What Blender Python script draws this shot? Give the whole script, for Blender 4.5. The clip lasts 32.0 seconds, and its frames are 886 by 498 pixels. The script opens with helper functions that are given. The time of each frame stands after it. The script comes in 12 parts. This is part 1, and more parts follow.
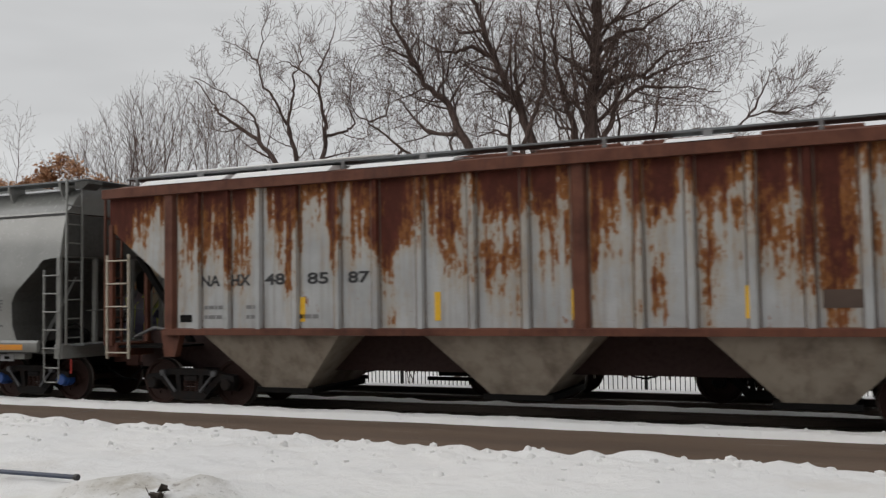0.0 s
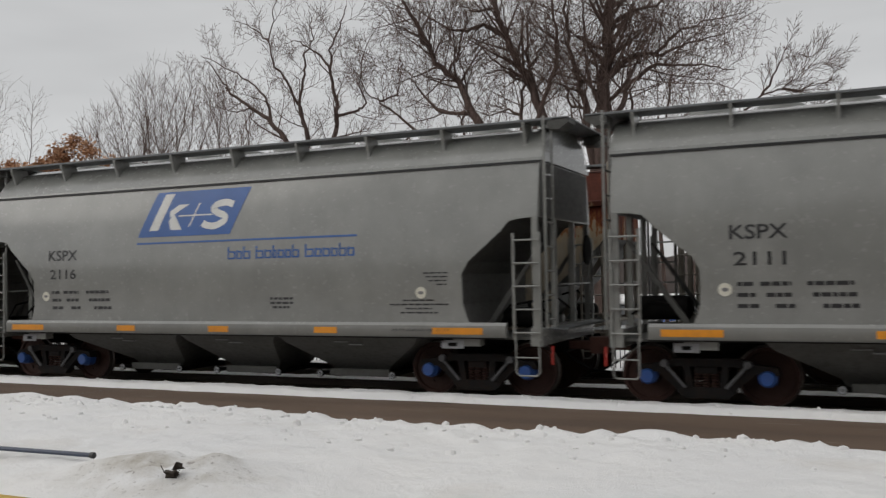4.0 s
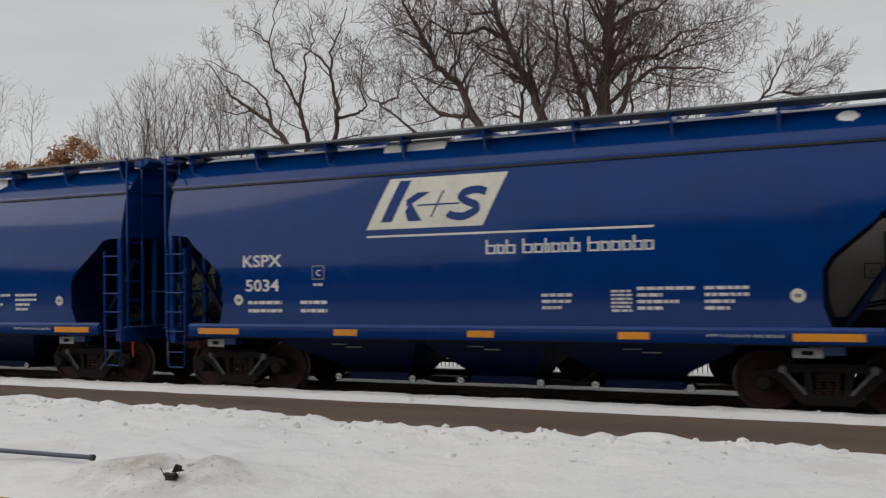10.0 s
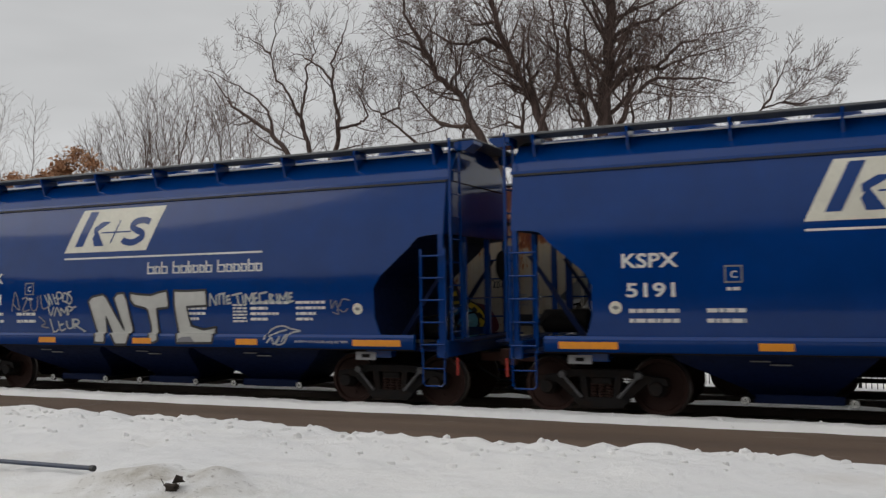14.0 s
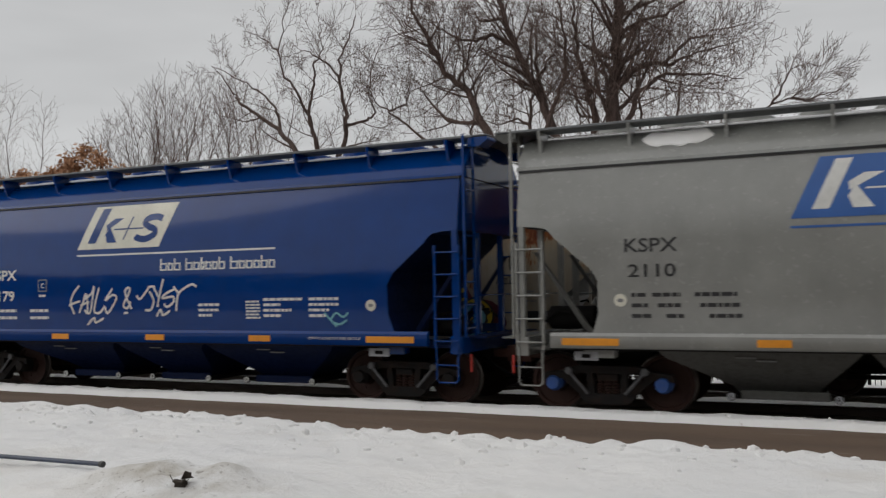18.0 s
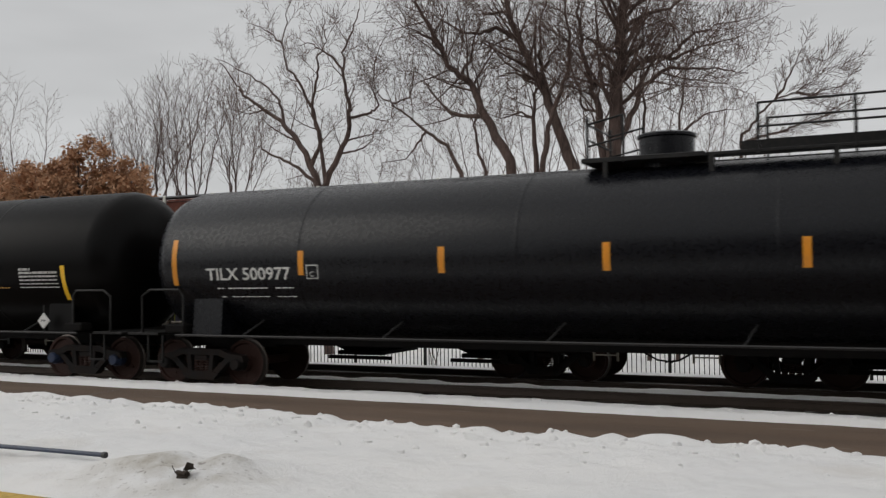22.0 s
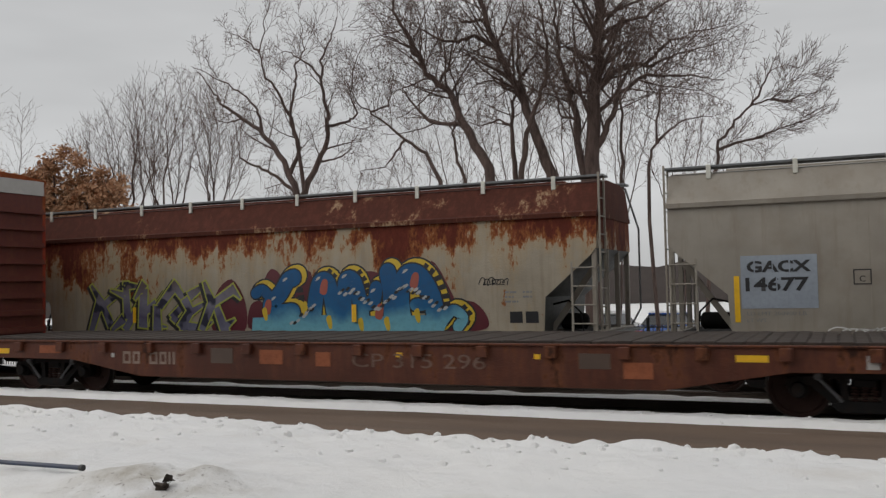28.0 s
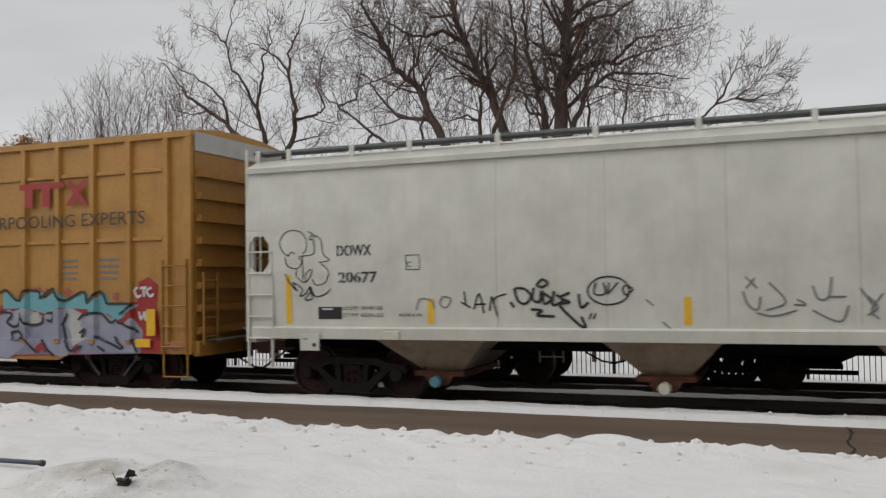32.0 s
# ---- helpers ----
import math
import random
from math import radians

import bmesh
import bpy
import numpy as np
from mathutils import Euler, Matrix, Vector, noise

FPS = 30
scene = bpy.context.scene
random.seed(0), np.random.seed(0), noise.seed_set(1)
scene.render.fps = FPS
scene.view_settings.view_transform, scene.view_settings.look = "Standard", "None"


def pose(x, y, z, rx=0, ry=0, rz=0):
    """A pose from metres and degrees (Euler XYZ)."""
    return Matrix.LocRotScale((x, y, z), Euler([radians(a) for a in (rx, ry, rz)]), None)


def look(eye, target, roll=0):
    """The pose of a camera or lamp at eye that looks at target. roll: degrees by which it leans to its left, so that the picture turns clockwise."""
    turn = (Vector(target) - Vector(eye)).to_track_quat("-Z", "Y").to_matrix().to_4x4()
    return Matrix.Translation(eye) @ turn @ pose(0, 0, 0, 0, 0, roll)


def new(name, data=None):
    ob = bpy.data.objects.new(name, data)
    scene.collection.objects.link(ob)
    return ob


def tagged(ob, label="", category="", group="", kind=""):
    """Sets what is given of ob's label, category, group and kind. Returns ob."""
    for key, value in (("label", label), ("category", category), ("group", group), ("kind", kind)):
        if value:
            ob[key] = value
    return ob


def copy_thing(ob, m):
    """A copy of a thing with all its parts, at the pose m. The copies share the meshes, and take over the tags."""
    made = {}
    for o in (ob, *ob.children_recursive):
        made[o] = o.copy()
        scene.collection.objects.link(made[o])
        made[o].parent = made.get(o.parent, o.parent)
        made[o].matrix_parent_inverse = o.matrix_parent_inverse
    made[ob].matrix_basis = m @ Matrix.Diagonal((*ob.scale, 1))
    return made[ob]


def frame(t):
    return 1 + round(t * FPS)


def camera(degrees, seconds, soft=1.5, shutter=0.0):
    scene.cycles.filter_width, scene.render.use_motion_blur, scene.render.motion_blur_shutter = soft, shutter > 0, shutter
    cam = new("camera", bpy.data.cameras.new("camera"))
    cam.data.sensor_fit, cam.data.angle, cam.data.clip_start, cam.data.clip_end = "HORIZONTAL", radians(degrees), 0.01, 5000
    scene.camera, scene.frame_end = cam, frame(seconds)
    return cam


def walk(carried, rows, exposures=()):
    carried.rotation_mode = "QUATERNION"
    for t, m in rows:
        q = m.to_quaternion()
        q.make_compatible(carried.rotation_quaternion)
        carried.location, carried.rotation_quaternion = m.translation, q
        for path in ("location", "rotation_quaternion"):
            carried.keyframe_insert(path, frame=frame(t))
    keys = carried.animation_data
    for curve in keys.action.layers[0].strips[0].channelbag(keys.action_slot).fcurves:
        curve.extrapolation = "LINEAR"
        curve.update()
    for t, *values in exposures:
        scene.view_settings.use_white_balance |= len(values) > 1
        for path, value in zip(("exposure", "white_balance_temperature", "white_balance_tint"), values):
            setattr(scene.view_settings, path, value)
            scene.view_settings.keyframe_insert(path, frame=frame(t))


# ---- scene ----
CLIP = 32.0
EYE = (0.0, 0.0, 2.07)
cam = camera(52.4, CLIP, soft=1.35, shutter=0.12)
# seconds, yaw, pitch, roll of the camera in the hand; it stays on one spot
TURNS = [
    (0.0, 23.73, 3.02, 0.94),
    (0.5, 24.28, 2.70, 0.98),
    (1.0, 23.60, 2.68, 0.91),
    (1.5, 23.82, 2.74, 0.86),
    (2.0, 23.89, 2.67, 0.69),
    (2.5, 24.46, 2.12, 0.65),
    (3.0, 24.51, 1.87, 0.68),
    (3.5, 24.53, 1.70, 0.87),
    (5.5, 24.31, 1.85, 1.28),
    (6.0, 24.43, 2.06, 1.04),
    (6.5, 24.80, 2.01, 1.39),
    (7.0, 24.47, 2.28, 1.32),
    (7.5, 24.32, 2.29, 1.14),
    (8.0, 24.31, 2.41, 1.08),
    (8.5, 24.73, 2.17, 1.13),
    (9.0, 25.07, 2.19, 0.70),
    (9.5, 25.04, 1.89, 0.82),
    (10.0, 24.49, 1.90, 0.96),
    (10.5, 24.53, 1.77, 1.04),
    (11.0, 24.35, 1.81, 0.96),
    (11.5, 24.35, 1.88, 0.96),
    (12.0, 24.48, 2.07, 0.90),
    (12.5, 24.89, 2.36, 1.09),
    (13.0, 24.69, 2.80, 1.05),
    (13.5, 24.68, 2.45, 1.10),
    (14.0, 24.56, 2.55, 0.97),
    (14.5, 24.55, 2.60, 0.97),
    (16.5, 24.64, 2.71, 1.01),
    (17.0, 24.62, 2.66, 1.10),
    (17.5, 24.66, 2.85, 0.98),
    (18.0, 25.05, 2.34, 0.99),
    (18.5, 24.69, 2.33, 1.03),
    (19.0, 24.80, 2.14, 1.08),
    (19.5, 24.55, 2.30, 1.01),
    (20.0, 24.73, 2.23, 0.94),
    (20.5, 25.05, 2.02, 0.52),
    (21.0, 25.18, 1.82, 0.60),
    (21.5, 25.55, 1.76, 0.52),
    (22.0, 25.21, 1.91, 0.68),
    (22.5, 24.84, 2.33, 0.82),
    (23.0, 24.78, 2.76, 0.91),
    (23.5, 24.65, 2.41, 1.09),
    (24.0, 24.59, 2.19, 1.17),
    (24.5, 24.43, 2.10, 1.16),
    (26.5, 24.11, 2.11, 1.18),
    (27.0, 24.01, 2.29, 1.10),
    (27.5, 23.75, 2.52, 0.98),
    (28.0, 23.93, 2.38, 1.18),
    (28.5, 23.66, 2.49, 1.25),
    (29.0, 23.25, 2.98, 1.34),
    (29.5, 22.66, 3.42, 1.37),
    (30.0, 23.16, 3.55, 1.22),
    (30.5, 22.92, 3.45, 1.07),
    (31.0, 22.54, 2.98, 1.01),
    (31.5, 21.56, 3.02, 0.77),
    (32.0, 21.82, 2.03, 0.84),
]
LIGHTER = [(0.0, 0.15), (2.0, 0.13), (4.5, 0.08), (6.0, 0.05), (28.5, 0.04), (30.0, 0.10), (32.0, 0.13)]
walk(cam, [(t, pose(*EYE, 90 + pitch, roll, yaw)) for t, yaw, pitch, roll in TURNS], LIGHTER)

# ---- world and light ----
def make_world():
    w = bpy.data.worlds.new("overcast_sky")
    scene.world = w
    w.use_nodes = True
    nt = w.node_tree
    nt.nodes.clear()
    out = nt.nodes.new("ShaderNodeOutputWorld")
    bg = nt.nodes.new("ShaderNodeBackground")
    sky = nt.nodes.new("ShaderNodeTexSky")
    sky.sky_type = "NISHITA"
    sky.sun_disc = False
    sky.sun_elevation, sky.sun_rotation = radians(33), radians(235)
    sat = nt.nodes.new("ShaderNodeHueSaturation")
    sat.inputs["Saturation"].default_value = 0.15
    sat.inputs["Value"].default_value = 0.10
    co = nt.nodes.new("ShaderNodeTexCoord")
    sep = nt.nodes.new("ShaderNodeSeparateXYZ")
    grad = nt.nodes.new("ShaderNodeValToRGB")
    grad.color_ramp.elements[0].position, grad.color_ramp.elements[0].color = 0.0, (0.535, 0.540, 0.545, 1)
    grad.color_ramp.elements[1].position, grad.color_ramp.elements[1].color = 1.0, (0.78, 0.775, 0.775, 1)
    e = grad.color_ramp.elements.new(0.35)
    e.color = (0.605, 0.610, 0.615, 1)
    mp = nt.nodes.new("ShaderNodeMapping")
    mp.inputs["Scale"].default_value = (1.2, 1.2, 5.0)
    no = nt.nodes.new("ShaderNodeTexNoise")
    no.inputs["Scale"].default_value, no.inputs["Detail"].default_value = 1.6, 4
    ramp = nt.nodes.new("ShaderNodeMapRange")
    ramp.inputs["From Min"].default_value, ramp.inputs["From Max"].default_value = 0.3, 0.7
    ramp.inputs["To Min"].default_value, ramp.inputs["To Max"].default_value = 0.80, 1.14
    mul = nt.nodes.new("ShaderNodeVectorMath")
    mul.operation = "SCALE"
    mix = nt.nodes.new("ShaderNodeMix")
    mix.data_type = "RGBA"
    mix.inputs[0].default_value = 0.82
    L = nt.links.new
    L(co.outputs["Generated"], sep.inputs[0])
    L(sep.outputs["Z"], grad.inputs[0])
    L(co.outputs["Generated"], mp.inputs[0])
    L(mp.outputs[0], no.inputs["Vector"])
    L(no.outputs["Fac"], ramp.inputs["Value"])
    toward = nt.nodes.new("ShaderNodeVectorMath")
    toward.operation = "DOT_PRODUCT"
    toward.inputs[1].default_value = Vector((-0.74, -0.52, 0.59)).normalized()
    glow = nt.nodes.new("ShaderNodeMapRange")
    glow.interpolation_type = "SMOOTHSTEP"
    glow.inputs["From Min"].default_value, glow.inputs["From Max"].default_value = 0.25, 1.0
    glow.inputs["To Min"].default_value, glow.inputs["To Max"].default_value = 1.0, 1.45
    veil = nt.nodes.new("ShaderNodeMath")
    veil.operation = "MULTIPLY"
    L(co.outputs["Generated"], toward.inputs[0])
    L(toward.outputs["Value"], glow.inputs["Value"])
    L(glow.outputs[0], veil.inputs[0])
    L(ramp.outputs[0], veil.inputs[1])
    L(grad.outputs[0], mul.inputs[0])
    L(veil.outputs[0], mul.inputs["Scale"])
    L(sky.outputs[0], sat.inputs["Color"])
    L(sat.outputs[0], mix.inputs[6])
    L(mul.outputs[0], mix.inputs[7])
    L(mix.outputs[2], bg.inputs["Color"])
    bg.inputs["Strength"].default_value = 1.0
    L(bg.outputs[0], out.inputs[0])


make_world()
sun = new("sun", bpy.data.lights.new("sun", "SUN"))
sun.data.energy, sun.data.angle, sun.data.color = 0.40, radians(35), (1.0, 0.95, 0.88)
sun.matrix_world = look((-37, -26, 29.5), (0, 0, 0))
scene.view_settings.exposure = 0.0


# ---- materials ----
MATS = {}


def node_mat(name):
    m = bpy.data.materials.new(name)
    m.use_nodes = True
    nt = m.node_tree
    return m, nt, nt.nodes["Principled BSDF"]


def nd(nt, kind, **values):
    n = nt.nodes.new(kind)
    for k, v in values.items():
        n.inputs[k.replace("_", " ")].default_value = v
    return n


def noise_fac(nt, vec, scale, lo, hi, detail=4.0, stretch=None):
    """A noise value mapped so that lo..hi becomes 0..1."""
    if stretch:
        mp = nd(nt, "ShaderNodeMapping", Scale=stretch)
        nt.links.new(vec, mp.inputs["Vector"])
        vec = mp.outputs[0]
    n = nd(nt, "ShaderNodeTexNoise", Scale=scale, Detail=detail, Roughness=0.6)
    nt.links.new(vec, n.inputs["Vector"])
    r = nd(nt, "ShaderNodeMapRange", From_Min=lo, From_Max=hi)
    nt.links.new(n.outputs["Fac"], r.inputs["Value"])
    return r.outputs[0]


def mixed(nt, fac, a, b):
    m = nt.nodes.new("ShaderNodeMix")
    m.data_type = "RGBA"
    for sock, v in ((m.inputs[0], fac), (m.inputs[6], a), (m.inputs[7], b)):
        if isinstance(v, (int, float)):
            sock.default_value = v
        elif isinstance(v, tuple):
            sock.default_value = (*v, 1)
        else:
            nt.links.new(v, sock)
    return m.outputs[2]


def math_node(nt, op, a, b):
    m = nt.nodes.new("ShaderNodeMath")
    m.operation = op
    m.use_clamp = True
    for sock, v in ((m.inputs[0], a), (m.inputs[1], b)):
        if isinstance(v, (int, float)):
            sock.default_value = v
        else:
            nt.links.new(v, sock)
    return m.outputs[0]


def coords(nt, moved=True):
    """Object space, shifted for every object so that repeats differ."""
    co = nt.nodes.new("ShaderNodeTexCoord")
    if not moved:
        return co.outputs["Object"]
    info = nt.nodes.new("ShaderNodeObjectInfo")
    add = nt.nodes.new("ShaderNodeVectorMath")
    add.operation = "MULTIPLY_ADD"
    nt.links.new(info.outputs["Random"], add.inputs[0])
    add.inputs[1].default_value = (37.0, 11.0, 23.0)
    nt.links.new(co.outputs["Object"], add.inputs[2])
    return add.outputs[0]


def paint(name, color, rough=0.45, metal=0.0, dirt=(0.10, 0.085, 0.07), amount=0.35, grain=14.0, bump=0.15, streak=0.25, coat=0.0, moved=True, spec=0.5):
    """Painted or bare stuff: colour, blotches, down-running dirt and fine relief."""
    m, nt, b = node_mat(name)
    vec = coords(nt, moved)
    var = noise_fac(nt, vec, 1.3, 0.3, 0.75)
    c = mixed(nt, var, tuple(0.86 * v for v in color), tuple(min(1, 1.10 * v) for v in color))
    fine = noise_fac(nt, vec, grain, 0.45, 0.8)
    c = mixed(nt, math_node(nt, "MULTIPLY", fine, amount), c, dirt)
    if streak:
        st = noise_fac(nt, vec, 2.2, 0.52, 0.8, stretch=(3.0, 3.0, 0.22))
        c = mixed(nt, math_node(nt, "MULTIPLY", st, streak), c, dirt)
    nt.links.new(c, b.inputs["Base Color"])
    rr = nd(nt, "ShaderNodeMapRange", To_Min=max(0.04, rough - 0.08), To_Max=min(1, rough + 0.15))
    nt.links.new(fine, rr.inputs["Value"])
    nt.links.new(rr.outputs[0], b.inputs["Roughness"])
    b.inputs["Metallic"].default_value = metal
    b.inputs["Coat Weight"].default_value = coat
    b.inputs["Specular IOR Level"].default_value = spec
    b.inputs["Coat Roughness"].default_value = 0.12
    if bump:
        bp = nd(nt, "ShaderNodeBump", Strength=bump, Distance=0.02)
        nt.links.new(fine, bp.inputs["Height"])
        nt.links.new(bp.outputs[0], b.inputs["Normal"])
    MATS[name] = m
    return m


def rusted(name, color, top, low, dark=(0.075, 0.022, 0.012), bright=(0.27, 0.105, 0.03), rough=0.6, cover=0.5, broad=0.9, patch=0.4, run=0.42, spots=0.0, panel=0.0, edge=0.014, stain=(0.16, 0.11, 0.07), bleed=(0.36, 0.25, 0.12)):
    """Old paint with rust that starts at height top and runs down, gone at height low; panel: how much it differs from bay to bay."""
    m, nt, b = node_mat(name)
    co = nt.nodes.new("ShaderNodeTexCoord")
    vec = co.outputs["Object"]
    sep = nt.nodes.new("ShaderNodeSeparateXYZ")
    nt.links.new(vec, sep.inputs[0])
    h = nd(nt, "ShaderNodeMapRange", From_Min=low, From_Max=top)
    nt.links.new(sep.outputs["Z"], h.inputs["Value"])

    def grainy(scale, detail, rough_, stretch=None):
        v = vec
        if stretch:
            mp = nd(nt, "ShaderNodeMapping", Scale=stretch)
            nt.links.new(vec, mp.inputs["Vector"])
            v = mp.outputs[0]
        n = nd(nt, "ShaderNodeTexNoise", Scale=scale, Detail=detail, Roughness=rough_)
        nt.links.new(v, n.inputs["Vector"])
        return n.outputs["Fac"]

    def times(a, k):
        return math_node(nt, "MULTIPLY", a, k)

    n1 = grainy(1.0, 11.0, 0.72, (2.6, 2.6, run))
    n2 = grainy(broad, 7.0, 0.62)
    s = math_node(nt, "ADD", times(n1, 1 - patch), times(n2, patch))
    flecks = grainy(13.0, 6.0, 0.7, (1.0, 1.0, 0.55))
    s = math_node(nt, "ADD", s, times(math_node(nt, "SUBTRACT", flecks, 0.42), 0.22))
    if panel:
        s = math_node(nt, "ADD", s, times(math_node(nt, "SUBTRACT", grainy(1.0, 2.0, 0.5, (1.15, 0.0, 0.0)), 0.36), panel))
    thr = math_node(nt, "SUBTRACT", 0.80, times(h.outputs[0], cover))
    d = math_node(nt, "SUBTRACT", s, thr)
    soft = nd(nt, "ShaderNodeMapRange", From_Min=0.0, From_Max=edge)
    nt.links.new(d, soft.inputs["Value"])
    deep = nd(nt, "ShaderNodeMapRange", From_Min=0.02, From_Max=0.08)
    nt.links.new(d, deep.inputs["Value"])
    halo = nd(nt, "ShaderNodeMapRange", From_Min=-0.09, From_Max=0.0)
    d2 = nt.nodes.new("ShaderNodeMath")
    d2.operation = "SUBTRACT"
    nt.links.new(s, d2.inputs[0])
    nt.links.new(thr, d2.inputs[1])
    nt.links.new(d2.outputs[0], halo.inputs["Value"])
    grain = noise_fac(nt, vec, 26.0, 0.3, 0.75)
    base = mixed(nt, noise_fac(nt, vec, 1.1, 0.3, 0.7), tuple(0.82 * v for v in color), tuple(min(1, 1.12 * v) for v in color))
    base = mixed(nt, times(noise_fac(nt, vec, 3.0, 0.48, 0.8, stretch=(3, 3, 0.15)), 0.45), base, stain)
    # yellow bleeding round the rust
    base = mixed(nt, times(halo.outputs[0], 0.42), base, bleed)
    cover_fac = soft.outputs[0]
    if spots:
        cover_fac = math_node(nt, "MAXIMUM", cover_fac, noise_fac(nt, vec, 1.9, spots, spots + 0.03, detail=9.0, stretch=(1.6, 1.6, 0.7)))
        cover_fac = math_node(nt, "MAXIMUM", cover_fac, times(noise_fac(nt, vec, 15.0, 0.73, 0.76, detail=2.0), 0.8))
    rust = mixed(nt, deep.outputs[0], bright, dark)
    rust = mixed(nt, times(noise_fac(nt, vec, 5.0, 0.45, 0.75, detail=6.0, stretch=(1.5, 1.5, 0.6)), 0.6), rust, tuple(1.9 * v for v in dark))
    rust = mixed(nt, times(grain, 0.35), rust, tuple(0.5 * v for v in dark))
    c = mixed(nt, cover_fac, base, rust)
    nt.links.new(c, b.inputs["Base Color"])
    r = nd(nt, "ShaderNodeMapRange", To_Min=rough - 0.1, To_Max=0.92)
    nt.links.new(soft.outputs[0], r.inputs["Value"])
    nt.links.new(r.outputs[0], b.inputs["Roughness"])
    b.inputs["Specular IOR Level"].default_value = 0.3
    bp = nd(nt, "ShaderNodeBump", Strength=0.25, Distance=0.015)
    nt.links.new(grain, bp.inputs["Height"])
    nt.links.new(bp.outputs[0], b.inputs["Normal"])
    MATS[name] = m
    return m


def snow_mat():
    m, nt, b = node_mat("snow")
    vec = coords(nt, False)
    c = mixed(nt, noise_fac(nt, vec, 0.35, 0.35, 0.7), (0.80, 0.80, 0.80), (0.87, 0.86, 0.84))
    dirt = noise_fac(nt, vec, 0.55, 0.56, 0.78, detail=8.0)
    c = mixed(nt, math_node(nt, "MULTIPLY", dirt, 0.5), c, (0.55, 0.50, 0.43))
    # the dirty mound where slush was thrown up
    off = nd(nt, "ShaderNodeVectorMath")
    off.operation = "DISTANCE"
    flat = nd(nt, "ShaderNodeMapping", Scale=(0.62, 1.0, 0.0))
    nt.links.new(vec, flat.inputs["Vector"])
    nt.links.new(flat.outputs[0], off.inputs[0])
    off.inputs[1].default_value = (-3.32, 5.98, 0.0)
    near = nd(nt, "ShaderNodeMapRange", From_Min=0.75, From_Max=0.15)
    nt.links.new(off.outputs["Value"], near.inputs["Value"])
    mud = math_node(nt, "MULTIPLY", near.outputs[0], noise_fac(nt, vec, 2.4, 0.36, 0.66, detail=7.0))
    c = mixed(nt, math_node(nt, "MULTIPLY", mud, 0.9), c, (0.40, 0.36, 0.29))
    crumbs = math_node(nt, "MULTIPLY", near.outputs[0], noise_fac(nt, vec, 16.0, 0.60, 0.68, detail=3.0))
    c = mixed(nt, math_node(nt, "MULTIPLY", crumbs, 0.6), c, (0.14, 0.11, 0.08))
    specks = noise_fac(nt, vec, 9.0, 0.70, 0.78, detail=3.0)
    c = mixed(nt, math_node(nt, "MULTIPLY", specks, 0.45), c, (0.30, 0.26, 0.22))
    nt.links.new(c, b.inputs["Base Color"])
    b.inputs["Roughness"].default_value = 0.75
    b.inputs["Subsurface Weight"].default_value = 0.0
    h = nd(nt, "ShaderNodeTexNoise", Scale=7.0, Detail=8.0, Roughness=0.7)
    nt.links.new(vec, h.inputs["Vector"])
    bp = nd(nt, "ShaderNodeBump", Strength=0.7, Distance=0.07)
    nt.links.new(h.outputs["Fac"], bp.inputs["Height"])
    nt.links.new(bp.outputs[0], b.inputs["Normal"])
    MATS["snow"] = m


def asphalt_mat():
    m, nt, b = node_mat("asphalt")
    vec = coords(nt, False)
    c = mixed(nt, noise_fac(nt, vec, 0.8, 0.3, 0.7, stretch=(0.25, 2.0, 1)), (0.098, 0.064, 0.043), (0.155, 0.104, 0.072))
    c = mixed(nt, math_node(nt, "MULTIPLY", noise_fac(nt, vec, 60.0, 0.5, 0.75), 0.5), c, (0.17, 0.15, 0.13))
    c = mixed(nt, math_node(nt, "MULTIPLY", noise_fac(nt, vec, 2.4, 0.62, 0.75, detail=8.0, stretch=(0.3, 1.5, 1)), 0.6), c, (0.30, 0.26, 0.22))
    nt.links.new(c, b.inputs["Base Color"])
    b.inputs["Roughness"].default_value = 0.8
    h = noise_fac(nt, vec, 70.0, 0.3, 0.7)
    bp = nd(nt, "ShaderNodeBump", Strength=0.4, Distance=0.01)
    nt.links.new(h, bp.inputs["Height"])
    nt.links.new(bp.outputs[0], b.inputs["Normal"])
    MATS["asphalt"] = m


def ballast_mat():
    m, nt, b = node_mat("ballast")
    vec = coords(nt, False)
    v = nd(nt, "ShaderNodeTexVoronoi", Scale=18.0)
    nt.links.new(vec, v.inputs["Vector"])
    c = mixed(nt, v.outputs["Color"], (0.035, 0.03, 0.027), (0.11, 0.095, 0.085))
    sn = noise_fac(nt, vec, 1.1, 0.60, 0.68, detail=8.0, stretch=(0.35, 1.2, 1))
    c = mixed(nt, sn, c, (0.62, 0.62, 0.62))
    nt.links.new(c, b.inputs["Base Color"])
    b.inputs["Roughness"].default_value = 0.9
    bp = nd(nt, "ShaderNodeBump", Strength=0.9, Distance=0.05)
    nt.links.new(v.outputs["Distance"], bp.inputs["Height"])
    nt.links.new(bp.outputs[0], b.inputs["Normal"])
    MATS["ballast"] = m


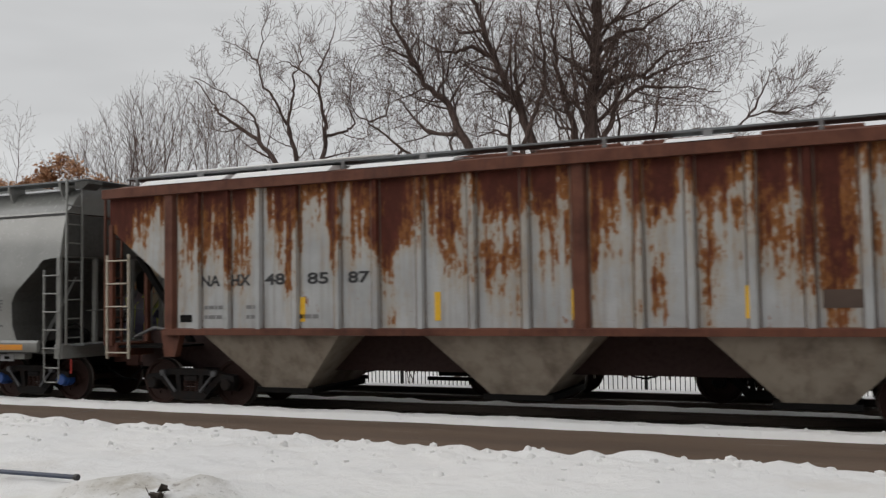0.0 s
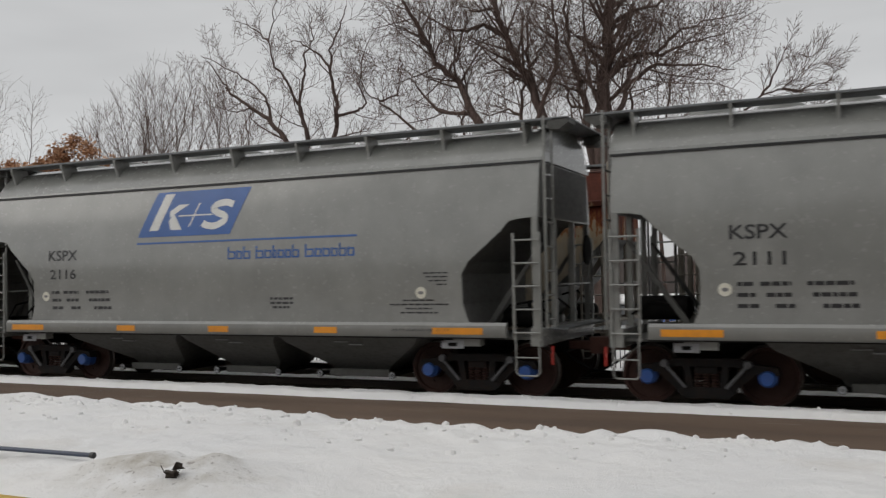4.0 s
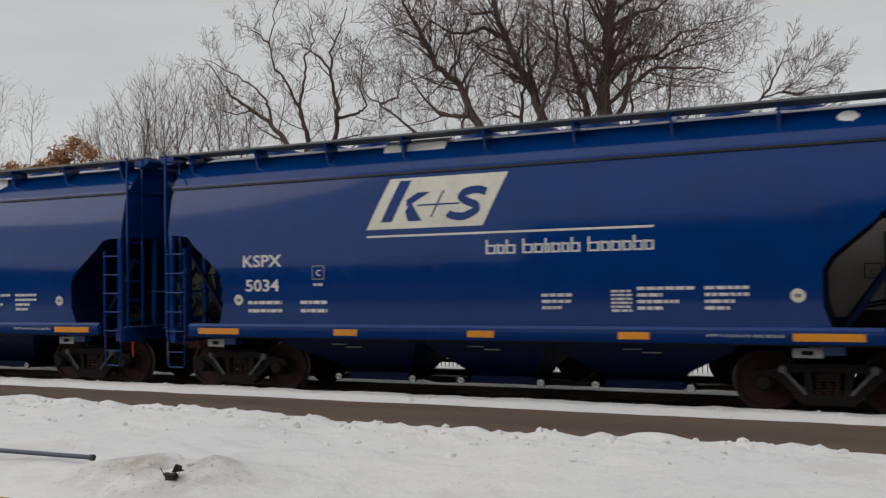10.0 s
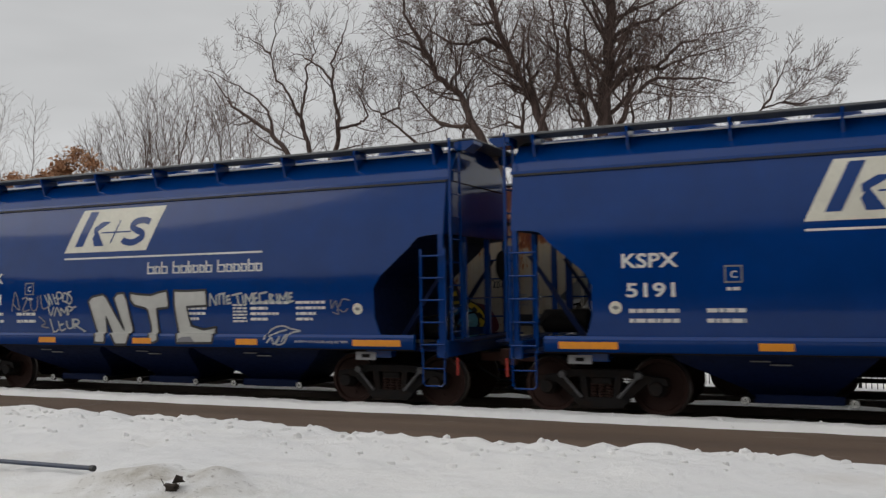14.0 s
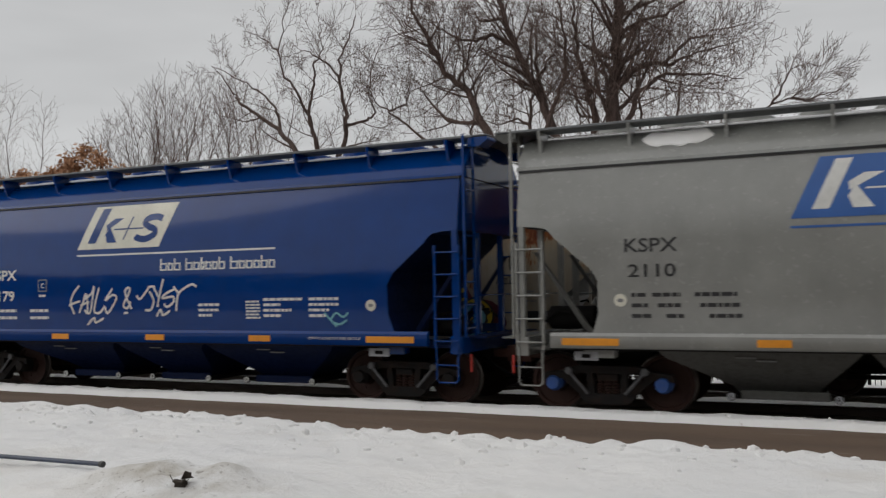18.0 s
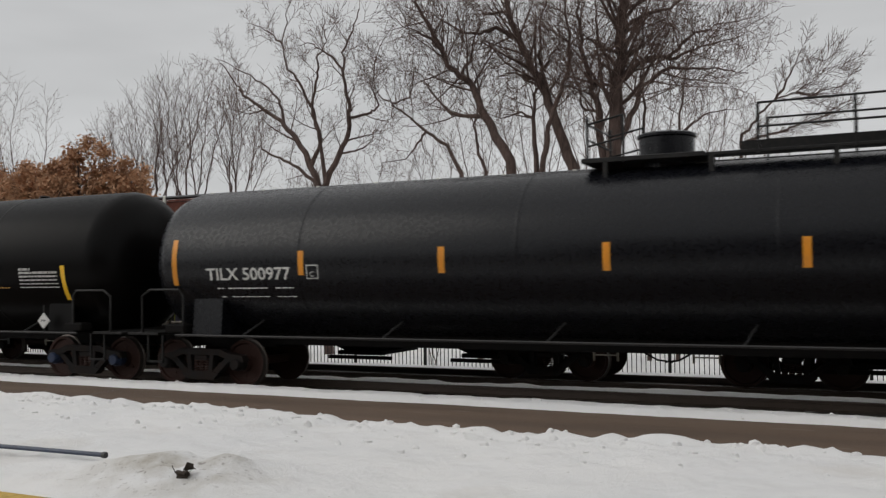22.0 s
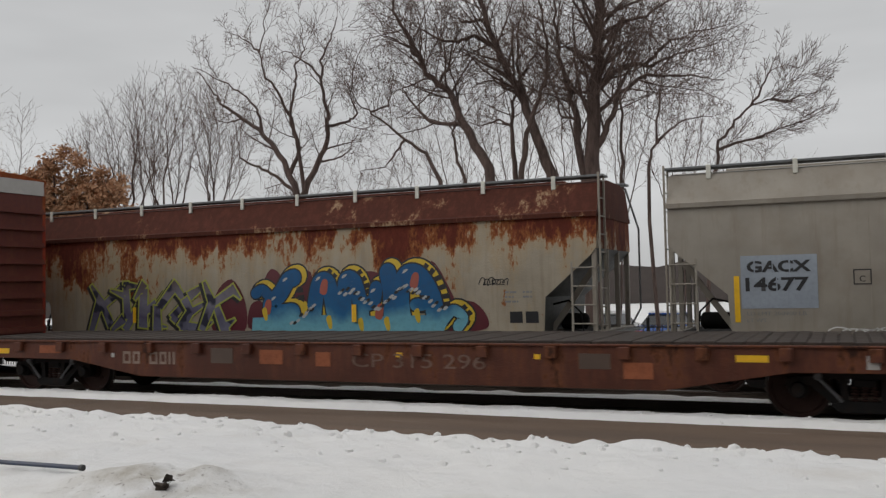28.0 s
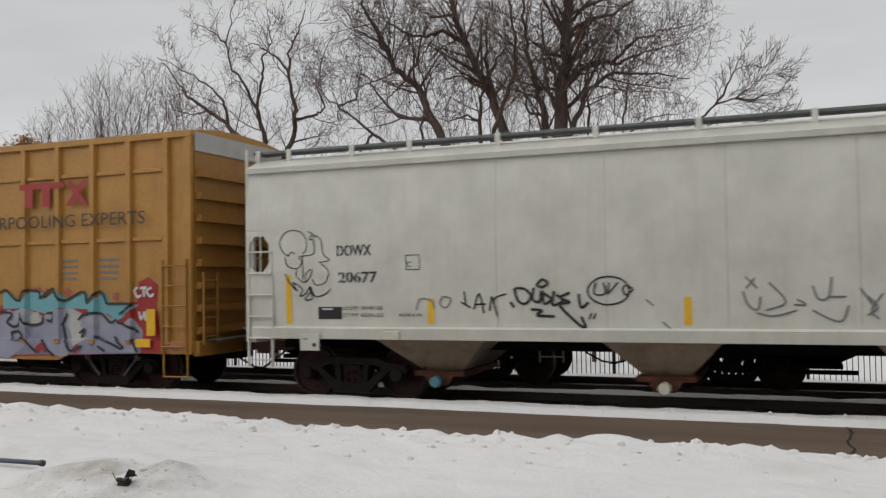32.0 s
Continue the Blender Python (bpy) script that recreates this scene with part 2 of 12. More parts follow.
def bark_mat():
    m, nt, b = node_mat("bark")
    vec = coords(nt)
    c = mixed(nt, noise_fac(nt, vec, 5.0, 0.3, 0.7, stretch=(2, 2, 0.4)), (0.058, 0.038, 0.032), (0.140, 0.096, 0.081))
    nt.links.new(c, b.inputs["Base Color"])
    b.inputs["Roughness"].default_value = 0.95
    bp = nd(nt, "ShaderNodeBump", Strength=0.8, Distance=0.04)
    nt.links.new(noise_fac(nt, vec, 9.0, 0.3, 0.7, stretch=(2, 2, 0.3)), bp.inputs["Height"])
    nt.links.new(bp.outputs[0], b.inputs["Normal"])
    MATS["bark"] = m


snow_mat(), asphalt_mat(), ballast_mat(), bark_mat()
paint("twig", (0.120, 0.078, 0.064), 0.9, streak=0, bump=0)
paint("dry_leaf", (0.46, 0.25, 0.135), 0.85, streak=0, bump=0, amount=0.5, grain=3.0)
paint("blue_paint", (0.0, 0.033, 0.172), 0.14, amount=0.0, streak=0.08, bump=0.0, coat=0.0, spec=0.31, dirt=(0.022, 0.03, 0.07))
paint("grey_paint", (0.245, 0.248, 0.234), 0.24, amount=0.10, streak=0.16, bump=0.0, coat=0.3, dirt=(0.17, 0.165, 0.145))
paint("roof_walk", (0.16, 0.17, 0.175), 0.6, 0.3, streak=0)
paint("black_paint", (0.0020, 0.0018, 0.0019), 0.28, amount=0.0, streak=0.08, bump=0.0, dirt=(0.008, 0.007, 0.0065), spec=0.25)
# Black lifted towards blue to stand in for one tank's matte sheen.
paint("sheen_black", (0.0048, 0.0052, 0.0072), 0.34, amount=0.0, streak=0.15, bump=0.0, dirt=(0.013, 0.013, 0.015), spec=0.26)
paint("matt_black", (0.0032, 0.0028, 0.0027), 0.40, amount=0.0, streak=0.15, bump=0.0, dirt=(0.009, 0.0075, 0.0065), spec=0.10)
paint("gondola_black", (0.0062, 0.0056, 0.0054), 0.55, amount=0.3, streak=0.35, bump=0.15, dirt=(0.028, 0.020, 0.015), spec=0.17)
paint("underframe", (0.006, 0.0055, 0.0055), 0.8, amount=0.4, dirt=(0.018, 0.014, 0.011), spec=0.12)
paint("cast_steel", (0.012, 0.011, 0.011), 0.75, amount=0.6, grain=5.0, dirt=(0.038, 0.022, 0.015), bump=0.3, spec=0.15)
paint("rim_steel", (0.11, 0.095, 0.085), 0.45, 0.5, amount=0.3, streak=0, bump=0)
paint("wheel_rust", (0.042, 0.020, 0.016), 0.65, 0.1, amount=0.4, dirt=(0.036, 0.021, 0.014), streak=0, spec=0.2)
paint("coupler_rust", (0.085, 0.030, 0.020), 0.75, amount=0.6, grain=4.0, streak=0.3, bump=0.3, dirt=(0.030, 0.016, 0.012))
paint("tread_steel", (0.32, 0.31, 0.30), 0.35, 0.9, amount=0.2, streak=0)
paint("rail_steel", (0.10, 0.075, 0.06), 0.6, 0.4, streak=0, moved=False)
paint("tie_wood", (0.050, 0.040, 0.033), 0.9, amount=0.5, dirt=(0.09, 0.08, 0.07), bump=0.5)
paint("dull_bar", (0.10, 0.10, 0.105), 0.6, amount=0.4, streak=0, bump=0, dirt=(0.04, 0.035, 0.03))
paint("dull_cap", (0.014, 0.030, 0.075), 0.5, amount=0.4, streak=0)
paint("blue_cap", (0.025, 0.085, 0.30), 0.5, amount=0.3, streak=0)
paint("orange_tape", (0.78, 0.30, 0.02), 0.4, amount=0.15, streak=0.1, bump=0)
paint("yellow_tape", (0.86, 0.50, 0.02), 0.4, amount=0.12, streak=0.1, bump=0)
paint("white_mark", (0.66, 0.66, 0.63), 0.5, amount=0.22, streak=0.15, bump=0, dirt=(0.25, 0.25, 0.25))
paint("cream_mark", (0.68, 0.66, 0.56), 0.45, amount=0.12, streak=0.1, bump=0)
paint("black_mark", (0.020, 0.020, 0.022), 0.5, amount=0.1, streak=0, bump=0)
paint("blue_mark", (0.028, 0.10, 0.32), 0.4, amount=0.08, streak=0, bump=0)
paint("grey_mark", (0.20, 0.20, 0.20), 0.6, amount=0.2, streak=0, bump=0)
paint("card_steel", (0.34, 0.35, 0.37), 0.5, amount=0.3, streak=0.2, bump=0)
paint("red_mark", (0.42, 0.03, 0.02), 0.5, amount=0.2, streak=0.1, bump=0)
paint("unseen_wall_brown", (0.10, 0.062, 0.05), 0.9, amount=0.4, grain=3.0, streak=0.3, bump=0.1, dirt=(0.05, 0.04, 0.035), moved=False)
paint("fence_black", (0.008, 0.008, 0.008), 0.55, amount=0.2, streak=0, spec=0.3)
paint("old_white", (0.655, 0.655, 0.59), 0.42, amount=0.12, grain=3.0, streak=0.22, bump=0.03, dirt=(0.44, 0.37, 0.26))
paint("beige_paint", (0.46, 0.41, 0.33), 0.55, amount=0.2, streak=0.3, bump=0.08, dirt=(0.22, 0.18, 0.13))
paint("yellow_box", (0.46, 0.23, 0.045), 0.5, amount=0.3, streak=0.35, bump=0.08, dirt=(0.20, 0.10, 0.03))
rusted("rust_grey", (0.42, 0.43, 0.43), 4.3, 0.1, cover=0.325, broad=0.8, patch=0.36, run=0.20, spots=0.66, panel=0.45, dark=(0.080, 0.022, 0.014), bright=(0.30, 0.125, 0.035))
rusted("rust_beige", (0.345, 0.30, 0.23), 3.5, 0.2, cover=0.325, broad=0.50, patch=0.62, run=0.6, spots=0.68, panel=0.25, edge=0.03, dark=(0.105, 0.022, 0.012), bright=(0.32, 0.12, 0.035))
rusted("rust_red", (0.265, 0.031, 0.016), 5.4, 0.6, cover=0.40, panel=0.25, edge=0.10, dark=(0.22, 0.055, 0.016), bright=(0.38, 0.15, 0.032), bleed=(0.33, 0.085, 0.020), stain=(0.13, 0.022, 0.012))
rusted("rust_deck", (0.085, 0.026, 0.015), 2.0, -1.0, cover=0.34, panel=0.2, edge=0.04, dark=(0.040, 0.017, 0.012), bright=(0.20, 0.070, 0.028), bleed=(0.15, 0.05, 0.025), stain=(0.04, 0.022, 0.016))


# ---- mesh building ----
class Shape:
    """Collects vertices and faces for one mesh."""

    def __init__(self):
        self.v, self.f = [], []

    def add(self, verts, faces):
        n = len(self.v)
        self.v.extend(verts)
        self.f.extend([tuple(i + n for i in f) for f in faces])
        return self

    def box(self, x0, x1, y0, y1, z0, z1, c=0.0):
        if c <= 0:
            return self.add([(x, y, z) for x in (x0, x1) for y in (y0, y1) for z in (z0, z1)],
                            [(0, 1, 3, 2), (4, 6, 7, 5), (0, 4, 5, 1), (2, 3, 7, 6), (0, 2, 6, 4), (1, 5, 7, 3)])
        v, idx = [], {}
        for i, (xa, xs) in enumerate(((x0, 1), (x1, -1))):
            for j, (ya, ys) in enumerate(((y0, 1), (y1, -1))):
                for k, (za, zs) in enumerate(((z0, 1), (z1, -1))):
                    for a in range(3):
                        idx[i, j, k, a] = len(v)
                        v.append((xa + (c * xs if a != 0 else 0), ya + (c * ys if a != 1 else 0), za + (c * zs if a != 2 else 0)))
        f = []
        for a in range(3):
            o = [b for b in range(3) if b != a]
            for s in (0, 1):
                quad = []
                for p, q in ((0, 0), (1, 0), (1, 1), (0, 1)):
                    key = [0, 0, 0]
                    key[a], key[o[0]], key[o[1]] = s, p, q
                    quad.append(idx[(*key, a)])
                f.append(tuple(quad))
            for p in (0, 1):
                for q in (0, 1):
                    k0, k1 = [0, 0, 0], [0, 0, 0]
                    k0[a], k1[a] = 0, 1
                    k0[o[0]] = k1[o[0]] = p
                    k0[o[1]] = k1[o[1]] = q
                    f.append((idx[(*k0, o[0])], idx[(*k1, o[0])], idx[(*k1, o[1])], idx[(*k0, o[1])]))
        for i in (0, 1):
            for j in (0, 1):
                for k in (0, 1):
                    f.append(tuple(idx[i, j, k, a] for a in range(3)))
        return self.add(v, f)

    def prism(self, pts, a0, a1, axis="x"):
        """A flat outline pushed along an axis: (y, z) along x, (x, z) along y, (x, y) along z."""
        place = {"x": lambda p, a: (a, p[0], p[1]), "y": lambda p, a: (p[0], a, p[1]), "z": lambda p, a: (p[0], p[1], a)}[axis]
        n = len(pts)
        return self.add([place(p, a) for a in (a0, a1) for p in pts],
                        [tuple(range(n)), tuple(range(2 * n - 1, n - 1, -1))] + [(i, (i + 1) % n, n + (i + 1) % n, n + i) for i in range(n)])

    def tube(self, pts, radii, n=8, cap=True):
        if isinstance(radii, (int, float)):
            radii = [radii] * len(pts)
        v, f = [], []
        pts = [Vector(p) for p in pts]
        side = None
        for i, p in enumerate(pts):
            d = (pts[min(i + 1, len(pts) - 1)] - pts[max(i - 1, 0)]).normalized()
            if side is None:
                side = d.cross(Vector((0.31, 0.17, 0.93)))
                if side.length < 0.05:
                    side = d.cross(Vector((1, 0, 0)))
            side = (side - d * side.dot(d)).normalized()
            up = d.cross(side)
            for k in range(n):
                a = 2 * math.pi * k / n
                v.append(tuple(p + (side * math.cos(a) + up * math.sin(a)) * radii[i]))
        for i in range(len(pts) - 1):
            for k in range(n):
                f.append((i * n + k, i * n + (k + 1) % n, (i + 1) * n + (k + 1) % n, (i + 1) * n + k))
        if cap:
            f += [tuple(range(n - 1, -1, -1)), tuple(range((len(pts) - 1) * n, len(pts) * n))]
        return self.add(v, f)

    def lathe(self, prof, axis, c, n=24):
        """prof: (along, radius); axis x or y or z through c."""
        v, f = [], []
        for a, r in prof:
            for k in range(n):
                t = 2 * math.pi * k / n
                q, w = r * math.cos(t), r * math.sin(t)
                p = {"x": (a, q, w), "y": (q, a, w), "z": (q, w, a)}[axis]
                v.append((p[0] + c[0], p[1] + c[1], p[2] + c[2]))
        for i in range(len(prof) - 1):
            for k in range(n):
                f.append((i * n + k, i * n + (k + 1) % n, (i + 1) * n + (k + 1) % n, (i + 1) * n + k))
        f += [tuple(range(n - 1, -1, -1)), tuple(range((len(prof) - 1) * n, len(prof) * n))]
        return self.add(v, f)

    def stack(self, levels):
        """Closed skin through rectangles, bottom to top: (z, x0, x1, y0, y1)."""
        v, f = [], []
        for z, x0, x1, y0, y1 in levels:
            v += [(x0, y0, z), (x1, y0, z), (x1, y1, z), (x0, y1, z)]
        n = len(levels)
        for i in range(n - 1):
            for k in range(4):
                f.append((i * 4 + k, i * 4 + (k + 1) % 4, i * 4 + 4 + (k + 1) % 4, i * 4 + 4 + k))
        f += [(3, 2, 1, 0), tuple(range(4 * n - 4, 4 * n))]
        return self.add(v, f)

    def mesh(self, name, sharp=38):
        m = bpy.data.meshes.new(name)
        m.from_pydata(self.v, [], self.f)
        m.polygons.foreach_set("use_smooth", [True] * len(m.polygons))
        m.set_sharp_from_angle(angle=radians(sharp))
        m.update()
        return m


def part(name, shape, material, parent=None, label="", at=None):
    """Links a shape (or a mesh that is shared) as one mesh object under a thing or a part."""
    data = shape if isinstance(shape, bpy.types.Mesh) else shape.mesh(name)
    if material and not data.materials:
        data.materials.append(MATS[material])
    ob = new(name, data)
    if parent:
        ob.parent = parent
    if at is not None:
        ob.matrix_basis = at
    if label:
        ob["label"] = label
    return ob


def thing(name, label, category, group="", kind=""):
    return tagged(new(name), label, category, group, kind)


TEXT_CACHE = {}


def text_mesh(words, height, width=None, bold=0.0, lean=0.0):
    """Lettering in the built-in font, facing -y, its lower left corner at the origin."""
    key = (words, height, width, lean, bold)
    if key not in TEXT_CACHE:
        c = bpy.data.curves.new("lettering", "FONT")
        c.body, c.size, c.extrude, c.shear, c.resolution_u = words, 1.0, 0.0, lean, 3
        c.offset = bold
        ob = bpy.data.objects.new("lettering", c)
        scene.collection.objects.link(ob)
        m = bpy.data.meshes.new_from_object(ob.evaluated_get(bpy.context.evaluated_depsgraph_get()))
        bpy.data.objects.remove(ob)
        co = np.empty(len(m.vertices) * 3)
        m.vertices.foreach_get("co", co)
        co = co.reshape(-1, 3)
        lo, hi = co.min(0), co.max(0)
        k = height / (hi[1] - lo[1])
        kx = k if width is None else width / (hi[0] - lo[0])
        out = np.stack([(co[:, 0] - lo[0]) * kx, np.zeros(len(co)), (co[:, 1] - lo[1]) * k], 1)
        m.vertices.foreach_set("co", out.ravel())
        m.materials.clear()
        m.update()
        TEXT_CACHE[key] = m
    return TEXT_CACHE[key].copy()


def noise2(x, y, seed=0, octaves=4, gain=0.5):
    """Value noise on arrays, about -1..1."""
    rng = np.random.RandomState(seed)
    tab = rng.rand(256, 256) * 2 - 1
    out, amp, tot = 0, 1.0, 0
    for o in range(octaves):
        xi, yi = np.floor(x).astype(int), np.floor(y).astype(int)
        fx, fy = x - xi, y - yi
        fx, fy = fx * fx * (3 - 2 * fx), fy * fy * (3 - 2 * fy)
        g = lambda i, j: tab[i % 256, j % 256]
        out = out + amp * ((g(xi, yi) * (1 - fx) + g(xi + 1, yi) * fx) * (1 - fy) + (g(xi, yi + 1) * (1 - fx) + g(xi + 1, yi + 1) * fx) * fy)
        tot += amp
        amp *= gain
        x, y = x * 2.03 + 17.3, y * 2.03 + 5.1
    return out / tot


# ---- ground, road and tracks ----
TRACK_1, TRACK_2, TRACK_2_Z = 15.30, 19.57, -0.15


def ground_height(x, y):
    """Height of the snow sheet; the road and the track beds lie in its hollows."""
    berm = 0.34 + 0.05 * noise2(x * 0.55, y * 0.55, 3) + 0.04 * noise2(x * 1.7, y * 1.7, 4) + 0.035 * noise2(x * 5.0, y * 5.0, 5)
    mound = 0.24 * np.exp(-(((x + 5.3) / 1.15) ** 2 + ((y - 6.15) / 0.60) ** 2)) * (1 + 0.5 * noise2(x * 3.0, y * 3.0, 21))
    edge = 10.08 - 0.030 * np.clip(x + 6.0, -6, 9) + 0.05 * noise2(x * 1.1, x * 0.13, 9) + 0.05 * noise2(x * 4.2, x * 0.7, 10)
    slump = np.clip((y - 8.6) / 1.4, 0, 1) * (0.06 + 0.005 * np.clip(x + 6.0, -6, 9))
    crumbs = 0.028 * noise2(x * 11.0, y * 11.0, 22, 3) * np.clip((y - 8.2) / 1.0, 0.25, 1)
    ragged = 0.055 * np.exp(-((y - edge + 0.12) / 0.14) ** 2) * (0.6 + 1.3 * noise2(x * 3.1, y * 0.6, 6))
    near = berm + mound - slump + ragged + crumbs - 0.04 * np.exp(-((y - 8.4) / 0.6) ** 2)
    near = np.where(y < 4.6, 0.20, near)
    z = np.where(y < edge, near, np.maximum(near - (y - edge) * 2.2, -0.06))
    lip = 13.42 + 0.07 * noise2(x * 1.3, x * 0.2, 11)
    ridge = 0.10 + 0.025 * noise2(x * 1.6, y * 1.5, 12) + 0.02 * noise2(x * 6.0, y * 6.0, 13)
    up = np.clip((y - lip) / 0.16, 0, 1)
    down = np.clip((y - 13.95) / 0.35, 0, 1)
    z = np.where(y > 12.0, -0.06 * (1 - up) + ridge * up, z)
    bed = -0.34 + 0.03 * noise2(x * 2.0, y * 2.0, 14)
    z = np.where(y > 13.6, z * (1 - down) + bed * down, z)
    mid = np.exp(-((y - 17.43) / 0.42) ** 2)
    z = np.where(y > 14.5, z + mid * (0.24 + 0.03 * noise2(x * 1.5, y * 3.0, 15)), z)
    far = np.clip((y - 21.3) / 0.7, 0, 1)
    z = z * (1 - far) + far * (-0.30 - 0.09 * np.clip(y - 22.0, 0, 4) + 0.05 * noise2(x * 0.6, y * 0.6, 16))
    dist = np.clip((np.hypot(x, y - 10) - 60) / 200, 0, 1)
    return z * (1 - dist) - 0.4 * dist


def axis_steps(stops):
    out = []
    for a, b, step in stops:
        out.extend(np.arange(a, b, step))
    return np.array(out + [stops[-1][1]])


def sheet(name, xs, ys, height, material, label, category, kind="structure"):
    X, Y = np.meshgrid(xs, ys, indexing="ij")
    Z = height(X, Y)
    n, m = len(xs), len(ys)
    i = np.arange(n * m).reshape(n, m)
    faces = np.stack([i[:-1, :-1], i[1:, :-1], i[1:, 1:], i[:-1, 1:]], -1).reshape(-1, 4)
    me = bpy.data.meshes.new(name)
    me.from_pydata(np.stack([X, Y, Z], -1).reshape(-1, 3).tolist(), [], faces.tolist())
    me.polygons.foreach_set("use_smooth", [True] * len(me.polygons))
    me.materials.append(MATS[material])
    return tagged(new(name, me), label, category, kind=kind)


sheet("ground", axis_steps([(-700, -100, 100), (-100, -40, 6), (-40, -26, 0.4), (-26, 3, 0.09), (3, 12, 0.3), (12, 40, 4), (40, 700, 110)]),
      axis_steps([(-700, -100, 100), (-100, 0, 10), (0, 4, 0.5), (4, 9.2, 0.09), (9.2, 11.0, 0.05), (11.0, 13.2, 0.5), (13.2, 14.4, 0.05), (14.4, 24, 0.18), (24, 40, 1.0), (40, 100, 10), (100, 700, 100)]),
      ground_height, "snow", "trampled dirty white snow covering the ground", "snow")
# Out of view; added so the wagon sides reflect dark ground, not snow.
sheet("pavement", axis_steps([(-70, 60, 2.0)]), axis_steps([(-40, 4.5, 1.5)]),
      lambda x, y: 0.33 + 0.006 * noise2(x * 0.7, y * 2.0, 27), "asphalt", "unseen asphalt yard before the snow bank, added for dark reflections", "pavement")
sheet("road", axis_steps([(-300, -40, 20), (-40, 20, 0.5), (20, 300, 20)]), axis_steps([(9.0, 14.0, 0.2)]),
      lambda x, y: 0.0 + 0.006 * noise2(x * 0.7, y * 2.0, 20), "asphalt", "brown wet asphalt lane with thin ice beside the track", "road")


# Unseen wall, added behind the camera so the wagon sides reflect something dark.
tagged(part("wall_south", Shape().box(-13, 34, -9.4, -9.0, 0.0, 9.0), "unseen_wall_brown"), "unseen plain wall added to darken wagon reflections", "wall", kind="structure")


def cracks():
    s = Shape()
    rnd = random.Random(5)
    for x0 in (0.35, -13.0, -24.0):
        pts = [(x0, 10.3, 0.008)]
        while pts[-1][1] < 13.4:
            pts.append((pts[-1][0] + rnd.uniform(-0.06, 0.05), pts[-1][1] + 0.25, 0.008))
        for a, b in zip(pts, pts[1:]):
            s.add([(a[0] - 0.012, a[1], 0.0085), (a[0] + 0.012, a[1], 0.0085), (b[0] + 0.012, b[1], 0.0085), (b[0] - 0.012, b[1], 0.0085)], [(0, 1, 2, 3)])
    tagged(part("road_crack", s, "black_mark"), "dark tar-filled crack across the asphalt lane", "crack", kind="structure")


cracks()


def build_track(name, y, z, label):
    t = thing(name, label, "railway track", kind="structure")
    bed = Shape().prism([(y - 2.2, z - 0.5), (y - 1.55, z - 0.23), (y + 1.55, z - 0.23), (y + 2.2, z - 0.5)], -260, 260)
    part("ballast_bed", bed, "ballast", t)
    prof = [(-0.065, -0.172), (0.065, -0.172), (0.065, -0.160), (0.012, -0.142), (0.010, -0.045), (0.036, -0.035), (0.036, -0.008), (0.028, 0.0), (-0.028, 0.0), (-0.036, -0.008), (-0.036, -0.035), (-0.010, -0.045), (-0.012, -0.142), (-0.065, -0.160)]
    for off in (-0.755, 0.755):
        part("rail", Shape().prism([(y + off + a, z + b) for a, b in prof], -260, 260), "rail_steel", t)
        head = Shape().box(-260, 260, y + off - 0.022, y + off + 0.022, z + 0.0005, z + 0.003)
        part("rail_head", head, "tread_steel", t, "bright worn running surface")
    return t


def ties(track, y, z):
    me = Shape().box(-0.11, 0.11, -1.29, 1.29, -0.22, -0.171, 0.012).mesh("tie")
    plate = Shape().box(-0.09, 0.09, -0.18, 0.18, -0.0115, 0.0, 0.003).mesh("tie_plate")
    for i in range(58):
        x = -30 + 0.535 * i
        tie = part("tie", me, "tie_wood", track, at=pose(x, y, z + 0.004, 0, 0, ((i * 7919) % 13 - 6) * 0.15))
    return


track_1 = build_track("track_near", TRACK_1, 0.0, "rusty steel rails on ties half buried in snow")
track_2 = build_track("track_far", TRACK_2, TRACK_2_Z, "rusty steel rails of a siding under parked wagons")
ties(track_1, TRACK_1, 0.0)
ties(track_2, TRACK_2, TRACK_2_Z)


# ---- small things in the snow ----
def snow_things():
    over = lambda x, y: float(ground_height(np.array([x]), np.array([y]))[0])
    bar = thing("steel_bar", "dark blue painted steel bar lying on the snow", "bar")
    za, zb = over(-13.5, 6.33) + 0.05, over(-6.53, 6.33) + 0.05
    ends = [Vector((-13.5, 6.33, za)), Vector((-6.53, 6.33, zb))]
    part("bar", Shape().tube([tuple(ends[0]), tuple(ends[0].lerp(ends[1], 0.5) + Vector((0, 0, 0.01))), tuple(ends[1])], 0.022, 8), "blue_dark", bar)
    part("bar_end", Shape().tube([tuple(ends[1]), tuple(ends[1] + Vector((0.04, 0, 0)))], 0.030, 8), "black_mark", bar)
    rnd = random.Random(3)
    clod = thing("dirt_clod", "dark clod of frozen dirt on the snow mound", "dirt clod")
    for k in range(7):
        x, y = -5.13 + rnd.uniform(-0.07, 0.07), 5.80 + rnd.uniform(-0.05, 0.05)
        c = Vector((x, y, over(x, y) + 0.02 + 0.02 * (k % 3)))
        pts = [c + Vector((rnd.uniform(-1, 1), rnd.uniform(-1, 1), rnd.uniform(-0.8, 0.8))).normalized() * rnd.uniform(0.04, 0.075) for _ in range(6)]
        part("lump", Shape().add([tuple(q) for q in pts], [(0, 1, 2), (0, 2, 3), (0, 3, 4), (1, 2, 5), (2, 3, 5), (3, 4, 5), (0, 1, 4), (1, 4, 5)]), "dirt", clod)


def kerb():
    k = thing("yellow_kerb", "worn yellow painted concrete kerb half under snow", "kerb")
    for i in range(4):
        part("kerb_stone", Shape().box(-14.0 + 2.4 * i, -11.62 + 2.4 * i, 4.52, 4.90, 0.15, 0.475, 0.03), "kerb_yellow", k)


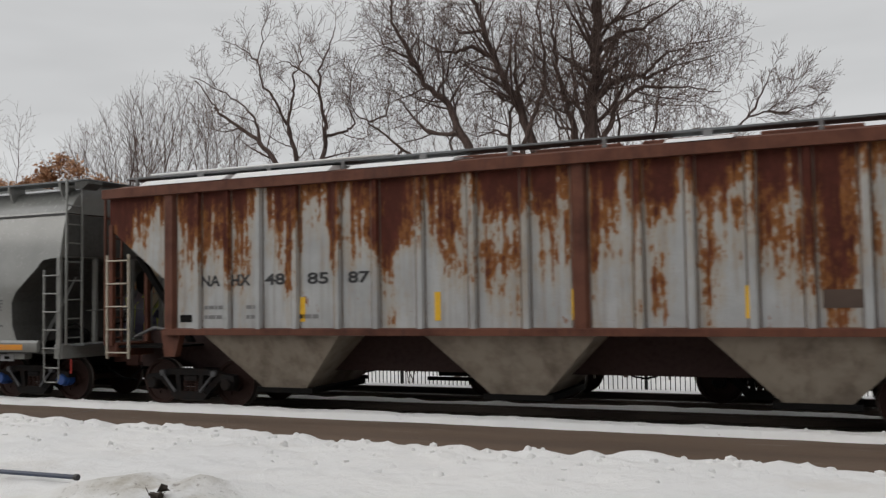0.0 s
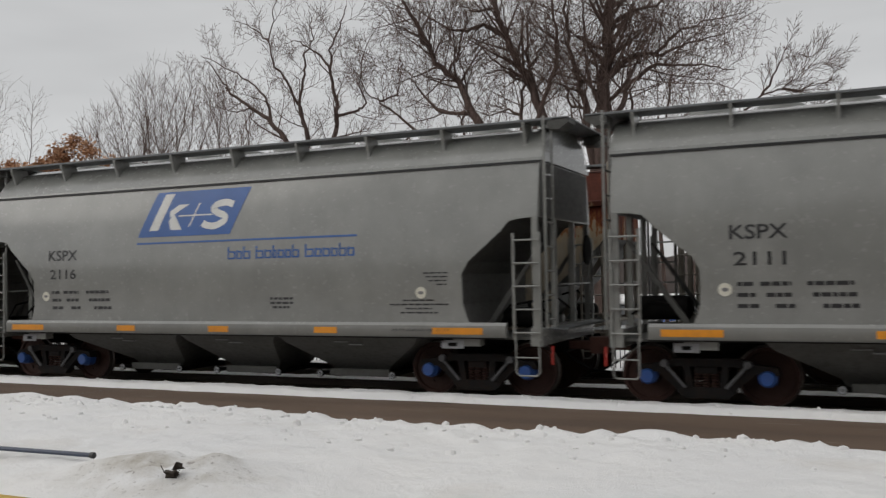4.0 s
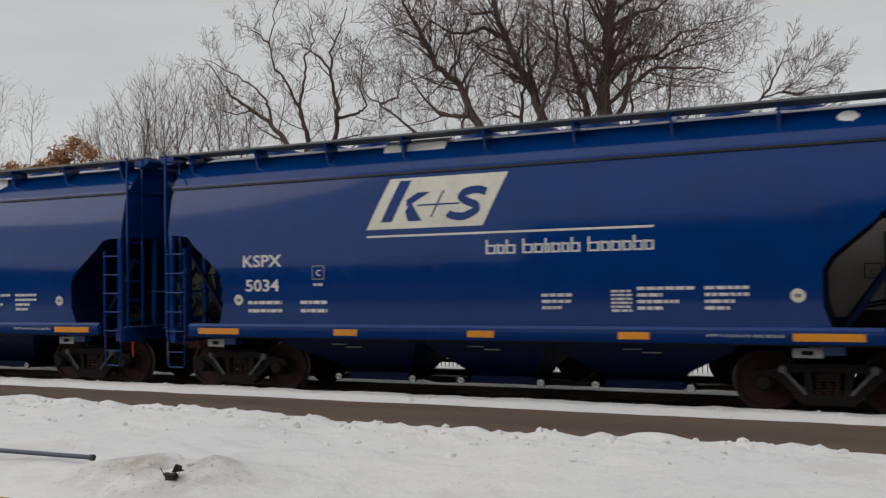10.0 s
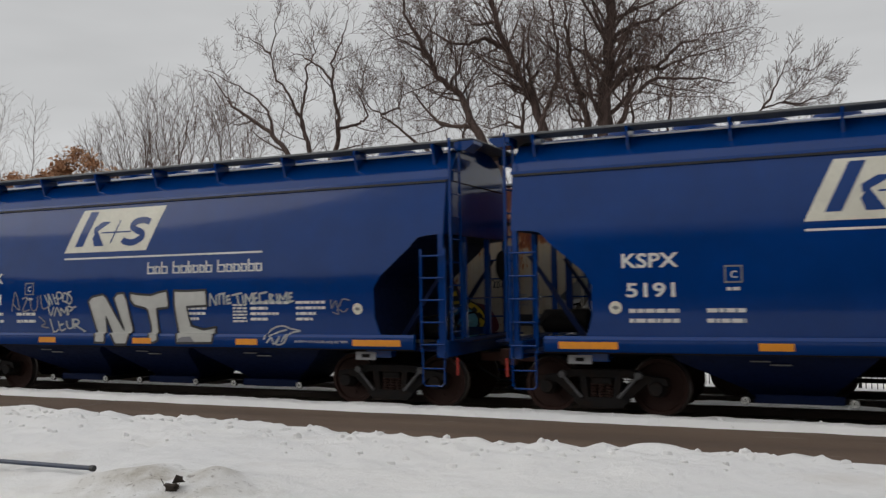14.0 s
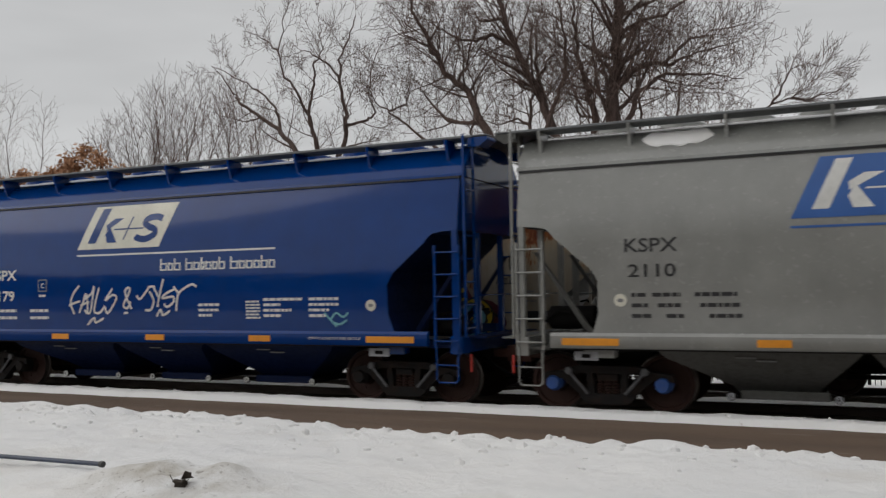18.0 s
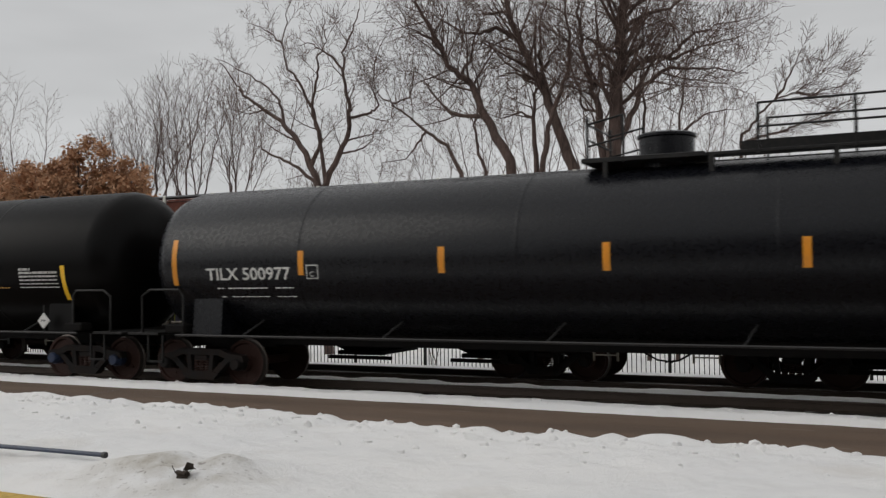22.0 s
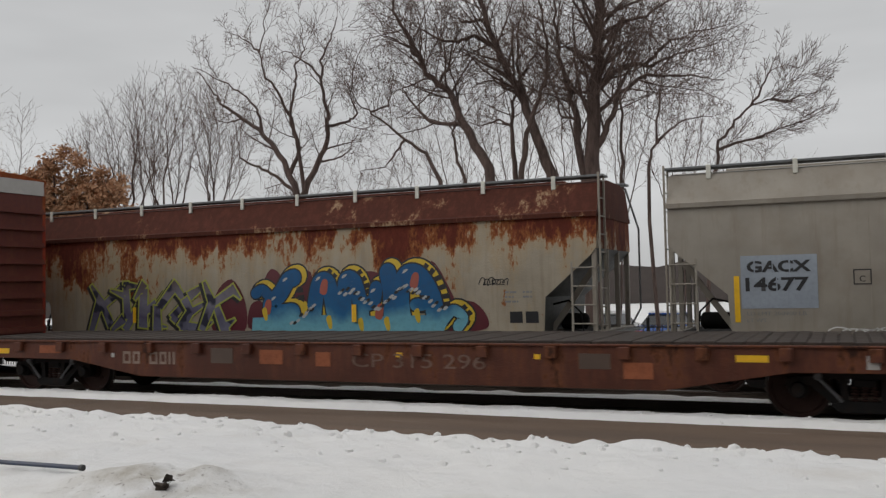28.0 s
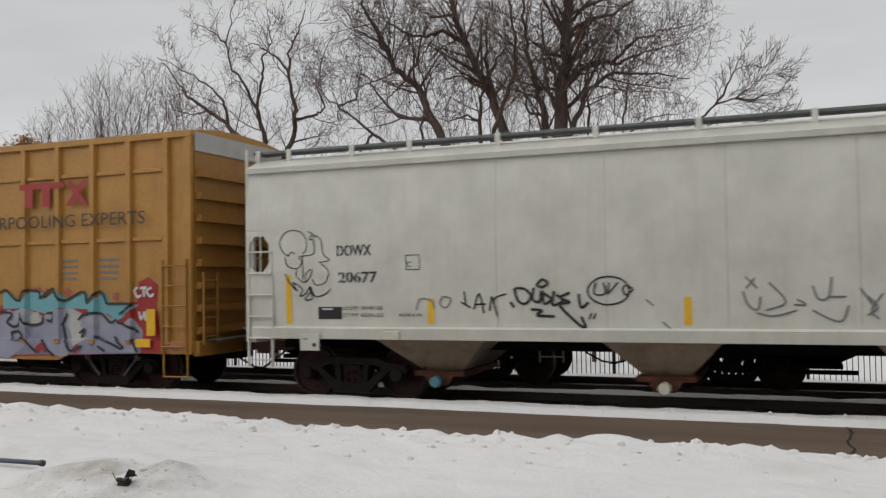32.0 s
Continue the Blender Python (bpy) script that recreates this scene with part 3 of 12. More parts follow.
paint("blue_dark", (0.02, 0.035, 0.075), 0.45, amount=0.3, streak=0)
paint("dirt", (0.055, 0.043, 0.034), 0.95, amount=0.5, streak=0, bump=0.5)
paint("kerb_yellow", (0.55, 0.36, 0.06), 0.7, amount=0.4, streak=0, bump=0.3)
snow_things()
kerb()


def build_fence():
    f = thing("iron_fence", "black wrought iron fence standing in the snow", "fence")
    y, z0, z1 = 24.3, -0.75, 0.95
    xs = [-29.0 + 2.42 * i for i in range(14)]
    post = Shape().box(-0.04, 0.04, -0.04, 0.04, z0 - 0.2, z1 + 0.12, 0.006).lathe([(z1 + 0.12, 0.05), (z1 + 0.16, 0.055), (z1 + 0.21, 0.02)], "z", (0, 0, 0), 8).mesh("post")
    bar = Shape().box(-0.010, 0.010, -0.010, 0.010, z0 + 0.06, z1).mesh("picket")
    rail = Shape().box(0.042, 2.378, -0.016, 0.016, -0.02, 0.02, 0.004).mesh("rail")
    for x in xs:
        part("post", post, "fence_black", f, at=pose(x, y, 0))
    for x in xs[:-1]:
        for zr in (z0 + 0.14, z1 - 0.08, z1 - 0.26):
            part("rail", rail, "fence_black", f, at=pose(x, y, zr))
    many = Shape()
    for i, x in enumerate(xs[:-1]):
        for k in range(1, 19):
            if 2 <= i <= 10:
                part("picket", bar, "fence_black", f, at=pose(x + 2.42 * k / 19, y, 0))
            else:
                many.box(x + 2.42 * k / 19 - 0.01, x + 2.42 * k / 19 + 0.01, y - 0.01, y + 0.01, z0 + 0.06, z1)
    part("far_picket", many, "fence_black", f)["kind"] = "stuff"


build_fence()


# ---- trees ----
def branch_out(wood, twigs, p, d, length, r, level, rnd, spread, rise, seg=5):
    """One crooked shoot with its own side shoots; fine shoots go into the twig mesh."""
    pts, rad = [p.copy()], [r]
    step = length / seg
    for i in range(seg):
        bend = 0.10 if level else 0.06
        d = (d + Vector((rnd.gauss(0, bend), rnd.gauss(0, bend), rnd.gauss(0, bend * 0.8) + rise))).normalized()
        pts.append(pts[-1] + d * step)
        rad.append(max(r * (1 - 0.70 * (i + 1) / seg), 0.0042))
    (wood if r > 0.024 else twigs).tube(pts, rad, 6 if r > 0.05 else 4 if r > 0.02 else 3, False)
    shoots(wood, twigs, pts, rad, length, level, rnd, spread, rise, 7 if level > 1 else 5)


def shoots(wood, twigs, pts, rad, length, level, rnd, spread, rise, count, low=0.18):
    """Side shoots set round a limb in turn, long in its middle and short towards its tip."""
    if level <= 0:
        return
    a = rnd.uniform(0, 6.28)
    for k in range(count):
        f = low + (1 - low) * (k + rnd.random()) / count
        i = min(int(f * (len(pts) - 1)), len(pts) - 2)
        q = pts[i].lerp(pts[i + 1], f * (len(pts) - 1) - i)
        d = (pts[i + 1] - pts[i]).normalized()
        a += 2.4 + rnd.uniform(-0.5, 0.5)
        side = d.cross(Vector((math.cos(a), math.sin(a), 0.35))).normalized()
        open_by = spread * rnd.uniform(0.75, 1.35)
        way = (d * math.cos(open_by) + side * math.sin(open_by)).normalized()
        long = length * rnd.uniform(0.42, 0.80) * (1.0 - 0.35 * f)
        branch_out(wood, twigs, q, way, long, max(rad[i] * rnd.uniform(0.28, 0.46), 0.0095 if level > 1 else 0.0065), level - 1, rnd, spread, rise, 5 if level > 1 else 3)


def tree(label, y, limbs, seed, levels=3, spread=0.80, rise=0.04, reach=4.2, thick=3.4, leaves=0, category="tree"):
    """limbs: (radius, tip radius, (x, z) along the limb ...), each drawn out to fine twigs."""
    rnd = random.Random(seed)
    t = thing("bare_tree" if not leaves else "oak_tree", label, category, group="trees behind the siding")
    trunk, wood, twigs, joints = Shape(), Shape(), Shape(), []
    for r0, r1, *way in limbs:
        side, ctrl = y, []
        for i, (x, z) in enumerate(way):
            if i == 0 and joints:
                near = min(joints, key=lambda q: (q.x - x) ** 2 + (q.z - z) ** 2)
                if (near.x - x) ** 2 + (near.z - z) ** 2 < 0.5:
                    side, x, z = near.y, near.x, near.z
            ctrl.append(Vector((x, side, z)))
            side += rnd.uniform(-0.45, 0.45)
        pts = []
        for i in range(len(ctrl) - 1):
            for k in range(4):
                w = ctrl[i].lerp(ctrl[i + 1], k / 4)
                if pts:
                    w += Vector((rnd.gauss(0, 0.035), rnd.gauss(0, 0.035), rnd.gauss(0, 0.02)))
                pts.append(w)
        pts.append(ctrl[-1])
        joints += pts
        fat = 0.88 if r0 > 0.13 else 0.80
        rad = [fat * (r0 + (r1 * 0.6 - r0) * (i / (len(pts) - 1)) ** 0.7) for i in range(len(pts))]
        (trunk if r0 > 0.13 else wood).tube(pts, rad, 10 if r0 > 0.2 else 7, False)
        total = sum((a - b).length for a, b in zip(pts, pts[1:]))
        low = 0.10
        if ctrl[0].z < 0 and ctrl[-1].z > 6:
            low = min(0.8, 5.2 / (ctrl[-1].z + 1))
        shoots(wood, twigs, pts, rad, min(total * 0.75, reach), levels, rnd, spread, rise, max(5, int(total * (1 - low) * thick)), low)
    if trunk.v:
        part("trunk", trunk, "bark", t)
    if wood.v:
        part("limb", wood, "bark", t)["kind"] = "stuff"
    part("branchwork", twigs, "twig", t)["kind"] = "stuff"
    if leaves:
        lv = Shape()
        ends = twigs.v
        for k in range(leaves // 12):
            # leaves hang in small bunches with gaps of sky between them
            m = Vector(ends[rnd.randrange(len(ends))])
            for j in range(12):
                c = m + Vector((rnd.gauss(0, 0.17), rnd.gauss(0, 0.17), rnd.gauss(0, 0.12)))
                u = Vector((rnd.gauss(0, 1), rnd.gauss(0, 1), rnd.gauss(0, 0.7))).normalized() * rnd.uniform(0.06, 0.12)
                w = u.cross(Vector((rnd.gauss(0, 1), rnd.gauss(0, 1), rnd.gauss(0, 1)))).normalized() * rnd.uniform(0.035, 0.07)
                lv.add([tuple(c - u), tuple(c + w), tuple(c + u), tuple(c - w)], [(0, 1, 2, 3)])
        part("crown", lv, "dry_leaf", t, "dry brown leaves still hanging")["kind"] = "stuff"
    return t


tree("tall bare tree with a thick dark trunk", 29.0, [
    (0.36, 0.24, (-7.5, -1), (-7.4, 5.6), (-7.3, 7.9), (-7.2, 9.8), (-7.1, 11.6), (-7.0, 14.0)),
    (0.18, 0.06, (-7.6, 4.7), (-7.9, 7.5), (-8.2, 8.5), (-8.4, 9.7), (-8.5, 10.9), (-8.7, 12.3)),
    (0.15, 0.03, (-7.1, 8.5), (-6.5, 9.0), (-5.9, 9.2), (-5.4, 9.1), (-4.5, 9.3), (-3.3, 9.5)),
    (0.15, 0.03, (-7.3, 6.0), (-6.8, 7.3), (-6.3, 8.2), (-5.6, 8.7), (-5.0, 8.6), (-4.1, 8.5), (-3.1, 8.2)),
    (0.12, 0.03, (-7.0, 10.1), (-6.4, 10.6), (-5.5, 10.6), (-4.6, 11.1), (-3.9, 11.5)),
    (0.11, 0.03, (-7.3, 8.8), (-7.8, 9.7), (-7.9, 10.6), (-8.0, 11.8)),
    (0.09, 0.02, (-5.7, 9.1), (-5.0, 9.7), (-4.1, 10.1), (-2.9, 10.3)),
    (0.08, 0.02, (-8.0, 7.2), (-8.6, 7.8), (-8.9, 8.8), (-9.0, 10.0))], 11)
tree("slim bare tree close beside a thick trunk", 29.6, [
    (0.10, 0.03, (-6.5, -1), (-6.5, 5.6), (-6.5, 7.3), (-6.6, 8.8), (-6.5, 10.0), (-6.3, 11.3)),
    (0.10, 0.02, (-5.6, -1), (-5.6, 5.7), (-5.4, 6.6), (-5.2, 8.0), (-5.1, 8.8), (-4.7, 9.7)),
    (0.08, 0.02, (-5.4, 6.5), (-4.9, 7.0), (-4.4, 7.3), (-3.6, 7.3)),
    (0.06, 0.02, (-6.5, 9.2), (-5.9, 10.2), (-5.4, 11.2))], 21, reach=3.6)
tree("bare tree with leaning twin trunks", 28.6, [
    (0.27, 0.10, (-8.6, -1), (-8.7, 5.7), (-9.3, 7.3), (-9.8, 8.6), (-10.3, 9.8), (-10.7, 11.0), (-10.9, 11.9), (-11.2, 13.1)),
    (0.15, 0.06, (-9.8, -1), (-9.8, 5.8), (-10.0, 7.2), (-10.1, 8.3), (-9.9, 8.7)),
    (0.14, 0.03, (-10.4, 10.0), (-10.8, 10.4), (-11.3, 10.7), (-11.9, 10.6), (-12.7, 10.8), (-13.4, 11.2), (-14.0, 11.7)),
    (0.09, 0.02, (-9.8, 8.8), (-10.5, 9.0), (-11.2, 9.2), (-11.6, 8.9)),
    (0.15, 0.04, (-9.6, -1), (-9.6, 5.8), (-9.4, 6.8), (-9.0, 7.9), (-8.6, 9.0), (-8.5, 10.0), (-8.6, 11.2), (-8.3, 12.3)),
    (0.08, 0.02, (-10.7, 11.0), (-11.3, 10.9), (-11.6, 11.1), (-12.1, 11.5)),
    (0.08, 0.02, (-9.8, 9.0), (-9.4, 9.3), (-9.1, 9.9), (-9.1, 10.9)),
    (0.10, 0.03, (-9.7, 8.4), (-9.9, 9.6), (-9.8, 10.8), (-9.5, 11.9)),
    (0.07, 0.02, (-10.0, 7.4), (-10.5, 7.7), (-11.1, 7.5), (-11.7, 7.7))], 12, reach=3.8)
tree("bare leaning tree with crooked limbs", 28.2, [
    (0.24, 0.07, (-10.3, -1), (-10.7, 6.0), (-11.3, 7.1), (-11.9, 8.1), (-12.3, 8.8), (-13.0, 9.5), (-13.2, 10.1), (-13.5, 10.8), (-13.9, 11.6), (-14.0, 12.7)),
    (0.11, 0.02, (-11.7, 7.7), (-12.7, 7.7), (-13.2, 8.1), (-13.9, 8.8), (-14.2, 9.2), (-14.6, 9.9)),
    (0.10, 0.02, (-11.4, -1), (-11.6, 5.7), (-12.0, 6.3), (-12.2, 7.4), (-12.1, 8.6), (-12.3, 9.8), (-12.7, 11.1), (-12.8, 12.2)),
    (0.08, 0.02, (-13.2, 10.0), (-13.8, 10.6), (-14.5, 11.0), (-14.9, 11.8)),
    (0.08, 0.02, (-12.6, 9.1), (-12.3, 9.8), (-12.0, 10.6), (-11.7, 11.5))], 13, reach=3.6)
tree("slim bare tree leaning far over", 28.0, [
    (0.13, 0.02, (-11.8, -1), (-12.6, 5.7), (-13.3, 6.8), (-14.3, 7.4), (-15.0, 8.1), (-15.6, 8.5), (-16.1, 9.0), (-16.6, 9.7)),
    (0.07, 0.02, (-14.3, 7.4), (-14.8, 6.9), (-15.3, 6.5), (-16.2, 6.4)),
    (0.06, 0.015, (-15.6, 8.5), (-15.0, 8.7), (-14.8, 9.5), (-15.0, 10.3))], 23, reach=3.0, thick=2.6)
tree("bare spreading tree forked low into many stems", 28.4, [
    (0.22, 0.19, (-18.0, -1), (-18.1, 5.3)),
    (0.17, 0.04, (-18.2, 5.4), (-18.7, 6.6), (-19.5, 7.6), (-20.5, 8.4), (-21.7, 9.1), (-22.4, 9.6), (-22.9, 10.0), (-23.7, 11.0)),
    (0.09, 0.02, (-19.8, 8.1), (-20.2, 8.9), (-20.9, 9.5), (-21.5, 10.0), (-22.5, 10.6), (-23.3, 11.0)),
    (0.10, 0.02, (-18.4, 5.7), (-19.2, 6.3), (-20.0, 6.7), (-20.7, 7.1), (-21.0, 7.5), (-21.3, 8.1), (-21.7, 8.8)),
    (0.12, 0.02, (-18.5, 6.3), (-18.2, 7.2), (-18.6, 8.5), (-18.9, 9.4), (-19.3, 10.1), (-19.6, 11.0), (-19.6, 12.1), (-19.4, 12.9)),
    (0.06, 0.015, (-19.6, 11.0), (-20.2, 11.4), (-21.0, 11.9), (-21.8, 12.2)),
    (0.15, 0.03, (-17.9, 5.5), (-17.3, 6.7), (-17.1, 7.6), (-16.9, 8.4), (-16.9, 9.4), (-16.7, 10.2), (-16.4, 11.0), (-16.2, 11.8))] + [
    (0.11, 0.02, (-18.0, 5.5), (-18.2, 7.4), (-18.3, 8.5), (-18.2, 9.6), (-18.0, 10.2), (-17.9, 10.8), (-18.2, 11.5), (-18.3, 12.4)),
    (0.07, 0.015, (-16.9, 9.6), (-17.2, 10.1), (-17.7, 10.5), (-18.2, 10.7), (-18.9, 10.8)),
    (0.08, 0.02, (-17.1, 8.0), (-16.3, 8.2), (-15.9, 8.4), (-16.0, 9.0), (-15.6, 10.1), (-15.0, 11.1)),
    (0.06, 0.02, (-17.3, 6.6), (-16.5, 6.8), (-16.2, 7.1), (-15.9, 7.6)),
    (0.05, 0.015, (-21.3, 8.7), (-21.7, 8.6), (-22.4, 8.8), (-23.1, 9.1))], 14, spread=0.72, reach=2.7, thick=1.65)
tree("slim bare tree with arching limbs", 29.4, [
    (0.10, 0.015, (-4.2, -1), (-3.6, 5.5), (-3.4, 6.5), (-2.9, 7.1), (-2.4, 7.5), (-1.8, 7.7), (-1.3, 8.0), (-0.8, 8.4)),
    (0.08, 0.02, (-3.5, 6.2), (-3.0, 6.4), (-2.4, 6.6), (-1.8, 6.8), (-1.0, 7.0), (-0.2, 7.3)),
    (0.06, 0.015, (-2.4, 7.5), (-2.0, 8.0), (-1.8, 8.5), (-1.6, 9.0)),
    (0.06, 0.015, (-1.8, 7.7), (-1.4, 7.6), (-0.9, 7.7), (-0.4, 7.9))], 15, spread=0.50, rise=0.03, reach=2.1, thick=3.2)


def fan(label, x, y, tips, seed, radius=0.085, spread=0.52, rise=0.06, reach=2.5, thick=3.9):
    """A bushy tree: many slim stems that open from one foot like a fan; tips holds (x, z)."""
    rnd = random.Random(seed)
    limbs = []
    for tx, tz in tips:
        fork = rnd.uniform(2.4, 4.2)
        mid = lambda f: (x + (tx - x) * f + rnd.uniform(-0.15, 0.15), fork + (tz - 0.7 - fork) * f ** 0.9)
        limbs.append((radius * rnd.uniform(0.8, 1.2), 0.014, (x + rnd.uniform(-0.3, 0.3), -1), mid(0.05), mid(0.4), mid(0.7), (tx, tz - 0.7)))
    return tree(label, y, limbs, seed, 2, spread=spread, rise=rise, reach=reach, thick=thick)


BUSHY = "bushy bare tree with dense upright grey twigs"
fan(BUSHY, -28.6, 31.0, [(-32.6, 8.6), (-31.9, 9.7), (-31.0, 10.5), (-30.2, 11.1), (-29.5, 11.4), (-28.7, 11.3), (-27.9, 11.4), (-27.2, 10.7), (-26.6, 9.8)], 51)
fan(BUSHY, -26.4, 30.4, [(-28.6, 10.0), (-27.8, 10.8), (-27.0, 11.2), (-26.2, 11.4), (-25.4, 11.2), (-24.7, 10.8), (-24.2, 9.9)], 52)
fan(BUSHY, -24.6, 31.2, [(-26.2, 10.4), (-25.6, 11.3), (-24.9, 11.3), (-24.3, 11.0), (-23.6, 10.2), (-22.9, 9.2), (-22.2, 8.4)], 53)
fan(BUSHY, -30.0, 30.2, [(-33.4, 8.0), (-32.4, 9.0), (-31.4, 9.6), (-30.4, 10.0), (-29.4, 9.8), (-28.6, 9.0)], 54)
BACK = "bare bushy tree with fine grey-brown twigs standing further back"
for k, (x, top) in enumerate(((-24.0, 8.6), (-21.0, 8.2), (-18.2, 9.0), (-15.6, 11.2), (-13.0, 12.6), (-10.6, 13.0), (-8.4, 12.6), (-5.8, 10.4), (-3.6, 8.6))):
    fan(BACK, x, 37.0 + 0.6 * (k % 3), [(x - 2.0, top - 1.2), (x - 1.0, top - 0.2), (x + 0.1, top), (x + 1.1, top - 0.3), (x + 2.0, top - 1.4)], 150 + k, 0.06, 0.6, 0.05, 2.8, 2.6)
for k, (x, top, yy) in enumerate(((-30.6, 8.6, 28.6), (-33.4, 8.0, 29.4), (-36.2, 8.3, 30.0), (-39.5, 8.6, 31.0), (-28.9, 7.4, 28.8), (-32.2, 7.2, 28.2), (-35.0, 7.0, 28.6))):
    tree("oak still holding dry brown leaves", yy, [
        (0.18, 0.05, (x, -1), (x - 0.1, 4.0), (x - 0.2, top - 0.7)),
        (0.10, 0.03, (x, 3.2), (x + 1.2, 4.8), (x + 2.0, top - 1.6)),
        (0.10, 0.03, (x, 3.4), (x - 1.2, 5.0), (x - 1.9, top - 1.7)),
        (0.08, 0.03, (x, 4.4), (x + 0.6, 5.8), (x + 1.0, top - 0.9)),
        (0.08, 0.03, (x, 4.6), (x - 0.7, 6.0), (x - 1.1, top - 1.0))], 16 + 20 * k, 2, spread=0.8, reach=1.9, thick=2.0, leaves=5400)
fan("slender bare tree with pale upright twigs", -38.8, 32.0, [(-40.2, 11.6), (-39.2, 12.6), (-38.2, 12.3), (-37.4, 11.8)], 18, 0.06, 0.6, 0.03, 3.0, 3.0)
tree("leafless shrub behind the fence", 25.4, [
    (0.03, 0.008, (-12.3, -0.9), (-12.6, 0.1), (-12.9, 0.9)),
    (0.03, 0.008, (-12.3, -0.9), (-12.1, 0.2), (-11.8, 0.9)),
    (0.025, 0.008, (-12.3, -0.9), (-12.35, 0.4), (-12.3, 1.1))], 19, 1, reach=0.9, thick=4.0, category="shrub")


def distance():
    """A low far tree line round the place, nearer and raised out of view behind the camera to darken reflections, and a
    few parked cars beyond the fence.
    """
    s = Shape()
    rnd = random.Random(9)
    n = 220
    v, f = [], []
    for i in range(n):
        a = 2 * math.pi * i / n
        # unseen arc behind the camera, brought near and raised to darken wagon reflections
        back = max(0.0, -math.sin(a)) ** 0.7
        r = 105 + 6 * math.sin(5 * a) - 62 * back - 9 * math.exp(-((a - 4.80) / 0.24) ** 2)
        near = math.exp(-((a - 4.80) / 0.24) ** 2)
        h = 4.0 + 0.5 * math.sin(7 * a + 1) + rnd.uniform(-0.4, 0.4) + back * (1.5 + rnd.uniform(-0.8, 0.8)) + near * 9.0
        v += [(r * math.cos(a), 10 + r * math.sin(a), -2.0), (r * math.cos(a), 10 + r * math.sin(a), h), ((r + 12) * math.cos(a), 10 + (r + 12) * math.sin(a), h * 0.9), ((r + 12) * math.cos(a), 10 + (r + 12) * math.sin(a), -2.0)]
    for i in range(n):
        j = (i + 1) % n
        for k in range(3):
            f.append((4 * i + k, 4 * j + k, 4 * j + k + 1, 4 * i + k + 1))
    s.add(v, f)
    tagged(part("backdrop", s, "far_wood"), "distant bare grey-brown woods, raised unseen behind the camera", "backdrop", kind="structure")


paint("far_wood", (0.085, 0.07, 0.064), 1.0, amount=0.5, grain=0.9, streak=0.5, bump=0, dirt=(0.07, 0.055, 0.05), moved=False)
distance()


def snow_lumps():
    """Broken clods thrown up along the ploughed ridge."""
    rnd = random.Random(31)
    s = Shape()
    for k in range(420):
        x = rnd.uniform(-22, 4)
        y = rnd.choice((rnd.gauss(9.75, 0.22), rnd.gauss(9.75, 0.22), rnd.uniform(8.3, 9.8), rnd.gauss(13.72, 0.12)))
        z = float(ground_height(np.array([x]), np.array([y]))[0])
        r = rnd.uniform(0.018, 0.055) * (0.6 if y > 13 else 1.0)
        if z < 0.05 or y > 13.95:
            continue
        n = 6
        v = [(x, y, z + r * rnd.uniform(0.7, 1.1))]
        for ring, q in ((0.75, 0.5), (1.0, -0.4)):
            for i in range(n):
                a = 2 * math.pi * i / n + ring
                e = r * ring * rnd.uniform(0.75, 1.2)
                v.append((x + e * math.cos(a) * 1.3, y + e * math.sin(a), z + r * q))
        f = [(0, 1 + i, 1 + (i + 1) % n) for i in range(n)] + [(1 + i, 1 + n + i, 1 + n + (i + 1) % n, 1 + (i + 1) % n) for i in range(n)]
        s.add(v, f)
    tagged(part("snow_clods", s, "snow"), "loose white snow clods along the ploughed ridge", "snow", kind="stuff")


snow_lumps()


def parked_car(x, y, turn, paint_name, label, snow=True):
    """A small saloon car standing beyond the fence."""
    c = thing("parked_car", label, "car", group="cars beyond the fence")
    c.matrix_basis = pose(x, y, -0.70, 0, 0, turn)
    side = [(-2.1, 0.35), (-2.15, 0.62), (-1.95, 0.88), (-1.35, 0.94), (1.0, 0.94), (1.95, 0.80), (2.15, 0.60), (2.1, 0.35)]
    part("body", Shape().prism(side, -0.86, 0.86, "y"), paint_name, c)
    part("cabin", Shape().stack([(0.94, -1.45, 0.95, -0.80, 0.80), (1.38, -0.95, 0.30, -0.62, 0.62), (1.43, -0.80, 0.15, -0.55, 0.55)]), "car_glass", c, "dark car windows")
    part("roof", Shape().box(-0.98, 0.32, -0.64, 0.64, 1.38, 1.45, 0.02), paint_name, c)
    for wx in (-1.3, 1.3):
        for sy in (-1, 1):
            w = part("wheel", Shape().lathe([(sy * 0.68, 0.30), (sy * 0.70, 0.33), (sy * 0.86, 0.33), (sy * 0.88, 0.29)], "y", (wx, 0, 0.33), 16), "matt_black", c)
            part("hub", Shape().lathe([(sy * 0.87, 0.19), (sy * 0.89, 0.18), (sy * 0.90, 0.05)], "y", (wx, 0, 0.33), 12), "grey_mark", w)
    for sx, m in ((2.12, "white_mark"), (-2.12, "red_mark")):
        for sy in (-0.6, 0.6):
            part("lamp", Shape().box(sx - 0.04, sx + 0.04, sy - 0.18, sy + 0.18, 0.60, 0.74, 0.015), m, c)
    if snow:
        part("roof_snow", Shape().stack([(1.45, -0.98, 0.32, -0.62, 0.62), (1.53, -0.92, 0.26, -0.56, 0.56), (1.56, -0.7, 0.05, -0.4, 0.4)]), "snow", c, "snow on the roof")
    return c


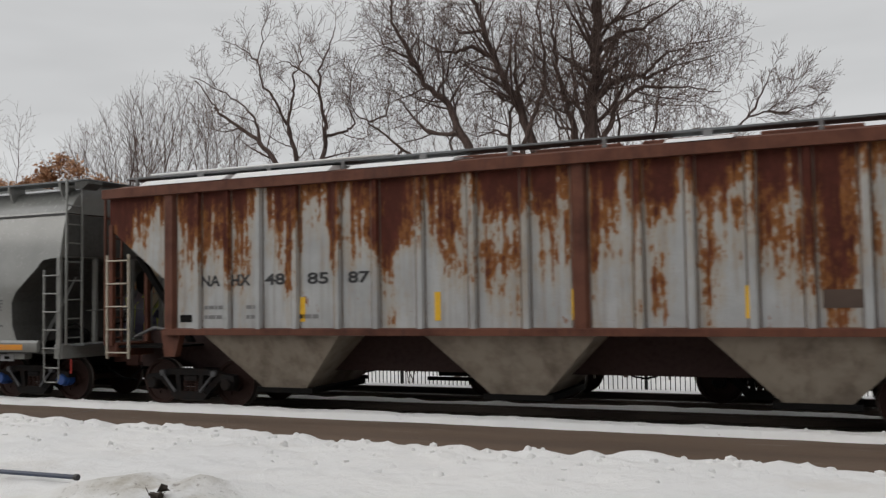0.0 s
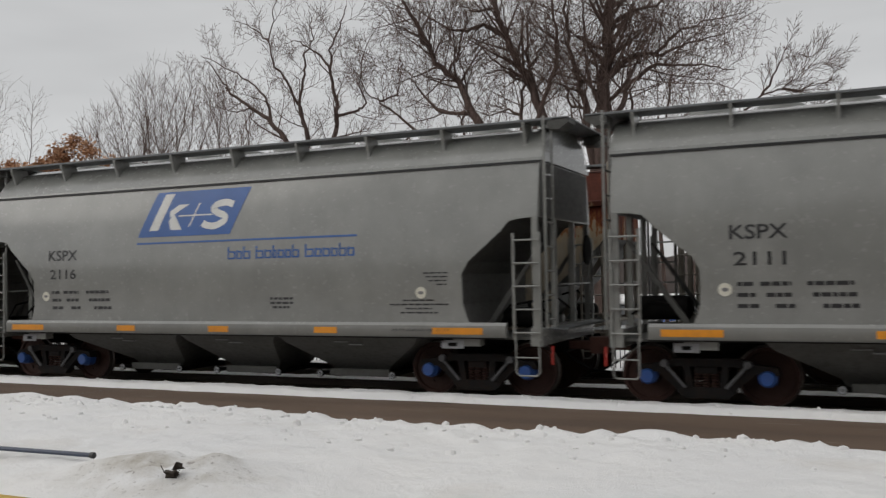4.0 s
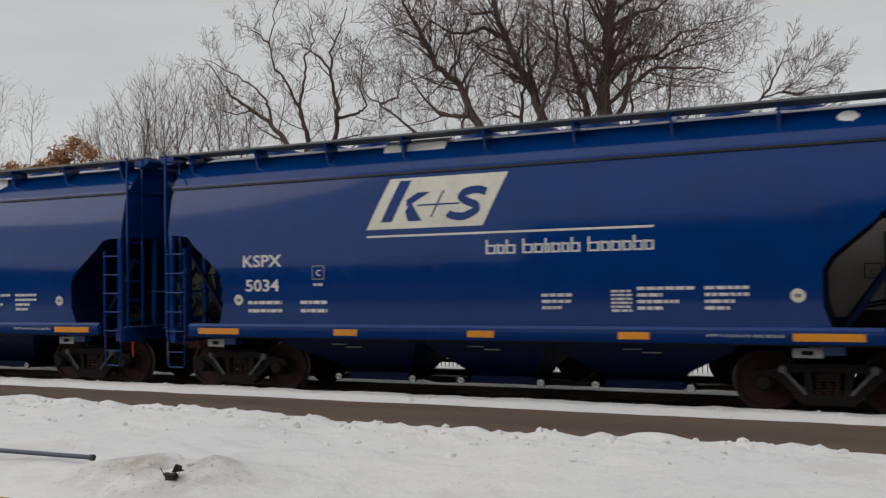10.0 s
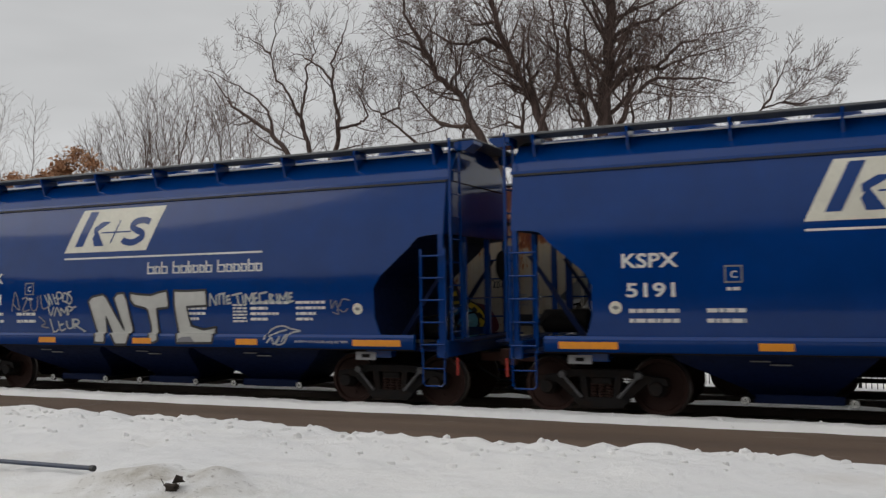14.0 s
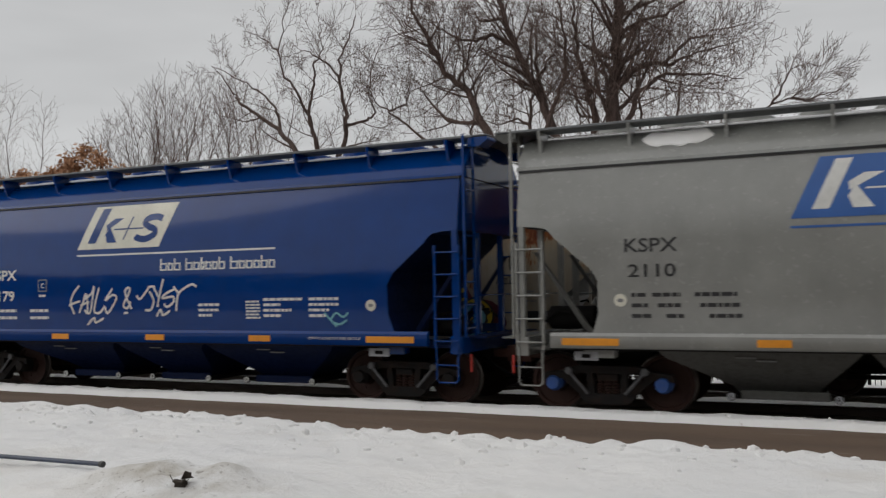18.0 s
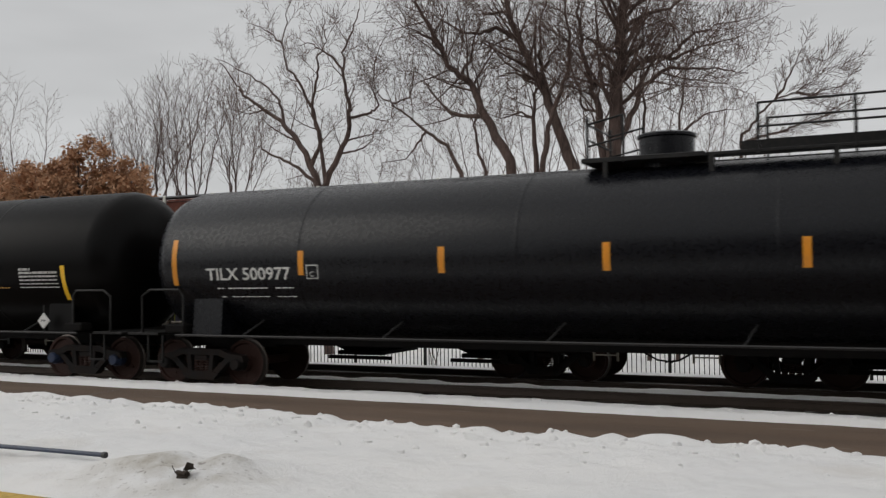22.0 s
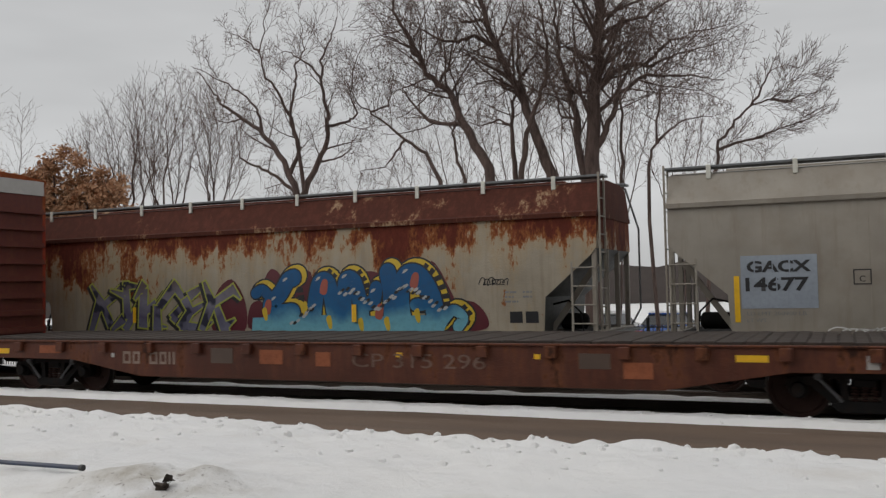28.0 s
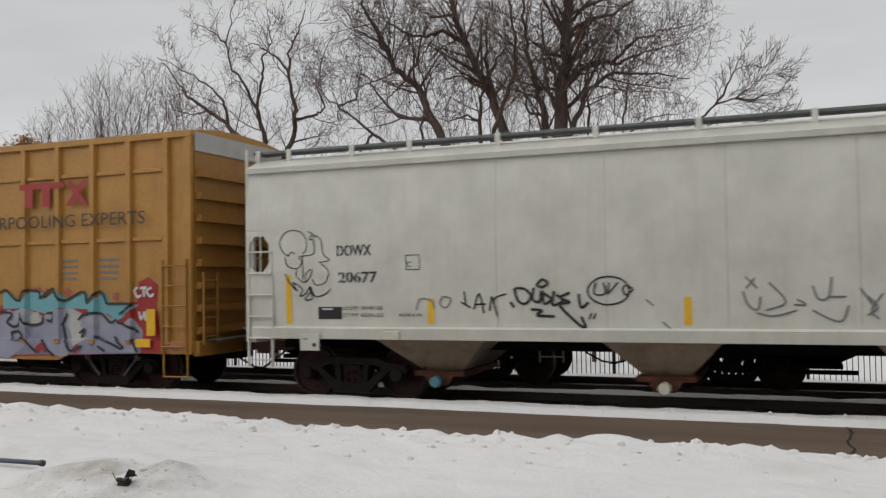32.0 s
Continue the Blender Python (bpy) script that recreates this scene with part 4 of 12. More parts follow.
paint("car_glass", (0.02, 0.022, 0.025), 0.12, amount=0.1, streak=0, bump=0)
paint("car_white", (0.62, 0.62, 0.61), 0.3, amount=0.1, streak=0.1, bump=0, coat=0.4)
paint("car_blue", (0.03, 0.10, 0.36), 0.3, amount=0.1, streak=0.1, bump=0, coat=0.4)
paint("car_silver", (0.34, 0.35, 0.36), 0.3, 0.4, amount=0.1, streak=0.1, bump=0, coat=0.4)
parked_car(-6.9, 40.0, 78, "car_blue", "blue parked car with snow on its roof")
parked_car(-9.6, 40.4, 84, "car_white", "white parked car with snow on its roof")
parked_car(-12.4, 40.2, 80, "car_silver", "silver parked car with snow on its roof")
parked_car(-4.0, 40.6, 82, "car_white", "white parked car with snow on its roof")


# ---- railway wagons: shared running gear ----
def build_wheel_mesh():
    s = Shape()
    for k in (-1, 1):
        prof = [(0.675, 0.10), (0.675, 0.485), (0.705, 0.485), (0.715, 0.458), (0.815, 0.452), (0.815, 0.395), (0.775, 0.375), (0.765, 0.17), (0.84, 0.15), (0.84, 0.09)]
        s.lathe([(k * a, r) for a, r in prof], "y", (0, 0, 0), 28)
    s.lathe([(-0.70, 0.085), (0.70, 0.085)], "y", (0, 0, 0), 12)
    for k in (-1, 1):
        for a in range(3):
            t = a * 2.094
            s.box(0.25 * math.cos(t) - 0.03, 0.25 * math.cos(t) + 0.03, k * 0.768 if k > 0 else -0.785, 0.785 if k > 0 else -0.768, 0.25 * math.sin(t) - 0.03, 0.25 * math.sin(t) + 0.03)
    m = s.mesh("wheelset")
    m.materials.append(MATS["wheel_rust"])
    m.materials.append(MATS["rim_steel"])
    for p in m.polygons:
        if math.hypot(p.center.x, p.center.z) > 0.44 and abs(p.center.y) > 0.70:
            p.material_index = 1
    return m


def build_frame_mesh():
    """One cast side frame with its two windows."""
    s = Shape()
    y0, y1 = -0.09, 0.09
    s.prism([(-1.08, 0.50), (-1.04, 0.62), (-0.70, 0.66), (-0.50, 0.74), (0.50, 0.74), (0.70, 0.66), (1.04, 0.62), (1.08, 0.50), (0.70, 0.53), (0.45, 0.62), (-0.45, 0.62), (-0.70, 0.53)], y0, y1, "y")
    for k in (-1, 1):
        s.prism([(k * 0.78, 0.56), (k * 0.66, 0.60), (k * 0.26, 0.28), (k * 0.36, 0.19)], y0 + 0.02, y1 - 0.02, "y")
        s.prism([(k * 0.34, 0.65), (k * 0.24, 0.65), (k * 0.20, 0.28), (k * 0.30, 0.28)], y0 + 0.01, y1 - 0.01, "y")
    s.prism([(-0.46, 0.25), (-0.34, 0.14), (0.34, 0.14), (0.46, 0.25), (0.30, 0.30), (-0.30, 0.30)], y0, y1, "y")
    return s.mesh("side_frame")


def build_spring_mesh():
    s = Shape()
    for x in (-0.13, 0.0, 0.13):
        for i in range(6):
            s.lathe([(0.30 + 0.045 * i, 0.052), (0.312 + 0.045 * i, 0.060), (0.33 + 0.045 * i, 0.052)], "z", (x, 0, 0), 8)
    return s.mesh("spring_nest")


WHEEL, SIDE_FRAME, SPRINGS = build_wheel_mesh(), build_frame_mesh(), build_spring_mesh()
BOLSTER = Shape().box(-0.17, 0.17, -1.06, 1.06, 0.50, 0.62, 0.02).box(-0.35, 0.35, -0.2, 0.2, 0.60, 0.82, 0.03).mesh("bolster")
CAP = Shape().lathe([(-1.15, 0.06), (-1.15, 0.10), (-1.13, 0.115), (-1.04, 0.12), (-1.04, 0.14), (-0.88, 0.14)], "y", (0, 0, 0), 14).mesh("bearing_cap")
CAP_BOLTS = Shape()
for _k in range(3):
    CAP_BOLTS.lathe([(-1.165, 0.014), (-1.14, 0.016)], "y", (0.065 * math.cos(_k * 2.09), 0, 0.065 * math.sin(_k * 2.09)), 6)
BRAKE_BAR = Shape().tube([(-0.60, -1.13, 0.63), (-0.30, -1.14, 0.30)], 0.026, 6).lathe([(-1.16, 0.05), (-1.15, 0.062), (-1.09, 0.065)], "y", (-0.62, 0, 0.66), 10).mesh("brake_lever")
BRAKE_BEAM = Shape().box(-0.47, -0.40, -0.8, 0.8, 0.36, 0.44).box(0.40, 0.47, -0.8, 0.8, 0.36, 0.44).box(-0.46, -0.38, -0.80, -0.72, 0.30, 0.52).box(0.38, 0.46, -0.80, -0.72, 0.30, 0.52).mesh("brake_beam")
WHEELSETS = []


def truck(car, x, cap="cast_steel", bars=True, bar_skin="grey_mark"):
    """A two-axle bogie under a wagon: bolster, frames, springs, wheels."""
    t = part("truck", BOLSTER, "cast_steel", car, at=pose(x, 0, 0))
    for y in (-1.0, 1.0):
        part("side_frame", SIDE_FRAME, "cast_steel", t, at=pose(0, y, 0))
        part("spring_nest", SPRINGS, "wheel_rust", t, at=pose(0, y, 0))["kind"] = "stuff"
    for ax in (-0.889, 0.889):
        w = part("wheelset", WHEEL, "wheel_rust", t, at=pose(ax, 0, 0.457))
        part("bearing_cap", CAP_MESH[cap], cap, t, "blue bearing cap" if cap == "blue_cap" else "dull blue bearing cap" if cap == "dull_cap" else "", at=pose(ax, 0, 0.457))
        WHEELSETS.append((car, w, ax))
    part("brake_beam", BRAKE_BEAM, "cast_steel", t)
    if bars:
        for k in (0, 180):
            part("brake_lever", BRAKE_BAR, "dull_bar", t, at=Matrix.Scale(-1 if k else 1, 4, (1, 0, 0)))
    return t


def cap_variant(name):
    m = CAP.copy()
    m.materials.clear()
    return m


CAP_MESH = {k: cap_variant(k) for k in ("cast_steel", "blue_cap", "dull_cap")}


def coupler(car, x, side):
    """Knuckle coupler and air hose at one end; side is 1 for the leading end."""
    c = part("coupler", Shape().box(min(x, x + side * 0.55), max(x, x + side * 0.55), -0.09, 0.09, 0.76, 0.92, 0.02)
             .prism([(x + side * 0.50, -0.14), (x + side * 0.82, -0.14), (x + side * 0.82, -0.03), (x + side * 0.64, 0.0), (x + side * 0.80, 0.12), (x + side * 0.74, 0.17), (x + side * 0.50, 0.14)], 0.70, 0.98, "z"), "coupler_rust", car)
    part("air_hose", Shape().tube([(x, -0.35, 0.80), (x + side * 0.25, -0.36, 0.62), (x + side * 0.55, -0.30, 0.45), (x + side * 0.85, -0.2, 0.40)], 0.022, 6), "matt_black", car)
    return c


def ladder(car, x0, x1, y, z0, z1, rungs, material, r=0.016, name="side_ladder"):
    s = Shape()
    for x in (x0, x1):
        s.box(x - 0.022, x + 0.022, y - 0.012, y + 0.03, z0, z1, 0.004)
    lad = part(name, s, material, car)
    for i in range(rungs):
        z = z0 + 0.12 + (z1 - z0 - 0.24) * i / max(1, rungs - 1)
        part("rung", Shape().tube([(x0, y - 0.03, z), (x1, y - 0.03, z)], r, 6), material, lad)
    return lad


def end_ladder(car, x, y0, y1, z0, z1, rungs, material):
    s = Shape()
    for y in (y0, y1):
        s.box(x - 0.02, x + 0.02, y - 0.022, y + 0.022, z0, z1, 0.004)
    lad = part("end_ladder", s, material, car)
    for i in range(rungs):
        z = z0 + 0.15 + (z1 - z0 - 0.3) * i / max(1, rungs - 1)
        part("rung", Shape().tube([(x, y0, z), (x, y1, z)], 0.016, 6), material, lad)
    return lad


def plate(car, name, x0, x1, z0, z1, y, material, label="", thick=0.006):
    """A flat mark, tape or sign on the near side."""
    return part(name, Shape().box(x0, x1, y - thick, y, z0, z1), material, car, label)


def words(car, text, x, z, height, y, material, width=None, label="", lean=0.0, name="lettering", bold=0.0):
    """Lettering on the near side; y is the side's plane or its half-width by height."""
    m = text_mesh(text, height, width, bold, lean)
    n = len(m.vertices)
    co = np.empty(n * 3)
    m.vertices.foreach_get("co", co)
    co = co.reshape(-1, 3)
    co[:, 0] += x
    co[:, 2] += z
    co[:, 1] = [(-y(v) if callable(y) else y) - 0.007 for v in co[:, 2]]
    m.vertices.foreach_set("co", co.ravel())
    m.update()
    m.materials.append(MATS[material])
    ob = part(name, m, None, car, label)
    if len(text.replace(" ", "")) > 1:
        ob["kind"] = "stuff"
    return ob


def small_print(car, x, z, lines, y, material, size=0.05, gap=0.085, name="small_print"):
    """Lines of writing too small to read, as plain bars: lines holds (start, length) runs."""
    s = Shape()
    rnd = random.Random(int(x * 100) + int(z * 37))
    for i, runs in enumerate(lines):
        for a, n in runs:
            q = a
            while q < a + n - 0.02:
                w = min(rnd.uniform(0.05, 0.16), a + n - q)
                zz = z - gap * i
                yy = (-y(zz) if callable(y) else y) - 0.006
                s.add([(x + q, yy, zz), (x + q + w, yy, zz), (x + q + w, yy, zz + size), (x + q, yy, zz + size)], [(0, 1, 2, 3)])
                q += w + 0.022
    ob = part(name, s, material, car)
    ob["kind"] = "stuff"
    return ob


class Ribbed:
    """The near face of a ribbed side: plane y, with posts of half width w that stand out to y_post, from x0 to x1."""

    def __init__(self, y, y_post, posts, w, door=None, sill=(-1, 0)):
        self.y, self.y_post, self.posts, self.w, self.door, self.sill = y, y_post, posts, w, door, sill

    def at(self, x, z):
        if z < self.sill[0]:
            return self.sill[1]
        if self.door and self.door[0] < x < self.door[1]:
            return self.door[2]
        d = min(abs(x - p) for p in self.posts) / self.w
        return self.y + (self.y_post - self.y) * min(1.0, max(0.0, (1.25 - d) / 0.45))

    def cuts(self):
        out = [p + k * self.w for p in self.posts for k in (-1.25, -0.8, 0.8, 1.25)]
        return out + ([self.door[0] - 0.001, self.door[0] + 0.001, self.door[1] - 0.001, self.door[1] + 0.001] if self.door else [])


def depth(y, x, z):
    """Where the near face lies: y is a plane, a half-width by height or a ribbed side."""
    return y.at(x, z) if isinstance(y, Ribbed) else -y(z) if callable(y) else y


def stroke(pts, width, y, closed=False, off=0.009, s=None, straight=False):
    """A brushed line on the near side through (x, z) points, smoothed."""
    s = s or Shape()
    P = [Vector((a, b)) for a, b in pts]
    if closed:
        P = P + [P[0]]
    if straight:
        P = [a.lerp(b, k / 16) for a, b in zip(P, P[1:]) for k in range(16)] + [P[-1]]
    fine = []
    for i in range(len(P) - 1):
        p0, p1, p2, p3 = P[max(i - 1, 0)], P[i], P[i + 1], P[min(i + 2, len(P) - 1)]
        n = 1 if straight else 20 if isinstance(y, Ribbed) else 5
        for k in range(n):
            t = k / n
            fine.append(0.5 * (2 * p1 + (p2 - p0) * t + (2 * p0 - 5 * p1 + 4 * p2 - p3) * t * t + (3 * p1 - p0 - 3 * p2 + p3) * t ** 3))
    fine.append(P[-1])
    v, f = [], []
    for i, p in enumerate(fine):
        d = fine[min(i + 1, len(fine) - 1)] - fine[max(i - 1, 0)]
        n = Vector((-d.y, d.x))
        n = n.normalized() * width * 0.5 if n.length > 1e-6 else Vector((0, width * 0.5))
        for q in (p + n, p - n):
            v.append((q.x, depth(y, q.x, q.y) - off, q.y))
    for i in range(len(fine) - 1):
        f.append((2 * i, 2 * i + 1, 2 * i + 3, 2 * i + 2))
    return s.add(v, f)


def blob(pts, y, off=0.008, s=None, smooth=True):
    """A filled patch of paint with a rounded outline of (x, z) points."""
    s = s or Shape()
    P = [Vector((a, b)) for a, b in pts]
    fine = []
    n = len(P)
    for i in range(n):
        if smooth:
            p0, p1, p2, p3 = P[i - 1], P[i], P[(i + 1) % n], P[(i + 2) % n]
            for k in range(4):
                t = k / 4
                fine.append(0.5 * (2 * p1 + (p2 - p0) * t + (2 * p0 - 5 * p1 + 4 * p2 - p3) * t * t + (3 * p1 - p0 - 3 * p2 + p3) * t ** 3))
        else:
            fine.append(P[i])
    c = sum(fine, Vector((0, 0))) / len(fine)
    h = lambda q: (q.x, (-y(q.y) if callable(y) else y) - off, q.y)
    v = [h(c)] + [h(c.lerp(q, 0.5)) for q in fine] + [h(q) for q in fine]
    m = len(fine)
    f = [(0, 1 + i, 1 + (i + 1) % m) for i in range(m)] + [(1 + i, 1 + m + i, 1 + m + (i + 1) % m, 1 + (i + 1) % m) for i in range(m)]
    return s.add(v, f)


def slab(pts, y, s=None, off=0.006, step=0.12):
    """A straight-edged convex mark cut into rows so that it follows a curved side."""
    s = s or Shape()
    lo, hi = min(p[1] for p in pts), max(p[1] for p in pts)

    def span(z):
        xs = []
        n = len(pts)
        for i in range(n):
            (xa, za), (xb, zb) = pts[i], pts[(i + 1) % n]
            if abs(za - zb) > 1e-9 and min(za, zb) - 1e-9 <= z <= max(za, zb) + 1e-9:
                xs.append(xa + (xb - xa) * (z - za) / (zb - za))
            elif abs(za - zb) <= 1e-9 and abs(z - za) < 1e-9:
                xs += [xa, xb]
        return min(xs), max(xs)
    n = max(1, int((hi - lo) / step))
    v, f = [], []
    for i in range(n + 1):
        z = lo + (hi - lo) * i / n
        a, b = span(min(max(z, lo + 1e-6), hi - 1e-6))
        yy = (-y(z) if callable(y) else y) - off
        v += [(a, yy, z), (b, yy, z)]
    for i in range(n):
        f.append((2 * i, 2 * i + 1, 2 * i + 3, 2 * i + 2))
    return s.add(v, f)


def tag(car, x, z, w, h, y, material, seed, width=0.035, letters=5, name="graffiti_tag"):
    """A quick scrawl in one spray line that spells nothing."""
    rnd = random.Random(seed)
    s = Shape()
    pieces = max(2, letters // 2)
    start = 0.0
    for i in range(pieces):
        # each sweep is a run of uneven loops and hooks that runs into the next one
        span = 1.0 / pieces * rnd.uniform(0.95, 1.25)
        turns = max(1, round(letters / pieces + rnd.uniform(-0.4, 0.6)))
        phase, mid, size = rnd.uniform(0, 6.28), rnd.uniform(0.38, 0.6), rnd.uniform(0.32, 0.55)
        back = rnd.uniform(0.5, 1.15) * span / turns
        pts = []
        for n in range(turns * 8 + 3):
            u = n / (turns * 8 + 2)
            ang = phase + u * turns * 6.283
            r = size * (1 + 0.4 * math.sin(ang * 0.37 + seed + i))
            pts.append((x + w * min(1.05, start + span * u + back * 0.5 * math.sin(ang)) + 0.2 * h * r * math.cos(ang),
                        z + h * (mid + r * math.cos(ang) + rnd.uniform(-0.05, 0.05))))
        stroke(pts, width * 0.9, y, s=s)
        start += span * 0.9
    xa = x + w * rnd.uniform(0.2, 0.75)
    stroke([(xa, z + h * rnd.uniform(0.9, 1.2)), (xa - 0.06 * w, z + h * 0.4), (xa - 0.02 * w, z - h * 0.25)], width, y, s=s)
    if letters > 4:
        stroke([(x + w * 0.1, z - h * 0.1), (x + w * 0.5, z - h * 0.02), (x + w * 0.95, z - h * 0.18)], width * 0.8, y, s=s)
    return part(name, s, material, car, "sprayed line graffiti")


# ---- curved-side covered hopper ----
# Body colours darkened to stand in for shade under the overhang, plus some grime.
paint("blue_bay_shade", (0.002, 0.009, 0.045), 0.6, amount=0.4, streak=0.4, bump=0.05, dirt=(0.008, 0.008, 0.012), spec=0.12)
paint("grey_bay_shade", (0.10, 0.10, 0.094), 0.6, amount=0.4, streak=0.5, bump=0.05, dirt=(0.045, 0.04, 0.034), spec=0.2)
KS_W = [(1.05, 1.555), (1.30, 1.56), (1.6, 1.585), (1.9, 1.60), (2.2, 1.605), (2.5, 1.60), (2.8, 1.585), (3.1, 1.555), (3.4, 1.51), (3.7, 1.45), (3.93, 1.39), (4.2, 1.20), (4.45, 0.98), (4.6, 0.6)]


def ks_side(z):
    for (za, wa), (zb, wb) in zip(KS_W, KS_W[1:]):
        if z <= zb:
            return wa + (wb - wa) * (z - za) / (zb - za)
    return KS_W[-1][1]


def ks_reach(z):
    """How far the body stops short of its end at a height."""
    steps = ((1.3, -1.20), (1.5, -1.32), (2.2, -1.33), (2.8, -0.62), (2.88, -0.56), (2.955, -0.47), (2.985, -0.30), (3.0, 0.0), (5, 0.0))
    for (za, a), (zb, b) in zip(steps, steps[1:]):
        if z <= zb:
            return a + (b - a) * max(0, z - za) / (zb - za)
    return 0.0


def build_ks_car(colour, cap, half, tapes):
    """The plain wagon, before its own lettering; half is its half length over the roof."""
    car = thing("covered_hopper", "", "hopper wagon", group="wagons of the passing train")
    P = lambda n, s, m=colour, l="": part(n, s, m, car, l)
    zs = [1.25, 1.4, 1.6, 1.85, 2.1, 2.3, 2.5, 2.7, 2.8, 2.88, 2.955, 2.985, 3.0, 3.15, 3.35, 3.55, 3.75, 3.92]
    P("body", Shape().stack([(z, -half - ks_reach(z), half + ks_reach(z), -ks_side(z), ks_side(z)) for z in zs]))
    shut = [z for z in zs if z <= 3.0]
    # This overlay carries the shade of the end recess in its darker colour.
    P("slope_sheet", Shape().stack([(z, -half - ks_reach(z) - 0.006, half + ks_reach(z) + 0.006, 0.018 - ks_side(z), ks_side(z) - 0.018) for z in shut]).mesh("slope_sheet", 4), "grey_bay_shade" if colour == "grey_paint" else "blue_bay_shade", "sloping end sheet, shade in its colour")
    roof = Shape().prism([(-1.43, 3.93), (-1.42, 3.975), (-1.37, 3.985), (-1.20, 4.21), (-1.00, 4.44), (-0.62, 4.57), (0, 4.62), (0.62, 4.57), (1.00, 4.44), (1.20, 4.21), (1.37, 3.985), (1.42, 3.975), (1.43, 3.93)], -half - 0.04, half + 0.04)
    P("roof", roof)
    P("seam", Shape().box(-half - 0.01, half + 0.01, -1.425, -1.38, 3.895, 3.928), "black_mark")
    for i in range(10):
        x = -4.9 + 9.8 * i / 9
        P("hatch", Shape().lathe([(4.55, 0.38), (4.68, 0.38), (4.70, 0.36), (4.73, 0.1)], "z", (x, 0, 0), 14))
    for y in (-1, 1):
        P("running_board", Shape().box(-half - 0.19, half + 0.19, y * 1.05 - 0.25, y * 1.05 + 0.25, 4.585, 4.625, 0.006), "roof_walk", "grey grating walkway")
        gus = Shape().prism([(y * 0.86, 4.50), (y * 0.90, 4.584), (y * 1.30, 4.584), (y * 1.30, 4.52), (y * 1.18, 4.22)], -0.022, 0.022).mesh("gusset")
        for i in range(9):
            part("gusset", gus, colour, car, at=pose(-half + 0.31 + (2 * half - 0.62) * i / 8, 0, 0))
        P("side_sill", Shape().prism([(y * 1.54, 1.05), (y * 1.63, 1.05), (y * 1.645, 1.07), (y * 1.645, 1.25), (y * 1.60, 1.30), (y * 1.54, 1.30)], -half + 0.55, half - 0.55))
        P("sill_flange", Shape().box(-half + 0.55, half - 0.55, y * 1.60 - 0.05, y * 1.60 + 0.05, 1.035, 1.055), "underframe")
    for sgn in (-1, 1):
        P("running_board_end", Shape().box(min(sgn * (half - 0.26), sgn * (half + 0.46)), max(sgn * (half - 0.26), sgn * (half + 0.46)), -1.3, 1.3, 4.60, 4.625, 0.006), "roof_walk")
        for yy in (-1.28, 0.84):
            P("walk_bracket", Shape().prism([(sgn * (half + 0.10), 4.59), (sgn * (half + 0.46), 4.59), (sgn * (half + 0.46), 4.53), (sgn * (half + 0.30), 4.42), (sgn * (half + 0.10), 4.44)], yy, yy + 0.40, "y"), "grey_bay_shade" if colour == "grey_paint" else "blue_paint")
        P("end_sill", Shape().box(min(sgn * (half - 0.16), sgn * (half + 0.06)), max(sgn * (half - 0.16), sgn * (half + 0.06)), -1.56, 1.56, 0.92, 1.22, 0.015))
        P("end_floor", Shape().box(min(sgn * (half - 1.16), sgn * (half - 0.16)), max(sgn * (half - 1.16), sgn * (half - 0.16)), -1.5, 1.5, 1.02, 1.06), "grey_bay_shade" if colour == "grey_paint" else "blue_bay_shade")
        # Covers the end face; the grey version holds its shade in the colour.
        P("end_sheet", Shape().box(*sorted((sgn * (half + 0.004), sgn * (half + 0.016))), -1.36, 1.36, 3.03, 3.9), "grey_bay_shade" if colour == "grey_paint" else "blue_paint", "end sheet, in the shade tone on grey wagons")
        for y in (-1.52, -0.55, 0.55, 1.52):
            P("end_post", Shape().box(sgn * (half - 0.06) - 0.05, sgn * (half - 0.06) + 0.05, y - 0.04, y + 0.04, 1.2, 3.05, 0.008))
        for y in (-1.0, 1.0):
            P("end_brace", Shape().prism([(sgn * (half - 1.11), 1.25), (sgn * (half - 0.99), 1.25), (sgn * (half - 0.09), 2.6), (sgn * (half - 0.15), 2.6)], y - 0.03, y + 0.03, "y"), "grey_bay_shade" if colour == "grey_paint" else "blue_bay_shade")
            P("end_pipe", Shape().tube([(sgn * (half - 1.0), y * 0.7, 1.2), (sgn * (half - 0.8), y * 0.75, 1.55), (sgn * (half - 0.4), y * 0.75, 1.62), (sgn * (half - 0.1), y * 0.7, 1.4)], 0.022, 6), "underframe")
        for yy in (-1.585, 1.585):
            a, b = sorted((sgn * (half + 0.02), sgn * (half - 0.42)))
            lad = ladder(car, a, b, yy, 1.02, 2.75, 5, colour)
            P("stirrup", Shape().tube([(a + 0.02, yy, 1.06), (a + 0.02, yy, 0.50), (a + 0.07, yy, 0.45), (b - 0.07, yy, 0.45), (b - 0.02, yy, 0.50), (b - 0.02, yy, 1.06)], 0.016, 6))
            P("stirrup_rung", Shape().tube([(a + 0.02, yy, 0.74), (b - 0.02, yy, 0.74)], 0.014, 6))
        P("release_tag", Shape().box(sgn * (half + 0.16) - 0.02, sgn * (half + 0.16) + 0.02, -1.42, -1.41, 0.62, 0.92, 0.004), "red_mark", "red lever handle")
        end_ladder(car, sgn * (half + 0.11), -1.50, -1.08, 1.2, 4.62, 9, colour)
        P("crossover_step", Shape().box(min(sgn * (half + 0.06), sgn * (half + 0.39)), max(sgn * (half + 0.06), sgn * (half + 0.39)), -1.3, 1.3, 1.18, 1.21), "roof_walk" if colour == "grey_paint" else "blue_bay_shade")
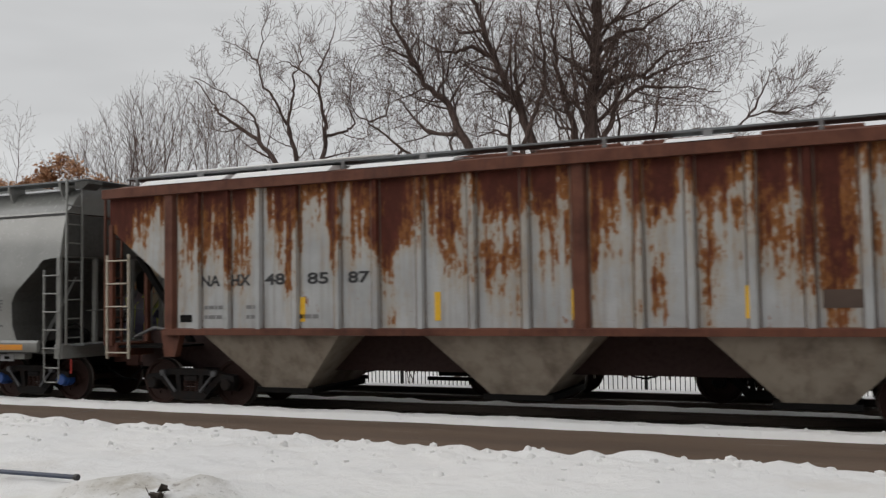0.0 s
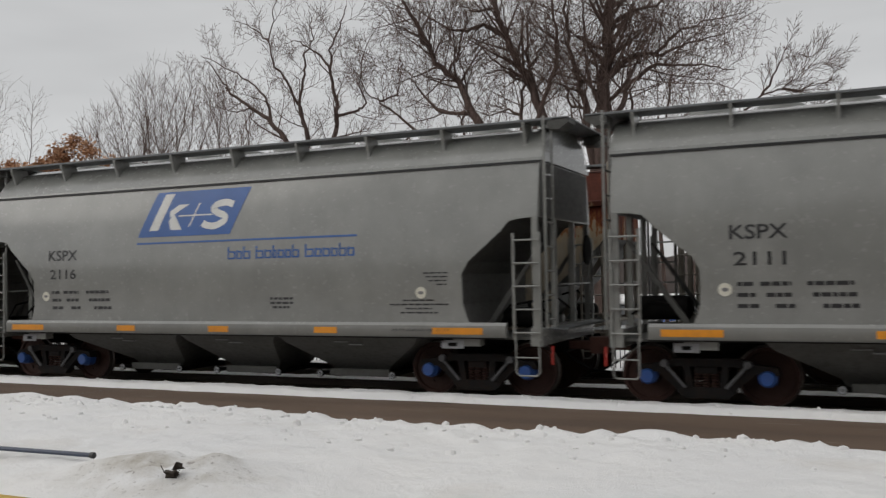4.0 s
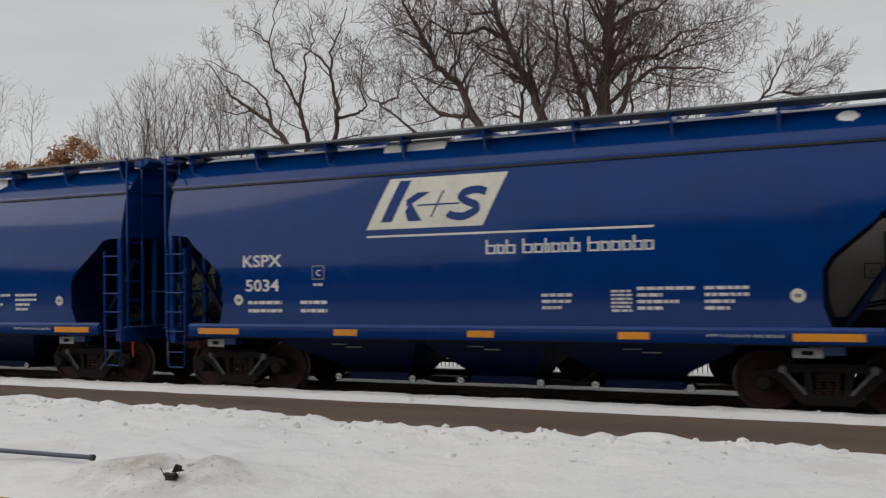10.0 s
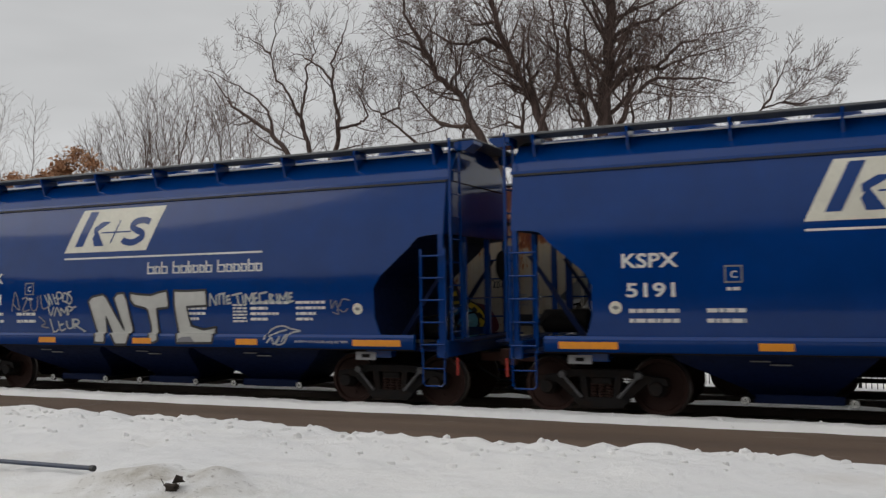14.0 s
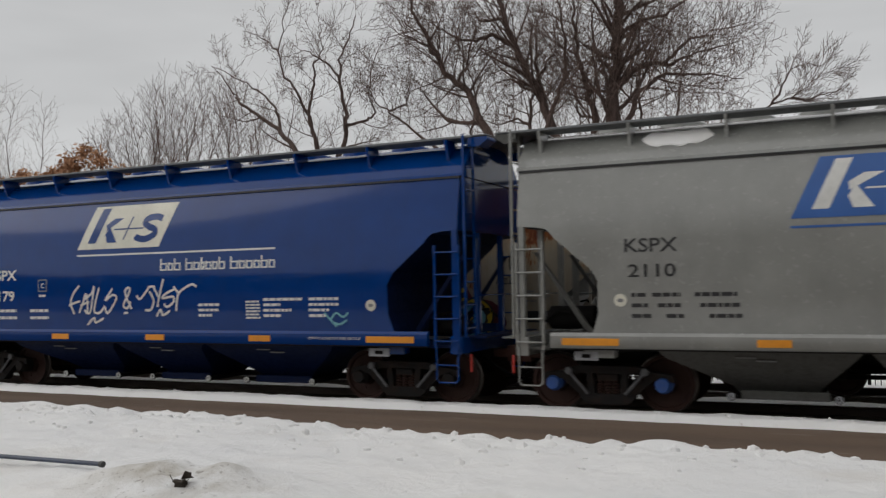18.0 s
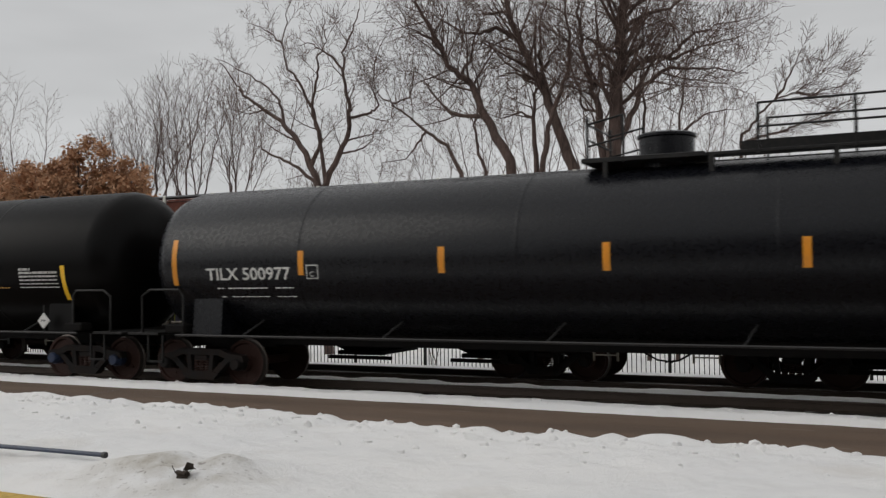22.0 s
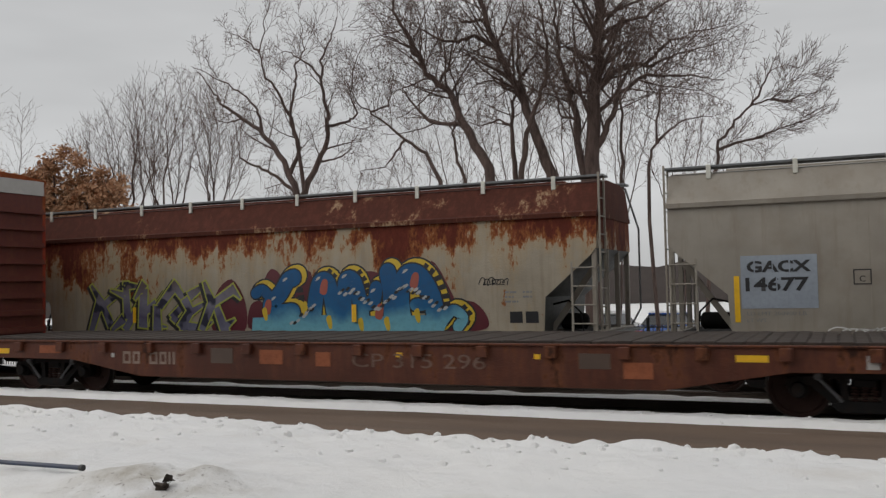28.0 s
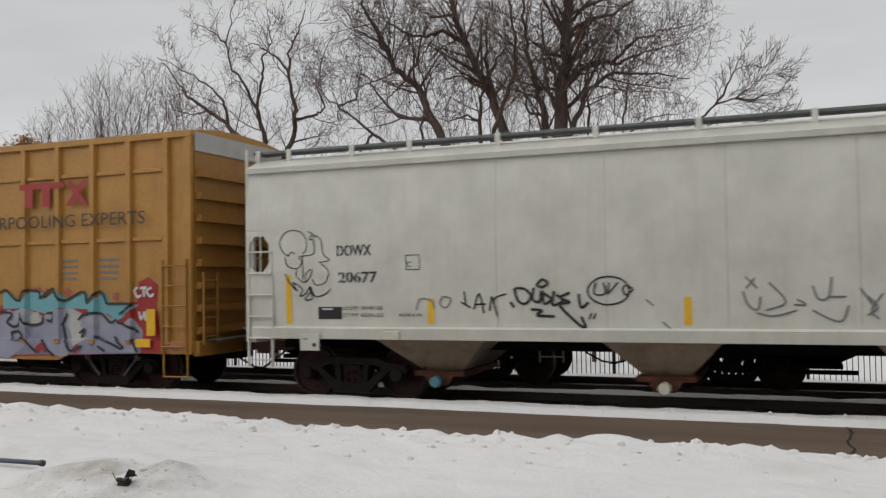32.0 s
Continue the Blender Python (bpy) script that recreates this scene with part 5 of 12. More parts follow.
        P("grab_iron", Shape().tube([(sgn * (half + 0.09), -0.9, 1.9), (sgn * (half + 0.16), -0.9, 1.9), (sgn * (half + 0.16), 0.9, 1.9), (sgn * (half + 0.09), 0.9, 1.9)], 0.014, 6))
        truck(car, sgn * (half - 1.30), cap)
        coupler(car, sgn * (half - 0.06), sgn)
        P("centre_sill", Shape().box(min(sgn * 3.9, sgn * (half + 0.04)), max(sgn * 3.9, sgn * (half + 0.04)), -0.25, 0.25, 0.72, 1.05), "underframe")
        P("jacking_pad", Shape().box(sgn * (half - 1.30) - 0.25, sgn * (half - 1.30) + 0.25, -1.50, -1.30, 0.90, 1.04, 0.01))
    # Shade below the sill is put into the bay tone.
    bay_shade = "grey_bay_shade" if colour == "grey_paint" else "blue_bay_shade"
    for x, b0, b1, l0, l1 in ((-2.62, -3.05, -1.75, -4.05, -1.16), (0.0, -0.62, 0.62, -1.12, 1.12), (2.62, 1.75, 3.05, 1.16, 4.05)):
        P("hopper_bay", Shape().stack([(0.32, b0 + 0.1, b1 - 0.1, -0.55, 0.55), (0.44, b0, b1, -0.62, 0.62), (0.92, l0 + 0.12, l1 - 0.12, -1.42, 1.42), (1.06, l0, l1, -1.53, 1.53)]), bay_shade, "hopper bay darkened for shade and grime")
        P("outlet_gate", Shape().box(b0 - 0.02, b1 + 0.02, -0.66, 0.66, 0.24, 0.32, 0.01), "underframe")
        P("gate_rail", Shape().box(b0 + 0.15, b1 + 0.1, -0.90, -0.84, 0.27, 0.40, 0.008), bay_shade)
        for gx in (b0 + 0.02, b1 + 0.22):
            shaft = P("gate_shaft", Shape().lathe([(-1.03, 0.02), (-1.03, 0.066), (-0.99, 0.07), (-0.97, 0.03), (-0.6, 0.03)], "y", (gx, 0, 0.32), 12), "underframe")
            part("shaft_ring", Shape().lathe([(-1.030, 0.030), (-1.036, 0.033), (-1.036, 0.055), (-1.030, 0.058)], "y", (gx, 0, 0.32), 14), "card_steel" if colour == "grey_paint" else "white_mark", shaft, "pale painted ring")
        s = Shape()
        small = [(x - 0.14, 0.93), (x + 0.14, 0.88)]
        for sx, sz in small:
            s.box(sx - 0.14, sx + 0.14, -1.46 - 0.55 * (sz - 0.93), -1.36, sz, sz + 0.02)
        P("bay_stencil", s, "grey_mark")["kind"] = "stuff"
    P("brake_wheel", Shape().lathe([(0.0, 0.02), (0.0, 0.27), (0.03, 0.28), (0.04, 0.25), (0.02, 0.05)], "x", (half + 0.16, 0.7, 2.5), 18), "underframe")
    P("brake_cylinder", Shape().lathe([(-0.35, 0.12), (-0.3, 0.16), (0.3, 0.16), (0.35, 0.1)], "x", (half - 0.6, -0.6, 1.35), 12), "underframe")
    P("air_tank", Shape().lathe([(-0.45, 0.1), (-0.38, 0.2), (0.38, 0.2), (0.45, 0.1)], "x", (-half + 0.6, -0.5, 1.5), 14), "underframe")
    P("brake_pipe", Shape().tube([(-half, -0.4, 0.95), (-4, -0.42, 0.9), (0, -0.42, 0.95), (4, -0.42, 0.9), (half, -0.4, 0.95)], 0.02, 6), "underframe")
    for x0, x1 in tapes:
        plate(car, "reflector", x0, x1, 1.105, 1.215, -1.646, "orange_tape", "orange reflector tape")
    plate(car, "card_frame", -half + 0.9, -half + 1.28, 0.86, 1.0, -1.50, "card_steel")
    plate(car, "card_slot", -half + 0.9 + 0.12, -half + 1.28 - 0.12, 0.90, 0.96, -1.507, "underframe")
    plate(car, "card_frame", half - 1.75, half - 1.35, 0.86, 1.0, -1.50, "card_steel")
    plate(car, "card_slot", half - 1.75 + 0.12, half - 1.35 - 0.12, 0.90, 0.96, -1.507, "underframe")
    return car


def ks_marks(car, number, dark):
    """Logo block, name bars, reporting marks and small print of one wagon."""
    board, ink, text = ("blue_mark", "white_mark", "black_mark") if dark else ("cream_mark", "blue_paint", "white_mark")
    line = "blue_mark" if dark else "white_mark"
    y = ks_side
    sh = -0.12 if dark else 0.02
    x0, x1, z0, z1, k = -1.95 + sh, 0.29 + sh, 2.94, 3.82, 0.41
    if not dark:
        x0, x1 = -2.10, 0.08
    lean = lambda x, z: x + (z - z0) / (z1 - z0) * k
    at = lambda u, w: (lean(x0 + (x1 - x0) * u, z0 + (z1 - z0) * w), z0 + (z1 - z0) * w)
    part("logo_board", slab([(x0, z0), (x1, z0), (x1 + k, z1), (x0 + k, z1)], y), board, car, "slanted sign panel")
    s = Shape()
    for poly in ([(0.10, 0.14), (0.20, 0.14), (0.20, 0.95), (0.10, 0.95)], [(0.19, 0.46), (0.31, 0.70), (0.42, 0.70), (0.27, 0.42)], [(0.22, 0.50), (0.34, 0.14), (0.46, 0.14), (0.29, 0.52)],
                 [(0.36, 0.43), (0.72, 0.43), (0.72, 0.46), (0.36, 0.46)], [(0.522, 0.20), (0.537, 0.20), (0.537, 0.72), (0.522, 0.72)]):
        slab([at(u, w) for u, w in poly], y, s, off=0.010)
    curve = [(0.90, 0.64), (0.82, 0.69), (0.73, 0.66), (0.71, 0.56), (0.78, 0.47), (0.86, 0.40), (0.88, 0.29), (0.80, 0.19), (0.70, 0.22), (0.66, 0.27)]
    stroke([at(u, w) for u, w in curve], 0.13, y, off=0.011, s=s)
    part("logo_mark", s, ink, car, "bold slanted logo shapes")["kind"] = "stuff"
    r0, r1 = (-2.08, 2.92) if dark else (-2.09, 2.87)
    part("logo_rule", slab([(r0, 2.80), (r1, 2.80), (r1, 2.835), (r0, 2.835)], y), line, car)
    s = Shape()
    rnd = random.Random(1)
    q = 0.14
    for width, tall in ((0.15, 1), (0.11, 0), (0.14, 1), (0, 0), (0.15, 1), (0.13, 0), (0.08, 1), (0.12, 0), (0.11, 0), (0.13, 1), (0, 0), (0.16, 1), (0.12, 0), (0.13, 0), (0.12, 0), (0.13, 1), (0.12, 0)):
        if width:
            h = 0.235 if tall else 0.165
            width *= 1.17
            for u, hh in ((q, h), (q + width - 0.034, 0.150)):
                slab([(u, 2.46), (u + 0.034, 2.46), (u + 0.034, 2.46 + hh), (u, 2.46 + hh)], y, s)
            for v in (2.46, 2.582):
                slab([(q + 0.03, v), (q + width - 0.03, v), (q + width - 0.03, v + 0.028), (q + 0.03, v + 0.028)], y, s)
            q += 0.022
        q += width or 0.10
    part("name_sign", s, line, car, "row of sign lettering bars")["kind"] = "stuff"
    two = [[(0, 0.75), (1.15, 0.55)], [(0, 0.75), (1.15, 0.55)]]
    if dark:
        words(car, "KSPX", -4.47, 2.53, 0.215, y, text, 0.80, bold=0.012)
        words(car, number, -4.42, 2.15, 0.20, y, text, 0.72, bold=0.012)
        small_print(car, -4.38, 1.85, [[(0, 0.22), (0.32, 0.42), (0.95, 0.62)], [(0, 0.25), (0.4, 0.34), (1.02, 0.58)], [(0, 0.3), (0.52, 0.26), (1.15, 0.5)]], y, text, 0.06, 0.16)
        rounds = ((-4.55, 1.80), (4.15, 1.80))
        small_print(car, 0.98, 1.70, [[(0.1, 0.5)], [(0.1, 0.5)], [(0.15, 0.4)]], y, text, 0.04, 0.08)
        small_print(car, 3.55, 1.66, [[(0.25, 0.6)], [(0, 1.1)], [(0.3, 0.5)], [(0.2, 0.7)]], y, text, 0.025, 0.07)
        small_print(car, 4.2, 2.12, [[(0, 0.48)], [(0.05, 0.4)], [(0.1, 0.35)], [(0.25, 0.18)]], y, text, 0.022, 0.065)
    else:
        words(car, "KSPX", -4.72, 2.34, 0.225, y, text, 0.86, bold=0.022)
        words(car, number, -4.66, 1.89, 0.225, y, text, 0.74, bold=0.022)
        small_print(car, -4.62, 1.66, two, y, text, 0.06, 0.15)
        rounds = ((-4.83, 1.74), (4.88, 1.75))
        small_print(car, 0.98, 1.76, [[(0.1, 0.5)], [(0.1, 0.5)], [(0.1, 0.35)]], y, text, 0.05, 0.10)
        small_print(car, 2.60, 1.85, [[(0, 0.85), (1.0, 0.62)], [(0, 0.38), (1.0, 0.62)], [(0, 0.62), (1.0, 0.42)], [(0, 0.38), (1.0, 0.35)]], y, text, 0.05, 0.10)
        small_print(car, 2.20, 1.82, [[(0, 0.32)]] * 6, y, text, 0.035, 0.06)
        part("plate_box", slab([(-3.21, 2.09), (-2.95, 2.09), (-2.95, 2.35), (-3.21, 2.35)], y), "grey_mark", car, "small square mark")
        part("plate_field", slab([(-3.185, 2.115), (-2.975, 2.115), (-2.975, 2.325), (-3.185, 2.325)], y, off=0.008), "blue_paint", car)
        words(car, "C", -3.12, 2.16, 0.11, lambda z: ks_side(z) + 0.003, text, bold=0.02)
        small_print(car, -3.18, 1.98, [[(0, 0.22)]], y, text, 0.05)
    for rx, rz in rounds:
        part("round_decal", blob([(rx + 0.10 * math.cos(a * 0.785), rz + 0.10 * math.sin(a * 0.785)) for a in range(8)], y), "cream_mark", car)
        part("decal_centre", blob([(rx + 0.05 * math.cos(a * 0.785), rz + 0.03 * math.sin(a * 0.785)) for a in range(8)], y, 0.011), "grey_mark", car)
    words(car, "EMPTY LOAD-CR ADJ. BLOCK", 3.62, 1.14, 0.055, -1.645, text, 1.08)


# ---- keeping the wagons in their order: (wagon, its place along the train) ----
TRAIN = []


# seconds, metres by which the train runs ahead of its smooth course
LEADS = [(0.0, -1.06), (0.5, -1.47), (1.0, -1.85), (2.0, -2.29), (3.0, -2.62), (4.5, -2.85), (6.0, -2.825), (7.0, -2.67), (8.0, -2.46), (9.5, -1.98), (11.0, -1.50), (12.5, -1.0),
         (14.0, -0.50), (15.2, -0.2), (16.5, -0.14), (17.0, -0.16), (18.0, 0.08), (19.0, 0.05), (21.0, 0.0), (26.0, 0.0), (27.0, 0.02), (27.5, -0.03), (28.0, 0.0), (30.0, 0.0), (30.5, 0.072), (31.0, 0.135), (31.5, 0.195), (32.0, 0.28)]


def travelled(t):
    """Metres that the train has gone since the start."""
    q = t / 16
    lead = 0.0
    for (ta, a), (tb, b) in zip(LEADS, LEADS[1:]):
        if ta <= t <= tb:
            lead = a + (b - a) * (t - ta) / (tb - ta)
            break
    return 217.689 * q - 32.416 * q ** 2 + 18.918 * q ** 3 - 4.082 * q ** 4 + lead


BLUE = ("5009", "5047", "5097", "5034", "5112", "5070", "5191", "5051")
GREY_TAPES = ((-5.49, -4.58), (-2.57, -2.10), (-0.30, 0.16), (2.05, 2.52), (4.37, 5.28))
BLUE_TAPES = ((-5.735, -4.80), (-2.75, -2.28), (-0.20, 0.27), (2.30, 2.78), (4.80, 5.735))
grey_car, blue_car = build_ks_car("grey_paint", "blue_cap", 6.23, GREY_TAPES), build_ks_car("blue_paint", "cast_steel", 6.53, BLUE_TAPES)
grey_used = blue_used = False


def next_ks(number, dark, label, place):
    global grey_used, blue_used
    src = grey_car if dark else blue_car
    if (grey_used if dark else blue_used):
        before = list(src.children_recursive)
        car = copy_thing(src, Matrix())
        pairs = {o.name: o for o in car.children_recursive}
        for t in [o for o in car.children if o.name.startswith("truck")]:
            for w in [o for o in t.children if o.name.startswith("wheelset")]:
                WHEELSETS.append((car, w, w.matrix_basis.translation.x))
    else:
        car = src
    if dark:
        grey_used = True
    else:
        blue_used = True
    car["label"] = label
    TRAIN.append((car, place))
    return car


GREY = ("2072", "2109", "2111", "2116", "2120")
ks_cars = []
for k, num in enumerate(GREY):
    ks_cars.append((next_ks(num, True, "glossy grey covered hopper wagon with a blue sign panel", -19.774 - 13.645 * k), num, True))
for k, num in enumerate(BLUE):
    ks_cars.append((next_ks(num, False, "glossy dark blue covered hopper wagon with a cream sign panel", -88.374 - 14.265 * k), num, False))
ks_cars.append((next_ks("2110", True, "glossy grey covered hopper wagon with a blue sign panel", -223.20), "2110", True))
ks_cars.append((next_ks("5179", False, "glossy dark blue covered hopper wagon with sprayed tags", -237.03), "5179", False))


def roof_snow(car, x0, x1, seed, reach=1.0):
    """A thin rag of snow lying on the near roof slope."""
    rnd = random.Random(seed)
    s = Shape()
    n = 9
    slope = ((-1.34, 4.03), (-1.20, 4.215), (-1.00, 4.445), (-0.80, 4.515))
    v, f = [], []
    for i in range(n + 1):
        e = math.sin(math.pi * i / n) ** 0.5
        lo, hi = 1.35 - (0.75 + rnd.uniform(-0.25, 0.25)) * e * reach, 1.4 + 1.1 * e * reach
        for u, lift in ((lo, 0.002), (lo + 0.08, 0.02), ((lo + hi) / 2, 0.03), (hi, 0.004)):
            u = min(max(u, 0.0), 2.999)
            k = int(u)
            (ya, za), (yb, zb) = slope[k], slope[k + 1]
            v.append((x0 + (x1 - x0) * i / n, ya + (yb - ya) * (u - k) - lift * 0.7, za + (zb - za) * (u - k) + lift))
    for i in range(n):
        for k in range(3):
            a = 4 * i + k
            f.append((a, a + 4, a + 5, a + 1))
    s.add(v, f)
    part("snow_patch", s, "snow", car, "rag of snow on the roof")


for car, num, dark in ks_cars:
    ks_marks(car, num, dark)
    for who, x0, x1, reach in (("5112", 1.50, 2.80, 1.0), ("5112", -3.2, -2.2, 0.8), ("2110", -4.25, -3.15, 0.9), ("5009", -6.1, -5.6, 0.7), ("5034", 5.45, 5.75, 0.4)):
        if num == who:
            roof_snow(car, x0, x1, int(num), reach)


# ---- spray paint ----
for _n, _c in (("spray_white", (0.66, 0.65, 0.63)), ("spray_black", (0.018, 0.018, 0.02)), ("spray_teal", (0.035, 0.23, 0.24)), ("spray_aqua", (0.16, 0.42, 0.47)), 
               ("spray_bone", (0.50, 0.50, 0.47)), ("spray_lilac_white", (0.52, 0.50, 0.54)), ("spray_sky", (0.20, 0.42, 0.52)), ("spray_lilac", (0.30, 0.30, 0.42)), ("spray_red", (0.36, 0.022, 0.02)), ("spray_wine", (0.10, 0.012, 0.020)), ("spray_pink", (0.50, 0.20, 0.18)), 
               ("spray_sand", (0.62, 0.42, 0.12)), ("spray_yellow", (0.60, 0.42, 0.03)), ("spray_green", (0.20, 0.25, 0.17)), ("spray_lime", (0.34, 0.36, 0.06)), ("spray_brown", (0.09, 0.06, 0.045)), ("spray_grey", (0.20, 0.20, 0.22)), ("spray_silver", (0.40, 0.42, 0.42)), ("spray_purple", (0.09, 0.06, 0.11)), ("faded_white", (0.45, 0.44, 0.42))):
    paint(_n, _c, 0.5, amount=0.22, grain=7.0, streak=0.12, bump=0, dirt=tuple(0.6 * v for v in _c))


def fade(name, stops, low, high, patch=None):
    """Sprayed fill that blends from colour to colour up the letter forms."""
    m, nt, b = node_mat(name)
    co = nt.nodes.new("ShaderNodeTexCoord")
    vec = co.outputs["Object"]
    sep = nt.nodes.new("ShaderNodeSeparateXYZ")
    nt.links.new(vec, sep.inputs[0])
    h = nd(nt, "ShaderNodeMapRange", From_Min=low, From_Max=high)
    nt.links.new(sep.outputs["Z"], h.inputs["Value"])
    n = nd(nt, "ShaderNodeTexNoise", Scale=1.7, Detail=3.0)
    nt.links.new(vec, n.inputs["Vector"])
    k = nt.nodes.new("ShaderNodeMath")
    k.operation = "MULTIPLY_ADD"
    nt.links.new(n.outputs["Fac"], k.inputs[0])
    k.inputs[1].default_value = 0.7
    nt.links.new(h.outputs[0], k.inputs[2])
    o = nt.nodes.new("ShaderNodeMath")
    o.operation = "SUBTRACT"
    o.use_clamp = True
    nt.links.new(k.outputs[0], o.inputs[0])
    o.inputs[1].default_value = 0.35
    r = nt.nodes.new("ShaderNodeValToRGB")
    while len(r.color_ramp.elements) < len(stops):
        r.color_ramp.elements.new(0.5)
    for i, c in enumerate(stops):
        r.color_ramp.elements[i].position = i / (len(stops) - 1)
        r.color_ramp.elements[i].color = (*c, 1)
    nt.links.new(o.outputs[0], r.inputs[0])
    c = r.outputs[0]
    if patch:
        c = mixed(nt, noise_fac(nt, vec, 2.6, 0.56, 0.62, detail=1.0), c, patch)
    c = mixed(nt, math_node(nt, "MULTIPLY", noise_fac(nt, vec, 9.0, 0.45, 0.8), 0.25), c, (0.05, 0.05, 0.05))
    nt.links.new(c, b.inputs["Base Color"])
    b.inputs["Roughness"].default_value = 0.45
    b.inputs["Specular IOR Level"].default_value = 0.25
    MATS[name] = m


fade("fade_teal", [(0.26, 0.12, 0.10), (0.02, 0.05, 0.10), (0.03, 0.15, 0.19), (0.02, 0.22, 0.22)], 1.02, 2.1)
fade("fade_red", [(0.40, 0.012, 0.012), (0.46, 0.014, 0.012), (0.40, 0.010, 0.010)], 1.1, 2.2)
fade("fade_sand", [(0.80, 0.52, 0.12), (0.60, 0.36, 0.13), (0.82, 0.55, 0.08), (0.72, 0.45, 0.12)], 1.1, 2.3)
fade("fade_coral", [(0.70, 0.17, 0.09), (0.62, 0.12, 0.07), (0.72, 0.24, 0.13)], 1.1, 2.3)
fade("fade_glow", [(0.40, 0.02, 0.10), (0.60, 0.07, 0.10), (0.42, 0.04, 0.10)], 1.1, 2.4)
fade("fade_sea", [(0.17, 0.42, 0.50), (0.14, 0.36, 0.46), (0.02, 0.12, 0.27), (0.015, 0.09, 0.22)], 1.2, 2.1, patch=None)
fade("fade_olive", [(0.16, 0.16, 0.22), (0.10, 0.09, 0.15), (0.20, 0.19, 0.24), (0.12, 0.09, 0.09)], 1.2, 2.4, patch=(0.03, 0.03, 0.05))
fade("fade_moss", [(0.17, 0.20, 0.14), (0.22, 0.26, 0.19), (0.20, 0.24, 0.18), (0.13, 0.10, 0.06)], 0.7, 2.7, patch=(0.09, 0.11, 0.06))
fade("fade_denim", [(0.10, 0.19, 0.34), (0.08, 0.15, 0.28), (0.28, 0.38, 0.48)], 0.7, 2.6, patch=(0.16, 0.28, 0.42))
fade("fade_silver", [(0.26, 0.27, 0.36), (0.34, 0.35, 0.44), (0.48, 0.48, 0.49)], 0.7, 1.9)


def glyph(kind, rnd):
    """Bars of one invented wild-style form in a unit box: x, z, x, z, width, width; it is no real letter."""
    forms = (
        [(0.05, 0.0, 0.30, 0.62, 0.22, 0.30), (0.30, 0.60, -0.05, 1.04, 0.30, 0.10), (0.26, 0.52, 0.95, 0.90, 0.18, 0.28), (0.95, 0.90, 1.14, 0.66, 0.24, 0.04), (0.40, 0.58, 0.80, 0.02, 0.22, 0.32), (0.78, 0.06, 1.12, 0.30, 0.24, 0.04)],
        [(0.10, 0.30, 0.24, 0.86, 0.30, 0.24), (0.20, 0.88, 0.70, 1.04, 0.24, 0.14), (0.70, 1.02, 0.62, 0.40, 0.20, 0.30), (0.62, 0.42, 0.12, 0.20, 0.26, 0.26), (0.40, 0.28, 0.98, 0.0, 0.18, 0.24), (0.96, 0.02, 1.04, 0.44, 0.20, 0.05)],
        [(0.55, 0.0, 0.30, 0.50, 0.32, 0.22), (0.30, 0.48, 0.72, 0.98, 0.24, 0.32), (0.72, 0.96, 0.10, 0.84, 0.22, 0.05), (0.44, 0.60, 1.02, 0.44, 0.16, 0.26), (0.98, 0.48, 0.88, -0.02, 0.26, 0.10)],
        [(0.0, 0.10, 0.50, 0.34, 0.10, 0.30), (0.48, 0.30, 0.40, 0.98, 0.32, 0.22), (0.40, 0.96, 0.98, 1.0, 0.24, 0.06), (0.36, 0.70, -0.06, 0.92, 0.20, 0.05), (0.50, 0.10, 0.92, 0.52, 0.26, 0.22), (0.92, 0.50, 0.80, 0.84, 0.22, 0.04)],
        [(0.14, 0.0, 0.10, 0.56, 0.34, 0.24), (0.10, 0.54, 0.56, 1.0, 0.24, 0.30), (0.54, 1.0, 0.92, 0.62, 0.26, 0.20), (0.92, 0.66, 0.56, 0.30, 0.20, 0.24), (0.58, 0.34, 1.08, 0.02, 0.22, 0.26)],
        [(0.84, 1.02, 0.24, 0.78, 0.10, 0.30), (0.24, 0.80, 0.48, 0.44, 0.28, 0.24), (0.46, 0.48, 0.92, 0.56, 0.22, 0.08), (0.44, 0.50, 0.14, 0.08, 0.24, 0.34), (0.12, 0.10, 0.88, 0.04, 0.28, 0.20), (0.86, 0.06, 1.06, 0.28, 0.20, 0.04)],
        [(0.02, 0.70, 0.34, 1.02, 0.08, 0.28), (0.34, 1.0, 0.30, 0.02, 0.30, 0.36), (0.30, 0.40, 0.78, 0.66, 0.20, 0.26), (0.78, 0.64, 0.74, 0.12, 0.26, 0.30), (0.74, 0.12, 1.10, 0.06, 0.24, 0.04), (0.80, 0.60, 1.02, 0.96, 0.22, 0.06)])
    j = lambda: rnd.uniform(-0.08, 0.08)
    return [(a + j(), b + j(), c + j(), d + j(), w, v) for a, b, c, d, w, v in forms[kind % len(forms)]]


def spray_bar(s, a, b, wa, wb, y, off, grow=0.0):
    """One tapered bar from a to b, cut into short pieces that follow the side."""
    d = (Vector(b) - Vector(a))
    if d.length < 1e-6:
        return
    d.normalize()
    n = Vector((-d.y, d.x))
    p, q = Vector(a) - d * grow, Vector(b) + d * grow
    v, f = [], []
    for i in range(5):
        c = p.lerp(q, i / 4)
        w = (wa + (wb - wa) * i / 4) * 0.5 + grow
        for e in (c + n * w, c, c - n * w):
            v.append((e.x, (-y(e.y) if callable(y) else y) - off, e.y))
    for i in range(4):
        f += [(3 * i, 3 * i + 1, 3 * i + 4, 3 * i + 3), (3 * i + 1, 3 * i + 2, 3 * i + 5, 3 * i + 4)]
    s.add(v, f)


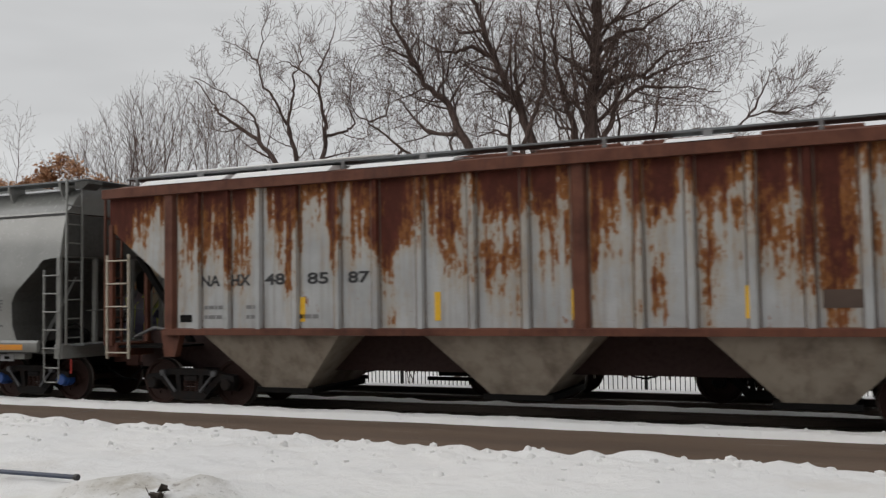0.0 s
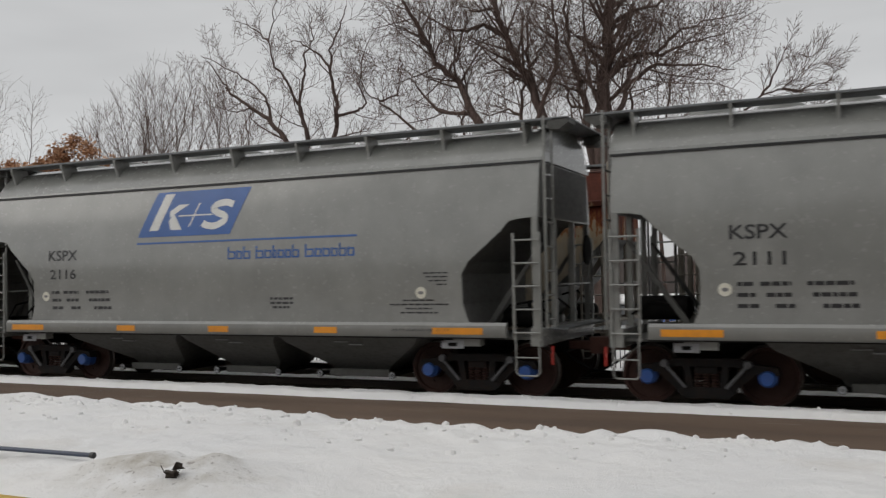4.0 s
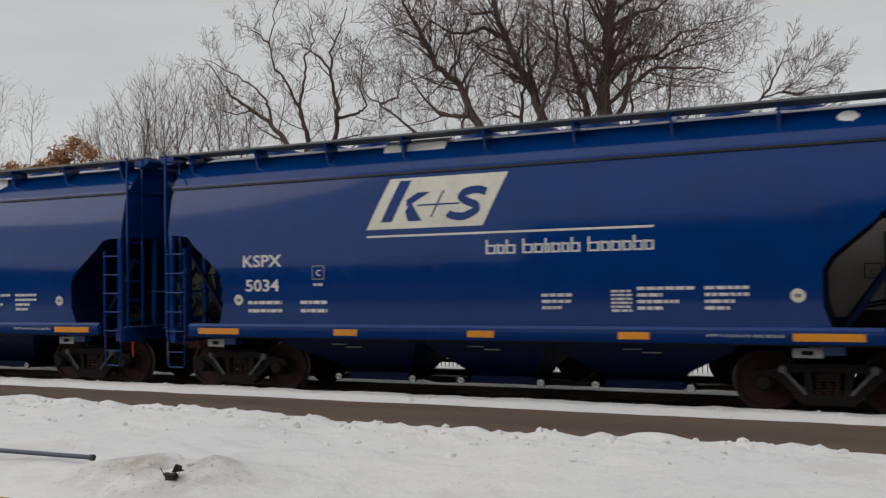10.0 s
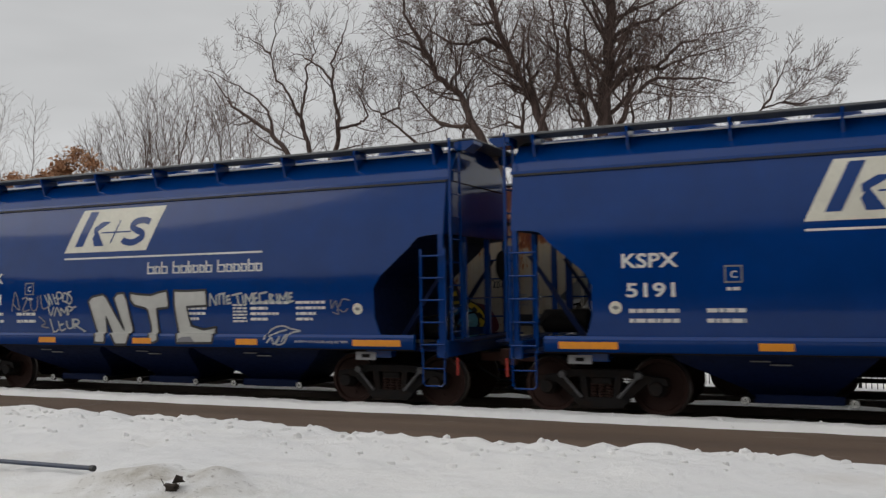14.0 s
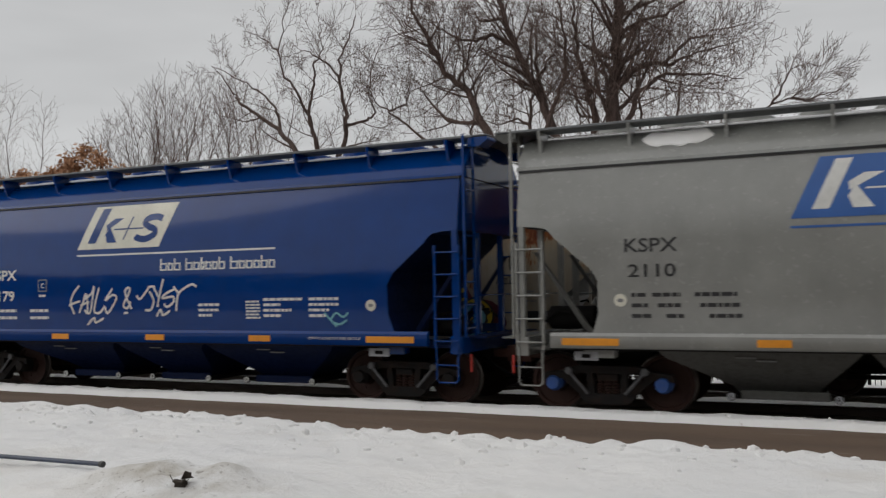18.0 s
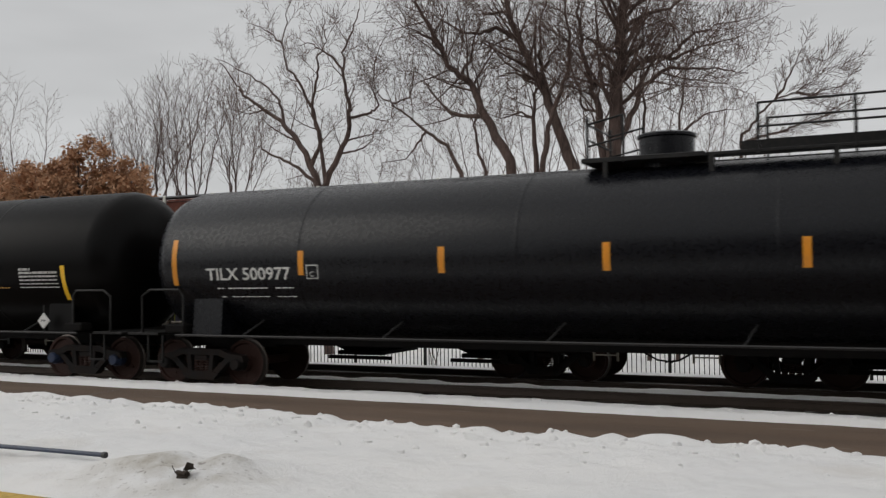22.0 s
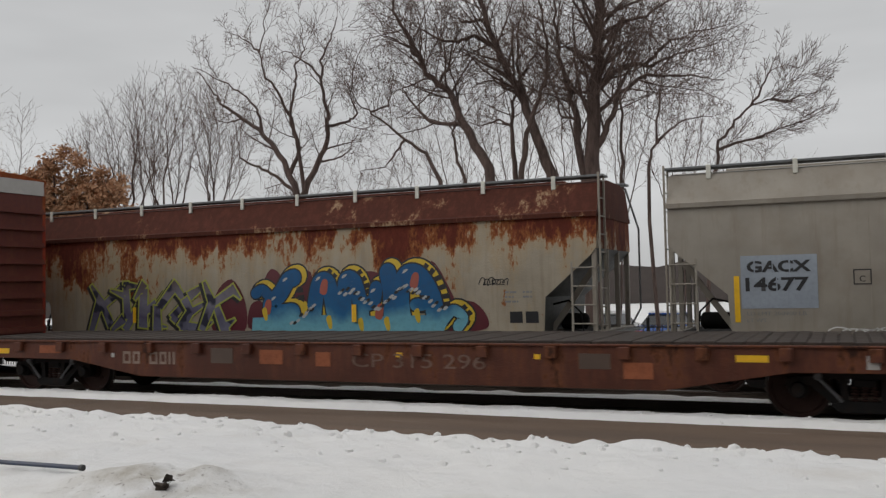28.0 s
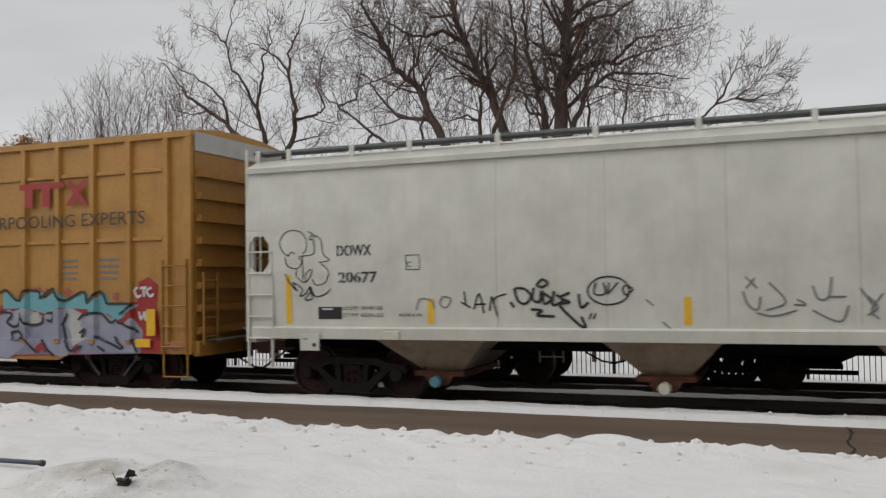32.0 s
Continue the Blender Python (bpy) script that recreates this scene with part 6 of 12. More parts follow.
def spray_piece(car, x0, x1, z0, z1, y, seed, count, fills, line, back=None, slant=0.10, line_width=0.05, arch=0.0, inner=None, shade="spray_black", kinds=None, overlap=1.3):
    """A wide painted piece of overlapping bar forms with outline and cast edge; y as for lettering."""
    rnd = random.Random(seed)
    w, h = (x1 - x0), (z1 - z0)
    floor_z = z0 - 0.01
    keep = lambda p: (p[0], max(p[1], floor_z))
    if back:
        top = [(x0 - 0.18, z0 + 0.35 * h)] + [(x0 + w * k / 12 + rnd.uniform(-0.1, 0.1), z1 + rnd.uniform(-0.05, 0.17) + arch * math.sin(math.pi * k / 12)) for k in range(13)] + [(x1 + 0.22, z0 + 0.3 * h)]
        v, f = [], []
        n = 8
        for (a, za) in top:
            for i in range(n + 1):
                z = z0 + (za - z0) * i / n
                v.append((a, (-y(z) if callable(y) else y) - 0.006, z))
        for k in range(len(top) - 1):
            for i in range(n):
                o = k * (n + 1) + i
                f.append((o, o + n + 1, o + n + 2, o + 1))
        part("graffiti_ground", Shape().add(v, f), back, car, "sprayed background cloud")
    lw = w / count * overlap
    for i in range(count):
        lx = x0 + w * i / count
        dz = arch * math.sin(math.pi * (i + 0.5) / count)
        hh = h * rnd.uniform(0.90, 1.05)
        kind = kinds[i % len(kinds)] if kinds else seed * 3 + i * 5 + i * i
        bars = []
        for a, b, c, d, wa, wb in glyph(kind, rnd):
            A, B = (lx + a * lw + slant * b * h, z0 + b * hh + dz * b), (lx + c * lw + slant * d * h, z0 + d * hh + dz * d)
            bars.append((keep(A), keep(B), wa * lw * 0.82, wb * lw * 0.82))
        off = 0.0085 + 0.0020 * i
        under, edge, fill = Shape(), Shape(), Shape()
        for A, B, wa, wb in bars:
            spray_bar(under, keep((A[0] - 0.07, A[1] - 0.05)), keep((B[0] - 0.07, B[1] - 0.05)), wa, wb, y, off, line_width * 1.2)
            spray_bar(edge, A, B, wa, wb, y, off + 0.0005, line_width)
            spray_bar(fill, A, B, wa, wb, y, off + 0.0010)
        for nm, sh, mt in (("graffiti_shade", under, shade), ("graffiti_line", edge, line), ("graffiti_form", fill, fills[i % len(fills)])):
            part(nm, sh, mt, car)["kind"] = "stuff"
        if inner:
            s = Shape()
            for k in range(7):
                A, B, wa, wb = rnd.choice(bars)
                t = rnd.uniform(0.15, 0.85)
                q = (A[0] + (B[0] - A[0]) * t + rnd.uniform(-0.2, 0.2) * wa, A[1] + (B[1] - A[1]) * t)
                r = rnd.uniform(0.015, 0.045) * h
                blob([(q[0] + r * math.cos(u * 1.05), q[1] + r * math.sin(u * 1.05)) for u in range(6)], y, off + 0.0014, s)
            part("graffiti_dot", s, inner, car)["kind"] = "stuff"


def blob_concave(pts, y, off):
    """Fills any simple outline, cut into rows so that it follows the side."""
    bm = bmesh.new()
    f = bm.faces.new([bm.verts.new((a, 0, b)) for a, b in pts])
    f.normal_update()
    bmesh.ops.triangulate(bm, faces=[f])
    if callable(y):
        for z in (1.27, 1.304, 1.31, 1.45, 1.6, 1.75, 1.9, 2.05, 2.2, 2.35, 2.5, 2.65, 2.8):
            bmesh.ops.bisect_plane(bm, geom=bm.verts[:] + bm.edges[:] + bm.faces[:], dist=1e-5, plane_co=(0, 0, z), plane_no=(0, 0, 1))
    if isinstance(y, Ribbed):
        for z in (y.sill[0] - 0.002, y.sill[0] + 0.002):
            bmesh.ops.bisect_plane(bm, geom=bm.verts[:] + bm.edges[:] + bm.faces[:], dist=1e-5, plane_co=(0, 0, z), plane_no=(0, 0, 1))
        for x in y.cuts():
            bmesh.ops.bisect_plane(bm, geom=bm.verts[:] + bm.edges[:] + bm.faces[:], dist=1e-5, plane_co=(x, 0, 0), plane_no=(1, 0, 0))
    bm.verts.index_update()
    s = Shape()
    v = [(q.co.x, depth(y, q.co.x, q.co.z) - off, q.co.z) for q in bm.verts]
    fc = [tuple(l.vert.index for l in q.loops) for q in bm.faces]
    bm.free()
    return s.add(v, fc)


def scrawl(car, material, pen, y, *ways, off=0.0125, name="graffiti_line", straight=False):
    """Sprayed lines of one can on the near side, each way smoothed through its (x, z) points."""
    s = Shape()
    for k, way in enumerate(ways):
        if len(way) == 2:
            (xa, za), (xb, zb) = way
            way = [way[0], ((xa + xb) / 2, (za + zb) / 2), way[1]]
        stroke(way, pen, y, off=off + 0.0002 * k + (0.018 if isinstance(y, Ribbed) else 0.0), s=s, straight=straight)
    ob = part(name, s, material, car)
    ob["kind"] = "stuff"
    return ob


def ks_art():
    y = lambda z: 1.638 if z < 1.305 else ks_side(z)
    byn = {n: c for c, n, d in ks_cars}
    c = byn["5009"]
    part("graffiti_flame", blob_concave([(-2.51, 2.19), (-2.34, 2.47), (-2.14, 2.23), (-2.35, 2.09)], y, 0.005), "fade_glow", c)
    part("graffiti_flame", blob_concave([(-0.92, 2.16), (-0.69, 2.53), (-0.51, 2.19), (-0.71, 1.96)], y, 0.005), "fade_glow", c)
    part("graffiti_flame", blob_concave([(0.38, 2.12), (0.51, 2.40), (0.62, 2.21), (0.50, 2.08)], y, 0.005), "fade_glow", c)
    part("graffiti_flame", blob_concave([(1.42, 2.01), (1.57, 2.29), (1.70, 2.07), (1.55, 1.83)], y, 0.005), "fade_glow", c)
    part("graffiti_flame", blob_concave([(1.96, 1.82), (2.14, 1.92), (2.57, 1.64), (3.34, 1.57), (2.56, 1.37), (1.94, 1.26)], y, 0.005), "fade_glow", c)
    part("graffiti_flame", blob_concave([(-4.37, 1.51), (-3.56, 1.71), (-3.02, 1.90), (-3.21, 1.25), (-3.93, 1.38)], y, 0.005), "fade_glow", c)
    part("graffiti_form", blob_concave([(-3.67, 1.06), (-3.46, 1.65), (-2.99, 1.64), (-2.91, 2.08), (-2.70, 2.12), (-1.86, 2.41), (-1.67, 2.33), (-1.41, 2.45), (-0.77, 2.06), (-0.30, 2.36), (0.24, 2.34), (0.34, 2.03), (0.92, 2.36), (1.21, 2.44), (1.39, 2.17), (1.40, 1.89), (1.81, 2.10), (2.07, 2.00), (1.97, 1.65), (2.38, 1.59), (2.39, 1.07)], y, 0.009), "fade_red", c, "red sprayed letters with white edges")
    scrawl(c, "spray_white", 0.07, y,
           [(-3.74, 1.08), (-3.59, 1.38), (-3.49, 1.65), (-3.03, 1.64)],
           [(-2.99, 1.34), (-2.93, 1.70), (-2.88, 2.07), (-2.26, 2.29), (-1.86, 2.39), (-1.74, 2.31), (-1.80, 1.88), (-1.76, 1.61)],
           [(-3.04, 1.38), (-2.73, 1.54), (-2.52, 1.62), (-2.60, 1.34)],
           [(-2.10, 1.75), (-2.18, 1.50), (-2.01, 1.30), (-2.28, 1.26)],
           [(-1.74, 1.63), (-1.36, 1.70), (-1.20, 1.53), (-1.35, 1.36), (-1.42, 1.07)],
           [(-1.54, 2.37), (-1.37, 2.26), (-1.36, 1.95), (-1.47, 1.70), (-1.71, 1.67), (-1.77, 2.00), (-1.70, 2.31), (-1.54, 2.37)])
    scrawl(c, "spray_white", 0.07, y,
           [(-1.41, 2.44), (-0.78, 2.04), (-0.70, 1.68), (-0.70, 2.04), (-0.30, 2.35), (-0.11, 2.32), (-0.15, 1.86), (-0.21, 1.62)],
           [(-0.09, 2.30), (0.09, 2.35), (0.24, 2.24), (0.25, 1.92), (0.15, 1.67), (-0.11, 1.63)],
           [(0.26, 1.98), (0.87, 2.35), (1.21, 2.44), (1.39, 2.15), (1.37, 1.88), (1.81, 2.09), (2.07, 1.99), (1.97, 1.65)],
           [(0.98, 2.29), (0.97, 1.84), (1.05, 1.48), (1.41, 1.48), (1.32, 1.58)],
           [(2.36, 1.59), (1.86, 1.59), (1.61, 1.48), (1.94, 1.30), (2.05, 1.12)],
           [(2.31, 1.56), (2.34, 1.09)])
    scrawl(c, "spray_white", 0.08, y,
           [(0.51, 1.46), (0.63, 1.59), (0.57, 1.39)],
           [(-1.72, 1.35), (-1.88, 1.11)],
           [(-1.23, 1.61), (-1.31, 1.35), (-1.10, 1.09)],
           [(-0.86, 1.39), (-0.72, 1.30), (-0.55, 1.39), (-0.68, 1.09)],
           [(-0.22, 1.58), (-0.09, 1.39), (-0.29, 1.09)],
           [(0.07, 1.62), (0.26, 1.48), (0.13, 1.12)],
           [(0.40, 1.21), (0.74, 1.25), (0.50, 1.12)],
           [(0.97, 1.10), (1.31, 1.25), (1.12, 1.10)],
           [(1.76, 1.21), (2.16, 1.09)],
           [(-3.04, 1.06), (-2.86, 1.13), (-2.70, 1.06)])
    scrawl(c, "spray_silver", 0.05, y,
           [(2.27, 1.86), (2.34, 2.08), (2.39, 1.89), (2.48, 2.09), (2.51, 1.88)],
           [(2.24, 1.80), (2.58, 1.88)],
           [(2.31, 1.69), (2.47, 1.75)])
    c = byn["5047"]
    part("graffiti_ground", blob_concave([(-2.92, 1.09), (-2.76, 1.73), (-2.57, 2.17), (-2.05, 2.33), (-1.39, 2.33), (-0.81, 2.26), (-0.35, 2.25), (0.09, 2.26), (0.47, 2.27), (1.20, 2.16), (1.63, 1.91), (1.74, 1.55), (1.95, 1.09)], y, 0.006), "spray_black", c, "dark sprayed cloud")
    part("graffiti_form", blob_concave([(-2.55, 1.07), (-2.66, 1.72), (-2.56, 1.95), (-1.90, 2.21), (-1.93, 2.10), (-1.33, 2.05), (-1.27, 2.17), (-0.47, 2.02), (-0.56, 1.91), (0.25, 2.12), (0.26, 1.99), (0.46, 1.99), (0.50, 2.11), (1.33, 2.00), (1.28, 1.85), (1.14, 1.82), (1.26, 1.56), (1.74, 1.54), (1.76, 1.37), (1.58, 1.18), (1.65, 1.09)], y, 0.009), "fade_teal", c, "teal sprayed letters with white edges")
    scrawl(c, "spray_white", 0.05, y,
           [(-2.52, 1.26), (-2.59, 1.57), (-2.74, 1.70), (-2.64, 1.74), (-2.55, 1.95), (-1.91, 2.21)],
           [(-2.12, 1.61), (-1.92, 1.69), (-2.08, 1.98), (-1.87, 2.12), (-1.27, 2.05)],
           [(-1.83, 1.57), (-1.33, 1.67), (-1.76, 1.59), (-1.68, 1.91), (-1.27, 1.97)],
           [(-1.24, 2.17), (-1.25, 1.87), (-1.35, 1.55)],
           [(-1.27, 2.15), (-0.47, 2.02)],
           [(-0.56, 1.86), (-0.45, 1.95), (0.25, 2.12), (0.19, 1.96), (0.04, 1.92), (0.13, 1.75), (0.43, 1.81)])
    scrawl(c, "spray_white", 0.05, y,
           [(-0.53, 1.84), (-0.34, 1.76), (-0.12, 1.46), (0.09, 1.37)],
           [(0.18, 1.56), (0.57, 1.65)],
           [(0.46, 1.92), (0.43, 2.09), (1.31, 1.99), (1.14, 1.86), (1.24, 1.65), (1.39, 1.55), (1.34, 1.42)],
           [(0.51, 1.56), (0.71, 1.29), (1.00, 1.09)],
           [(0.82, 1.46), (1.13, 1.27), (1.54, 1.31), (1.74, 1.41), (1.74, 1.55), (1.42, 1.41)],
           [(-1.40, 1.45), (-0.94, 1.46), (-0.80, 1.31)],
           [(-2.25, 1.16), (-1.52, 1.39)])
    scrawl(c, "spray_pink", 0.07, y,
           [(-2.19, 1.12), (-1.88, 1.20), (-1.55, 1.26)],
           [(-0.94, 1.27), (-0.69, 1.11)],
           [(-0.26, 1.21), (-0.49, 1.07)],
           [(0.98, 1.42), (1.23, 1.32), (1.36, 1.37)],
           [(0.07, 1.27), (0.34, 1.37), (0.41, 1.21)],
           [(-2.87, 1.13), (-2.59, 1.20)],
           [(1.49, 1.15), (1.83, 1.19)])
    scrawl(c, "spray_aqua", 0.05, y,
           [(-2.46, 1.82), (-2.39, 1.51)],
           [(-1.05, 1.76), (-1.10, 1.48)],
           [(-0.87, 1.81), (-0.73, 1.48)],
           [(-0.20, 1.78), (-0.01, 1.64)])
    c = byn["5070"]
    part("graffiti_ground", blob_concave([(-3.78, 1.12), (-3.58, 2.14), (-3.49, 2.26), (-2.70, 2.32), (-2.63, 2.61), (-1.57, 2.57), (-1.52, 2.78), (-1.38, 2.94), (-1.22, 2.73), (-1.23, 2.36), (-0.85, 2.35), (-0.40, 2.25), (0.03, 2.31), (0.32, 1.72), (0.66, 2.49), (0.86, 2.44), (1.82, 2.05), (1.97, 2.31), (2.08, 2.33), (2.60, 1.98), (2.41, 1.50), (2.23, 1.29), (0.83, 1.35), (0.68, 1.09), (-3.78, 1.02)], y, 0.006), "spray_wine", c, "wine red sprayed ground")
    part("graffiti_form", blob_concave([(-3.51, 2.19), (-2.69, 2.18), (-2.78, 1.30), (-2.57, 1.25), (-2.55, 1.06), (-3.73, 1.04), (-3.76, 1.16), (-3.57, 1.28)], y, 0.009), "fade_sand", c)
    part("graffiti_form", blob_concave([(-2.61, 2.55), (-1.31, 2.51), (-1.31, 2.29), (-1.66, 2.24), (-2.05, 2.07), (-2.47, 1.91)], y, 0.009), "fade_sand", c)
    part("graffiti_form", blob_concave([(-1.49, 2.70), (-1.38, 2.88), (-1.26, 2.69), (-1.31, 2.29), (-1.48, 2.29)], y, 0.009), "fade_sand", c)
    part("graffiti_form", blob_concave([(-1.68, 2.29), (-2.00, 1.93), (-1.94, 1.55), (-1.86, 1.06), (-1.42, 1.07), (-1.43, 1.55), (-1.64, 1.78)], y, 0.009), "fade_sand", c)
    part("graffiti_form", blob_concave([(-0.18, 1.99), (-0.42, 1.55), (-0.58, 1.08), (-0.37, 1.08), (-0.16, 1.55), (-0.06, 1.90)], y, 0.009), "fade_sand", c)
    part("graffiti_form", blob_concave([(0.03, 2.26), (0.09, 1.90), (-0.04, 1.55), (-0.20, 1.15), (-0.32, 1.15), (-0.12, 1.72)], y, 0.009), "fade_sand", c)
    part("graffiti_form", blob_concave([(2.04, 2.24), (2.51, 1.93), (2.33, 1.46), (2.14, 1.38), (1.84, 1.66), (1.91, 1.96)], y, 0.009), "fade_sand", c)
    part("graffiti_form", blob_concave([(0.77, 1.96), (0.93, 1.89), (1.65, 1.49), (1.55, 1.36), (0.75, 1.65)], y, 0.009), "fade_sand", c)
    part("graffiti_form", blob_concave([(-2.78, 1.28), (-1.69, 1.49), (-1.59, 1.35), (-2.44, 1.11), (-3.20, 1.11)], y, 0.0105), "fade_coral", c)
    part("graffiti_form", blob_concave([(-1.26, 2.01), (-1.16, 2.17), (-0.85, 2.27), (-0.47, 2.18), (-0.16, 2.03), (-0.21, 1.72), (-0.44, 1.58), (-0.82, 1.58), (-1.38, 1.79), (-1.42, 1.94), (-0.86, 1.82), (-0.48, 1.76), (-0.54, 1.94), (-0.75, 1.97), (-0.95, 1.88)], y, 0.0105), "fade_coral", c)
    part("graffiti_form", blob_concave([(0.12, 2.17), (0.32, 1.72), (0.67, 1.28), (0.61, 1.09), (0.31, 1.09), (-0.01, 1.53), (0.13, 1.88)], y, 0.0105), "fade_coral", c)
    part("graffiti_form", blob_concave([(0.70, 2.40), (0.87, 2.32), (1.81, 1.75), (2.25, 1.38), (2.01, 1.36), (0.93, 1.96), (0.72, 1.44), (0.53, 1.53), (0.41, 1.65)], y, 0.0105), "fade_coral", c)
    scrawl(c, "spray_wine", 0.035, y,
           [(-3.51, 2.19), (-3.57, 1.26), (-3.76, 1.14)],
           [(-2.69, 2.18), (-2.78, 1.32), (-2.12, 1.41), (-1.51, 1.48)],
           [(-2.05, 2.06), (-1.67, 2.28), (-1.64, 1.83), (-1.51, 1.55)],
           [(-3.25, 1.73), (-3.01, 1.73)],
           [(-3.25, 1.63), (-3.01, 1.63)],
           [(-3.26, 1.53), (-3.02, 1.53)],
           [(0.04, 2.27), (0.11, 1.90), (-0.05, 1.53), (-0.21, 1.14)],
           [(-0.47, 1.94), (-0.55, 1.68), (-0.78, 1.80)])
    scrawl(c, "spray_white", 0.05, y,
           [(-2.46, 2.24), (-2.25, 2.29)],
           [(-2.38, 2.35), (-2.34, 2.14)],
           [(-1.20, 2.01), (-1.02, 2.04)],
           [(-1.12, 2.10), (-1.08, 1.95)],
           [(0.19, 1.68), (0.41, 1.70)],
           [(0.29, 1.77), (0.32, 1.56)],
           [(2.28, 1.86), (2.49, 1.90)],
           [(2.36, 1.97), (2.41, 1.77)],
           [(-3.29, 2.08), (-3.07, 2.08)],
           [(-3.27, 1.90), (-3.10, 1.90)],
           [(2.10, 1.61), (2.19, 1.52)])
    scrawl(c, "spray_aqua", 0.1, y,
           [(-2.59, 1.70), (-2.36, 1.69)],
           [(-2.52, 1.57), (-2.10, 1.57)],
           [(-2.60, 1.44), (-2.07, 1.44)],
           [(-1.21, 1.55), (-0.82, 1.55)],
           [(-1.16, 1.41), (-0.78, 1.41)],
           [(-1.20, 1.26), (-0.73, 1.26)],
           [(0.87, 1.29), (1.21, 1.29)],
           [(1.26, 1.29), (1.59, 1.29)])
    scrawl(c, "spray_aqua", 0.1, y,
           [(1.64, 1.29), (1.96, 1.29)],
           [(2.01, 1.29), (2.30, 1.29)],
           [(0.91, 1.16), (1.22, 1.17)],
           [(1.34, 1.17), (1.67, 1.17)],
           [(1.76, 1.17), (2.08, 1.18)],
           [(2.18, 1.18), (2.42, 1.18)],
           [(2.44, 1.16), (2.65, 1.16)],
           [(-4.12, 1.28), (-3.87, 1.28)])
    scrawl(c, "spray_aqua", 0.1, y,
           [(-4.19, 1.16), (-3.91, 1.16)],
           [(-4.43, 1.10), (-4.17, 1.10)],
           [(-0.37, 2.28), (-0.11, 2.28)],
           [(-0.19, 2.15), (-0.02, 2.15)],
           [(1.28, 2.21), (1.62, 2.20)],
           [(1.66, 2.22), (1.88, 2.21)],
           [(-1.55, 2.05), (-1.39, 2.05)],
           [(2.49, 1.54), (2.60, 1.54)])
    c = byn["5097"]
    scrawl(c, "spray_silver", 0.045, y,
           [(-2.71, 1.80), (-2.90, 1.84), (-2.93, 2.05), (-2.77, 2.21), (-2.56, 2.26), (-2.40, 2.13), (-2.40, 1.90), (-2.56, 1.66), (-2.78, 1.63), (-2.88, 1.76), (-2.80, 1.98), (-2.69, 2.04), (-2.50, 1.75)],
           [(-2.41, 2.04), (-2.35, 1.90), (-2.09, 1.60)],
           [(-2.14, 2.01), (-2.07, 1.66), (-1.89, 1.66)],
           [(-1.99, 1.94), (-1.88, 1.89), (-1.94, 1.76), (-2.05, 1.75)],
           [(-1.86, 1.77), (-1.72, 1.78), (-1.76, 1.85), (-1.84, 1.75), (-1.76, 1.66), (-1.40, 1.74), (-1.25, 1.66), (-1.35, 1.57), (-1.69, 1.52), (-1.93, 1.58)],
           [(-2.51, 1.56), (-2.29, 1.66)],
           [(-1.39, 1.47), (-1.34, 1.56)])
    scrawl(c, "spray_silver", 0.05, y,
           [(-0.99, 2.09), (-0.90, 1.80), (-0.79, 1.51)],
           [(-0.96, 1.55), (-0.77, 1.48), (-0.69, 1.75), (-0.61, 1.97), (-0.49, 1.80), (-0.36, 1.61)],
           [(-0.53, 1.95), (-0.30, 1.99), (-0.14, 1.88), (-0.25, 1.66), (-0.40, 1.60)],
           [(-0.21, 1.93), (-0.10, 1.78), (-0.01, 1.62)],
           [(-0.54, 1.62), (-0.21, 1.61), (0.08, 1.58)],
           [(0.02, 1.99), (0.10, 1.75), (0.20, 1.58), (0.34, 1.53), (0.42, 1.78), (0.33, 1.92), (0.15, 1.90), (0.19, 1.71)],
           [(0.47, 1.58), (0.42, 1.86), (0.51, 2.04), (0.62, 2.03), (0.66, 1.71), (0.82, 1.83)],
           [(0.42, 1.64), (0.50, 1.49), (0.85, 1.59), (0.95, 1.71)],
           [(-0.12, 1.45), (0.02, 1.51), (0.29, 1.46), (0.06, 1.44)])
    scrawl(c, "spray_white", 0.045, y,
           [(2.47, 2.01), (2.43, 2.15), (2.53, 2.25), (2.68, 2.27), (2.78, 2.15), (2.73, 2.01), (2.60, 1.91), (2.47, 1.90)],
           [(2.52, 2.11), (2.61, 2.03), (2.69, 1.91)],
           [(2.80, 2.03), (2.87, 2.11), (2.95, 2.06), (2.83, 1.99), (2.91, 1.93), (2.99, 1.99)],
           [(2.97, 1.90), (3.00, 2.18), (3.10, 2.10), (3.22, 2.02), (3.31, 2.17), (3.27, 2.02)],
           [(3.48, 2.16), (3.58, 2.09), (3.57, 1.98), (3.48, 1.92), (3.39, 2.02), (3.42, 2.11), (3.48, 2.16)],
           [(3.88, 2.12), (3.74, 2.13), (3.68, 2.02), (3.96, 2.01), (4.16, 2.06), (4.10, 1.93), (3.75, 1.91)])
    scrawl(c, "spray_white", 0.045, y,
           [(1.13, 1.22), (1.28, 1.13), (1.39, 1.27), (1.63, 1.27), (1.67, 1.15), (1.76, 1.31), (1.92, 1.29), (2.04, 1.11), (2.16, 1.28), (2.31, 1.21), (2.09, 1.11)],
           [(2.56, 1.12), (2.66, 1.30), (2.71, 1.12), (2.78, 1.38), (2.82, 1.17), (2.91, 1.22)])
    c = byn["5179"]
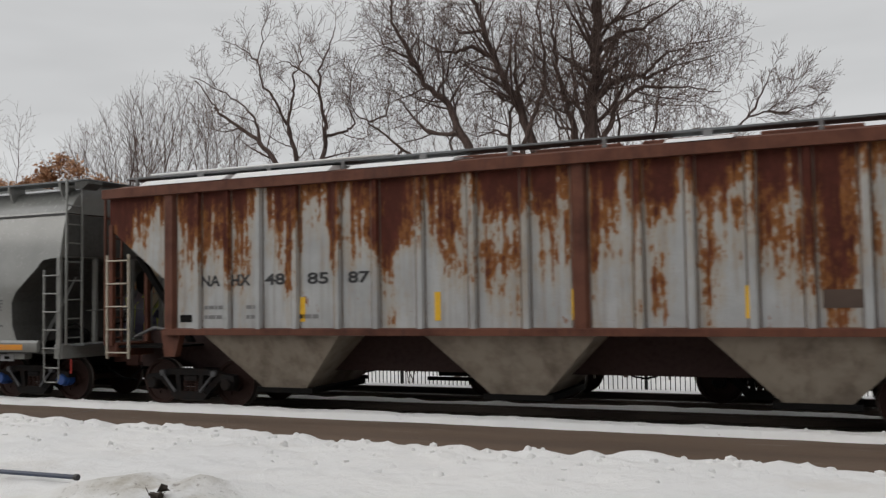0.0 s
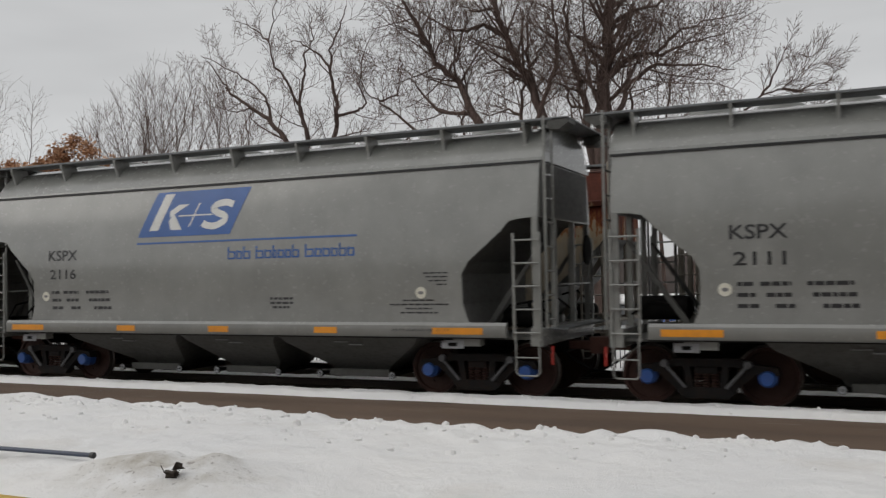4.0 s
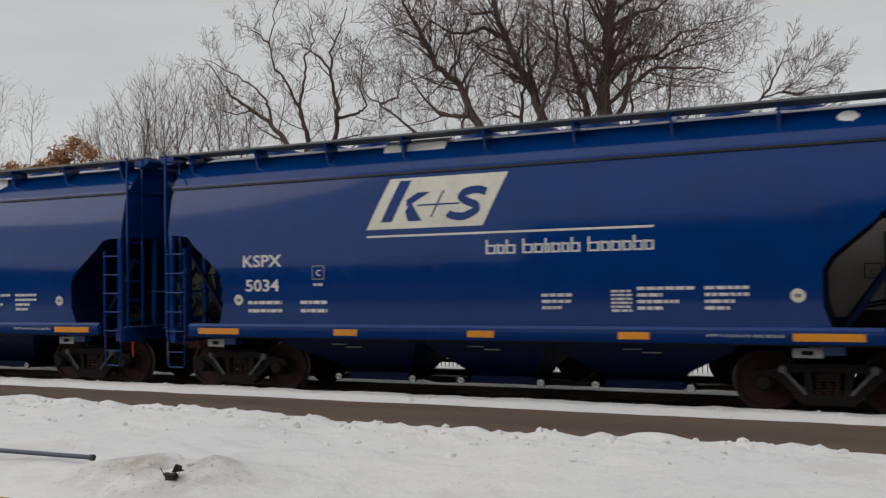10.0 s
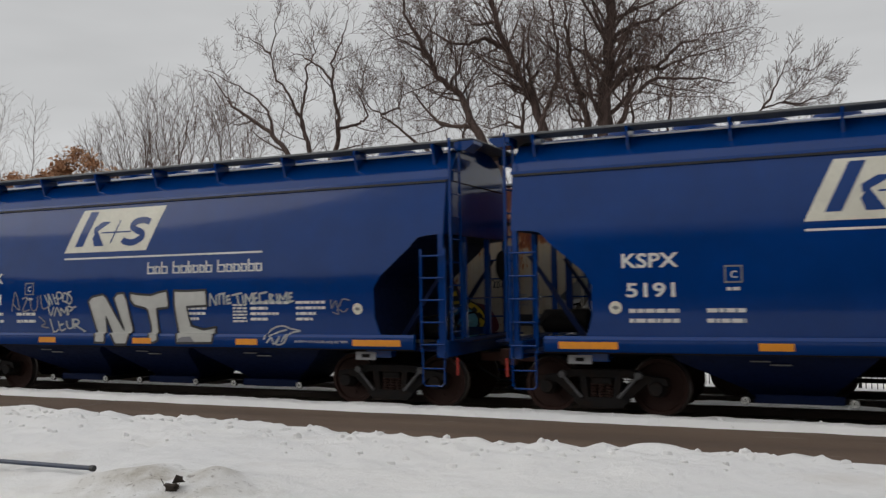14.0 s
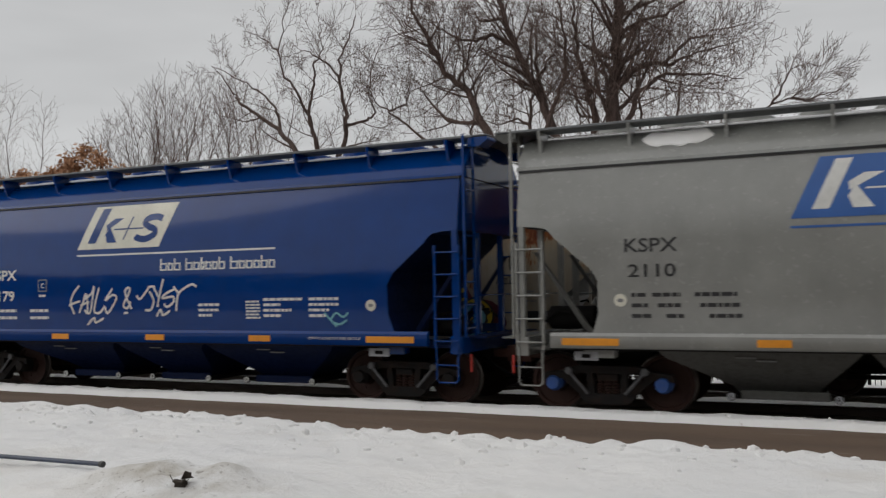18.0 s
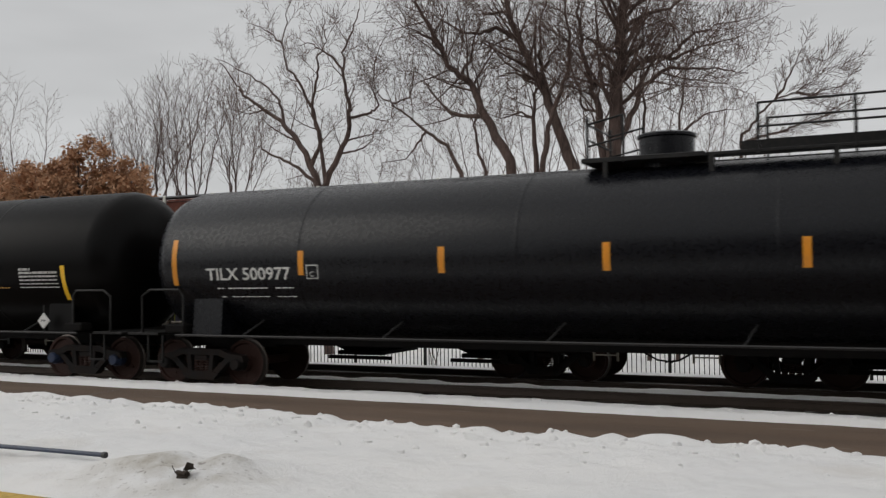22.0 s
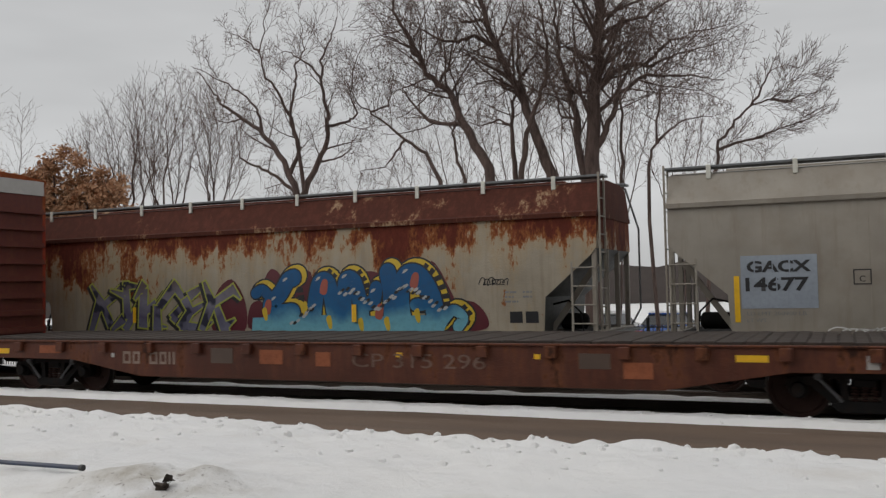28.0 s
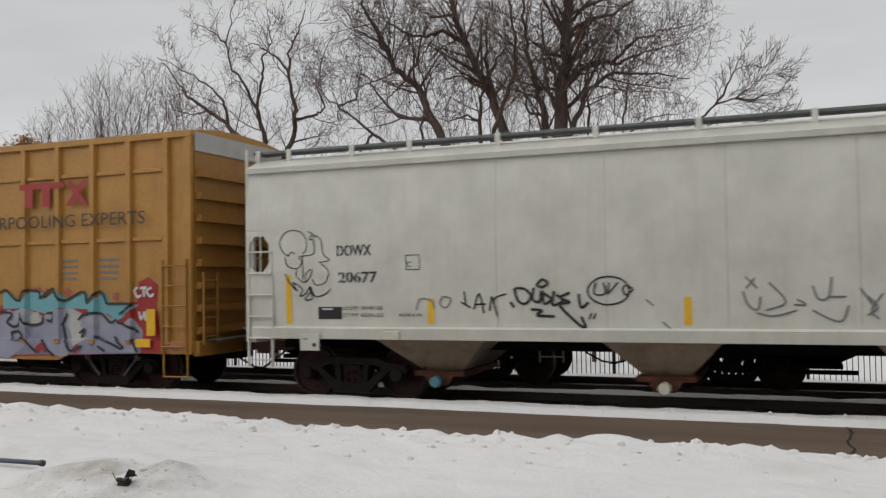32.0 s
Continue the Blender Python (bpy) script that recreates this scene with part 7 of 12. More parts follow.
    scrawl(c, "spray_white", 0.045, y,
           [(-2.01, 2.20), (-2.17, 2.05), (-2.26, 1.84), (-2.17, 1.62)],
           [(-2.31, 1.79), (-2.18, 1.84), (-1.99, 1.88)],
           [(-2.03, 1.64), (-1.92, 1.84), (-1.83, 2.03), (-1.79, 1.84), (-1.80, 1.65)],
           [(-1.99, 1.79), (-1.87, 1.83), (-1.74, 1.86)])
    scrawl(c, "spray_white", 0.045, y,
           [(-1.90, 1.90), (-1.67, 2.04), (-1.60, 2.18), (-1.70, 1.71), (-1.79, 1.63), (-1.88, 1.70)],
           [(-1.46, 2.16), (-1.61, 1.70), (-1.47, 1.64), (-1.31, 1.78)],
           [(-1.10, 2.13), (-1.30, 1.89), (-1.10, 2.00), (-1.00, 1.92), (-1.24, 1.63), (-1.31, 1.76)],
           [(-1.82, 1.39), (-1.62, 1.54), (-1.59, 1.44), (-1.36, 1.53)],
           [(-0.60, 1.71), (-0.76, 2.03), (-0.69, 2.14), (-0.64, 2.07), (-0.81, 1.80), (-0.71, 1.73), (-0.62, 1.87)],
           [(-0.81, 1.63), (-0.70, 1.64)])
    scrawl(c, "spray_white", 0.045, y,
           [(-0.46, 1.98), (-0.37, 1.91), (-0.17, 2.10), (-0.13, 2.15), (0.02, 2.15)],
           [(-0.13, 2.06), (-0.02, 1.88), (-0.10, 1.70), (-0.25, 1.69)],
           [(-0.02, 2.13), (0.04, 2.05), (0.10, 1.94)],
           [(0.23, 2.30), (0.14, 2.01), (0.07, 1.75)],
           [(0.52, 2.10), (0.29, 2.01), (0.20, 1.92), (0.47, 1.95), (0.47, 1.84), (0.31, 1.75), (0.24, 1.82)],
           [(0.49, 2.15), (0.56, 2.07), (0.63, 2.00)],
           [(1.05, 2.13), (0.93, 2.18), (0.64, 2.04), (0.57, 1.89), (0.54, 1.67)],
           [(0.04, 1.56), (0.15, 1.70), (0.20, 1.59), (0.39, 1.68)])
    scrawl(c, "spray_aqua", 0.035, y,
           [(3.92, 1.63), (4.05, 1.50), (4.17, 1.38)],
           [(4.05, 1.50), (4.17, 1.62), (4.31, 1.55), (4.42, 1.63)],
           [(4.12, 1.45), (4.24, 1.42), (4.39, 1.50)])
    c = byn["5051"]
    part("graffiti_form", blob_concave([(-1.41, 1.94), (-1.30, 2.03), (-1.02, 2.08), (-0.92, 2.02), (-0.48, 1.36), (-0.72, 2.00), (-0.63, 2.09), (-0.46, 2.10), (-0.38, 1.95), (-0.24, 1.37), (-0.32, 1.21), (-0.37, 1.08), (-0.66, 1.08), (-0.79, 1.30), (-0.94, 1.63), (-0.93, 1.27), (-0.94, 1.11), (-1.21, 1.11), (-1.20, 1.32)], y, 0.010), "spray_bone", c, "large white block letter")
    part("graffiti_form", blob_concave([(-0.30, 2.10), (-0.09, 2.07), (0.23, 2.05), (0.48, 2.11), (0.64, 2.13), (0.68, 1.86), (0.65, 1.80), (0.38, 1.78), (0.40, 1.48), (0.44, 1.17), (0.32, 1.12), (0.19, 1.14), (0.22, 1.43), (0.15, 1.74), (0.10, 1.79), (-0.19, 1.85), (-0.29, 1.95)], y, 0.010), "spray_bone", c, "large white block letter")
    part("graffiti_form", blob_concave([(0.81, 2.13), (1.10, 2.12), (1.58, 2.13), (1.61, 1.83), (1.12, 1.81), (1.21, 1.45), (1.51, 1.38), (1.80, 1.43), (1.75, 1.13), (0.90, 1.12), (0.89, 1.33), (0.81, 1.84)], y, 0.010), "spray_bone", c, "large white block letter")
    part("graffiti_patch", blob_concave([(0.93, 1.20), (1.04, 1.24), (1.23, 1.25), (1.35, 1.13), (0.94, 1.11)], y, 0.0115), "spray_grey", c)
    scrawl(c, "spray_black", 0.045, y,
           [(-1.41, 1.94), (-1.30, 2.03), (-1.02, 2.08), (-0.92, 2.02), (-0.48, 1.36), (-0.72, 2.00), (-0.63, 2.09), (-0.46, 2.10), (-0.38, 1.95), (-0.24, 1.37), (-0.32, 1.21), (-0.37, 1.08), (-0.66, 1.08), (-0.79, 1.30), (-0.94, 1.63), (-0.93, 1.27), (-0.94, 1.11), (-1.21, 1.11), (-1.20, 1.32), (-1.41, 1.94)],
           [(-0.30, 2.10), (-0.09, 2.07), (0.23, 2.05), (0.48, 2.11), (0.64, 2.13), (0.68, 1.86), (0.65, 1.80), (0.38, 1.78), (0.40, 1.48), (0.44, 1.17), (0.32, 1.12), (0.19, 1.14), (0.22, 1.43), (0.15, 1.74), (0.10, 1.79), (-0.19, 1.85), (-0.29, 1.95), (-0.30, 2.10)],
           [(0.81, 2.13), (1.10, 2.12), (1.58, 2.13), (1.61, 1.83), (1.12, 1.81), (1.21, 1.45), (1.51, 1.38), (1.80, 1.43), (1.75, 1.13), (0.90, 1.12), (0.89, 1.33), (0.81, 1.84), (0.81, 2.13)], off=0.0125, straight=True)
    scrawl(c, "spray_silver", 0.038, y,
           [(1.68, 1.82), (1.68, 2.06), (1.83, 1.83), (1.83, 2.03)],
           [(1.90, 2.03), (1.90, 1.85)],
           [(1.87, 2.04), (2.04, 2.06)],
           [(2.00, 2.05), (2.01, 1.85)],
           [(2.15, 2.02), (2.07, 2.00), (2.09, 1.86), (2.18, 1.89)],
           [(2.08, 1.93), (2.16, 1.95)],
           [(2.19, 2.02), (2.43, 2.06)],
           [(2.31, 2.03), (2.35, 1.86)],
           [(2.44, 2.02), (2.46, 1.82)],
           [(2.51, 1.84), (2.50, 2.04), (2.59, 1.92), (2.66, 2.06), (2.68, 1.84)],
           [(2.77, 2.06), (2.69, 2.04), (2.71, 1.86), (2.80, 1.88)],
           [(2.70, 1.95), (2.78, 1.97)], straight=True, name="graffiti_tag")
    scrawl(c, "spray_silver", 0.038, y,
           [(2.99, 2.07), (2.81, 2.04), (2.83, 1.86), (3.00, 1.92)],
           [(3.05, 1.86), (3.04, 2.03), (3.12, 2.01), (3.06, 1.95), (3.16, 1.88)],
           [(3.20, 2.04), (3.22, 1.87)],
           [(3.26, 1.88), (3.26, 2.03), (3.34, 1.93), (3.41, 2.06), (3.42, 1.88)],
           [(3.54, 2.05), (3.46, 2.04), (3.48, 1.88), (3.57, 1.91)],
           [(3.47, 1.96), (3.54, 1.98)], straight=True, name="graffiti_tag")
    scrawl(c, "spray_silver", 0.035, y,
           [(-2.63, 2.09), (-2.48, 1.86), (-2.53, 2.11), (-2.40, 1.89)],
           [(-2.40, 2.11), (-2.31, 1.91), (-2.23, 1.94)],
           [(-2.37, 2.02), (-2.28, 2.03)],
           [(-2.23, 1.88), (-2.28, 2.11), (-2.17, 2.13), (-2.13, 2.04), (-2.24, 2.00)],
           [(-2.08, 2.13), (-1.98, 2.08), (-2.00, 1.95), (-2.11, 1.97), (-2.08, 2.13)],
           [(-1.87, 2.15), (-1.97, 2.12), (-1.86, 2.01), (-1.91, 1.90), (-2.00, 1.93)],
           [(-2.53, 1.84), (-2.46, 1.66), (-2.37, 1.84)],
           [(-2.37, 1.64), (-2.28, 1.82), (-2.20, 1.65)],
           [(-2.17, 1.64), (-2.17, 1.81), (-2.08, 1.72), (-2.01, 1.83), (-2.00, 1.66)],
           [(-1.96, 1.66), (-1.97, 1.84), (-1.84, 1.80), (-1.94, 1.74)],
           [(-1.83, 1.82), (-1.75, 1.84)], name="graffiti_tag")
    scrawl(c, "spray_silver", 0.035, y,
           [(-2.49, 1.59), (-2.40, 1.33), (-2.26, 1.37)],
           [(-2.26, 1.55), (-2.20, 1.35), (-2.06, 1.39)],
           [(-2.23, 1.45), (-2.11, 1.49)],
           [(-2.03, 1.55), (-1.99, 1.40), (-1.87, 1.42), (-1.86, 1.59)],
           [(-1.80, 1.38), (-1.83, 1.57), (-1.68, 1.55), (-1.72, 1.48), (-1.80, 1.47), (-1.50, 1.32)], name="graffiti_tag")
    scrawl(c, "spray_grey", 0.03, y,
           [(-3.60, 1.74), (-3.49, 2.16), (-3.37, 1.78), (-3.55, 1.90)],
           [(-3.29, 2.01), (-3.13, 2.03), (-3.28, 1.76), (-3.07, 1.78)],
           [(-3.04, 2.03), (-3.01, 1.78), (-2.86, 1.80), (-2.83, 2.07)],
           [(-2.75, 2.09), (-2.69, 1.81), (-2.48, 1.86)],
           [(-2.81, 1.64), (-2.63, 1.51), (-2.75, 1.44), (-2.54, 1.40)], name="graffiti_tag")
    scrawl(c, "spray_silver", 0.03, y,
           [(2.93, 1.20), (3.05, 1.38), (3.29, 1.45), (3.48, 1.40), (3.67, 1.36), (3.48, 1.32), (3.37, 1.15), (3.21, 1.12), (3.28, 1.26), (3.15, 1.12), (3.10, 1.24), (2.99, 1.14)],
           [(3.04, 1.26), (3.21, 1.34), (3.39, 1.38)],
           [(3.31, 1.16), (3.41, 1.30)], name="graffiti_tag")
    scrawl(c, "spray_grey", 0.02, y,
           [(4.35, 1.92), (4.36, 1.76), (4.45, 1.90), (4.49, 1.77), (4.59, 1.92), (4.73, 1.90)],
           [(4.37, 1.70), (4.50, 1.66), (4.47, 1.75), (4.61, 1.70), (4.69, 1.77)], name="graffiti_tag")
    # roof snow seen on two wagons
    for num, runs in (("5112", ((-3.2, -1.2), (-0.4, 1.0))), ("5034", ((-2.0, -0.8),))):
        for a, b in runs:
            s = Shape().prism([(-1.12, 4.28), (-1.02, 4.475), (-0.74, 4.60), (-0.70, 4.55), (-1.0, 4.43)], a, b)
            part("roof_snow", s, "snow", byn[num], "thin patch of snow on the roof")


ks_art()


# ---- old ribbed hopper ----
def build_ribbed_hopper():
    car = thing("ribbed_hopper", "old ribbed grey hopper wagon streaked with brown rust", "hopper wagon", group="wagons of the passing train")
    P = lambda n, s, m="rust_grey", l="": part(n, s, m, car, l)
    reach = lambda z: 6.80 if z < 2.35 else min(8.36, 6.80 + (z - 2.35) * 1.33)
    P("body", Shape().stack([(z, -reach(z), reach(z), -1.52, 1.52) for z in (1.50, 2.35, 2.6, 2.9, 3.2, 3.52, 4.15)]))
    for i, x in enumerate([-6.82, -6.16, -5.48, -4.78, -3.99, -3.12, -2.36, -1.51, -0.56, 0.36, 1.26, 2.17, 2.95, 3.82, 4.59, 5.33, 6.1, 6.82]):
        wide = i in (0, 10, 17)
        w = 0.14 if wide else 0.075
        for sy in (-1, 1):
            P("side_rib", Shape().prism([(x - w, sy * 1.515), (x - w * 0.6, sy * 1.60), (x + w * 0.6, sy * 1.60), (x + w, sy * 1.515)], 1.50, 4.16, "z"), "rust_brown" if wide else "rust_grey")
            # grooves beside the rib are put in as thin dark brown strips
            for k in (-1, 1):
                P("rib_weld", Shape().box(x + k * (w + 0.012) - 0.010, x + k * (w + 0.012) + 0.010, *sorted((sy * 1.51, sy * 1.526)), 1.52, 4.12), "groove_brown", "rusty brown line marking the groove beside a rib")
    for sy in (-1, 1):
        P("eave_channel", Shape().prism([(sy * 1.48, 4.12), (sy * 1.66, 4.12), (sy * 1.66, 4.30), (sy * 1.48, 4.33)], -8.45, 8.45), "rust_brown", "rusty brown eave")
        P("side_sill", Shape().prism([(sy * 1.45, 1.42), (sy * 1.63, 1.42), (sy * 1.63, 1.53), (sy * 1.50, 1.55)], -6.95, 6.95), "rust_brown")
        P("running_board", Shape().box(-8.3, 8.3, sy * 0.95 - 0.2, sy * 0.95 + 0.2, 4.54, 4.58, 0.006), "roof_walk")
        for i in range(11):
            x = -8.0 + 1.6 * i
            P("walk_post", Shape().box(x - (0.07 if i % 3 == 1 else 0.035), x + (0.07 if i % 3 == 1 else 0.035), sy * 1.16 - 0.02, sy * 1.16 + 0.02, 4.36, 4.55, 0.004), "grey_mark")
    P("roof", Shape().prism([(-1.60, 4.30), (-1.1, 4.42), (-0.5, 4.50), (0.5, 4.50), (1.1, 4.42), (1.60, 4.30)], -8.4, 8.4), "rust_brown")
    for i in range(8):
        P("hatch_cover", Shape().box(-7.2 + 1.85 * i, -5.7 + 1.85 * i, -0.35, 0.35, 4.50, 4.60, 0.02), "rust_brown")
    for a, b, h in ((-7.6, -5.6, 0.06), (-5.4, -3.3, 0.07), (-2.9, -0.9, 0.04), (2.6, 3.6, 0.03)):
        P("roof_snow", Shape().prism([(-1.55, 4.335), (-1.35, 4.39 + h), (-0.75, 4.46 + h), (-0.55, 4.52)], a, b), "snow", "patch of snow on the roof")
    P("board_snow", Shape().box(-7.7, -2.2, -1.14, -0.80, 4.582, 4.63, 0.02), "snow", "snow along the walkway")
    for x in (-4.6, 0.0, 4.6):
        P("hopper_bay", Shape().stack([(0.42, x - 0.48, x + 0.48, -1.0, 1.0), (1.43, x - 1.48, x + 1.48, -1.50, 1.50)]), "dirty_bay", "dirty grey hopper bay with rust spots")
        P("outlet_gate", Shape().box(x - 0.62, x + 0.62, -1.02, 1.02, 0.32, 0.42, 0.01), "underframe")
    P("centre_sill", Shape().box(-8.5, 8.5, -0.45, 0.45, 0.72, 1.46), "maroon_sill")
    for sgn in (-1, 1):
        P("end_sill", Shape().box(min(sgn * 8.2, sgn * 8.5), max(sgn * 8.2, sgn * 8.5), -1.5, 1.5, 0.98, 1.25, 0.015), "rust_brown")
        for y in (-1.5, -0.5, 0.5, 1.5):
            P("end_post", Shape().box(sgn * 8.32 - 0.05, sgn * 8.32 + 0.05, y - 0.05, y + 0.05, 1.2, 3.6, 0.01), "rust_brown")
        P("end_floor", Shape().box(min(sgn * 6.9, sgn * 8.3), max(sgn * 6.9, sgn * 8.3), -1.45, 1.45, 1.16, 1.20), "underframe")
        a, b = sorted((sgn * 8.40, sgn * 7.85))
        ladder(car, a, b, -1.56, 0.95, 3.0, 5, "beige_paint")
        end_ladder(car, sgn * 8.5, -1.5, -1.05, 1.2, 4.3, 8, "rust_brown")
        P("bolster_gusset", Shape().prism([(sgn * 6.6, 1.5), (sgn * 7.1, 1.5), (sgn * 7.0, 1.0), (sgn * 6.75, 1.0)], -1.5, -1.35, "y"), "rust_brown")
        P("end_brace", Shape().prism([(sgn * 6.8, 1.25), (sgn * 6.95, 1.25), (sgn * 8.3, 3.0), (sgn * 8.15, 3.0)], -0.9, -0.8, "y"), "underframe")
        P("brake_pipe", Shape().tube([(sgn * 8.2, -1.0, 1.35), (sgn * 7.6, -1.1, 1.55), (sgn * 6.9, -1.1, 1.45)], 0.03, 6), "grey_mark")
        truck(car, sgn * 6.75, "cast_steel")
        coupler(car, sgn * 8.4, sgn)
    y = -1.521
    for t, x in (("NA", -6.10), ("HX", -5.41), ("48", -4.66), ("85", -3.75), ("87", -2.92)):
        words(car, t, x, 2.33, 0.21, y, "black_mark", 0.44, bold=0.03)
    for x, z0, z1 in ((-6.85, 1.66, 2.62), (-3.91, 1.66, 2.10), (-1.26, 1.67, 2.15), (1.10, 1.67, 2.16), (3.70, 1.68, 2.16), (6.4, 1.66, 2.2)):
        plate(car, "reflector", x, x + 0.11, z0, z1, y, "yellow_tape", "yellow reflector tape")
    plate(car, "stencil_panel", 4.74, 5.26, 1.82, 2.08, y, "spray_brown", "dark square panel")
    small_print(car, -6.02, 1.9, [[(0, 0.45), (0.95, 0.4)], [(0, 0.4), (0.95, 0.4), (2.0, 0.5)]], y, "grey_mark", 0.07, 0.18)
    plate(car, "card_frame", -6.60, -6.32, 1.66, 1.80, y, "underframe")
    TRAIN.append((car, -3.89))


paint("rust_brown", (0.135, 0.044, 0.022), 0.8, amount=0.85, grain=1.7, dirt=(0.040, 0.014, 0.010), streak=0.7, bump=0.3)
paint("groove_brown", (0.16, 0.115, 0.085), 0.8, amount=0.8, grain=3.0, streak=0.6, bump=0, dirt=(0.06, 0.025, 0.015))
paint("maroon_sill", (0.040, 0.016, 0.013), 0.8, amount=0.4, dirt=(0.02, 0.012, 0.01))
paint("dirty_bay", (0.31, 0.265, 0.21), 0.8, amount=0.75, grain=2.0, dirt=(0.075, 0.045, 0.03), streak=0.5, bump=0.1)
build_ribbed_hopper()


# ---- tank wagons ----
def build_tank(place, half, r, zc, flip, skin, utl, mark, ink, cap):
    car = thing("tank_wagon", "matt black tank wagon with yellow lettering and tapes" if utl else "glossy black pressure tank wagon with white lettering and orange tapes", "tank wagon", group="wagons of the passing train")
    P = lambda n, s, m=skin, l="": part(n, s, m, car, l)
    d = 0.72 * r / 1.48
    head = [(d * math.sin(a), math.cos(a)) for a in [math.radians(k) for k in (0, 18, 36, 52, 66, 78, 87)]]
    prof = [(-(half - d) - a, r * c) for a, c in reversed(head)] + [(half - d + a, r * c) for a, c in head]
    P("shell", Shape().lathe(prof, "x", (0, 0, zc), 64))
    for x in (-half * 0.62, -half * 0.2, half * 0.2, half * 0.62):
        P("weld_band", Shape().lathe([(x - 0.03, r + 0.002), (x - 0.02, r + 0.006), (x + 0.02, r + 0.006), (x + 0.03, r + 0.002)], "x", (0, 0, zc), 64))
    f = -1 if flip else 1
    skin_y = lambda z: math.sqrt(max(r * r - (z - zc) ** 2, 0.05))
    # walkway, rails and manway
    w0, w1, lad0 = (-5.75, -4.75, -4.98) if utl else (-6.9, -5.8, -5.62)
    xa, xb = sorted((f * w0, f * 1.0))
    top = zc + r
    P("walkway", Shape().box(xa, xb, -0.75, -0.38, top + 0.03, top + 0.08, 0.006).box(xa, xb, 0.38, 0.75, top + 0.03, top + 0.08, 0.006), "fence_black")
    P("toe_board", Shape().box(*sorted((f * w1, f * -1.4)), -0.44, -0.42, top + 0.08, top + 0.26), "fence_black")
    posts = [f * x for x in (w0, w1, (w1 * 2 - 1.7) / 3, (w1 - 3.4) / 3, -1.7)] + [f * 0.4, f * 1.0]
    for yy in (-0.75, 0.75):
        for x in posts:
            P("rail_post", Shape().box(x - 0.022, x + 0.022, yy - 0.022, yy + 0.022, top + 0.0, top + (0.80 if abs(x - f * w0) > 0.1 else 0.68), 0.004), "fence_black")
        for za in (0.42, 0.79):
            P("hand_rail", Shape().tube([(f * w1, yy, top + za), (f * -1.7, yy, top + za)], 0.018, 6), "fence_black")
            P("hand_rail", Shape().tube([(f * 0.4, yy, top + za), (f * 1.0, yy, top + za - 0.12)], 0.018, 6), "fence_black")
        P("hand_rail", Shape().tube([(f * w0, yy, top + 0.66), (f * w1, yy, top + 0.60)], 0.018, 6), "fence_black")
        for x in (xa + 0.3, xa + 2.0, xa + 3.8, xa + 5.6, xb - 0.4):
            P("walk_bracket", Shape().box(x - 0.04, x + 0.04, yy - 0.04, yy + 0.04, top - 0.28, top + 0.03), "fence_black")
    for x in (f * w0, f * 1.0):
        for za in (0.42, 0.68):
            P("end_rail", Shape().tube([(x, -0.75, top + za), (x, 0.75, top + za)], 0.018, 6), "fence_black")
    dome = [(top - 0.1, 0.46), (top + 0.44, 0.46), (top + 0.46, 0.50), (top + 0.50, 0.50), (top + 0.53, 0.44)] if not utl else [(top - 0.1, 0.36), (top + 0.25, 0.38), (top + 0.34, 0.50), (top + 0.50, 0.54), (top + 0.54, 0.46)]
    P("manway", Shape().lathe(dome, "z", (f * -0.16, 0, 0), 20), skin)
    P("manway_platform", Shape().box(*sorted((f * -0.9, f * 1.1)), -0.8, 0.8, top + 0.02, top + 0.10, 0.01), "fence_black")
    P("valve_box", Shape().lathe([(top - 0.02, 0.12), (top + 0.04, 0.12), (top + 0.06, 0.09)], "z", (half * 0.62, 0, 0), 10))
    # side ladder wraps the shell
    for yy in (-1, 1):
        x0, x1 = sorted((f * lad0, f * (lad0 + 0.5)))
        arc = [(yy * (r + 0.06) * math.cos(a), zc + (r + 0.06) * math.sin(a)) for a in [math.radians(k) for k in range(0, 71, 10)]]
        low = [(yy * 1.52, 0.62), (yy * 1.52, 1.5)]
        lad = part("side_ladder", Shape().tube([(x0, a, b) for a, b in low + arc], 0.020, 6).tube([(x1, a, b) for a, b in low + arc], 0.020, 6), "fence_black", car)
        whole = low + arc
        for k in range(10):
            g = k / 9 * (len(whole) - 1)
            i = min(int(g), len(whole) - 2)
            a = tuple(u + (v - u) * (g - i) for u, v in zip(whole[i], whole[i + 1]))
            part("rung", Shape().tube([(x0, *a), (x1, *a)], 0.014, 5), "fence_black", lad)
    # sill piping, braces, ends
    for yy in (-1, 1):
        P("side_rail", Shape().tube([(-half + 1.0, yy * 1.50, 1.03), (half - 1.0, yy * 1.50, 1.03)], 0.025, 6), "grey_steel")
        for k in range(6):
            x = -half + 2.6 + (2 * half - 5.2) * k / 5
            P("rail_brace", Shape().tube([(x, yy * 1.50, 1.03), (x + 0.14, yy * skin_y(1.32), 1.32)], 0.02, 5), "grey_steel")
    P("bottom_sill", Shape().box(-half + 0.6, half - 0.6, -0.35, 0.35, 0.80, zc - r + 0.12), "underframe")
    for sgn in (-1, 1):
        e = sgn * (half - 1.65)
        P("saddle", Shape().prism([(-1.35, 1.02), (1.35, 1.02), (1.28, 1.9), (0.9, 1.45), (0, zc - r + 0.05), (-0.9, 1.45), (-1.28, 1.9)], e - 0.35, e + 0.35), skin)
        P("stub_sill", Shape().box(*sorted((e - sgn * 0.9, sgn * (half + 0.35))), -0.32, 0.32, 0.74, 1.08), "underframe")
        P("end_platform", Shape().box(*sorted((sgn * (half - 0.55), sgn * (half + 0.25))), -1.5, 1.5, 1.02, 1.07, 0.01), "fence_black")
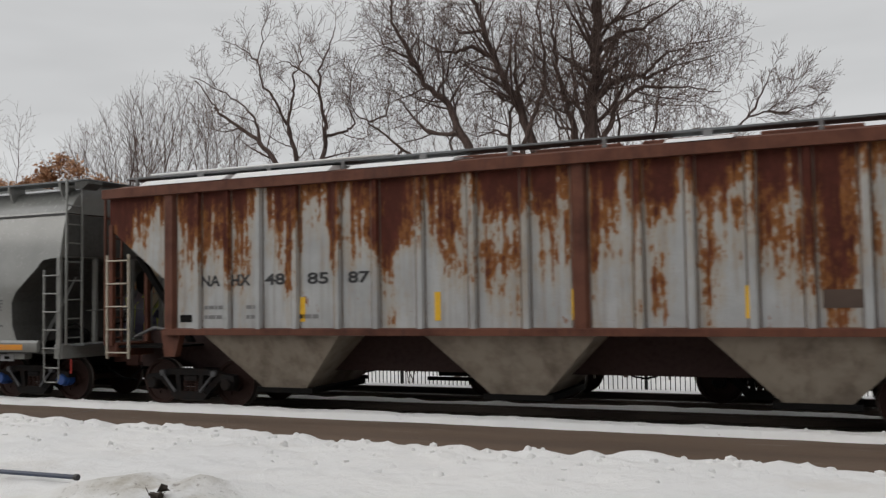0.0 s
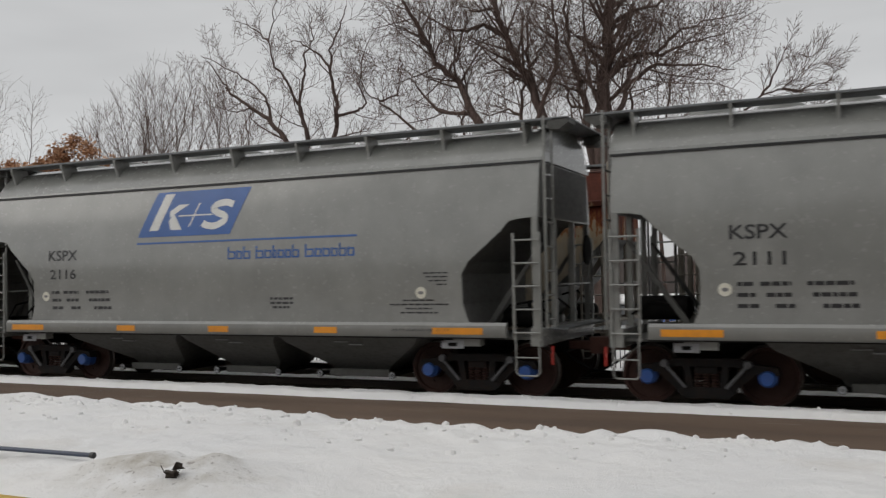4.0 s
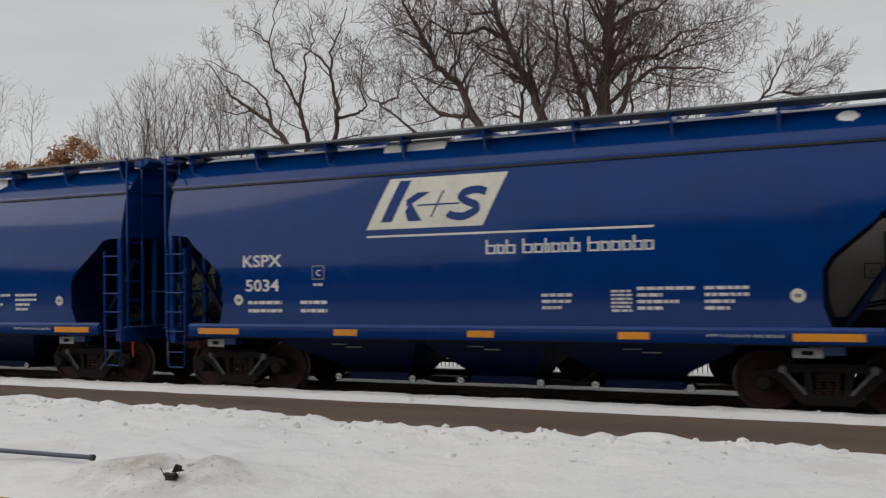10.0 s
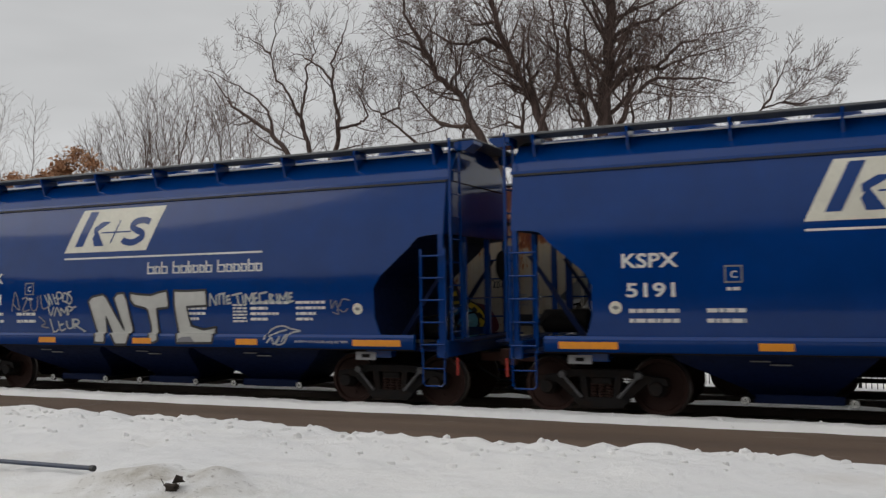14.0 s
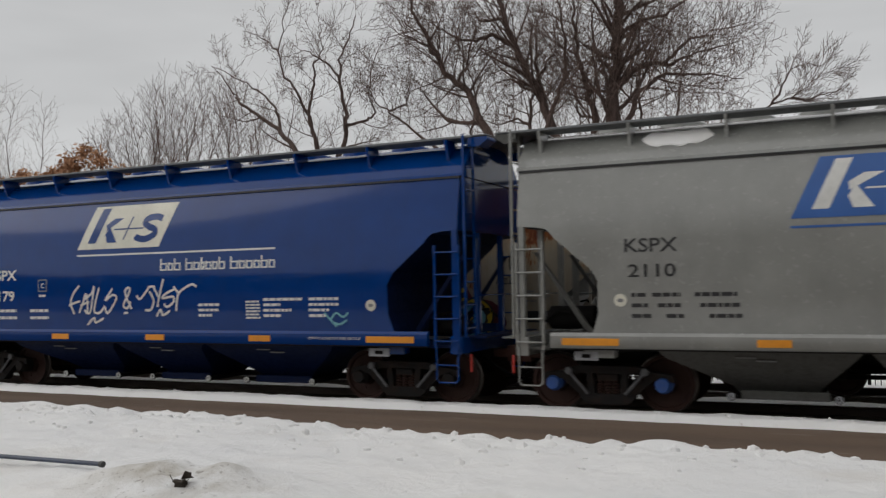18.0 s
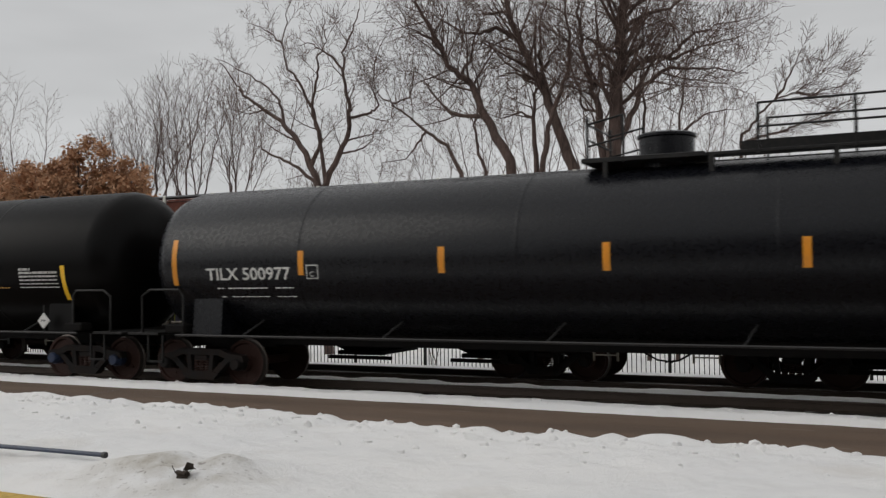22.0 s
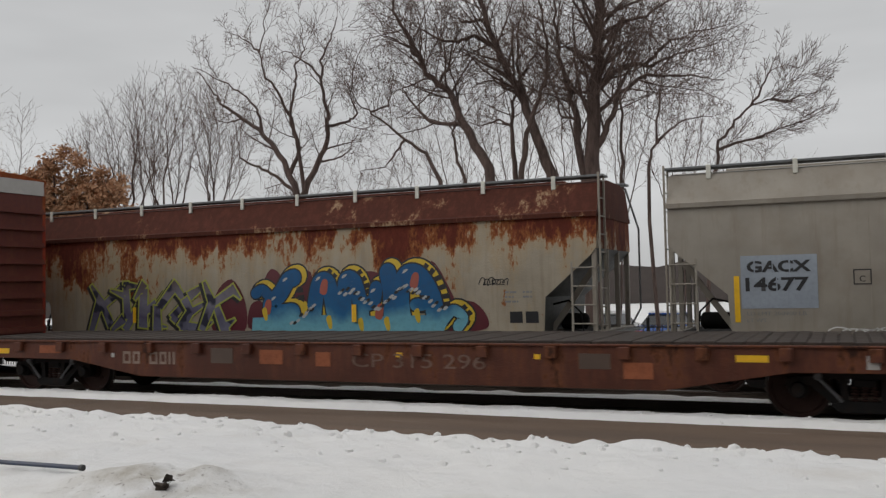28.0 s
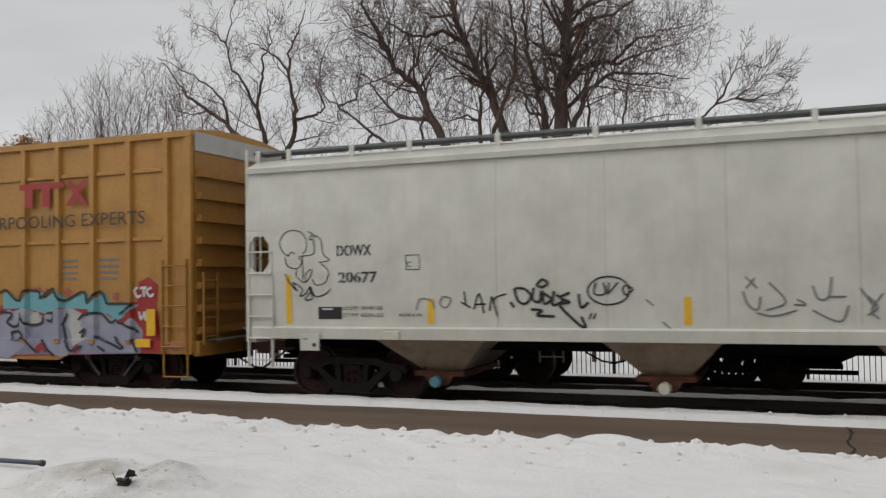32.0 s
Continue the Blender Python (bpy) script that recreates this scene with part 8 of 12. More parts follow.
        hx = sgn * (half - 1.05)
        for yy in (-1.45, 1.45):
            P("hand_hoop", Shape().tube([(hx - sgn * 0.1, yy, 1.05), (hx - sgn * 0.1, yy, 1.80), (hx, yy, 1.92), (hx + sgn * 0.75, yy, 1.92), (hx + sgn * 0.95, yy, 1.80), (hx + sgn * 0.95, yy, 1.05)], 0.026, 6), "fence_black")
            P("end_step", Shape().box(hx + sgn * 0.6 - 0.2, hx + sgn * 0.6 + 0.2, yy - 0.03, yy + 0.03, 0.48, 0.52), "fence_black")
            for hang in (-0.185, 0.185):
                P("step_hanger", Shape().box(hx + sgn * 0.6 + hang - 0.015, hx + sgn * 0.6 + hang + 0.015, yy - 0.02, yy + 0.02, 0.48, 1.03), "fence_black")
        P("brake_box", Shape().box(hx - 0.35 - 0.0, hx + 0.15, -1.48, -1.15, 1.07, 1.24, 0.03), "underframe")
        truck(car, sgn * (half - 1.25), cap, bars=False)
        coupler(car, sgn * (half + 0.05), sgn)
    # marks
    y = skin_y
    tape = "orange_tape" if not utl else "yellow_tape"
    for x in (-6.23, -3.38, -0.52, 2.40, 5.78) if flip else (-6.29, -2.65, 0.58, 3.23, 6.1) if not utl else (-5.42, -3.25, -1.1, 1.5, 4.66):
        part("reflector", slab([(x - 0.06, 2.17), (x + 0.06, 2.17), (x + 0.06, 2.62), (x - 0.06, 2.62)], y, step=0.05), tape, car, "upright reflector tape")
    for x in (-9.2, 9.05) if not utl else (-8.85, 8.3):
        part("reflector", slab([(x - 0.06, 1.72 if utl else 2.0), (x + 0.06, 1.72 if utl else 2.0), (x + 0.06, 2.45 if utl else 2.90), (x - 0.06, 2.45 if utl else 2.90)], y, step=0.05), tape, car, "long reflector tape")
    words(car, mark, -8.42 if not utl else -8.06, 2.09, 0.24, y, ink, 1.95, bold=0.015)
    small_print(car, -8.2, 1.93, [[(0, 0.15), (0.25, 0.95), (1.35, 0.4)], [(0.05, 0.15), (0.3, 0.9), (1.35, 0.45)]], y, ink, 0.075, 0.16)
    sx = 5.90 if flip else 4.36 if not utl else 0.56
    tx = 6.72 if flip else 6.25
    part("warning_sign", slab([(sx, 2.10), (sx + 0.78, 2.10), (sx + 0.78, 2.40), (sx, 2.40)], y, step=0.05, off=0.012), "yellow_tape", car, "yellow warning sign")
    small_print(car, sx + 0.06, 2.33, [[(0.1, 0.45)], [(0, 0.6)], [(0.05, 0.55)]], lambda z: skin_y(z) + 0.009, "spray_brown", 0.05, 0.08)
    if not utl:
        words(car, "ANHYDROUS AMMONIA", tx, 2.06, 0.10, y, ink, 1.20)
        words(car, "INHALATION HAZARD", tx, 1.90, 0.10, y, ink, 1.20)
        small_print(car, tx, 1.78, [[(0, 0.9)], [(0, 0.8)], [(0, 0.6)]], y, ink, 0.035, 0.075)
        small_print(car, 7.92, 2.54, [[(0, 0.5)], [(0, 1.1)], [(0, 1.1)], [(0, 1.1)], [(0, 1.1)], [(0, 1.1)], [(0, 1.1)]], y, "faded_white", 0.045, 0.068)
    else:
        small_print(car, 4.93, 1.98, [[(0, 1.7)], [(0, 1.1)]], y, "old_yellow", 0.07, 0.12)
        small_print(car, 6.98, 2.36, [[(0, 0.35)], [(0, 1.15)], [(0, 1.15)], [(0, 1.15)], [(0, 1.15)], [(0, 1.15)]], y, "faded_white", 0.05, 0.075)
    px = 8.51 if not utl else 7.71
    part("placard", Shape().prism([(px, 1.11), (px + 0.17, 1.28), (px, 1.45), (px - 0.17, 1.28)], -1.53, -1.50, "y"), "spray_white", car, "white diamond hazard placard")
    small_print(car, px - 0.06, 1.27, [[(0, 0.12)]], -1.53, "black_mark", 0.035, 0.05)
    part("placard_frame", Shape().prism([(px - 0.02, 1.05), (px + 0.02, 1.05), (px + 0.02, 1.12), (px - 0.02, 1.12)], -1.52, -1.49, "y").box(px - 0.015, px + 0.015, -1.52, -1.505, 1.44, 1.62), "fence_black", car)
    bx = -6.12 if not utl else -5.3
    s = Shape()
    for a, b, c, e in ((0, 0.26, 0, 0.02), (0, 0.26, 0.24, 0.26), (0, 0.02, 0, 0.26), (0.24, 0.26, 0, 0.26)):
        slab([(bx + a, 2.10 + c), (bx + b, 2.10 + c), (bx + b, 2.10 + e), (bx + a, 2.10 + e)], y, s)
    part("plate_box", s, ink, car)
    words(car, "C", bx + 0.08, 2.14, 0.10, y, ink)
    TRAIN.append((car, place))


paint("old_yellow", (0.40, 0.20, 0.03), 0.6, amount=0.3, streak=0.2, bump=0)
paint("grey_steel", (0.018, 0.018, 0.019), 0.6, amount=0.3, streak=0)
build_tank((-244.52 - 264.4) / 2, 9.94, 1.48, 2.46, False, "black_paint", False, "TILX 501209", "white_mark", "dull_cap")
build_tank(-275.785, 10.16, 1.48, 2.46, True, "sheen_black", False, "TILX 500977", "white_mark", "cast_steel")
build_tank((-286.6 - 305.9) / 2, 9.65, 1.57, 2.52, False, "matt_black", True, "UTLX 971112", "old_yellow", "dull_cap")
build_tank((-307.37 - 327.2) / 2, 9.92, 1.48, 2.46, False, "black_paint", False, "TILX 501074", "white_mark", "dull_cap")


# ---- gondola with scrap ----
GONDOLA_POSTS = [-9.71, -8.03, -6.90, -6.16, -5.18] + [-4.23 + 0.94 * k for k in range(14)] + [9.71]


def build_gondola():
    car = thing("gondola_wagon", "black ribbed gondola wagon loaded with scrap, sprayed with silver graffiti", "gondola wagon", group="wagons of the passing train")
    P = lambda n, s, m="gondola_black", l="": part(n, s, m, car, l)
    for sy in (-1, 1):
        P("side_panel", Shape().box(-9.72, 9.72, sy * 1.48 - 0.02, sy * 1.48 + 0.02, 0.82, 2.74))
        P("top_chord", Shape().box(-9.85, 9.85, sy * 1.50 - 0.09, sy * 1.50 + 0.09, 2.70, 2.83, 0.015))
        P("side_sill", Shape().prism([(-9.7, 0.74), (-7.6, 0.68), (-6.6, 0.62), (6.6, 0.62), (7.6, 0.68), (9.7, 0.74), (9.7, 0.90), (-9.7, 0.90)], sy * 1.48 - 0.06, sy * 1.48 + 0.06, "y"))
        for i in range(20):
            x = GONDOLA_POSTS[i]
            w = 0.09
            P("side_post", Shape().prism([(x - w, sy * 1.49), (x - w * 0.6, sy * 1.60), (x + w * 0.6, sy * 1.60), (x + w, sy * 1.49)], 0.70, 2.72, "z"))
    P("floor", Shape().box(-9.7, 9.7, -1.46, 1.46, 0.86, 0.92), "underframe")
    P("centre_sill", Shape().box(-9.9, 9.9, -0.3, 0.3, 0.60, 0.90), "underframe")
    for sgn in (-1, 1):
        P("end_panel", Shape().box(*sorted((sgn * 9.66, sgn * 9.74)), -1.46, 1.46, 0.82, 2.72))
        for z in (1.2, 1.7, 2.2):
            P("end_rib", Shape().box(*sorted((sgn * 9.74, sgn * 9.84)), -1.46, 1.46, z - 0.06, z + 0.06, 0.02))
        for k in range(4):
            z = 1.05 + 0.42 * k
            P("grab_iron", Shape().tube([(sgn * 9.62, -1.50, z), (sgn * 9.62, -1.64, z), (sgn * 9.25, -1.64, z), (sgn * 9.25, -1.50, z)], 0.014, 6))
        P("stirrup", Shape().tube([(sgn * 9.62, -1.5, 0.75), (sgn * 9.62, -1.5, 0.36), (sgn * 9.25, -1.5, 0.36), (sgn * 9.25, -1.5, 0.75)], 0.02, 6))
        truck(car, sgn * 7.45 - 0.8 * sgn, "blue_cap" if sgn < 0 else "cast_steel")
        coupler(car, sgn * 9.75, sgn)
    rnd = random.Random(7)
    heap = Shape()
    n, m = 90, 12
    for i in range(n + 1):
        for j in range(m + 1):
            x, yy = -9.5 + 19.0 * i / n, -1.42 + 2.84 * j / m
            heap.v.append((x, yy, 2.62 + 0.16 * math.cos(yy * 1.1) + rnd.uniform(-0.05, 0.12)))
    for i in range(n):
        for j in range(m):
            a = i * (m + 1) + j
            heap.f.append((a, a + m + 1, a + m + 2, a + 1))
    load = part("scrap_load", heap, "scrap", car, "heaped scrap metal and rubble")
    for k in range(70):
        x, yy = rnd.uniform(-9.3, 9.3), rnd.uniform(-1.3, 0.6)
        s = Shape()
        a = rnd.uniform(0, 3.1)
        L, w, t = rnd.uniform(0.15, 0.6), rnd.uniform(0.05, 0.18), rnd.uniform(0.02, 0.08)
        dx, dy, dz = math.cos(a) * L, math.sin(a) * L * 0.5, rnd.uniform(-0.08, 0.12)
        z = 2.80 + rnd.uniform(0, 0.10)
        s.add([(x, yy, z), (x + dx, yy + dy, z + dz), (x + dx, yy + dy + w, z + dz + t), (x, yy + w, z + t), (x, yy, z - 0.05), (x + dx, yy + dy, z + dz - 0.05), (x + dx, yy + dy + w, z + dz + t - 0.06), (x, yy + w, z + t - 0.06)],
              [(0, 1, 2, 3), (7, 6, 5, 4), (0, 4, 5, 1), (1, 5, 6, 2), (2, 6, 7, 3), (3, 7, 4, 0)])
        part("scrap_piece", s, rnd.choice(("scrap", "scrap", "rust_brown", "cast_steel", "faded_white")), load)
    y = -1.502
    for x0, x1, z0, z1 in ((-7.68, -7.17, 2.17, 2.48), (-7.76, -7.00, 1.73, 2.04), (-6.74, -6.35, 1.75, 2.05)):
        plate(car, "number_panel", x0, x1, z0, z1, y, "faded_white", "white number panel")
    words(car, "CP", -7.61, 2.22, 0.21, y - 0.006, "black_mark", 0.38)
    words(car, "3555", -7.69, 1.78, 0.21, y - 0.006, "black_mark", 0.62)
    words(car, "23", -6.71, 1.80, 0.20, y - 0.006, "black_mark", 0.34)["kind"] = "stuff"
    for x0, x1, z0, z1 in ((-9.19, -8.28, 0.91, 1.01), (-5.77, -5.32, 0.83, 0.92), (-2.89, -2.44, 0.82, 0.92), (0.0, 0.45, 0.82, 0.92), (2.9, 3.35, 0.82, 0.92), (5.8, 6.25, 0.83, 0.92), (8.55, 9.4, 0.91, 1.0)):
        plate(car, "reflector", x0, x1, z0, z1, -1.545, "yellow_tape", "yellow reflector tape")
    words(car, "LD LMT 210500", -7.84, 1.06, 0.075, y, "white_mark", 0.82)
    words(car, "LT WT   75500", -7.84, 0.93, 0.075, y, "white_mark", 0.82)["kind"] = "stuff"
    s = Shape()
    for a, b, c, e in ((-4.77, -4.50, 1.92, 1.94), (-4.77, -4.50, 2.17, 2.19), (-4.77, -4.75, 1.92, 2.19), (-4.52, -4.50, 1.92, 2.19)):
        s.box(a, b, y - 0.005, y, c, e)
    part("plate_box", s, "white_mark", car)
    words(car, "C", -4.68, 1.96, 0.12, y, "white_mark")
    small_print(car, 8.3, 2.1, [[(0, 0.2), (0.35, 0.2)], [(0, 0.25), (0.35, 0.15)], [(0, 0.3)], [(0, 0.2)]], y, "white_mark", 0.05, 0.12)
    tag(car, 8.6, 1.06, 0.75, 0.25, -1.605, "spray_white", 41, 0.05, 4)
    face = Ribbed(-1.501, -1.601, GONDOLA_POSTS, 0.09)
    scrawl(car, "spray_purple", 0.62, face,
           [(-1.36, 1.73), (-1.49, 1.96), (-1.89, 1.95), (-1.99, 1.56), (-1.93, 1.05), (-1.46, 1.13)],
           [(-1.03, 2.02), (-1.11, 1.55), (-1.22, 1.04)],
           [(-0.48, 2.06), (-0.57, 1.55), (-0.69, 1.05)],
           [(-1.06, 1.49), (-0.84, 1.52), (-0.57, 1.55)],
           [(-0.26, 1.96), (0.04, 1.99), (0.39, 1.99)],
           [(0.08, 1.97), (-0.00, 1.55), (-0.07, 1.15)],
           [(-0.39, 1.10), (-0.06, 1.12), (0.29, 1.15)], off=0.007)
    scrawl(car, "spray_teal", 0.46, face,
           [(-1.36, 1.73), (-1.49, 1.96), (-1.89, 1.95), (-1.99, 1.56), (-1.93, 1.05), (-1.46, 1.13)],
           [(-1.03, 2.02), (-1.11, 1.55), (-1.22, 1.04)],
           [(-0.48, 2.06), (-0.57, 1.55), (-0.69, 1.05)],
           [(-1.06, 1.49), (-0.84, 1.52), (-0.57, 1.55)],
           [(-0.26, 1.96), (0.04, 1.99), (0.39, 1.99)],
           [(0.08, 1.97), (-0.00, 1.55), (-0.07, 1.15)],
           [(-0.39, 1.10), (-0.06, 1.12), (0.29, 1.15)], off=0.0085)
    scrawl(car, "spray_silver", 0.34, face,
           [(-1.36, 1.73), (-1.49, 1.96), (-1.89, 1.95), (-1.99, 1.56), (-1.93, 1.05), (-1.46, 1.13)],
           [(-1.03, 2.02), (-1.11, 1.55), (-1.22, 1.04)],
           [(-0.48, 2.06), (-0.57, 1.55), (-0.69, 1.05)],
           [(-1.06, 1.49), (-0.84, 1.52), (-0.57, 1.55)],
           [(-0.26, 1.96), (0.04, 1.99), (0.39, 1.99)],
           [(0.08, 1.97), (-0.00, 1.55), (-0.07, 1.15)],
           [(-0.39, 1.10), (-0.06, 1.12), (0.29, 1.15)], off=0.0105)
    scrawl(car, "spray_teal", 0.14, face,
           [(-2.04, 2.14), (-2.13, 2.35), (-1.81, 2.30)],
           [(-0.93, 1.00), (-1.01, 0.77), (-0.72, 0.84)],
           [(-0.47, 1.63), (-0.33, 1.40), (-0.48, 1.24)])
    scrawl(car, "spray_aqua", 0.06, face,
           [(-3.06, 1.86), (-3.01, 1.63)],
           [(-2.93, 1.86), (-2.91, 1.59)],
           [(-2.82, 1.85), (-2.83, 1.63)])
    scrawl(car, "faded_white", 0.05, face,
           [(-1.90, 2.51), (-1.87, 2.50)],
           [(-1.79, 2.50), (-1.76, 2.49)],
           [(-1.67, 2.50), (-1.64, 2.49)],
           [(-1.55, 2.49), (-1.52, 2.49)],
           [(-0.86, 2.58), (-1.07, 2.57), (-1.10, 2.36), (-0.86, 2.35)],
           [(-0.16, 2.57), (-0.19, 2.33)],
           [(0.10, 2.57), (0.08, 2.34)],
           [(-0.17, 2.45), (0.09, 2.46)],
           [(-5.79, 1.36), (-5.69, 1.23)])
    spray_piece(car, 2.0, 5.6, 0.90, 2.15, -1.606, 4, 3, ["spray_silver"], "spray_teal", "spray_purple", line_width=0.06, slant=0.10, overlap=1.42, shade="spray_purple")
    part("graffiti_face", blob([(-2.9, 1.25), (-2.8, 1.5), (-2.4, 1.5), (-2.15, 1.3), (-2.3, 1.0), (-2.7, 1.02)], -1.606), "spray_aqua", car, "small sprayed skull face")
    for x, q in ((-2.72, "spray_black"), (-2.45, "spray_black")):
        part("graffiti_eye", blob([(x + 0.08 * math.cos(a * 0.785), 1.27 + 0.08 * math.sin(a * 0.785)) for a in range(8)], -1.606, 0.012), q, car)
    TRAIN.append((car, -205.88))


paint("scrap", (0.085, 0.07, 0.058), 0.8, 0.2, amount=0.6, grain=8.0, dirt=(0.20, 0.16, 0.13), bump=0.5)
build_gondola()


# ---- short covered side-dump wagon ----
def build_side_dump():
    car = thing("beige_ore_wagon", "beige low-sided wagon with wedge covers and end railings", "freight wagon", group="wagons of the passing train")
    P = lambda n, s, m="beige_paint", l="": part(n, s, m, car, l)
    for sy in (-1, 1):
        P("side_panel", Shape().box(-5.80, 5.80, sy * 1.50 - 0.03, sy * 1.50 + 0.03, 0.82, 1.52))
        P("top_lip", Shape().box(-5.86, 5.86, sy * 1.52 - 0.07, sy * 1.52 + 0.07, 1.50, 1.58, 0.015))
        P("bottom_lip", Shape().box(-5.82, 5.82, sy * 1.52 - 0.05, sy * 1.52 + 0.05, 0.78, 0.84, 0.01))
        for x in (-5.77, -4.72, 4.54, 5.77):
            P("side_post", Shape().box(x - 0.06, x + 0.06, sy * 1.55 - 0.03, sy * 1.55 + 0.03, 0.83, 1.51, 0.008))
    P("deck", Shape().box(-5.8, 5.8, -1.48, 1.48, 1.44, 1.50), "beige_paint")
    for i, (a, b) in enumerate(((-5.44, -3.7), (-3.25, -1.45), (-1.2, 0.65), (0.95, 2.6), (3.0, 4.45), (4.9, 5.75))):
        q = 0.42 if i < 5 else 0.25
        P("wedge_cover", Shape().prism([(a, 1.50), (b, 1.50), (b - 0.12, 1.66), (b - q, 2.0), (a + q, 2.0), (a + 0.12, 1.66)], -1.25, 1.25, "y"), "beige_paint", "pale wedge-shaped cover")
        P("cover_gap", Shape().box(a + 0.2, b - 0.2, -1.262, -1.25, 1.585, 1.615), "black_mark")
    P("centre_sill", Shape().box(-6.3, 6.3, -0.35, 0.35, 0.58, 0.95), "underframe")
    for x, w in ((-2.4, 0.8), (-0.6, 0.5), (0.9, 0.9), (2.3, 0.5)):
        P("air_cylinder", Shape().lathe([(-w / 2, 0.1), (-w / 2 + 0.05, 0.17), (w / 2 - 0.05, 0.17), (w / 2, 0.1)], "x", (x, -1.1, 0.62), 12), "cast_steel")
        P("cylinder_bracket", Shape().box(x - 0.05, x + 0.05, -1.2, -1.0, 0.62, 0.84), "beige_paint")
    P("air_pipe", Shape().tube([(-4, -1.25, 0.70), (-1, -1.25, 0.66), (2, -1.25, 0.72), (4, -1.25, 0.70)], 0.02, 6), "underframe")
    for sgn in (-1, 1):
        P("end_platform", Shape().box(*sorted((sgn * 5.8, sgn * 6.42)), -1.5, 1.5, 1.02, 1.10, 0.01), "beige_paint")
        P("end_sill", Shape().box(*sorted((sgn * 6.30, sgn * 6.46)), -1.5, 1.5, 0.84, 1.10, 0.01), "beige_paint")
        for x in (5.86, 6.40):
            P("corner_post", Shape().box(sgn * x - 0.05, sgn * x + 0.05, -1.54, -1.46, 0.5, 2.42, 0.01), "beige_paint")
            P("corner_post", Shape().box(sgn * x - 0.05, sgn * x + 0.05, 1.46, 1.54, 0.5, 2.42, 0.01), "beige_paint")
        for z in (1.35, 1.7, 2.05, 2.38):
            P("end_rail", Shape().tube([(sgn * 5.86, -1.5, z), (sgn * 6.40, -1.5, z)], 0.018, 6), "beige_paint")
            P("end_rail", Shape().tube([(sgn * 6.40, -1.5, z), (sgn * 6.40, 1.5, z)], 0.018, 6), "beige_paint")
        for x in (-0.9, 0.0, 0.9):
            P("end_upright", Shape().box(sgn * 6.40 - 0.03, sgn * 6.40 + 0.03, x - 0.03, x + 0.03, 1.1, 2.38), "beige_paint")
        P("foot_step", Shape().box(*sorted((sgn * 5.88, sgn * 6.38)), -1.54, -1.44, 0.46, 0.50).box(*sorted((sgn * 5.88, sgn * 6.38)), -1.54, -1.44, 0.76, 0.80), "beige_paint")
        truck(car, sgn * 4.38, "cast_steel")
        coupler(car, sgn * 6.3, sgn)
    y = -1.532
    words(car, "TR", -4.12, 0.99, 0.19, y, "black_mark", 0.35)
    words(car, "805838", -3.55, 0.99, 0.19, y, "black_mark", 1.25)
    small_print(car, -2.1, 1.12, [[(0, 0.3), (0.5, 0.4)], [(0, 0.25), (0.5, 0.3)]], y, "grey_mark", 0.05, 0.11)
    small_print(car, 2.4, 1.04, [[(0, 1.2), (1.4, 0.3)]], y, "grey_mark", 0.035, 0.1)
    for x0, x1, z0, z1 in ((-5.68, -5.24, 1.10, 1.29), (-2.72, -2.24, 1.22, 1.32), (-0.20, 0.28, 1.14, 1.25), (2.36, 2.84, 1.22, 1.32), (5.22, 5.72, 1.11, 1.31)):
        plate(car, "reflector", x0, x1, z0, z1, y, "yellow_tape", "orange reflector tape")
    plate(car, "tag_plate", 0.63, 0.93, 1.14, 1.25, y, "spray_white")
    TRAIN.append((car, -335.50))


build_side_dump()


# ---- rusty flat wagon ----
def mock_letters(car, x, z, h, widths, y, material, pen):
    """Name lettering as plain strokes of its size, one block for each sign."""
    s = Shape()
    for w in widths:
        if w:
            for u in {x, x + w - pen}:
                slab([(u, z), (u + pen, z), (u + pen, z + h), (u, z + h)], (lambda v: -y), s)
            for v in (z, z + h - pen):
                slab([(x, v), (x + w, v), (x + w, v + pen), (x, v + pen)], (lambda v: -y), s, off=0.0065)
        x += (w or 0.14) + 0.05
    ob = part("name_sign", s, material, car, "faded painted name strokes")
    ob["kind"] = "stuff"
    return ob


